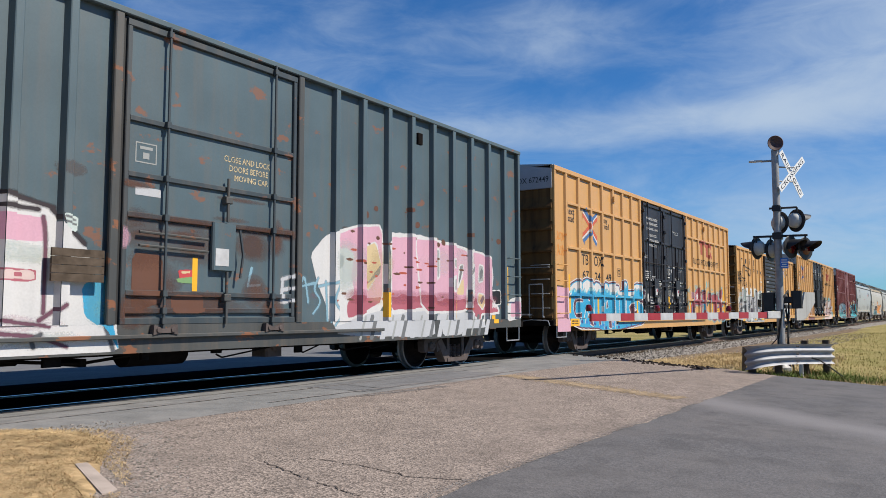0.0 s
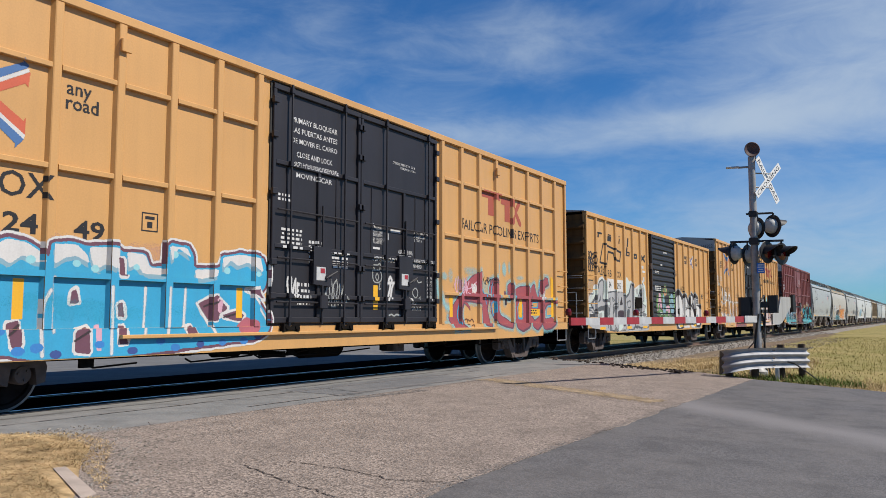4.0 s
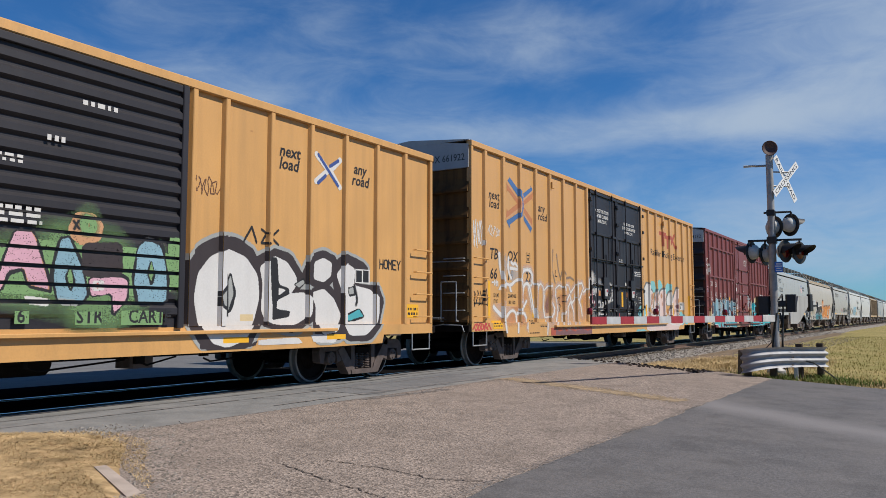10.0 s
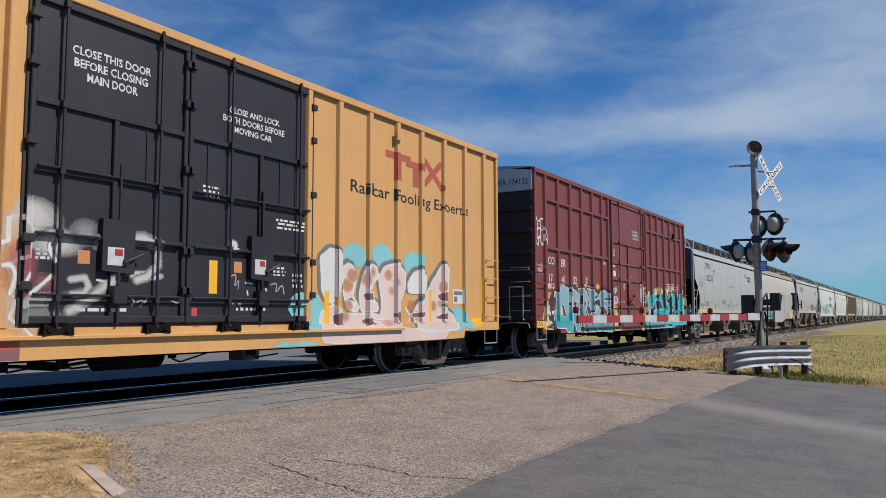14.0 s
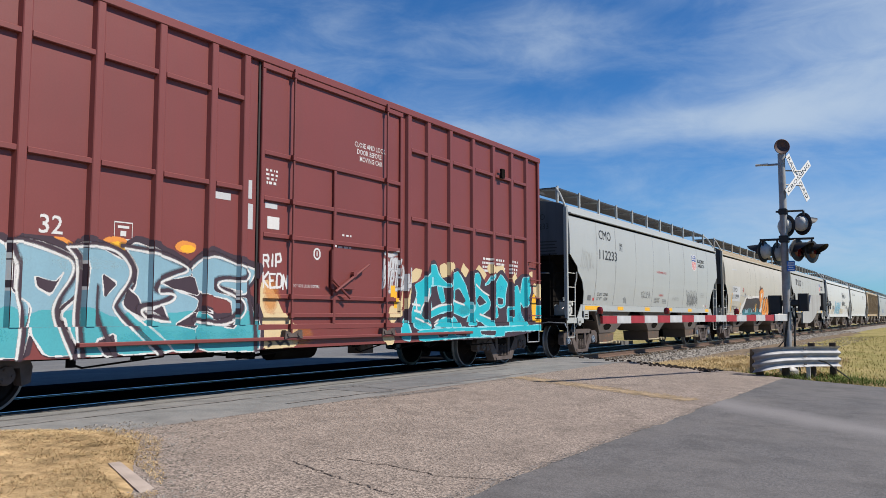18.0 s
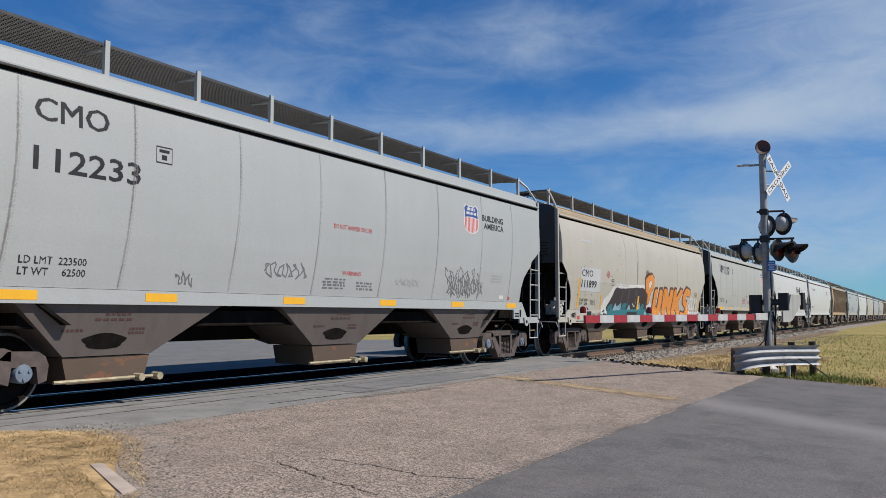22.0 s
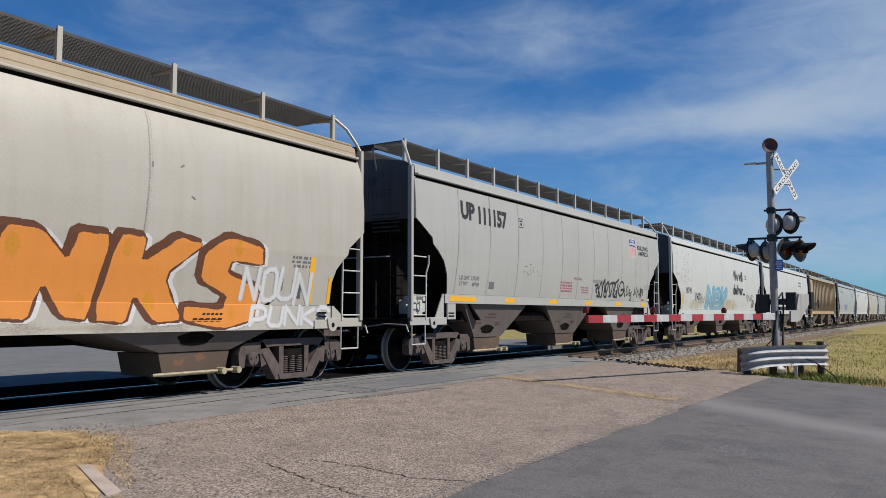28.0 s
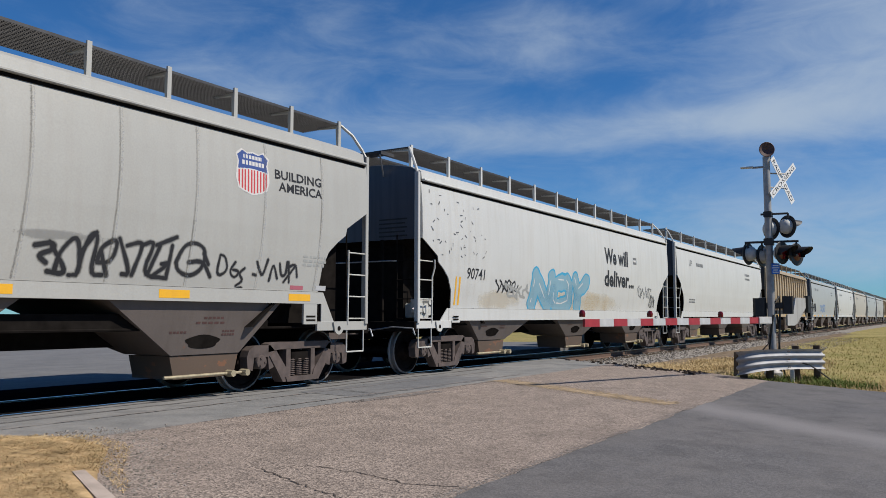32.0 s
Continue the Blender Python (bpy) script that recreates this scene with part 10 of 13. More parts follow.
def paint_pale_letters(g):
    """Pale blue letters that deepen towards the sill, with orange halos."""
    g.mist(2.77, 1.43, 3, 0.6, "bruise", 640, 0.3)
    g.shape([(0.44, 0.77), (0.63, 1.27), (0.72, 1.48), (0.86, 1.67), (1.17, 1.72), (1.14, 1.57), (1.04, 1.53), (0.87, 1.45), (0.86, 1.24), (0.93, 1.07), (1.16, 0.99), (1.14, 0.85), (1.17, 0.74)], "beige")
    g.mist(0.94, 1.69, 0.3, 0.07, "orange", 641, 0.9)
    g.mist(0.5, 0.93, 0.22, 0.3, "orange", 642, 0.6)
    g.mist(0.66, 1.38, 0.1, 0.2, "amber", 643, 0.4)
    g.shape([(6.04, 1.59), (6.25, 1.65), (6.57, 1.14), (6.84, 0.97), (6.84, 0.64), (6.09, 0.63), (6.04, 0.98)], "beige")
    g.mist(6.29, 1.41, 0.2, 0.3, "orange", 644, 0.6)
    g.mist(6.91, 0.81, 0.4, 0.16, "orange", 645, 0.4)
    g.blot(2.96, 1.91, 0.2, 0.09, "orange", 646, 0.4)
    g.blot(2.99, 1.9, 0.12, 0.05, "amber", 650, 0.4)
    g.blot(3.7, 1.96, 0.2, 0.09, "orange", 647, 0.4)
    g.blot(3.74, 1.95, 0.12, 0.05, "amber", 651, 0.4)
    g.blot(4.74, 2.01, 0.2, 0.09, "orange", 648, 0.4)
    g.blot(4.78, 1.99, 0.12, 0.05, "amber", 652, 0.4)
    g.shape([(0.87, 1.42), (1.04, 1.57), (1.12, 1.68), (1.33, 1.81), (1.38, 1.62), (1.19, 1.28), (1.16, 1.21), (1.24, 1.06), (1.37, 0.78), (1.25, 0.77), (1.06, 0.96), (0.92, 1.1)], "shadow", grow=0.02)
    g.shape([(0.99, 1.42), (1.07, 1.1), (0.89, 1.28)], "paleblue", "white", 0.014)
    g.shape([(1.15, 1.24), (1.39, 1.27), (1.35, 1.17), (1.19, 1.15)], "mint")
    g.shape([(1.35, 1.81), (1.6, 1.77), (1.66, 2.01), (1.92, 2.03), (2.4, 1.92), (2.45, 1.72), (2.44, 1.41), (2.69, 1.27), (2.68, 0.96), (2.61, 0.69), (2.13, 0.69), (2.05, 0.8), (1.43, 0.81), (1.32, 1.02), (1.41, 1.31), (1.52, 1.65), (1.37, 1.65)], "shadow", grow=0.05)
    g.shape([(1.33, 1.78), (1.58, 1.74), (1.64, 1.97), (1.9, 1.99), (2.37, 1.89), (2.43, 1.69), (2.41, 1.38), (2.67, 1.24), (2.65, 0.93), (2.58, 0.66), (2.11, 0.66), (2.03, 0.77), (1.41, 0.78), (1.3, 0.99), (1.39, 1.28), (1.5, 1.62), (1.35, 1.62)], "paleblue", "white", 0.013, "aqua", 1.16)
    g.shape([(2.45, 1.88), (2.57, 1.97), (2.83, 1.97), (3.27, 1.8), (3.34, 1.48), (2.94, 1.15), (3.25, 0.69), (2.86, 0.69), (2.68, 0.96), (2.72, 1.25), (2.49, 1.41), (2.48, 1.66)], "shadow", grow=0.05)
    g.shape([(2.42, 1.85), (2.55, 1.94), (2.8, 1.93), (3.24, 1.77), (3.32, 1.44), (2.92, 1.12), (3.23, 0.66), (2.84, 0.66), (2.65, 0.93), (2.69, 1.22), (2.46, 1.38), (2.46, 1.63)], "paleblue", "white", 0.013, "aqua", 1.16)
    g.shape([(3.21, 1.95), (3.32, 2), (3.55, 1.95), (3.93, 1.79), (4, 1.49), (3.82, 1.29), (4.53, 0.84), (4.57, 0.69), (3.76, 0.67), (3.74, 0.86), (3.55, 0.89), (3.58, 0.68), (3.3, 0.69), (3.04, 1.15), (3.35, 1.43), (3.37, 1.74)], "shadow", grow=0.05)
    g.shape([(3.18, 1.92), (3.29, 1.97), (3.52, 1.91), (3.9, 1.75), (3.97, 1.46), (3.79, 1.25), (4.5, 0.81), (4.54, 0.65), (3.73, 0.64), (3.71, 0.82), (3.52, 0.85), (3.56, 0.64), (3.27, 0.65), (3.01, 1.12), (3.32, 1.4), (3.34, 1.7)], "paleblue", "white", 0.013, "aqua", 1.16)
    g.shape([(3.88, 1.97), (4.01, 2.05), (4.36, 1.98), (4.9, 1.76), (4.86, 1.66), (4.49, 1.56), (4.55, 1.51), (5.01, 1.37), (4.98, 1.23), (4.63, 1.03), (4.95, 0.98), (4.92, 0.68), (4.59, 0.69), (4.45, 0.85), (3.85, 1.26), (4.03, 1.5), (4.06, 1.73)], "shadow", grow=0.05)
    g.shape([(3.85, 1.93), (3.98, 2.01), (4.33, 1.94), (4.86, 1.72), (4.83, 1.62), (4.45, 1.52), (4.52, 1.47), (4.98, 1.33), (4.94, 1.19), (4.6, 0.99), (4.91, 0.94), (4.88, 0.64), (4.56, 0.65), (4.42, 0.81), (3.82, 1.23), (4, 1.46), (4.03, 1.69)], "paleblue", "white", 0.013, "aqua", 1.16)
    g.shape([(4.88, 1.7), (4.92, 1.86), (5.17, 2.02), (5.55, 1.92), (6.08, 1.82), (5.93, 1.6), (5.77, 1.44), (5.37, 1.49), (5.23, 1.58), (5.3, 1.47), (5.93, 1.38), (6.1, 1.02), (6.09, 0.64), (5.01, 0.68), (4.91, 0.98), (5.01, 1.23), (5.31, 1.08), (5.62, 1.12), (5.57, 1.37), (5.01, 1.46)], "shadow", grow=0.05)
    g.shape([(4.85, 1.66), (4.88, 1.82), (5.13, 1.97), (5.51, 1.88), (6.03, 1.77), (5.89, 1.56), (5.73, 1.4), (5.33, 1.45), (5.19, 1.54), (5.27, 1.43), (5.89, 1.34), (6.06, 0.98), (6.05, 0.6), (4.97, 0.64), (4.88, 0.94), (4.98, 1.19), (5.27, 1.04), (5.58, 1.08), (5.54, 1.33), (4.98, 1.42)], "paleblue", "white", 0.013, "aqua", 1.16)
    g.shape([(1.85, 1.45), (1.99, 1.42), (2.17, 1.11), (1.95, 1.1)], "shadow", "white", 0.012)
    g.shape([(2.71, 1.55), (2.95, 1.49), (3.06, 1.61), (2.91, 1.34), (2.74, 1.42)], "shadow", "white", 0.012)
    g.shape([(3.53, 1.62), (3.75, 1.5), (3.57, 1.31)], "shadow", "white", 0.012)
    g.shape([(3.44, 0.82), (3.7, 0.91), (3.73, 0.64), (3.57, 0.63)], "shadow", "white", 0.012)
    g.shape([(4.12, 1.17), (4.41, 1.26), (4.5, 1.06)], "shadow", "white", 0.012)
    g.shape([(4.33, 1.54), (4.89, 1.65), (5, 1.37), (4.58, 1.45)], "shadow", "white", 0.012)
    g.shape([(3.88, 1.46), (4.05, 1.34), (4.17, 1.04), (3.82, 1.22)], "shadow", "white", 0.012)
    g.shape([(4.58, 0.99), (4.96, 1.18), (4.91, 0.93)], "shadow", "white", 0.012)
    g.shape([(2.99, 1.09), (3.09, 1.07), (3.13, 0.84)], "shadow", "white", 0.012)
    g.shape([(5.25, 1.54), (5.73, 1.45), (5.33, 1.43)], "shadow", "white", 0.012)
    g.shape([(4.96, 1.26), (5.26, 1.13), (4.98, 1.18)], "shadow", "white", 0.012)
    g.shape([(5.49, 1.09), (5.64, 1.04), (5.56, 0.93), (5.37, 0.96)], "shadow", "white", 0.012)
    g.shape([(1.79, 1.41), (1.86, 1.38), (1.95, 1.16), (1.78, 1.12)], "beige")
    g.shape([(5.32, 1.03), (5.55, 1.09), (5.49, 0.98)], "beige", "white", 0.012)
    streak(g, "shadow", 0.03, [(2.42, 1.89), (2.47, 1.93), (2.67, 1.92), (3.04, 1.82), (3.21, 1.75), (3.2, 1.58), (3, 1.3), (2.97, 1.1), (3.2, 0.64)], [(2.42, 1.89), (2.46, 1.76), (2.52, 1.67), (2.5, 1.37), (2.6, 1.1), (2.56, 0.66)], [(3.12, 1.91), (3.26, 1.79), (3.27, 1.54), (3.22, 1.1), (3.29, 0.66)], [(3.12, 1.91), (3.48, 1.95), (3.76, 1.92), (3.94, 1.78), (3.99, 1.6), (3.75, 1.31), (3.72, 1.18), (4.36, 0.65)], [(3.47, 1.45), (3.46, 1.1), (3.7, 0.65)], [(3.79, 1.96), (4.2, 1.93), (4.55, 1.85), (4.81, 1.74), (4.52, 1.65), (4.3, 1.56), (4.22, 1.41), (4.56, 1.44), (4.53, 1.32), (4.21, 1.25), (4.02, 1.21), (4.14, 1.1), (4.48, 1.06)], [(4.81, 1.77), (4.98, 1.91), (5.2, 1.96), (5.48, 1.89), (5.87, 1.78), (5.77, 1.62), (5.3, 1.64), (5.22, 1.52), (5.67, 1.4), (5.73, 1.18), (5.4, 1), (4.91, 1.06)], [(5.79, 1.76), (5.95, 1.09), (5.98, 0.64)])
    streak(g, "white", 0.013, [(2.38, 1.87), (2.44, 1.91), (2.63, 1.9), (2.99, 1.8), (3.17, 1.73), (3.16, 1.56), (2.95, 1.28), (2.93, 1.08), (3.15, 0.63)], [(2.38, 1.87), (2.43, 1.74), (2.49, 1.65), (2.47, 1.35), (2.56, 1.08), (2.52, 0.65)], [(3.08, 1.89), (3.21, 1.77), (3.22, 1.52), (3.18, 1.08), (3.24, 0.65)], [(3.08, 1.89), (3.44, 1.93), (3.71, 1.9), (3.89, 1.76), (3.94, 1.58), (3.71, 1.29), (3.68, 1.16), (4.31, 0.63)], [(3.84, 1.93), (4.24, 1.9), (4.6, 1.82), (4.86, 1.71), (4.57, 1.62), (4.35, 1.53), (4.26, 1.38), (4.61, 1.4), (4.58, 1.29), (4.25, 1.22), (4.06, 1.18), (4.18, 1.06), (4.53, 1.03)], [(4.86, 1.74), (5.03, 1.88), (5.26, 1.93), (5.54, 1.86), (5.93, 1.75), (5.83, 1.58), (5.36, 1.61), (5.27, 1.49), (5.72, 1.36), (5.79, 1.14), (5.45, 0.96), (4.96, 1.03)])
    g.mist(1.96, 0.9, 1.2, 0.16, "cyan", 655, 0.35)
    g.mist(4.55, 0.85, 1.4, 0.16, "cyan", 656, 0.35)
    g.mist(2.76, 1.72, 1.8, 0.12, "mint", 657, 0.2)
    streak(g, "black", 0.02, [(0.73, 0.82), (0.74, 0.81)], [(0.79, 0.82), (0.8, 0.81)], [(0.84, 0.87), (0.87, 0.8), (0.9, 0.85), (0.94, 0.8), (0.97, 0.87)], [(1, 0.89), (1, 0.8)], [(1.07, 0.89), (1, 0.83), (1.07, 0.79)], [(1.09, 0.87), (1.18, 0.86)], [(1.14, 0.87), (1.14, 0.79)])
    streak(g, "soot", 0.016, [(0.88, 1.61), (0.91, 1.52), (0.98, 1.6), (1, 1.51)], [(1.02, 1.52), (1.06, 1.62), (1.1, 1.53)], [(6.21, 0.77), (6.3, 0.71), (6.23, 0.67)], [(6.38, 0.76), (6.47, 0.68), (6.56, 0.76), (6.65, 0.68)])


def car_blue_grey():
    L = 18.6
    posts = [0.75, 1.55, 2.35, 3.1, 3.8, 4.5, 5.2, 5.9, 6.55, 7.2, 11.98, 12.70, 13.44, 14.19, 14.93, 15.66, 16.40, 17.15, 17.88]
    car = boxcar("boxcar", -1.75, L, 4.98, "teal", "weathered blue-grey boxcar with rust and pink graffiti", posts, chord=0.10, sill_paint="teal_rust", end_paint="teal", depth=0.10)
    zs, rods = [3.58, 2.87, 2.36, 1.38, 1.16], [8.54, 10.48]
    plug_door(car, 7.92, 10.98, 0.98, 4.84, "teal", zs, rods, [], False, trim="teal_dark")
    for x in (7.80, 11.08):
        part("door_post", Mesh().box(x - 0.06, x + 0.06, -HALF - 0.004, -HALF + 0.06, 0.99, 4.87, 0.012), M["teal_rust"], car)
    door_track(car, 5.6, 13.2, 0.86, "teal_rust")
    m = Mesh()
    for k in range(4):
        m.box(7.0, 7.66, -HALF - 0.035, -HALF - 0.004, 1.49 + 0.097 * k, 1.49 + 0.097 * (k + 1) - 0.006)
    part("placard_board", m, M["wood"], car, "grey weathered wooden placard board")
    part("latch_box", Mesh().box(9.32, 9.74, -HALF - 0.03, -HALF + 0.05, 1.72, 2.38, 0.02), M["teal"], car, "blue-grey latch cover")
    for lo, hi in ((0.98, 1.70), (2.40, 3.02)):
        part("operating_shaft", Mesh().rod((9.58, -HALF - 0.02, lo), (9.58, -HALF - 0.02, hi), 0.022, 8).box(9.52, 9.64, -HALF - 0.05, -HALF + 0.04, (lo + hi) / 2 - 0.05, (lo + hi) / 2 + 0.05, 0.01), M["teal_rust"], car)
    part("notice_sticker", Mesh().box(9.36, 9.60, -HALF - 0.034, -HALF - 0.03, 1.78, 2.02), M["arm_white"], car, "small white notice on the latch cover")
    part("latch_lever", Mesh().pipe([(9.78, -HALF - 0.05, 2.30), (9.84, -HALF - 0.06, 1.95), (9.80, -HALF - 0.05, 1.62)], 0.022, 6), M["teal_dark"], car)
    for z in (2.15, 1.98):
        part("cross_bar", Mesh().rod((8.15, -HALF - 0.01, z), (9.25, -HALF - 0.01, z - 0.02), 0.018, 6), M["teal_rust"], car)
    part("door_stop", Mesh().box(14.25, 14.40, -HALF - 0.06, -HALF, 4.36, 4.58, 0.01), M["gear"], car)
    depth = side_depth(L, 4.98, posts, (), [(7.92, 10.98, 0.98, 4.84, zs, [])], chord=0.10, depth=0.10)
    g = Canvas(4.5, L, 0.66, 3.2)
    # rust
    for i, (x, z, a, b) in enumerate([(8.9, 1.95, 0.75, 0.32), (8.5, 1.62, 0.45, 0.25), (10.3, 2.1, 0.5, 0.2), (9.6, 2.33, 1.3, 0.07), (9.2, 1.25, 1.1, 0.14), (8.3, 2.2, 0.3, 0.3), (12.3, 2.55, 0.12, 0.05), (13.2, 2.62, 0.1, 0.04)]):
        g.mist(x, z, a * 1.2, b * 1.2, "bark", 300 + i, 0.6)
    # big pink lettering over a white ground
    g.shape([(15.19, 1.15), (16.26, 1.15), (16.87, 0.96), (16.94, 0.81), (16.01, 0.8), (15.91, 0.68), (15.21, 0.67)], "patch")
    g.shape([(12.27, 1.13), (14.92, 1.22), (14.93, 0.65), (12.03, 0.76), (11.9, 0.94)], "patch")
    g.shape([(11.42, 2.07), (11.74, 2.37), (11.98, 2.49), (12.63, 2.66), (13.31, 2.73), (13.41, 1.85), (13.35, 1.18), (12.74, 1.08), (12.34, 0.98), (11.9, 0.9), (11.83, 1.22), (11.58, 1.63)], "white")
    g.shape([(12.01, 2.44), (12.63, 2.63), (13.32, 2.71), (13.35, 1.33), (12.81, 1.13), (12.37, 1.01), (12.32, 1.27), (12.53, 1.47), (12.42, 1.8), (12.51, 2.13), (12.28, 2.23), (12.02, 2.14)], "pink", "white", 0.02, "rose", 1.42)
    g.shape([(12.81, 2.3), (13.14, 2.4), (13.31, 1.95), (12.87, 1.47)], "beige", "white", 0.02)
    g.shape([(12.87, 1.63), (13.29, 2.01), (13.26, 1.82)], "grey")
    g.shape([(12.1, 1.98), (12.15, 2.13), (12.25, 2.08), (12.24, 1.92), (12.14, 1.86)], "grey")
    g.shape([(13.47, 2.56), (14.68, 2.62), (14.9, 2.21), (14.92, 1.22), (13.5, 1.13)], "pink", "white", 0.04, "rose", 1.42)
    g.shape([(14.37, 2.56), (14.82, 2.59), (15.12, 2.57), (15.45, 2.54), (15.76, 2.53), (16.2, 2.48), (16.34, 2.45), (16.36, 1.89), (16.29, 1.41), (16.26, 1.16), (14.6, 1.13)], "pink", "white", 0.035, "rose", 1.42)
    g.shape([(16.36, 2.44), (16.64, 2.45), (16.94, 2.43), (17.19, 2.34), (17.36, 2.17), (17.42, 1.96), (17.37, 1.74), (17.28, 1.62), (17.73, 1.14), (17.3, 1.1), (16.91, 1.1), (16.87, 0.95), (16.34, 1.14), (16.38, 1.41), (16.5, 1.48), (16.49, 2.15), (16.37, 2.14)], "pink", "white", 0.035, "rose", 1.42)
    g.shape([(15.13, 2.4), (15.22, 2.4), (15.23, 1.85), (15.13, 1.79), (15.1, 2.4)], "silver", "white", 0.035)
    g.shape([(15.63, 2.23), (15.84, 2.24), (15.83, 2.02), (15.66, 2.06)], "silver", "white", 0.03)
    g.shape([(15.63, 1.84), (15.79, 1.89), (15.78, 1.59), (15.64, 1.57)], "silver", "white", 0.035)
    g.shape([(15.92, 1.66), (16.15, 1.86), (16.17, 1.51), (15.89, 1.51)], "beige")
    g.shape([(15.92, 1.66), (15.99, 2.12), (16.15, 2.15), (16.11, 1.94), (15.99, 1.72)], "grey", "white", 0.03)
    g.shape([(16.33, 2.13), (16.49, 2.18), (16.48, 1.45), (16.37, 1.46)], "white")
    g.shape([(16.36, 2.03), (16.48, 2.15), (16.48, 2.04), (16.36, 1.93)], "grey")
    g.shape([(16.8, 2.17), (16.99, 2.16), (16.99, 1.82), (16.77, 1.78)], "silver", "white", 0.02)
    g.shape([(16.82, 2.0), (16.91, 2.11), (16.98, 2.04), (16.94, 1.9), (16.83, 1.84)], "grey")
    g.shape([(16.76, 1.56), (17.02, 1.53), (17.08, 1.35), (16.94, 1.19), (16.73, 1.35)], "beige", "white", 0.02)
    g.shape([(16.83, 1.39), (16.98, 1.53), (17.02, 1.43), (16.9, 1.31)], "grey")
    g.shape([(17.99, 1.32), (18.28, 1.46), (18.6, 1.51), (18.64, 1.01), (17.93, 0.93)], "white")
    g.shape([(18.28, 1.37), (18.58, 1.4), (18.59, 1.05), (18.24, 1.03)], "pink")
    g.shape([(17.34, 1.62), (17.77, 1.64), (17.78, 1.32), (17.43, 1.31)], "black", "white", 0.012)
    for i in range(15):
        x = 12.6 + i * 0.31
        g.put((g.away([[(x, 0.68), (x + 0.14, 1.06)]]) < 0.030 + 0.02 * (i % 3)) & (g.Z < 1.10), ["silver", "grey", "patch"][i % 3])
    scribble(g, 17.28, 17.55, 1.22, 1.42, "white", 0.016, 40, 4)
    g.mist(14.6, 1.42, 3.2, 0.16, "rose", 350, 0.55), g.mist(12.4, 2.0, 0.5, 0.5, "mint", 351, 0.6), g.mist(13.2, 1.9, 0.5, 0.6, "beige", 352, 0.5), g.mist(15.6, 2.2, 1.6, 0.35, "white", 353, 0.35), g.mist(16.6, 1.8, 0.8, 0.5, "white", 354, 0.3)
    for i in range(46):
        q = random.Random(i)
        g.blot(11.9 + q.random() * 4.6, 1.2 + q.random() * 1.2, 0.03 + 0.09 * q.random(), 0.02, ["rust", "brick"][i % 2], 230 + i, 0.6)
    for i in range(14):
        q = random.Random(90 + i)
        g.blot(12.0 + q.random() * 5.8, 2.4 + q.random() * 0.75, 0.05 + 0.06 * q.random(), 0.03 + 0.04 * q.random(), "rust", 260 + i, 0.9)
    paint_white_field(g)
    g.put(np.abs(g.away([[(9.53, 2.18), (9.531, 2.18)]]) - 0.07) < 0.028, "amber"), g.rect(9.51, 9.55, 2.13, 2.23, "beige")
    for i, (x, z, a, b) in enumerate([(8.2, 1.15, 0.35, 0.25), (10.2, 1.45, 0.3, 0.3), (10.55, 1.2, 0.3, 0.2), (8.1, 2.75, 0.4, 0.06), (9.9, 2.75, 0.5, 0.05), (10.6, 2.3, 0.15, 0.3)]):
        g.mist(x, z, a, b, "rust", 330 + i, 0.8)
    strips(g, [(9.08, 1.42, 1.88), (13.42, 1.05, 1.50), (15.75, 1.0, 1.42)])
    g.rect(17.3, 17.52, 0.9, 1.08, "amber")
    g.rect(18.05, 18.14, 1.3, 2.2, "amber")
    g.lift("graffiti", car, depth, "pink and white graffiti with rust stains")
    t = Canvas(7.9, L, 2.3, 3.6)
    for k, s in enumerate(("CLOSE AND LOCK", "DOORS BEFORE", "MOVING CAR")):
        t.text(s, 9.55 + 0.10 * k, 3.28 - 0.13 * k, 0.085, "beige", 0.0, 0, 0.88)
    plate(t, 8.1, 3.04, 0.32, 0.26, "silver")
    t.rect(8.12, 8.5, 2.62, 2.72, "patch")
    t.lift("lettering", car, depth, "pale stencilled lettering")


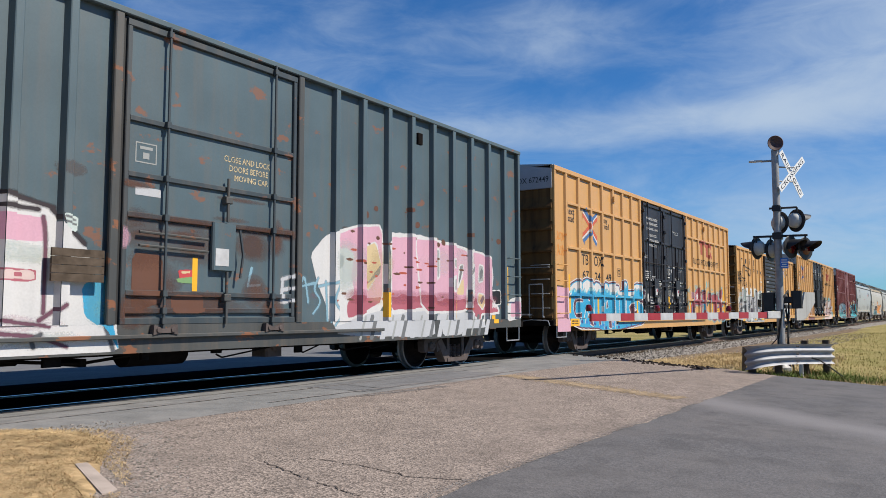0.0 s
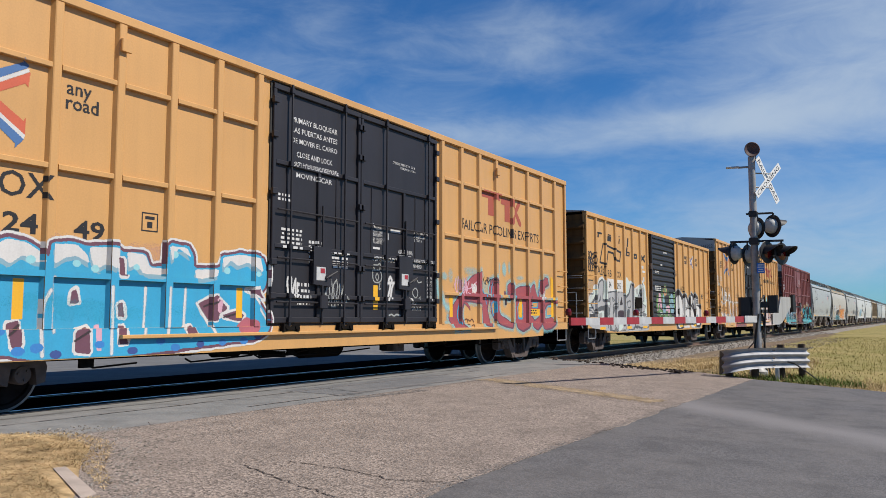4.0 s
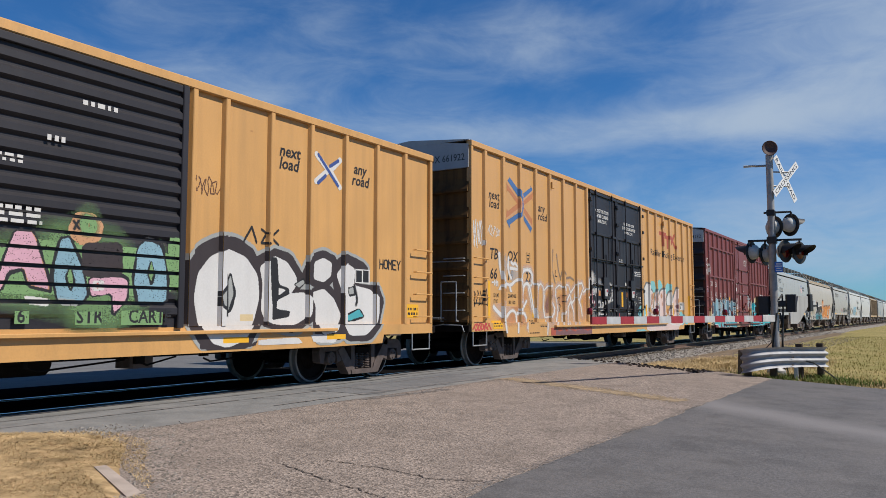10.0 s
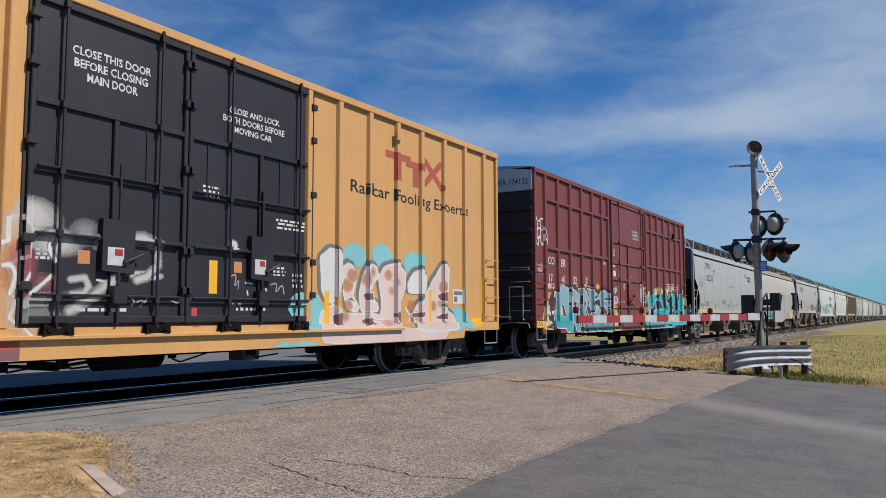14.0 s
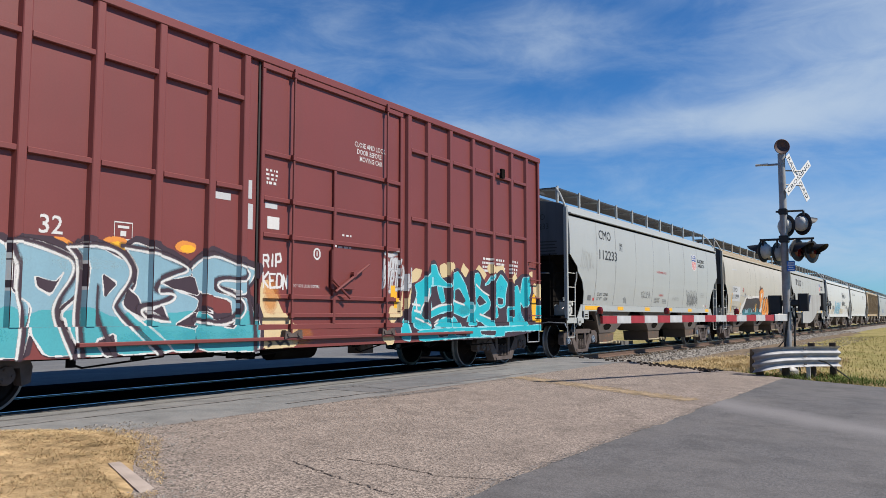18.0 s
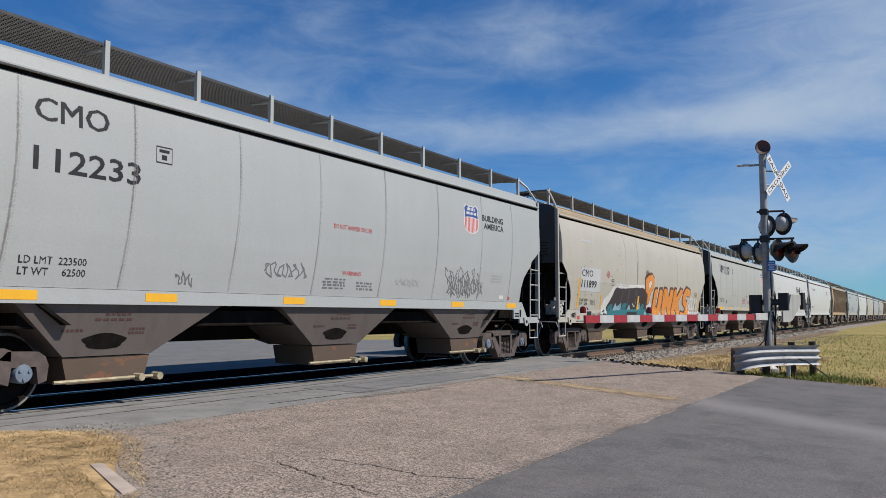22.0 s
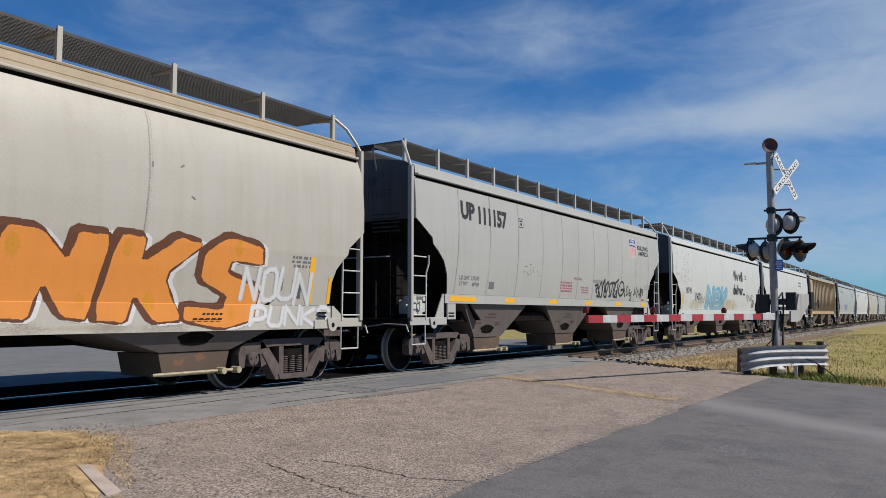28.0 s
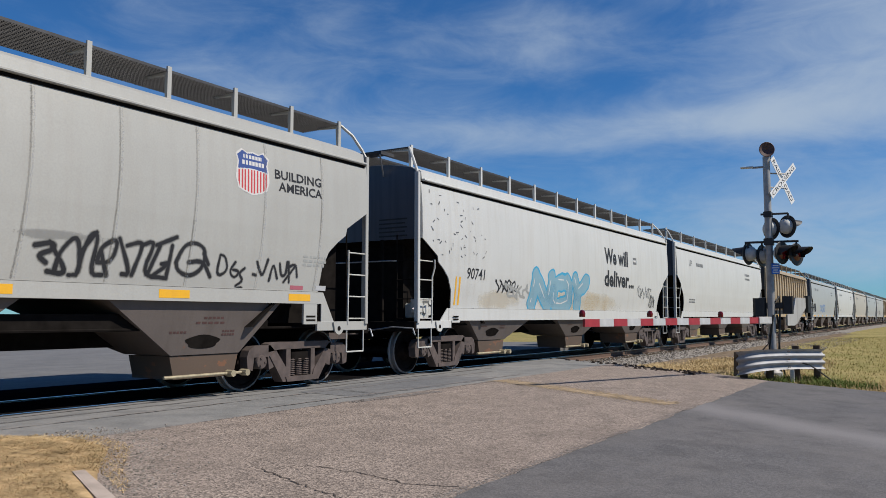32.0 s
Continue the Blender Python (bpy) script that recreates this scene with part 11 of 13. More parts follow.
def car_yellow(x, L, top, posts, rails, kind):
    low = [7.35, 8.72, 9.97, 11.44]
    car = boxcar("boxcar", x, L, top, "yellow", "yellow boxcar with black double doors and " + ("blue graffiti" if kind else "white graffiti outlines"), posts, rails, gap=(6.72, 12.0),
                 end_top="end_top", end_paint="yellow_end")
    zs = [3.56, 2.24, 1.46] if kind else [3.56, 2.78, 2.06, 1.32]
    leaves = [(6.96, 9.20, 1.03, 4.80), (9.22, 11.80, 1.03, 4.80)]
    for k, (a, b, z0, z1) in enumerate(leaves):
        plug_door(car, a, b, z0, z1, "black", zs, low[2 * k:2 * k + 2], [(a + b) / 2 + (0.1 if k else 0.0)], handle=10.62 if k else 8.14)
    door_track(car, 4.3, 14.4, 0.90, "yellow")
    for px in (4.25, L - 4.2):
        part("door_stop", Mesh().box(px - 0.09, px + 0.06, -HALF - 0.05, -HALF, top - 0.50, top - 0.34, 0.01), M["yellow"], car)
    depth = side_depth(L, top, posts, rails, [(a, b, z0, z1, zs, [(a + b) / 2 + (0.1 if k else 0.0)]) for k, (a, b, z0, z1) in enumerate(leaves)], gap=(6.72, 12.0))
    t = Canvas(0, L, 0.66, 4.6)
    t.text("next", 0.88, 3.78, 0.20, "black", 0.012, 0 if kind else 0.2)
    t.text("load", 0.90, 3.58, 0.20, "black", 0.012, 0 if kind else 0.2)
    t.text("any", 3.50, 3.78, 0.17 if kind else 0.20, "black", 0.012, 0 if kind else 0.2)
    t.text("road", 3.50, 3.60 if kind else 3.56, 0.17 if kind else 0.20, "black", 0.012, 0 if kind else 0.2)
    arrows(t, 1.93, 3.05, 3.02, 4.06) if kind else arrows(t, 1.72, 3.2, 3.18, 4.38, "terracotta", "apricot")
    if kind:
        t.text("TB", 1.86, 2.47, 0.29, "black", 0.006), t.text("OX", 2.74, 2.47, 0.29, "black", 0.006)
        t.text("67", 1.90, 2.08, 0.22, "black", 0.02, span=0.46), t.text("24", 2.80, 2.07, 0.22, "black", 0.02, span=0.42), t.text("49", 3.66, 2.06, 0.22, "black", 0.02, span=0.42)
        plate(t, 4.62, 2.24, 0.25, 0.24, "black")
        # crossed bars and blocks of a faded red emblem
        t.rect(13.85, 14.75, 3.90, 4.06, "brick"), t.rect(14.15, 14.45, 3.50, 3.90, "brick")
        t.rect(14.8, 15.5, 3.84, 4.0, "brick"), t.rect(15.0, 15.28, 3.44, 3.84, "brick")
        t.put(t.away([[(15.35, 3.96), (15.85, 3.46)], [(15.8, 3.96), (15.35, 3.46)]]) < 0.07, "brick")
        t.text("RAILCAR POOLING EXPERTS", 12.84, 3.06, 0.23, "black", 0.0, span=4.12)
    else:
        t.text("TB", 0.90, 2.42, 0.24, "black", 0.015, 0.15), t.text("OX", 1.78, 2.42, 0.24, "black", 0.015, 0.15)
        t.text("66", 0.92, 1.97, 0.24, "black", 0.015, 0.15), t.text("19", 1.80, 1.97, 0.24, "black", 0.015, 0.15), t.text("22", 2.72, 1.97, 0.24, "black", 0.015, 0.15)
        plate(t, 2.78, 2.44, 0.22, 0.24, "black")
        t.rect(13.92, 14.78, 4.10, 4.24, "brick"), t.rect(14.20, 14.46, 3.70, 4.10, "brick"), t.rect(14.62, 15.32, 4.02, 4.16, "brick"), t.rect(14.86, 15.10, 3.66, 4.02, "brick")
        t.put(t.away([[(15.3, 4.25), (15.95, 3.78)], [(15.9, 4.25), (15.3, 3.78)]]) < 0.07, "brick")
        t.text("Railcar Pooling Experts", 12.86, 3.30, 0.22, "black", 0.006, span=4.16)
        t.text("LD LMT", 1.09, 1.56, 0.085, "black", 0.01, span=0.26), t.text("LT WT", 1.09, 1.42, 0.085, "black", 0.01, span=0.19), t.text("204900", 1.79, 1.56, 0.085, "black", 0.01, span=0.43), t.text("81100", 1.83, 1.41, 0.085, "black", 0.01, span=0.34)
    # door notices
    if kind:
        t.text("OPENING MAIN W 9-9 H 10-4", 10.26, 4.06, 0.05, "white", 0, span=0.76)
        t.text("TOTAL W 16-0 H 10-4", 10.48, 3.99, 0.05, "white", 0, span=0.56)
        t.text("SECURITY", 9.73, 2.74, 0.052, "white", 0, span=0.23)
        t.text("DEVICE ONLY", 9.63, 2.67, 0.052, "white", 0, span=0.32)
        t.text("DISPOSITIVO", 9.64, 2.61, 0.052, "white", 0, span=0.31)
        t.text("DE SEGURIDAD", 9.64, 2.54, 0.052, "white", 0, span=0.35)
        t.text("SOLAMENTE", 9.64, 2.48, 0.052, "white", 0, span=0.29)
        t.text("OPEN THIS DOOR FIRST", 9.62, 2.16, 0.075, "white", 0, span=0.72)
        t.text("ABRIR  CERRAR", 10.45, 2.34, 0.08, "white", 0, span=0.5)
        t.text("OPEN  CLOSE", 10.47, 2.24, 0.08, "white", 0, span=0.43)
        t.text("ASD", 10.49, 2.03, 0.15, "white", 0, span=0.2)
        t.text("ABRIR ESTA PUERTA", 10.94, 2.19, 0.075, "white", 0, span=0.72)
        t.text("PRIMERO", 10.95, 2.09, 0.075, "white", 0, span=0.33)
        t.text("SEAL", 10.94, 1.35, 0.075, "white", 0, span=0.17)
        t.text("CANDADO", 10.93, 1.26, 0.075, "white", 0, span=0.34)
        t.text("DO NOT LUBE DOORS", 11, 2.78, 0.05, "white", 0, span=0.51)
        t.text("ROLLERS LUBED", 11, 2.69, 0.05, "white", 0, span=0.44)
        t.text("DATE 12-16", 11.01, 2.62, 0.05, "white", 0, span=0.26)
        t.text("LIBERAR", 11.47, 1.89, 0.05, "white", 0, span=0.19)
        t.text("CERRAR", 11.47, 1.81, 0.05, "white", 0, span=0.19)
        t.text("PUERTA", 11.47, 1.74, 0.05, "white", 0, span=0.2)
        t.text("UNLATCH", 11.47, 1.66, 0.05, "white", 0, span=0.2)
        t.text("TO CLOSE", 11.48, 1.59, 0.05, "white", 0, span=0.19)
        t.text("DOOR", 11.48, 1.51, 0.05, "white", 0, span=0.19)
        t.text("PRIMARY BLOQUEAR", 7.42, 4.28, 0.085, "white", 0.004, span=1.15)
        t.text("LAS PUERTAS ANTES", 7.42, 4.11, 0.085, "white", 0.004, span=1.15)
        t.text("DE MOVER EL CARRO", 7.42, 3.94, 0.085, "white", 0.004, span=1.15)
        t.text("CLOSE AND LOCK", 7.54, 3.72, 0.085, "white", 0.004, span=0.9)
        t.text("BOTH DOORS BEFORE", 7.42, 3.55, 0.085, "white", 0.004, span=1.15)
        t.text("MOVING CAR", 7.54, 3.38, 0.085, "white", 0.004, span=0.9)
        t.rect(10.19, 10.52, 2.73, 2.79, "white")
        t.rect(10.46, 10.67, 1.76, 1.94, "white")
        t.rect(10.55, 10.65, 1.86, 1.94, "red")
        t.rect(9.63, 9.85, 2.37, 2.41, "white")
        t.rect(10.07, 10.13, 2.57, 2.7, "patch")
        t.rect(9.66, 9.79, 1.26, 1.71, "amber")
        streak(t, "white", 0.022, [(10.17, 1.87), (10.13, 1.8), (10.2, 1.75), (10.26, 1.81), (10.19, 1.88)], [(10.09, 1.76), (10.31, 1.77)], [(10.2, 1.75), (10.18, 1.65), (10.1, 1.45)], [(10.3, 1.77), (10.23, 1.65), (10.21, 1.49)])
        streak(t, "silver", 0.01, [(9.63, 1.98), (9.9, 2), (9.92, 1.77), (9.64, 1.75), (9.63, 1.98)], [(9.69, 1.98), (9.64, 2.09), (9.76, 2.07), (9.88, 2.13), (9.85, 2)], [(9.77, 1.93), (9.71, 1.86), (9.78, 1.78), (9.83, 1.87), (9.77, 1.93)], [(9.86, 1.75), (9.82, 1.63), (9.88, 1.65)])
        streak(t, "silver", 0.009, [(10.92, 1.9), (11, 1.82), (11.1, 1.89), (11.15, 1.8), (11.28, 1.83)], [(10.95, 1.64), (11.05, 1.71), (11.16, 1.63), (11.09, 1.48), (10.96, 1.56), (10.95, 1.64)], [(11.16, 1.48), (11.24, 1.53)])
        streak(t, "silver", 0.012, [(10.16, 1.16), (10.25, 1.18), (10.31, 1.14), (10.4, 1.18), (10.52, 1.16)])
        streak(t, "white", 0.012, [(10.82, 1.37), (10.83, 1.51), (10.91, 1.45)], [(10.48, 2.16), (10.57, 2.23)], [(10.81, 2.24), (10.91, 2.18)], [(9.64, 2.83), (9.7, 2.77)], [(11.63, 1.56), (11.63, 1.47)])
        t.bars(7.1, 2.95, 0.3, 0.14, 2, "white", 0), t.bars(7.2, 2.2, 0.5, 0.35, 5, "white", 8), t.bars(7.85, 2.0, 0.35, 0.4, 5, "white", 9), t.bars(7.6, 1.3, 0.3, 0.4, 4, "white", 10), t.bars(8.3, 1.95, 0.6, 0.3, 4, "white", 11)
        scribble(t, 8.3, 8.9, 1.25, 1.8, "silver", 0.012, 18, 5), scribble(t, 7.35, 7.6, 1.4, 1.8, "white", 0.018, 19, 3), t.rect(8.0, 8.2, 1.75, 1.98, "white")
    else:
        for k, line in enumerate(("CLOSE THIS DOOR", "BEFORE CLOSING", "MAIN DOOR")):
            t.text(line, 7.47 + (0.0, 0.03, 0.2)[k], 4.22 - 0.15 * k, 0.10, "white", 0.02, span=(1.12, 1.04, 0.72)[k])
        for k, line in enumerate(("CLOSE AND LOCK", "BOTH DOORS BEFORE", "MOVING CAR")):
            t.text(line, 9.85 + (0.12, 0.0, 0.22)[k], 4.06 - 0.14 * k, 0.09, "white", 0.02, span=(1.05, 1.28, 0.78)[k])
        t.bars(9.5, 2.75, 0.3, 0.2, 3, "white", 3), t.bars(10.95, 2.45, 0.75, 0.18, 3, "white", 4), t.bars(7.62, 1.16, 0.7, 0.07, 1, "white", 14), t.bars(10.1, 1.18, 0.7, 0.07, 1, "white", 15)
        t.rect(7.63, 7.79, 1.73, 1.89, "tango")
        t.rect(7.94, 8.13, 1.89, 2.17, "patch")
        t.rect(7.95, 8.14, 1.76, 1.88, "white")
        t.rect(8.05, 8.13, 1.77, 1.81, "black")
        t.rect(10.11, 10.27, 1.74, 1.9, "tango")
        t.rect(10.43, 10.64, 1.76, 1.94, "white")
        t.rect(10.52, 10.61, 1.87, 1.93, "red")
        t.rect(9.65, 9.8, 1.43, 1.89, "amber")
        t.rect(9.35, 9.45, 0.97, 1.23, "red")
        t.rect(7.06, 7.31, 1.59, 1.73, "black")
        streak(t, "white", 0.03, [(10.05, 2.17), (10.06, 2.06), (10.13, 2.07), (10.14, 2.16), (10.05, 2.17)], [(10.46, 2.14), (10.56, 2.23)], [(10.71, 2.24), (10.82, 2.15)], [(8.23, 2.23), (8.35, 2.1)])
        streak(t, "white", 0.012, [(10.35, 1.6), (10.48, 1.59)], [(7.9, 1.55), (8, 1.53)], [(10.38, 1.48), (10.4, 1.43)], [(10.77, 1.53), (10.8, 1.41)])
        streak(t, "silver", 0.008, [(8.34, 1.36), (8.41, 1.3), (8.38, 1.23), (8.49, 1.33), (8.57, 1.28), (8.6, 1.37), (8.53, 1.24)], [(10.07, 1.69), (10.17, 1.73), (10.12, 1.51), (10.22, 1.66), (10.2, 1.51)], [(10.88, 1.59), (11.02, 1.63), (10.97, 1.45), (11.14, 1.62), (11.17, 1.46)], [(10.03, 1.31), (10.13, 1.25), (10.2, 1.31), (10.28, 1.23)], [(8.97, 1.32), (9.1, 1.28)])
        t.bars(10.78, 1.72, 0.42, 0.16, 3, "white", 6), t.bars(11.35, 1.55, 0.25, 0.25, 3, "white", 7), t.bars(7.1, 1.75, 0.18, 0.14, 3, "white", 12), t.bars(7.2, 2.02, 0.3, 0.06, 1, "white", 13)
    strips(t, [(0.93, 1.14, 2.15), (2.90, 1.1, 1.55), (5.83, 1.15, 1.6), (12.42, 1.13, 1.56), (15.78, 1.1, 1.58), (17.75, 1.18, 2.21)] if kind else
           [(0.88, 1.09, 1.92), (3.15, 1.1, 1.6), (6.35, 1.1, 1.6)])
    g = Canvas(0, L, 0.64, 3.3)
    if kind:
        scribble(g, 0.12, 0.72, 3.0, 3.28, "orange", 0.012, 5, 4)
        scribble(g, 0.12, 0.72, 2.6, 2.95, "orange", 0.012, 6, 4)
        g.put((g.X < 0.92) & (g.Z < 1.75 + 0.1 * g.wobble(0.3, 1)) & (g.X > 0.10), "pink")
        g.mist(3.6, 1.85, 3.2, 0.3, "pink", 3, 0.28)
        paint_blue_letters(g)
        g.rect(0.93, 1.52, 0.78, 0.98, "amber")
        g.bars(0.98, 0.82, 0.48, 0.12, 2, "black", 2)
        g.blot(6.5, 0.98, 0.2, 0.12, "rose", 72, 0.5)
        paint_red_letters(g)
        scribble(g, 13.35, 13.6, 1.65, 1.9, "white", 0.012, 33, 6), scribble(g, 17.0, 17.25, 1.55, 1.8, "white", 0.012, 34, 6)
        g.text("OETEM", 14.05, 1.92, 0.13, "plum", 0.02), g.text("MASON", 14.95, 1.66, 0.10, "plum", 0.02), g.rect(14.98, 15.08, 1.42, 1.56, "soot")
        scribble(g, 12.6, 13.2, 1.6, 2.0, "pink", 0.014, 31, 4)
        scribble(g, 13.9, 14.6, 1.85, 2.05, "black", 0.010, 32, 5)
        g.bars(16.4, 1.2, 0.42, 0.14, 2, "black", 5)
        g.rect(16.3, 16.6, 1.42, 1.43, "black")
    else:
        scribble(g, 0.08, 0.6, 2.6, 3.28, "white", 0.012, 41, 6)
        scribble(g, 0.85, 1.4, 2.9, 3.2, "white", 0.010, 42, 4)
        for k, (bx, bz, rx, rz) in enumerate(((1.6, 1.35, 0.8, 0.35), (2.7, 1.5, 0.5, 0.35), (4.0, 1.05, 0.5, 0.25), (5.0, 1.45, 0.5, 0.3), (5.9, 1.2, 0.8, 0.35), (6.4, 1.5, 0.3, 0.45))):
            g.mist(bx, bz, rx * 1.3, rz * 1.3, ["petal", "rose"][k % 2], 43 + k, (0.5, 0.32)[k % 2])
        g.mist(4.05, 1.45, 0.45, 0.4, "bruise", 60, 0.75), g.mist(5.55, 1.45, 0.35, 0.3, "bruise", 61, 0.6)
        g.put((g.X > 4.1) & (g.X < 6.95) & (g.Z < 0.84 + 0.03 * g.wobble(0.3, 6)), "brick"), g.put((g.X > 4.4) & (g.X < 6.95) & (g.Z < 0.76 + 0.06 * g.wobble(0.15, 16)), "bruise")
        ghost = [[(4.38, 2.85), (4.32, 2.31), (4.54, 1.94)], [(4.62, 2.75), (4.72, 2.35), (4.87, 2.1)], [(4.87, 2.14), (4.97, 2.33), (5.15, 2.21), (5.13, 1.98)], [(5.22, 2.15), (5.52, 2.19), (5.78, 2.12)], [(4.54, 1.94), (4.6, 1.68), (4.78, 1.28)]]
        g.veil(0.8 - g.away(ghost) / 0.075, "grey", 5)
        g.put(g.away([[(4.63, 1.59), (4.77, 1.64), (4.72, 1.46), (4.83, 1.42), (4.73, 1.24)], [(4.53, 2.33), (4.51, 2.18), (4.64, 2.17)], [(4.94, 1.67), (5.11, 1.68), (5.09, 1.51), (4.94, 1.53)]]) < 0.012, "black")
        tags = [[(2.42, 2.03), (2.47, 2.16), (2.59, 2.25), (2.82, 2.3), (3.03, 2.28), (3.14, 2.15), (3.06, 1.99)], [(2.42, 2.01), (2.48, 1.79), (2.49, 1.54), (2.44, 1.47)], [(2.5, 1.78), (2.65, 1.9), (2.84, 1.9), (2.95, 1.67), (3.09, 1.3)], [(2.92, 1.81), (3.12, 1.94), (3.34, 1.91), (3.39, 1.62), (3.38, 1.42)], [(3.23, 1.49), (3.24, 1.26), (3.35, 0.99), (3.42, 0.89)], [(3.43, 1.86), (3.6, 1.95), (3.74, 1.88), (3.79, 1.76)], [(3.79, 1.78), (4.03, 1.9), (4.31, 1.92), (4.33, 1.62), (4.2, 1.46), (4.35, 1.45), (4.46, 1.34), (4.41, 1.19), (4.16, 1.12), (3.82, 1.1), (3.75, 1.35), (3.8, 1.64), (3.79, 1.78)], [(2.46, 1.21), (2.6, 1.2), (2.74, 1.07), (2.73, 0.85)], [(3.82, 1.1), (3.92, 0.94), (3.88, 0.69)]]
        tags += [[(4.67, 1.28), (4.52, 1.67), (4.52, 1.85), (4.76, 1.95), (5.05, 1.9), (5.2, 1.7), (5.17, 1.52)], [(4.65, 1.26), (4.52, 0.89)], [(4.93, 0.88), (4.93, 1.17), (5.18, 1.29), (5.22, 0.87)], [(5.16, 1.98), (5.4, 1.97), (5.53, 1.77), (5.78, 1.92), (5.91, 2.03)], [(5.23, 1.52), (5.47, 1.72), (5.6, 1.48), (5.79, 1.58), (5.85, 1.78)], [(5.34, 0.85), (5.35, 1.38), (5.54, 1.53), (5.74, 1.25), (5.75, 0.86)], [(5.95, 2.06), (5.89, 1.64), (6.03, 1.49), (6.04, 0.86)], [(6.12, 2.04), (6.36, 2.06), (6.47, 1.92), (6.26, 1.7), (6.13, 1.55), (6.27, 1.4), (6.35, 1.15)], [(6.47, 1.81), (6.77, 1.93), (6.76, 2.17), (6.95, 2.23), (7.07, 2.06), (7.04, 1.79), (6.77, 1.67), (6.93, 1.36), (6.86, 1.1), (7.09, 0.89)]]
        d = g.away(tags) + 0.012 * g.wobble(0.2, 45)
        g.veil(0.9 * (1 - d / 0.15), "petal", 6), g.veil(1.3 * (1 - d / 0.05), "white", 7), g.put(d < 0.022, "white")
        paint_white_outlines(g)
        g.wipe((g.X > 1.71) & (g.X < 2.3) & (g.Z > 1.36) & (g.Z < 1.69)), g.wipe((g.X > 1.0) & (g.X < 1.45) & (g.Z > 1.42) & (g.Z < 1.72))
        g.wipe((g.X > 2.77) & (g.X < 3.86) & (g.Z < 1.07) & (g.Z > 0.60))
        g.bars(2.82, 0.70, 0.6, 0.05, 1, "black", 7), g.bars(2.9, 0.94, 0.25, 0.1, 3, "black", 17), g.bars(3.45, 0.86, 0.4, 0.07, 2, "black", 18)
        g.rect(0.97, 1.44, 0.85, 1.03, "amber")
        g.bars(1.0, 0.88, 0.40, 0.12, 2, "black", 8)
        scribble(g, 0.1, 0.7, 1.3, 1.75, "black", 0.010, 48, 5)
        scribble(g, 0.1, 0.85, 0.80, 1.0, "red", 0.016, 49, 6)
        g.mist(7.07, 2.08, 0.4, 0.35, "white", 700, 0.95)
        g.mist(7.29, 1.95, 0.4, 0.2, "white", 701, 0.9)
        g.mist(7.71, 2.1, 0.3, 0.2, "patch", 702, 0.6)
        g.mist(8.02, 2.01, 0.25, 0.22, "patch", 703, 0.8)
        g.mist(7.08, 1.31, 0.35, 0.35, "white", 704, 0.6)
        g.mist(7.07, 1.48, 0.4, 0.15, "rose", 705, 0.9)
        g.mist(6.89, 1.61, 0.3, 0.4, "rose", 706, 0.7)
        g.mist(7.77, 1.38, 0.35, 0.12, "patch", 707, 0.6)
        g.mist(8.6, 1.63, 0.3, 0.06, "white", 708, 0.9)
        g.mist(7.18, 1.11, 0.3, 0.12, "silver", 709, 0.6)
        g.veil(1.1 * (1 - g.away([[(8.02, 1.94), (8.24, 2.06), (8.54, 2.1), (8.76, 2.03)]]) / 0.126), "white", 71)
        g.veil(1.1 * (1 - g.away([[(8.76, 2.03), (8.78, 1.77), (8.6, 1.61), (8.46, 1.57)]]) / 0.09), "white", 71)
        g.veil(0.99 * (1 - g.away([[(8.15, 1.58), (7.84, 1.35), (7.55, 1.17)]]) / 0.108), "white", 71)
        g.veil(1.21 * (1 - g.away([[(7.55, 1.54), (7.73, 1.57), (7.79, 1.47), (7.72, 1.38), (7.57, 1.37)]]) / 0.063), "white", 71)
        streak(g, "white", 0.02, [(6.72, 1.66), (6.86, 1.68), (6.91, 1.53), (6.84, 1.36)], [(7.04, 1.59), (6.9, 1.33)], [(7.31, 1.57), (7.07, 1.36)], [(7.32, 2.01), (7.26, 1.89), (7.35, 1.75)])
        paint_orange_letters(g)
    g.lift("graffiti", car, depth, "blue, white and red graffiti lettering" if kind else "white outlined and orange graffiti lettering", None, 0.004)
    t.lift("lettering", car, depth, "black and white stencilled lettering", g)
    ends(car, "EXCESS HEIGHT CAR", "TBOX 672449" if kind else "TBOX 661922", top)


def ends(car, a, b, top):
    """Lettering on the pale panel of the end that faces the road."""
    for s, y, h in ((a, 1.25, 0.11), (b, -0.30, 0.15)):
        m = Mesh()
        co, tri = letters(s, 0.004)
        m.add([(-0.039, y - u * h * 0.9, top - 0.45 + v * h) for u, v in co], [tuple(int(i) for i in t) for t in tri])
        part("end_lettering", m, M["sign_black"], car)


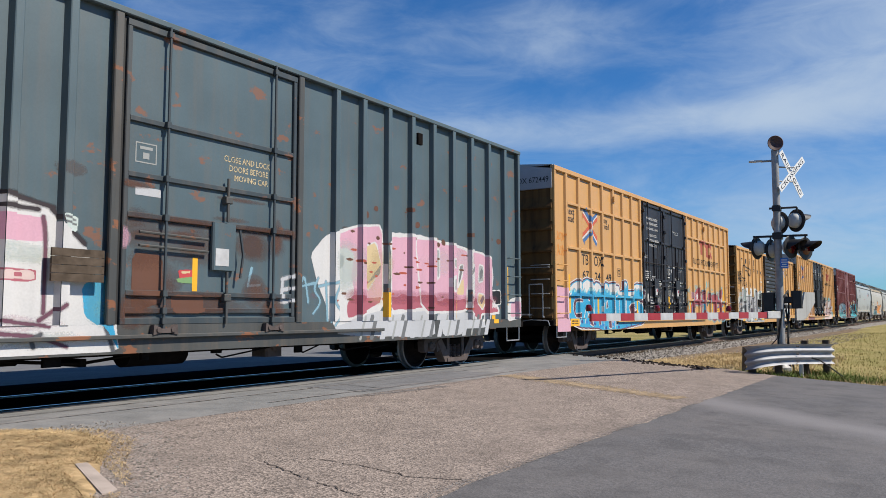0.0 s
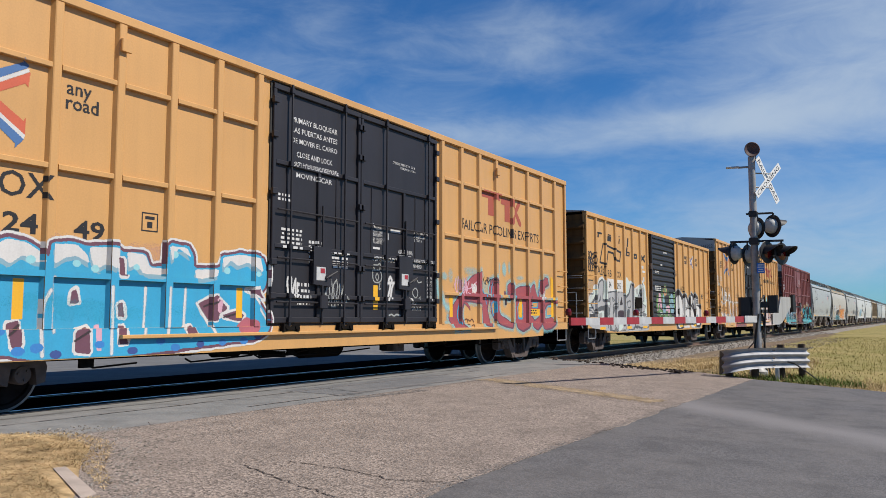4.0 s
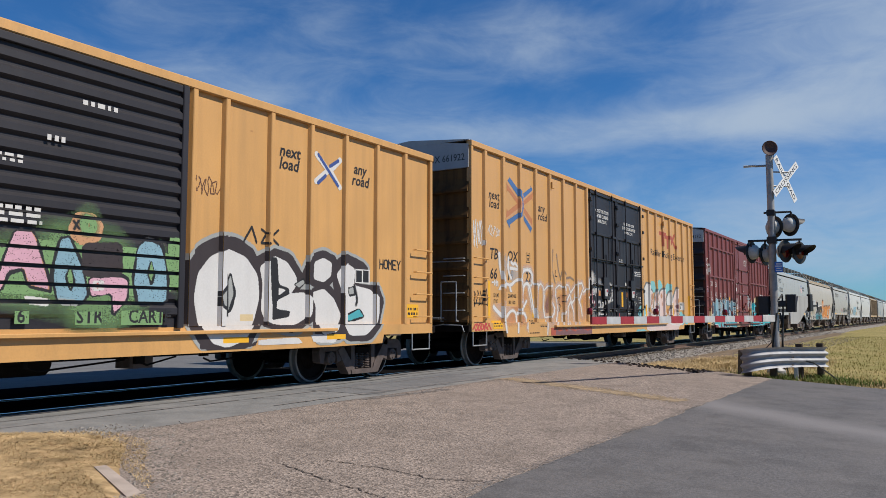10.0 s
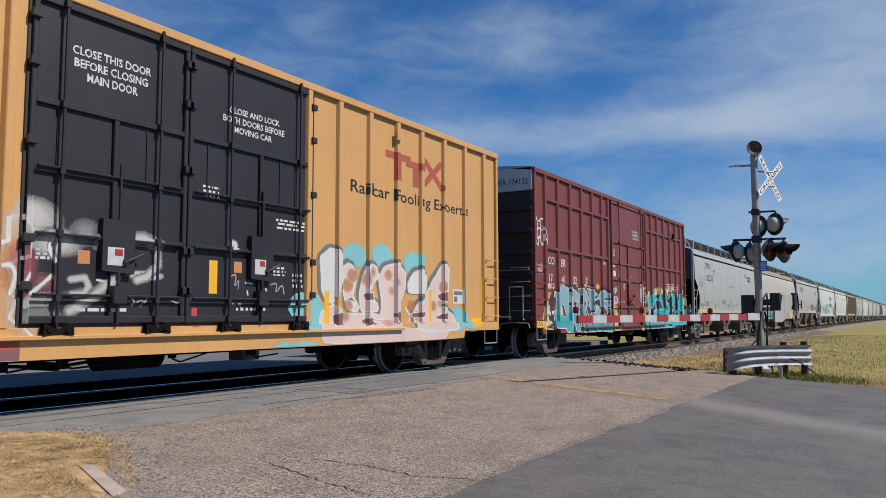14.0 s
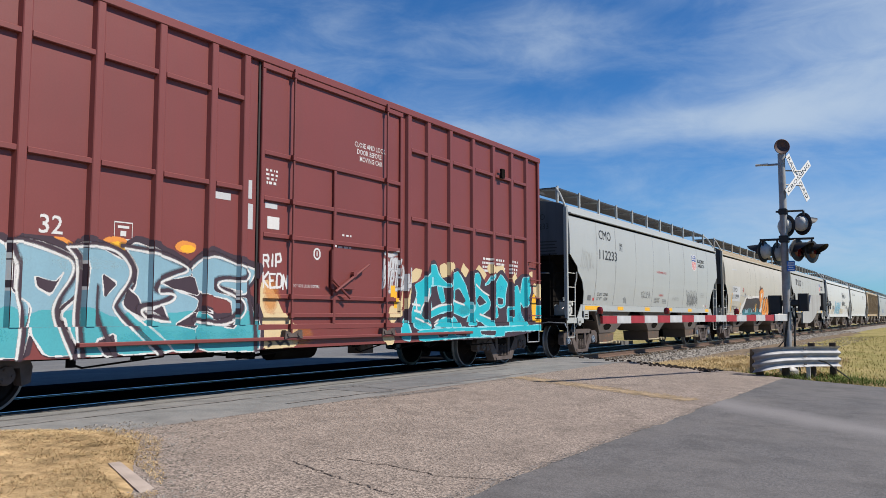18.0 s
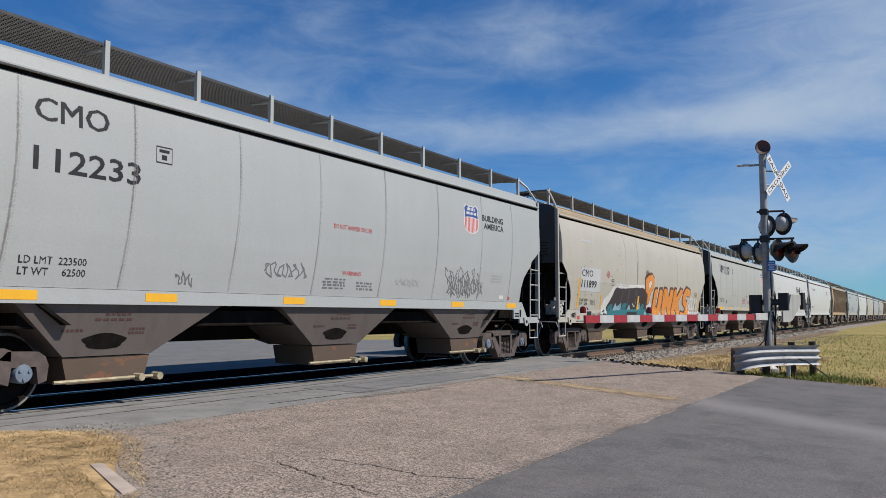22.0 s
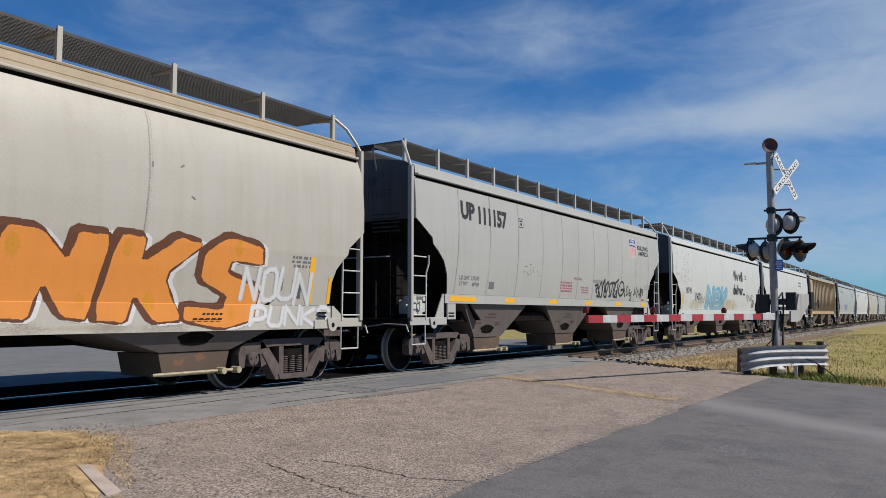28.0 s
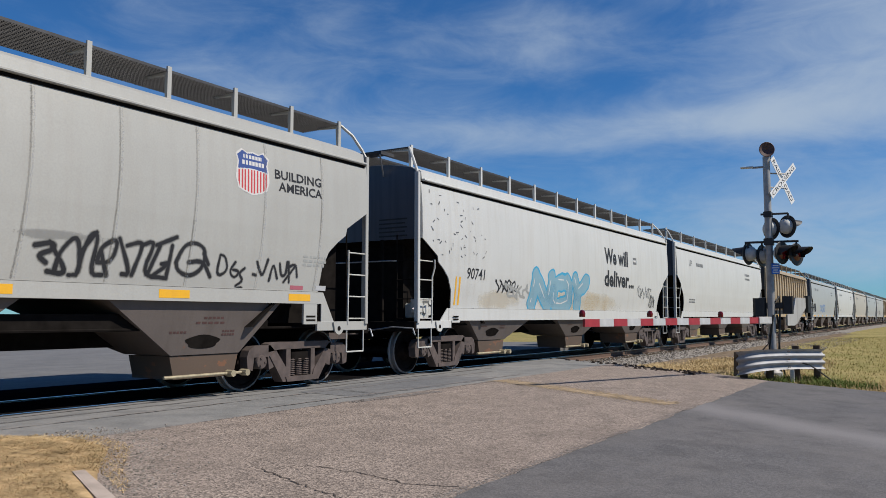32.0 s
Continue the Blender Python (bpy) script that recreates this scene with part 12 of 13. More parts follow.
def car_old_yellow():
    L, top = 15.57, 4.32
    posts = [0.83, 1.69, 2.62, 3.50, 4.38, 5.25, 6.06, 9.62, 10.20, 11.10, 12.00, 12.88, 13.77, 14.65]
    car = boxcar("boxcar", 39.07, L, top, "yellow_old", "older yellow boxcar with a black corrugated door and grey graffiti", posts, end_top=None, end_paint="yellow_end", trucks=(1.75, 1.75), radius=0.42, post_w=0.08, ribs=7)
    # corrugated sliding door
    y = -(HALF - 0.01)
    line = [(y, 0.98)]
    n = 15
    for i in range(n):
        a = 1.10 + 2.95 * i / n
        h = 2.95 / n
        line += [(y, a), (y - 0.045, a + 0.22 * h), (y - 0.045, a + 0.62 * h), (y, a + 0.84 * h)]
    line += [(y, 4.14), (y + 0.05, 4.14), (y + 0.05, 0.98)]
    d = part("door", Mesh().prism(line, 0, 6.46, 9.38), M["black"], car, "black corrugated sliding door")
    for x in (6.42, 9.42):
        part("door_stile", Mesh().box(x - 0.05, x + 0.05, y - 0.06, y + 0.03, 0.97, 4.16, 0.01), M["black"], d)
    part("door_top_rail", Mesh().box(6.48, 9.36, y - 0.05, y + 0.02, 4.06, 4.16, 0.01), M["black"], d)
    part("door_handle", Mesh().box(6.22, 6.34, y - 0.08, y + 0.02, 1.7, 2.1, 0.01).box(6.22, 6.40, y - 0.07, y, 2.9, 3.1, 0.01).rod((6.30, y - 0.07, 1.2), (6.30, y - 0.07, 3.1), 0.018), M["cast"], d)
    door_track(car, 6.1, 12.6, 0.93, "yellow_old")
    part("defect_board", Mesh().box(4.48, 5.18, -HALF - 0.03, -HALF + 0.0, 1.44, 1.82), M["gear"], car, "dark steel placard board")
    depth = side_depth(L, top, posts, (), post_w=0.08)

    def deep(X, Z):
        return np.where((X > 6.42) & (X < 9.42) & (Z > 0.98) & (Z < 4.1), y - 0.046, depth(X, Z))
    t = Canvas(0, L, 0.7, 4.0)
    lean = 0.25
    # slanted dark blocks and a bent line
    for a, z, w, h in ((1.06, 3.60, 0.12, 0.17), (1.06, 3.72, 0.40, 0.06), (1.95, 3.56, 0.34, 0.17), (2.0, 3.75, 0.3, 0.035), (3.03, 3.56, 0.10, 0.17), (3.05, 3.78, 0.10, 0.04), (3.88, 3.52, 0.12, 0.31),
                       (3.76, 3.20, 0.12, 0.30), (3.88, 3.20, 0.24, 0.05), (3.90, 3.31, 0.22, 0.05), (4.05, 3.20, 0.09, 0.16), (4.60, 3.16, 0.34, 0.06), (4.60, 3.28, 0.34, 0.06), (4.60, 3.16, 0.10, 0.18), (4.84, 3.16, 0.10, 0.18)):
        t.put((t.X - lean * (t.Z - z) > a) & (t.X - lean * (t.Z - z) < a + w) & (t.Z > z) & (t.Z < z + h), "black")
    t.put(t.away([[(5.42, 3.33), (5.84, 3.14)], [(5.84, 3.33), (5.42, 3.14)]]) < 0.045, "black")
    t.put(t.away([[(1.55, 3.44), (1.25, 2.84), (1.85, 2.80), (2.02, 3.22), (2.5, 3.20), (2.6, 3.0), (3.12, 2.98), (3.25, 3.28), (1.62, 3.44)]]) < 0.032, "black")
    t.text("RB", 1.96, 2.42, 0.22, "black", 0.0), t.text("OX", 2.80, 2.42, 0.22, "black", 0.0)
    t.rect(1.82, 2.50, 1.98, 2.36, "white"), t.rect(2.73, 3.40, 1.97, 2.36, "white")
    t.text("34", 2.02, 2.08, 0.19, "black", 0.015, 0, 0.95), t.text("295", 2.80, 2.06, 0.19, "black", 0.015, 0, 0.95)
    t.text("next", 11.30, 3.58, 0.18, "black", 0.02, 0.2), t.text("load", 11.30, 3.38, 0.18, "black", 0.02, 0.2)
    t.text("any", 13.12, 3.58, 0.18, "black", 0.02, 0.2), t.text("road", 13.08, 3.38, 0.18, "black", 0.02, 0.2)
    t.put(t.away([[(12.15, 3.74), (12.45, 3.52), (12.15, 3.30)]]) < 0.05, "white"), t.put(t.away([[(12.75, 3.74), (12.5, 3.52), (12.75, 3.28)]]) < 0.05, "white")
    t.put(t.away([[(12.2, 3.74), (12.70, 3.30)], [(12.5, 3.6), (12.70, 3.72)], [(12.2, 3.28), (12.38, 3.42)]]) < 0.03, "navy")
    for i, (a, z, w, h, k) in enumerate([(7.9, 3.55, 0.5, 0.10, 1), (7.5, 3.05, 0.25, 0.12, 1), (6.75, 2.75, 0.5, 0.12, 2), (6.7, 2.1, 0.8, 0.22, 3)]):
        t.bars(a, z, w, h, k, "white", 10 + i)
    t.rect(5.55, 5.9, 2.72, 2.80, "white"), t.rect(5.6, 5.78, 2.4, 2.56, "patch"), t.rect(5.45, 5.7, 2.86, 2.96, "patch")
    g = Canvas(0, L, 0.66, 3.2)
    for k, (tag, lo) in enumerate((("SOMS", 2.93), ("SOGEN", 2.74), ("RULET", 2.54))):
        streak(g, "black", 0.017, *g.word(tag, 0.20 - 0.03 * k, 0.84, lo, lo + 0.17, 60 + k, 0.05, 0.06))
    g.put(g.away([[(1.02, 2.45), (1.15, 2.72), (1.25, 2.45)], [(1.06, 2.55), (1.22, 2.55)], [(1.30, 2.66), (1.38, 2.72), (1.42, 2.62), (1.30, 2.47), (1.44, 2.47)], [(1.5, 2.45), (1.5, 2.74)], [(1.66, 2.72), (1.5, 2.58), (1.66, 2.44)]]) < 0.016, "black")
    g.mist(0.6, 2.0, 0.8, 0.3, "silver", 64, 0.4)
    paint_silver_letters(g)
    paint_bubble_letters(g)
    g.put(g.away([[(10.6, 2.2), (10.75, 2.42), (10.85, 2.2)], [(10.95, 2.4), (11.05, 2.35), (10.95, 2.2), (11.08, 2.2)], [(11.15, 2.2), (11.15, 2.45)], [(11.3, 2.42), (11.15, 2.3), (11.3, 2.2)]]) < 0.018, "black")
    g.put(g.away(g.word("HOMEY", 13.88, 14.55, 1.98, 2.14, 3, 0, 0.05)) < 0.013, "black")
    scribble(g, 9.65, 10.1, 2.75, 3.05, "rust", 0.006, 83, 5)
    for x in (1.03, 3.6, 5.35, 10.2, 12.4):
        g.rect(x, x + 0.48, 0.75, 0.83, "amber")
    g.rect(14.75, 15.15, 1.1, 1.35, "amber"), g.bars(14.78, 1.13, 0.34, 0.18, 2, "black", 3)
    g.lift("graffiti", car, deep, "silver, green and white graffiti lettering", None, 0.004)
    t.lift("lettering", car, deep, "dark stencilled lettering", g)


def car_red():
    L, top = 15.36, 5.0
    posts = [0.72, 1.58, 2.48, 3.37, 4.26, 5.12, 5.72, 9.80, 10.46, 11.27, 12.17, 13.05, 13.92, 14.68]
    rails = (4.22, 2.92)
    car = boxcar("boxcar", 76.75, L, top, "oxide", "oxide red boxcar with pale blue and cyan graffiti", posts, rails, gap=(5.75, 9.75), end_top="end_white", end_paint="oxide_end", trucks=(1.72, 1.30))
    zs, rods = [3.52, 2.84, 2.30, 1.40, 1.12], [6.67, 9.06]
    plug_door(car, 6.02, 9.58, 0.90, 4.86, "oxide", zs, rods, [7.69], handle=False)
    door_track(car, 3.2, 12.0, 0.80, "oxide")
    part("latch_box", Mesh().box(7.60, 8.20, -HALF - 0.02, -HALF + 0.05, 1.55, 2.18, 0.02), M["oxide"], car)
    m = Mesh().rod((7.62, -HALF - 0.07, 1.50), (8.48, -HALF - 0.07, 1.98), 0.022).rod((7.55, -HALF - 0.06, 1.70), (8.0, -HALF - 0.06, 1.40), 0.02).rod((8.1, -HALF - 0.09, 1.80), (8.1, -HALF, 1.80), 0.05)
    part("door_crank", m, M["oxide"], car, "dark crank handle of the plug door")
    part("door_stop", Mesh().box(13.3, 13.45, -HALF - 0.06, -HALF, 4.2, 4.4, 0.01), M["gear"], car)
    depth = side_depth(L, top, posts, rails, [(6.02, 9.58, 0.90, 4.86, zs, [7.69])], gap=(5.75, 9.75))
    t = Canvas(0, L, 0.7, 4.3)
    for s, x, z in (("CO", 0.95, 2.50), ("ER", 1.86, 2.48), ("17", 1.00, 2.03), ("41", 1.88, 2.02), ("32", 2.74, 2.03)):
        t.text(s, x, z, 0.21, "white", 0.01)
    plate(t, 3.67, 2.03, 0.26, 0.22)
    for k, s in enumerate(("CLOSE AND LOCK", "DOOR BEFORE", "MOVING CAR")):
        t.text(s, 8.22 + 0.07 * k, 4.0 - 0.12 * k, 0.085, "white", 0.006, 0, 0.85)
    t.text("DO NOT LUBE DOORS", 6.75, 1.55, 0.05, "white", 0.0, 0, 0.85)
    t.rect(5.80, 5.92, 2.36, 2.72, "patch"), t.rect(5.82, 5.90, 2.80, 3.07, "patch"), t.rect(5.2, 5.5, 2.72, 2.82, "patch")
    t.bars(6.15, 3.05, 0.25, 0.25, 4, "white", 3), t.rect(6.15, 6.4, 2.70, 2.78, "patch"), t.rect(6.2, 6.45, 2.4, 2.58, "white")
    t.bars(7.65, 2.22, 0.5, 0.05, 1, "white", 5), t.bars(7.9, 2.42, 0.25, 0.05, 1, "white", 5)
    t.put(np.abs(t.away([[(7.30, 2.08), (7.30, 2.10)]]) - 0.07) < 0.015, "white"), t.rect(7.285, 7.315, 2.05, 2.13, "white")
    t.rect(8.02, 8.22, 1.98, 2.10, "orange"), t.rect(7.70, 7.92, 1.72, 1.94, "white"), t.rect(7.78, 7.86, 1.82, 1.92, "red")
    for i in range(4):
        t.bars(12.6 + 0.62 * (i % 3), 2.05 + 0.0 * i, 0.42, 0.34, 4, "white", 20 + i)
    g = Canvas(0, L, 0.60, 3.8)
    lnA = g.word("CEFN", 0.05, 0.85, 3.2, 3.6, 5, 0, 0.2)
    g.put(g.away(lnA) < 0.019, "white"), scribble(g, 0.1, 0.9, 2.95, 3.2, "white", 0.02, 6, 3)
    scribble(g, 0.2, 0.6, 2.2, 2.5, "pink", 0.014, 8, 4)
    g.put(g.away(g.word("RATS", 0.85, 1.35, 1.86, 2.05, 4, 0, 0.1)) < 0.018, "white")
    paint_pale_letters(g)
    g.rect(0.05, 0.5, 0.82, 1.0, "amber"), g.bars(0.09, 0.85, 0.36, 0.12, 2, "black", 4)
    g.put(g.away(g.word("RIP", 6.12, 6.5, 1.85, 2.02, 4, 0, 0.1)) < 0.018, "white"), g.put(g.away(g.word("KEON", 6.12, 6.66, 1.52, 1.72, 6, 0, 0.1)) < 0.018, "white")
    paint_cyan_letters(g)
    g.blot(15.1, 1.3, 0.12, 0.3, "amber", 121, 0.4)
    strips(g, [(9.42, 1.25, 1.55)])
    g.wipe((g.Z > 2.0) & (g.Z < 2.3) & (g.X > 0.9) & (g.X < 3.25))
    g.lift("graffiti", car, depth, "pale blue and cyan graffiti with orange halos", None, 0.004)
    t.lift("lettering", car, depth, "white stencilled lettering", g)
    ends(car, "EXCESS HEIGHT CAR", "COER 174132", top)


def scratch(c, seed, n, x0, x1, z0, z1, ink):
    r = random.Random(seed)
    for _ in range(n):
        x, z = r.uniform(x0, x1), r.uniform(z0, z1)
        c.put(c.away([[(x, z), (x + r.uniform(-0.08, 0.08), z + r.uniform(-0.06, 0.06))]]) < r.uniform(0.007, 0.014), ink)


def hoppers():
    # first grey hopper
    car = hopper_car("hopper_car", 94.0, 15.75, "grey", "clean light grey covered hopper car on blue-capped trucks", cap="cast_blue", sill=(1.25, 1.43), posts=11, mark=("CMO", "112233"), seams=(1.9, 3.42, 5.23, 7.02, 8.86, 10.70, 12.56, 14.07))
    c = Canvas(0, 15.75, 1.44, 3.78)
    c.text("CMO", 2.14, 3.33, 0.27, "black", 0.0, span=0.95), c.text("CMO", 2.152, 3.33, 0.27, "black", 0.0, span=0.95), c.text("112233", 2.14, 2.76, 0.27, "black", 0.012, span=1.42)
    plate(c, 3.79, 3.10, 0.26, 0.22, "black")
    c.text("LD LMT  223500", 2.05, 1.70, 0.085, "black"), c.text("LT WT     62500", 2.05, 1.57, 0.085, "black")
    c.text("DO NOT HAMMER ON CAR", 7.42, 2.58, 0.075, "red", 0, 0, 0.8), c.text("WARNING", 7.70, 1.80, 0.075, "red")
    c.bars(7.2, 1.55, 0.6, 0.2, 4, "grey", 2), c.bars(8.1, 1.55, 0.5, 0.16, 3, "grey", 3), c.rect(1.35, 1.6, 1.55, 1.70, "grey"), c.rect(1.72, 1.86, 1.55, 1.63, "red")
    shield(c, 11.80, 2.88, 0.66, 0.66)
    c.text("BUILDING", 12.63, 3.24, 0.13, "black", 0.025, span=1.02), c.text("AMERICA", 12.70, 3.06, 0.13, "black", 0.02, span=0.96)
    scribble(c, 0.8, 1.7, 2.3, 3.0, "silver", 0.008, 5, 5), scribble(c, 5.85, 6.8, 1.68, 1.95, "grey", 0.009, 6, 6), scribble(c, 9.3, 10.1, 1.66, 1.82, "silver", 0.008, 7, 6)
    scribble(c, 11.1, 12.6, 1.5, 2.15, "grey", 0.008, 8, 8), scribble(c, 11.2, 12.1, 1.45, 2.0, "grey", 0.007, 28, 9), scribble(c, 11.9, 12.7, 1.5, 1.95, "grey", 0.009, 38, 6), c.bars(13.1, 1.85, 0.5, 0.2, 3, "silver", 9), c.rect(13.55, 13.75, 1.50, 1.58, "white"), c.rect(14.0, 14.1, 1.48, 1.55, "red")
    scribble(c, 4.2, 4.5, 1.5, 1.7, "grey", 0.008, 15, 3)
    c.lift("lettering", car, hopper_depth(SIDE), "black and red stencilled lettering with a striped shield")
    # cream hopper
    car = hopper_car("hopper_car", 111.05, 16.15, "cream", "cream covered hopper car with teal and orange graffiti", profile=ROUND, roof_paint="tan", mark=("CMO", "111899"), beads=((1.385, 3.97), (1.30, 4.125), (1.0, 4.205)), sill=(0.90, 1.27), stripe=False, posts=10, seams=(5.3, 6.6, 11.6), cut=(0.05, 2.55, 0.85))
    dep = hopper_depth(ROUND)

    def deep(X, Z):
        return np.where(Z < 1.275, -float(np.interp(1.27, [p[0] for p in ROUND], [p[1] for p in ROUND])) - 0.012, dep(X, Z))
    c = Canvas(0, 16.15, 0.91, 3.78)
    c.rect(1.43, 3.02, 1.81, 2.50, "patch")
    c.text("CMO", 1.50, 2.24, 0.20, "black", 0.0, span=0.87), c.text("CMO", 1.512, 2.24, 0.20, "black", 0.0, span=0.87), c.text("111899", 1.50, 1.93, 0.20, "black", 0.03, span=1.21)
    c.text("LD LMT 203300", 1.47, 1.52, 0.075, "black", 0.01, 0, 0.9), c.text("LT WT    62700", 1.47, 1.41, 0.075, "black", 0.01, 0, 0.9)
    c.put(np.abs(c.away([[(3.70, 2.37), (3.71, 2.37)]]) - 0.09) < 0.014, "red"), c.rect(3.63, 3.78, 2.36, 2.38, "rose"), c.rect(3.70, 3.72, 2.30, 2.44, "rose")
    plate(c, 4.03, 2.04, 0.22, 0.20, "black")
    strips(c, [(1.36, 1.32, 2.18), (3.21, 1.32, 1.75), (6.95, 1.3, 1.6), (15.3, 1.3, 1.75)])
    scratch(c, 4, 26, 1.2, 13.0, 1.6, 3.4, "grey"), c.put(c.away([[(6.55, 2.95), (6.58, 2.0)]]) < 0.012, "rust")
    c.rect(1.5, 2.4, 3.25, 3.30, "patch")
    scribble(c, 2.3, 2.75, 1.40, 1.6, "grey", 0.010, 21, 4), scribble(c, 2.6, 3.3, 0.98, 1.2, "grey", 0.010, 22, 6), scribble(c, 3.3, 4.0, 1.0, 1.2, "black", 0.014, 23, 6)
    paint_block_letters(c)
    c.rect(14.02, 14.2, 1.50, 1.68, "grey"), c.rect(14.4, 14.62, 1.38, 1.66, "char"), c.bars(14.35, 1.86, 0.5, 0.2, 3, "grey", 4), c.rect(14.78, 14.90, 1.30, 2.05, "amber")
    for word, a, b, lo, hi, wide in (("NOUN", 13.35, 14.85, 1.34, 1.78, 0.034), ("PUNKS", 13.55, 15.35, 0.96, 1.22, 0.032)):
        d = c.away(c.word(word, a, b, lo, hi, 24, 0.05, 0.06))
        c.put(d < wide * 1.3, "patch"), c.put(d < wide * 0.8, "white")
    c.rect(2.12, 2.5, 0.95, 1.23, "black"), c.rect(1.35, 1.55, 1.0, 1.1, "red"), plate(c, 1.12, 1.03, 0.16, 0.16, "black"), c.bars(1.0, 0.93, 1.0, 0.04, 1, "black", 5)
    c.mist(7.9, 0.95, 7.0, 0.12, "rust", 143, 0.25, True)
    c.lift("graffiti", car, deep, "black, teal and orange graffiti with stencilled numbers", None, 0.004)
    # warm grey hopper
    car = hopper_car("hopper_car", 128.78, 15.55, "grey_b", "warm grey covered hopper car with a striped shield and black scribbles", sill=(1.36, 1.55), posts=13, mark=("UP", "111157"), beads=((1.44, 3.96),), seams=(1.6, 2.97, 4.37, 5.74, 6.98, 8.08, 9.24, 10.39, 11.6, 12.9, 14.2), cut=(0.05, 3.0, 1.28))
    c = Canvas(0, 15.55, 1.57, 3.78)
    c.text("UP", 1.74, 3.18, 0.35, "soot", 0.05, span=0.60), c.text("111157", 2.50, 3.14, 0.35, "soot", 0.05, span=1.34)
    plate(c, 4.45, 3.22, 0.24, 0.22, "black")
    c.text("LD LMT  225300", 1.73, 1.87, 0.085, "grey", 0.01), c.text("LT WT     60700", 1.73, 1.74, 0.085, "grey", 0.01), c.rect(3.02, 3.26, 1.70, 1.86, "grey")
    shield(c, 12.36, 2.95, 0.68, 0.68)
    c.text("BUILDING", 13.16, 3.28, 0.14, "black", 0.025, span=1.08), c.text("AMERICA", 13.24, 3.09, 0.14, "black", 0.02, span=1.02)
    c.text("WARNING", 7.8, 2.08, 0.08, "rose"), c.bars(6.9, 1.72, 0.8, 0.30, 4, "rose", 3), c.bars(8.35, 1.72, 0.55, 0.2, 3, "rose", 4)
    paint_black_scribble(c)
    c.bars(13.8, 1.95, 0.6, 0.2, 3, "silver", 6), c.rect(14.2, 14.45, 1.58, 1.66, "patch"), c.rect(13.6, 13.9, 1.58, 1.64, "rose")
    scratch(c, 7, 14, 4.6, 5.6, 2.1, 2.4, "grey")
    c.lift("lettering", car, hopper_depth(SIDE), "black stencilled lettering, scribbles and a striped shield")
    # white hopper
    car = hopper_car("hopper_car", 146.0, 16.6, "white", "white covered hopper car with rusty stains and pale blue graffiti", sill=(1.07, 1.33), posts=12, stripe=False, cut=(0.05, 2.7, 1.25), white_post=True)
    c = Canvas(0, 16.6, 1.34, 3.78)
    scratch(c, 9, 46, 0.3, 2.6, 2.4, 3.7, "char"), c.mist(1.9, 1.75, 1.3, 0.7, "rust", 160, 0.16), c.mist(8.5, 1.5, 3.6, 0.4, "beige", 161, 0.5), c.mist(3.6, 1.5, 1.5, 0.3, "beige", 162, 0.4)
    c.text("90741", 1.80, 1.97, 0.24, "black", 0.012, 0.1)
    scribble(c, 3.1, 4.2, 1.7, 2.05, "black", 0.022, 33, 5), scribble(c, 3.6, 6.0, 1.55, 1.95, "silver", 0.03, 34, 7)
    ln = c.word("NOY", 5.0, 8.7, 1.45, 2.15, 97, 0.1, 0.08)
    c.piece(ln, 0.20, "paleblue", "sky", None, None, 0, 0.05, 0.0, 163, "white", 0.04), c.mist(6.9, 1.7, 2.2, 0.4, "sky", 164, 0.25)
    c.text("We will", 10.0, 2.78, 0.46, "black", 0.035, span=2.1), c.text("deliver...", 10.0, 2.10, 0.46, "black", 0.035, span=2.7)
    scribble(c, 13.1, 14.6, 1.75, 2.2, "grey", 0.02, 35, 6), c.rect(12.6, 12.95, 2.88, 3.1, "grey"), c.rect(12.65, 12.9, 2.96, 3.02, "white")
    for x in (1.35, 1.50):
        c.rect(x, x + 0.06, 1.4, 2.0, "amber")
    scribble(c, 14.4, 15.0, 1.4, 1.9, "black", 0.018, 36, 4)
    c.lift("lettering", car, hopper_depth(SIDE), "black lettering with rust stains and pale blue graffiti")
    # the rest of the train
    looks = [("white", "white covered hopper car with faint lettering"), ("tan", "tan ribbed covered hopper car, sun-bleached"), ("grey", "light grey covered hopper car"), ("white", "white covered hopper car, streaked with dust"),
             ("cream", "cream covered hopper car, dusty along its sill"), ("grey", "light grey covered hopper car"), ("grey_b", "warm grey covered hopper car"), ("tan", "tan ribbed covered hopper car, sun-bleached"),
             ("white", "white covered hopper car, streaked with dust"), ("grey", "light grey covered hopper car"), ("grey_b", "warm grey covered hopper car"), ("cream", "cream covered hopper car, dusty along its sill"),
             ("white", "white covered hopper car, streaked with dust"), ("grey", "light grey covered hopper car"), ("tan", "tan ribbed covered hopper car, sun-bleached"), ("grey_b", "warm grey covered hopper car")]
    x = 163.75
    for i, (k, label) in enumerate(looks):
        L = 16.9 if i == 0 else 16.2
        car = hopper_car("hopper_car", x, L, k, label, fine=False, ribs=16 if k == "tan" else 0, posts=9, sill=(1.15, 1.38), stripe=i % 3 != 0, group="hopper cars further down the train")
        c = Canvas(0, L, 1.4, 3.78, 0.02)
        c.text("UP" if i == 0 else "CMO", 1.8, 3.2, 0.25, "grey", 0.02), c.bars(2.8, 3.2, 1.2, 0.25, 1, "grey", i), c.bars(1.8, 1.7, 0.9, 0.2, 2, "grey", i + 3), c.bars(12.4, 3.0, 1.2, 0.4, 2, "grey", i + 7)
        if k != "tan":
            if i % 4 == 2:
                scribble(c, 5, 8, 1.5, 2.2, ["black", "orange", "blue"][i % 3], 0.04, i, 5)
            c.lift("lettering", car, hopper_depth(SIDE), "grey stencilled lettering")
        x += (18.6 if i < 2 else 17.9)


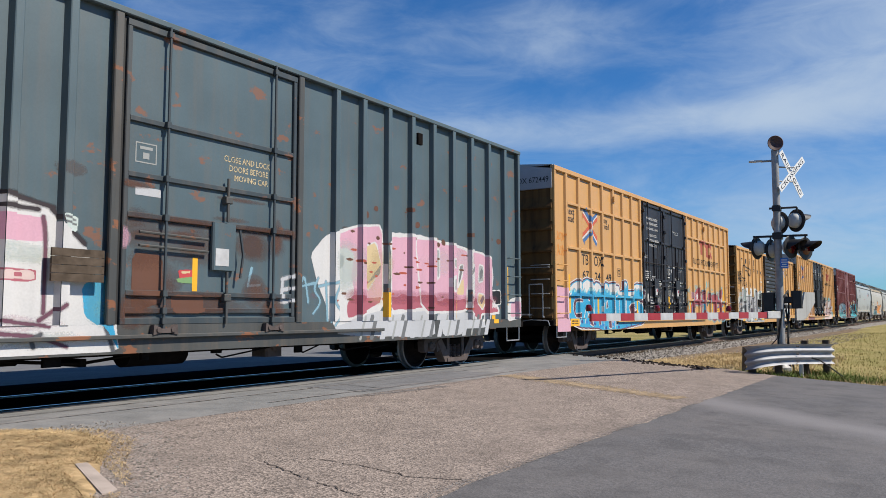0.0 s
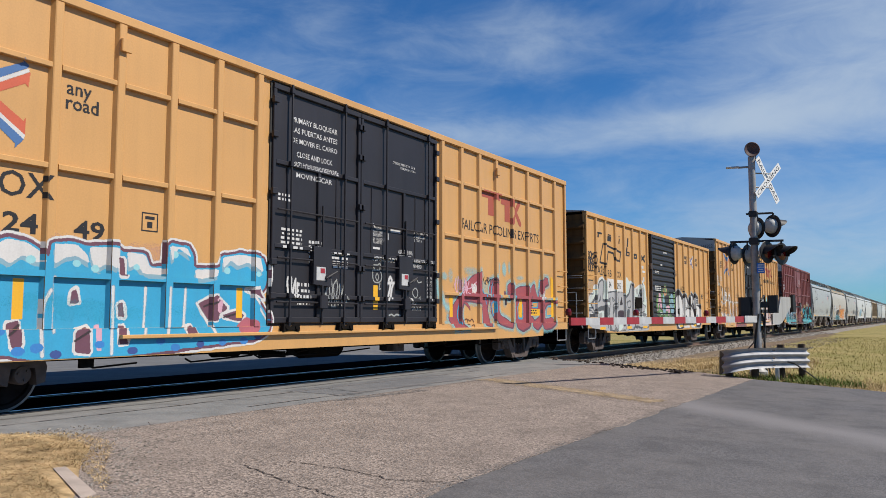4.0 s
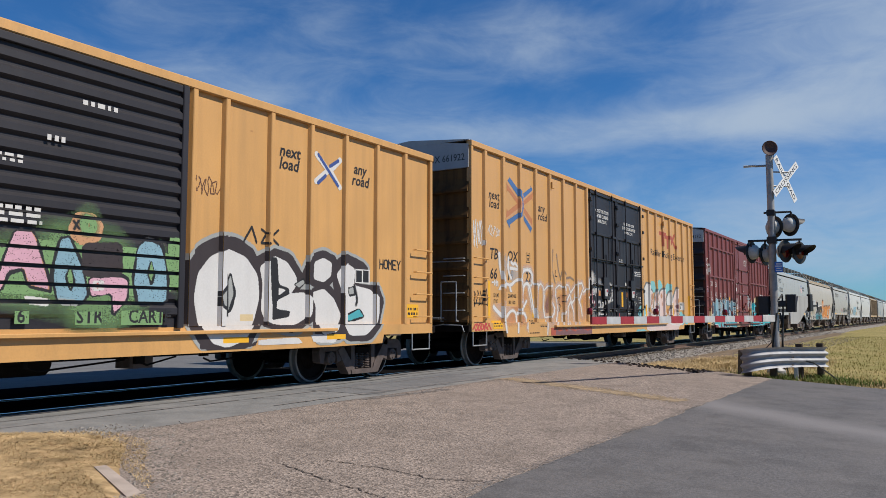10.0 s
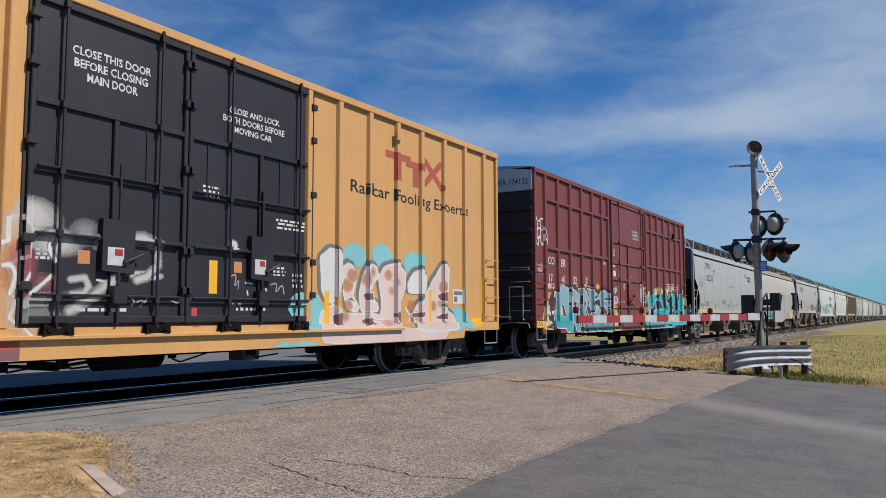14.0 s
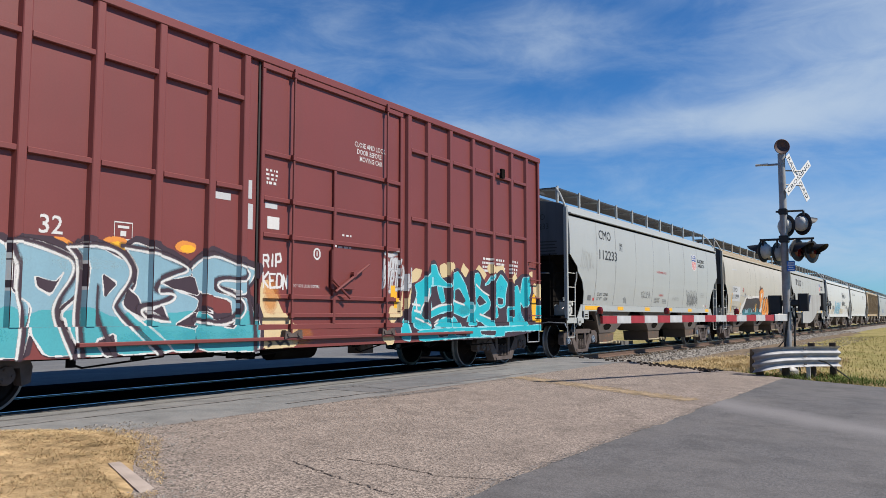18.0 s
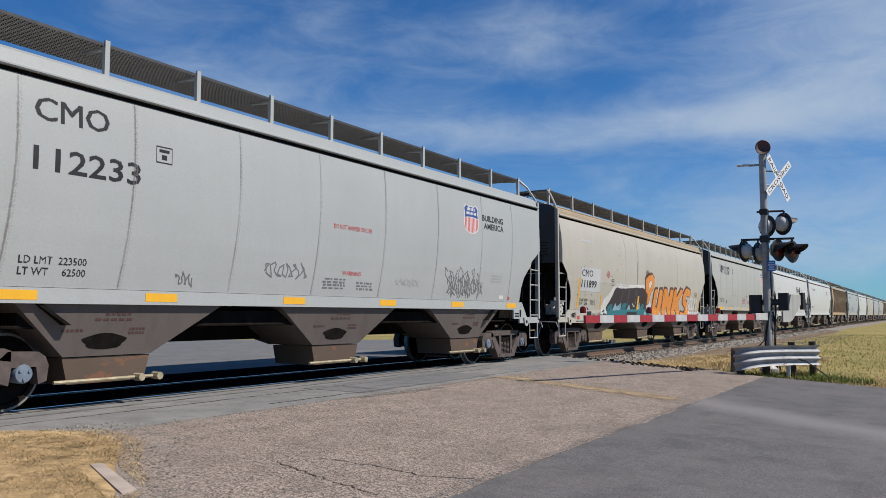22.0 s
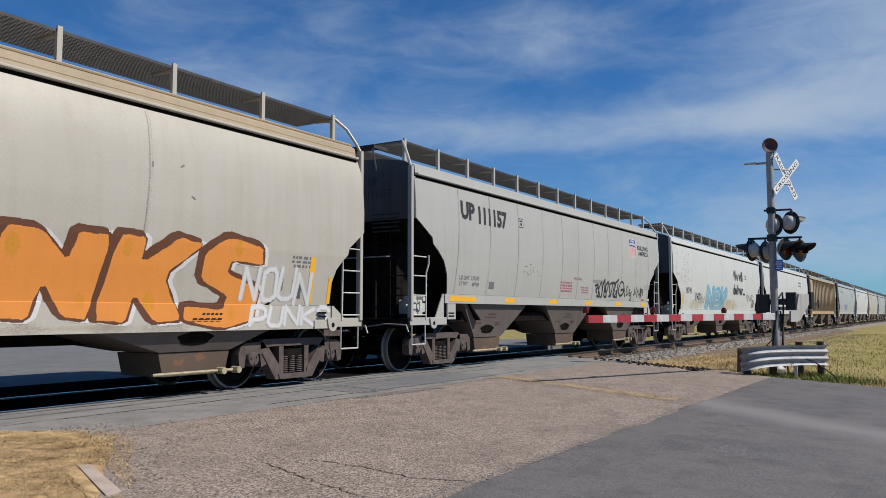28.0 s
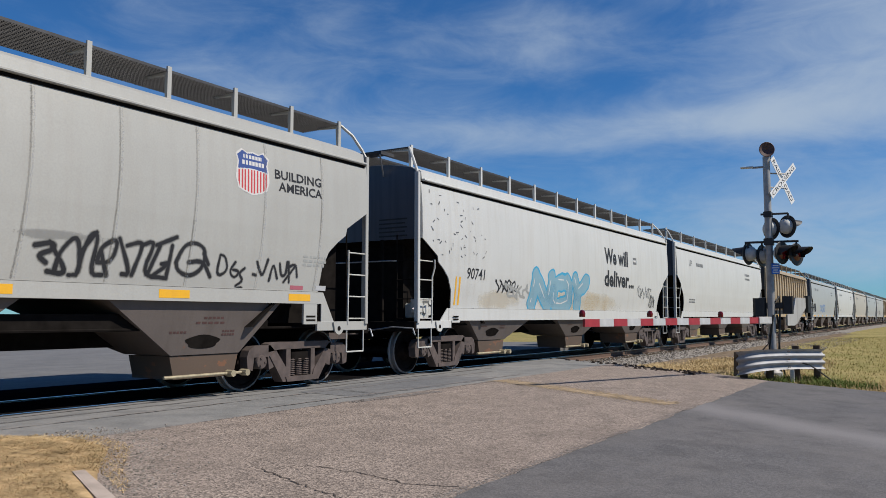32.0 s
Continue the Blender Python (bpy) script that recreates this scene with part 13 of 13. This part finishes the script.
car_blue_grey()
car_yellow(18.79, 18.72, 4.98, mirrored([0.76, 1.60, 2.48, 3.34, 4.21, 5.04, 5.86, 6.67], 18.72), (4.06, 2.87, 1.62), True)
car_old_yellow()
car_yellow(56.20, 18.45, 4.95, mirrored([0.66, 1.54, 2.42, 3.30, 4.16, 5.05, 5.93, 6.74], 18.45), (), False)
car_red()
hoppers()

# ---- crossing signal, gate and guardrail ----
MAST = Vector((19.35, 3.20, 0.0))
AWAY = Vector((0.987, 0.163, 0.0))     # from the viewer to the mast
SIDEWAYS = Vector((0.163, -0.987, 0.0))


def spot(r, z, d=0.0):
    return MAST + SIDEWAYS * r + AWAY * d + Vector((0, 0, z))


def turned(ob, place, heading):
    """Puts a part whose front looks along +x at a place, turned to a heading in degrees."""
    ob.location = place - MAST
    ob.rotation_euler.z = radians(heading)
    return ob


def signal_lamp(mast, r, z, heading, d=0.0):
    """A flashing-light unit: background disc, housing, hood over the lens."""
    m = Mesh()
    m.lathe([(0.0, -0.012), (0.25, -0.012), (0.262, 0.0), (0.25, 0.012), (0.0, 0.012)], (0, 0, 0), 0, 28)
    disc = turned(part("background_disc", m, M["lamp_black"], mast), spot(r, z, d), heading)
    m = Mesh()
    m.lathe([(0.0, -0.17), (0.10, -0.165), (0.155, -0.12), (0.175, -0.03), (0.175, -0.013)], (0, 0, 0), 0, 20)
    part("housing", smooth_data(m, "housing", M["lamp_back"]), None, disc, "pale grey lamp housing")
    m = Mesh()
    m.lathe([(0.0, 0.035), (0.09, 0.030), (0.150, 0.014)], (0, 0, 0), 0, 20)
    part("lens", smooth_data(m, "lens", M["lens"]), None, disc, "dark red unlit lens")
    m = Mesh()
    n = 14
    v, f = [], []
    for off in (0.0, 0.006):
        for i in range(n + 1):
            a = radians(-20 + 220 * i / n)
            rad = 0.165 + off
            reach = 0.10 + 0.28 * max(0.0, math.sin(a)) ** 0.6
            v += [(0.012, rad * math.cos(a), rad * math.sin(a)), (reach, rad * math.cos(a), rad * math.sin(a) - 0.05 * reach)]
    w = 2 * (n + 1)
    for o in (0, w):
        f += [(o + 2 * i, o + 2 * i + 1, o + 2 * i + 3, o + 2 * i + 2) for i in range(n)]
    f += [(2 * i + 1, w + 2 * i + 1, w + 2 * i + 3, 2 * i + 3) for i in range(n)]
    m.add(v, f)
    part("hood", smooth_data(m, "hood", M["lamp_black"]), None, disc, "long black hood")
    return disc


def smooth_data(m, name, material):
    me = m.data(name, material)
    me.polygons.foreach_set("use_smooth", [True] * len(me.polygons))
    me.set_sharp_from_angle(angle=radians(45))
    return me


def crossbuck(mast):
    """Two white crossed blades with black words."""
    w, half = 0.082, 0.62
    heading = 246.0
    for k, (angle, text) in enumerate(((-52.0, "RAIL  ROAD"), (40.0, "CROSSING"))):
        m = Mesh()
        m.prism([(-half, -w), (half, -w), (half, w), (-half, w)], 0, -0.004, 0.004)
        blade_ = part("sign_blade", m, M["sign_white"], mast, "white enamel sign blade")
        turn = Matrix.Rotation(radians(heading), 4, "Z") @ Matrix.Rotation(radians(angle), 4, "X")
        blade_.matrix_basis = Matrix.Translation(Vector((19.655, 2.91, 4.30)) - MAST + Vector((math.cos(radians(heading)), math.sin(radians(heading)), 0)) * 0.012 * k) @ turn
        co, tri = letters(text, -0.004)
        size = 0.098
        wide = (2 * half - 0.12) / (co[:, 0].max() * size)
        m = Mesh()
        m.add([(0.008, -half + 0.06 + u * size * wide, (v - 0.5) * size) for u, v in co], [tuple(int(i) for i in t) for t in tri])
        part("sign_lettering", m, M["sign_black"], blade_)


def build_signal():
    mast = new("crossing_signal")
    mast.location = MAST
    tagged(mast, "railway crossing signal with crossbuck, lamps and lowered gate", "crossing signal")
    m = Mesh()
    m.lathe([(0.0, -0.3), (0.20, -0.3), (0.20, -0.10), (0.14, -0.05), (0.085, 0.05), (0.086, 0.3), (0.078, 4.84), (0.0, 4.86)], (0, 0, 0), 2, 20)
    part("mast", smooth_data(m, "mast", M["mast"]), None, mast, "weathered grey metal mast")
    # bell
    m = Mesh()
    m.lathe([(0.0, -0.08), (0.07, -0.075), (0.14, -0.03), (0.175, 0.05), (0.165, 0.06), (0.0, 0.0)], (0, 0, 0), 0, 24)
    turned(part("bell", smooth_data(m, "bell", M["bell"]), None, mast, "rusty iron warning bell"), spot(0.01, 4.99, -0.04), 205)
    m = Mesh().box(-0.05, 0.10, -0.06, 0.06, -0.10, 0.12, 0.02).rod((0, 0, -0.2), (0, 0, 0), 0.05)
    turned(part("bell_striker", m, M["lamp_black"], mast), spot(0.05, 4.96, 0.10), 190)
    # bracket arm with a flat white lamp
    m = Mesh().rod(spot(0, 4.60) - MAST, spot(-0.30, 4.60) - MAST, 0.025)
    part("bracket_arm", m, M["mast"], mast)
    a, b = spot(-0.28, 4.615) - MAST, spot(-0.55, 4.615) - MAST
    m = Mesh().box(-0.14, 0.14, -0.05, 0.05, -0.02, 0.02, 0.01)
    turned(part("side_lamp", m, M["lamp_back"], mast, "small white side lamp"), spot(-0.42, 4.61), -80.6)
    for z in (4.45, 4.12):
        part("sign_bracket", Mesh().rod((0, 0, z), Vector((0.30, -0.36, z)), 0.018), M["mast"], mast)
    crossbuck(mast)
    # upper lamps
    part("lamp_bracket", Mesh().pipe([spot(-0.16, 3.50) - MAST, spot(0.42, 3.50) - MAST, spot(0.42, 3.40) - MAST], 0.024).box(-0.09, 0.09, -0.09, 0.09, 3.42, 3.56, 0.02), M["lamp_black"], mast)
    signal_lamp(mast, 0.06, 3.18, -36, 0.20)
    signal_lamp(mast, 0.40, 3.21, -36, 0.10)
    # lower lamps
    part("lamp_bracket", Mesh().pipe([spot(-0.52, 2.86) - MAST, spot(0.62, 2.86) - MAST], 0.026).pipe([spot(-0.45, 2.86) - MAST, spot(-0.45, 2.70) - MAST], 0.02)
         .pipe([spot(-0.15, 2.86) - MAST, spot(-0.15, 2.66) - MAST], 0.02).pipe([spot(0.27, 2.86) - MAST, spot(0.27, 2.70) - MAST], 0.02).pipe([spot(0.57, 2.86) - MAST, spot(0.57, 2.70) - MAST], 0.02)
         .box(-0.10, 0.10, -0.10, 0.10, 2.78, 2.94, 0.02), M["lamp_black"], mast)
    signal_lamp(mast, -0.45, 2.61, 72, 0.12)
    signal_lamp(mast, -0.15, 2.56, 72, 0.28)
    signal_lamp(mast, 0.27, 2.60, 244, -0.06)
    signal_lamp(mast, 0.57, 2.57, 244, 0.14)
    # blue notice
    m = Mesh().box(-0.006, 0.006, -0.085, 0.085, -0.12, 0.12)
    notice = turned(part("notice_sign", m, M["sign_blue"], mast, "small blue notice with white print"), spot(0.12, 2.24, -0.085), 200)
    for z, w in ((0.07, 0.06), (0.02, 0.07), (-0.03, 0.05), (-0.08, 0.065)):
        part("notice_print", Mesh().box(0.0065, 0.009, -w, w, z - 0.012, z + 0.012), M["sign_white"], notice)
    # gate mechanism: motor housing beside the mast, counterweight plates behind it
    m = Mesh().box(-0.12, 0.12, -0.145, 0.145, -0.20, 0.21, 0.05).box(-0.07, 0.07, -0.06, 0.16, -0.30, -0.20, 0.02).box(-0.10, 0.10, -0.24, -0.145, -0.05, 0.12, 0.03)
    turned(part("gate_machine", m, M["lamp_black"], mast, "black gate machine housing"), spot(-0.24, 1.37, 0.06), 9.4)
    m = Mesh().box(-0.07, 0.07, -0.115, 0.115, -0.20, 0.20, 0.03).box(-0.05, 0.05, 0.10, 0.30, -0.08, 0.06, 0.02)
    turned(part("pivot_housing", m, M["lamp_black"], mast), spot(0.35, 1.42, 0.05), 9.4)
    m = Mesh().prism([(1.20, 1.61), (1.72, 1.61), (1.72, 1.37), (1.50, 1.20), (1.25, 1.0), (1.10, 0.95), (0.75, 0.95), (0.75, 1.20), (1.05, 1.25)], 1, -0.02, 0.02)
    w1 = part("counterweight", m, M["plate"], mast, "pale steel counterweight plate")
    w1.rotation_euler.z = radians(-16.3)
    m = Mesh().box(1.76, 1.90, -0.06, 0.03, 1.25, 1.66, 0.01).box(1.97, 2.01, -0.02, 0.0, 1.26, 1.50).box(2.24, 2.28, -0.02, 0.0, 1.28, 1.48).box(1.9, 2.26, -0.02, 0.0, 1.36, 1.40)
    w2 = part("counterweight", m, M["lamp_black"], mast, "black counterweight block")
    w2.rotation_euler.z = radians(-16.3)
    w3 = part("weight_arm", Mesh().box(0.2, 0.8, -0.03, 0.03, 1.22, 1.30), M["lamp_black"], mast)
    w3.rotation_euler.z = radians(-16.3)
    for run, thick in (([(0.10, -0.10, 1.2), (0.16, -0.14, 0.8), (0.06, -0.12, 0.3), (0.12, -0.16, -0.15)], 0.022), ([(-0.10, -0.06, 1.2), (-0.12, -0.02, 0.9), (-0.07, 0.05, 0.5), (-0.09, 0.06, -0.1)], 0.02),
                       ([(-0.06, -0.02, 1.1), (-0.14, 0.06, 0.55), (-0.12, 0.42, 0.15), (-0.10, 0.62, 0.0)], 0.012), ([(-0.02, -0.10, 1.5), (0.14, -0.15, 1.62), (0.16, -0.16, 1.3), (0.02, -0.14, 0.6), (0.14, -0.14, 0.2), (0.30, -0.2, -0.15)], 0.02)):
        part("cable", Mesh().pipe(run, thick), M["rubber"], mast, "black cable down the mast")
    # gate arm: striped bar, square to the road
    along = Vector((-0.9598, 0.2807, 0.0))
    across = Vector((0.2807, 0.9598, 0.0))
    start, length = spot(-0.10, 1.075, -0.25), 6.72
    arm = part("gate_arm", Mesh().box(-0.35, 0.42, -0.045, 0.045, -0.08, 0.08, 0.01), M["arm_white"], mast, "red and white striped gate arm, lowered")
    arm.matrix_basis = Matrix.Translation(start - MAST) @ Matrix((along, across, (0, 0, 1))).transposed().to_4x4()
    red = shared("arm_red", lambda: Mesh().box(0, 0.404, -0.024, 0.024, -0.066, 0.066).data("stripe", M["arm_red"]))
    white = shared("arm_white", lambda: Mesh().box(0, 0.404, -0.024, 0.024, -0.066, 0.066).data("stripe", M["arm_white"]))
    k, x = 0, 0.42
    while x < length - 0.3:
        part("stripe", red if k % 2 == 0 else white, None, arm, at=(x, 0, -0.002 * k))
        x, k = x + 0.406, k + 1
    for x in (2.0, 4.55, 6.55):
        m = Mesh().lathe([(0.0, 0.0), (0.05, 0.0), (0.055, 0.06), (0.04, 0.11), (0.0, 0.12)], (x, 0, 0.075), 2, 12)
        part("arm_lamp", m, M["lens"], arm, "small red gate lamp")


build_signal()


def build_guardrail():
    """A three-wave steel guardrail on posts in front of the mast; one end is flared and leans."""
    plan = [(17.69, 3.625, -0.084, 0.404), (17.616, 3.45, -0.037, 0.434), (17.74, 3.25, 0.010, 0.457), (18.055, 3.025, 0.035, 0.469), (18.53, 2.743, 0.037, 0.465), (19.016, 2.442, 0.027, 0.455), (19.49, 2.162, 0.011, 0.445)]
    pts = []
    for i in range(len(plan) - 1):
        p0, p1, p2, p3 = plan[max(i - 1, 0)], plan[i], plan[i + 1], plan[min(i + 2, len(plan) - 1)]
        for k in range(5):
            u = k / 5
            pts.append(tuple(0.5 * (2 * b + (c - a) * u + (2 * a - 5 * b + 4 * c - d) * u * u + (3 * b - a - 3 * c + d) * u ** 3) for a, b, c, d in zip(p0, p1, p2, p3)))
    pts.append(plan[-1])
    rail = new("guardrail")
    rail.location = (18.3, 2.9, -0.2)
    tagged(rail, "bent grey galvanised guardrail on posts before the signal", "guardrail")
    o = Vector(rail.location)

    def sheet(lo, hi, back=0.0):
        m, v, f = Mesh(), [], []
        for off in (0.0, 0.006):
            for i in range(lo, hi + 1):
                x, y, za, zb = pts[i]
                a, b = pts[max(i - 1, 0)], pts[min(i + 1, len(pts) - 1)]
                d = Vector((b[0] - a[0], b[1] - a[1])).normalized()
                n = Vector((d.y, -d.x))
                for k in range(31):
                    u = k / 30
                    fold = 0.040 * math.cos(2 * math.pi * 2.9 * u + 0.25)
                    fold = math.copysign(abs(fold / 0.040) ** 0.8 * 0.040, fold)
                    w = fold - off - back
                    v.append((x + n.x * w - o.x, y + n.y * w - o.y, za + (zb - za) * u - o.z))
        w, count = 31, hi - lo + 1
        for s in (0, count * w):
            f += [(s + i * w + j, s + (i + 1) * w + j, s + (i + 1) * w + j + 1, s + i * w + j + 1) for i in range(count - 1) for j in range(w - 1)]
        m.add(v, f)
        return smooth_data(m, "beam", M["guard"])
    part("beam", sheet(0, 21), None, rail, "curved three-wave galvanised beam")
    part("beam", sheet(19, 30, 0.012), None, rail, "straight three-wave galvanised beam")
    m = Mesh().prism([(-0.03, -0.08), (0.05, -0.09), (0.03, 0.41), (-0.06, 0.42)], 0, -0.012, 0.012)
    cap = part("end_plate", m, M["wood"], rail, "dark rusty end plate", at=(17.72 - o.x, 3.66 - o.y, -o.z))
    cap.rotation_euler.z = radians(25)
    for k in range(6):
        x, y, za, zb = pts[20]
        m = Mesh().lathe([(0.0, 0.012), (0.014, 0.010), (0.016, 0.0), (0.0, -0.03)], (0, 0, 0), 0, 8)
        part("bolt", m, M["cast"], rail, at=(x - o.x - 0.06, y - o.y - 0.03 + 0.03 * (k % 2), za + (zb - za) * (0.12 + 0.38 * (k // 2)) - o.z))
    for x, y in ((18.95, 2.66), (19.52, 2.31), (17.93, 3.55), (18.35, 3.1)):
        part("post", Mesh().box(x - 0.07 - o.x, x + 0.07 - o.x, y - 0.07 - o.y, y + 0.07 - o.y, -0.25, 0.725 if x > 18.5 else 0.62, 0.015), M["wood"], rail, "dark timber post")
    part("stake", Mesh().box(18.36 - o.x, 18.39 - o.x, 2.62 - o.y, 2.70 - o.y, -0.12, 0.24, 0.005), M["lamp_back"], rail, "short white stake")
    m = Mesh().pipe([(18.75 - o.x, 2.50 - o.y, 0.36), (18.7 - o.x, 2.35 - o.y, 0.33), (18.72 - o.x, 2.15 - o.y, 0.18), (18.75 - o.x, 1.9 - o.y, -0.02)], 0.016, 6)
    part("cable", m, M["rubber"], rail, "loose black cable")


build_guardrail()


def utility_pole(x, y, h):
    p = new("utility_pole")
    p.location = (x, y, -0.4)
    tagged(p, "far wooden utility pole with a crossarm", "utility pole", "utility poles along the field")
    part("pole", Mesh().rod((0, 0, 0), (0, 0, h), 0.14), M["wood"], p)
    part("crossarm", Mesh().box(-0.06, 0.06, -1.2, 1.2, h - 0.7, h - 0.58), M["wood"], p)


for k in range(5):
    utility_pole(300 + 60 * k, -6 - 3.0 * k, 9.5)


def motions():
    rows = [(t, s) for t, s in ROLL]
    for car in TRAIN:
        walk(car, [(t, pose(car["start"] - s, YC, 0)) for t, s in rows])
    # wheels turn by the way that the train has rolled
    ts, ss = np.array([r[0] for r in ROLL]), np.array([r[1] for r in ROLL])
    step = 4 / FPS
    times = [i * step for i in range(int(32.0 / step) + 1)]
    if times[-1] < 31.99:
        times.append(32.0)
    for wheelset, x, radius, z in WHEELSETS:
        walk(wheelset, [(t, pose(x, 0, z) @ Matrix.Rotation(-float(np.interp(t, ts, ss)) / radius, 4, "Y")) for t in times])


motions()
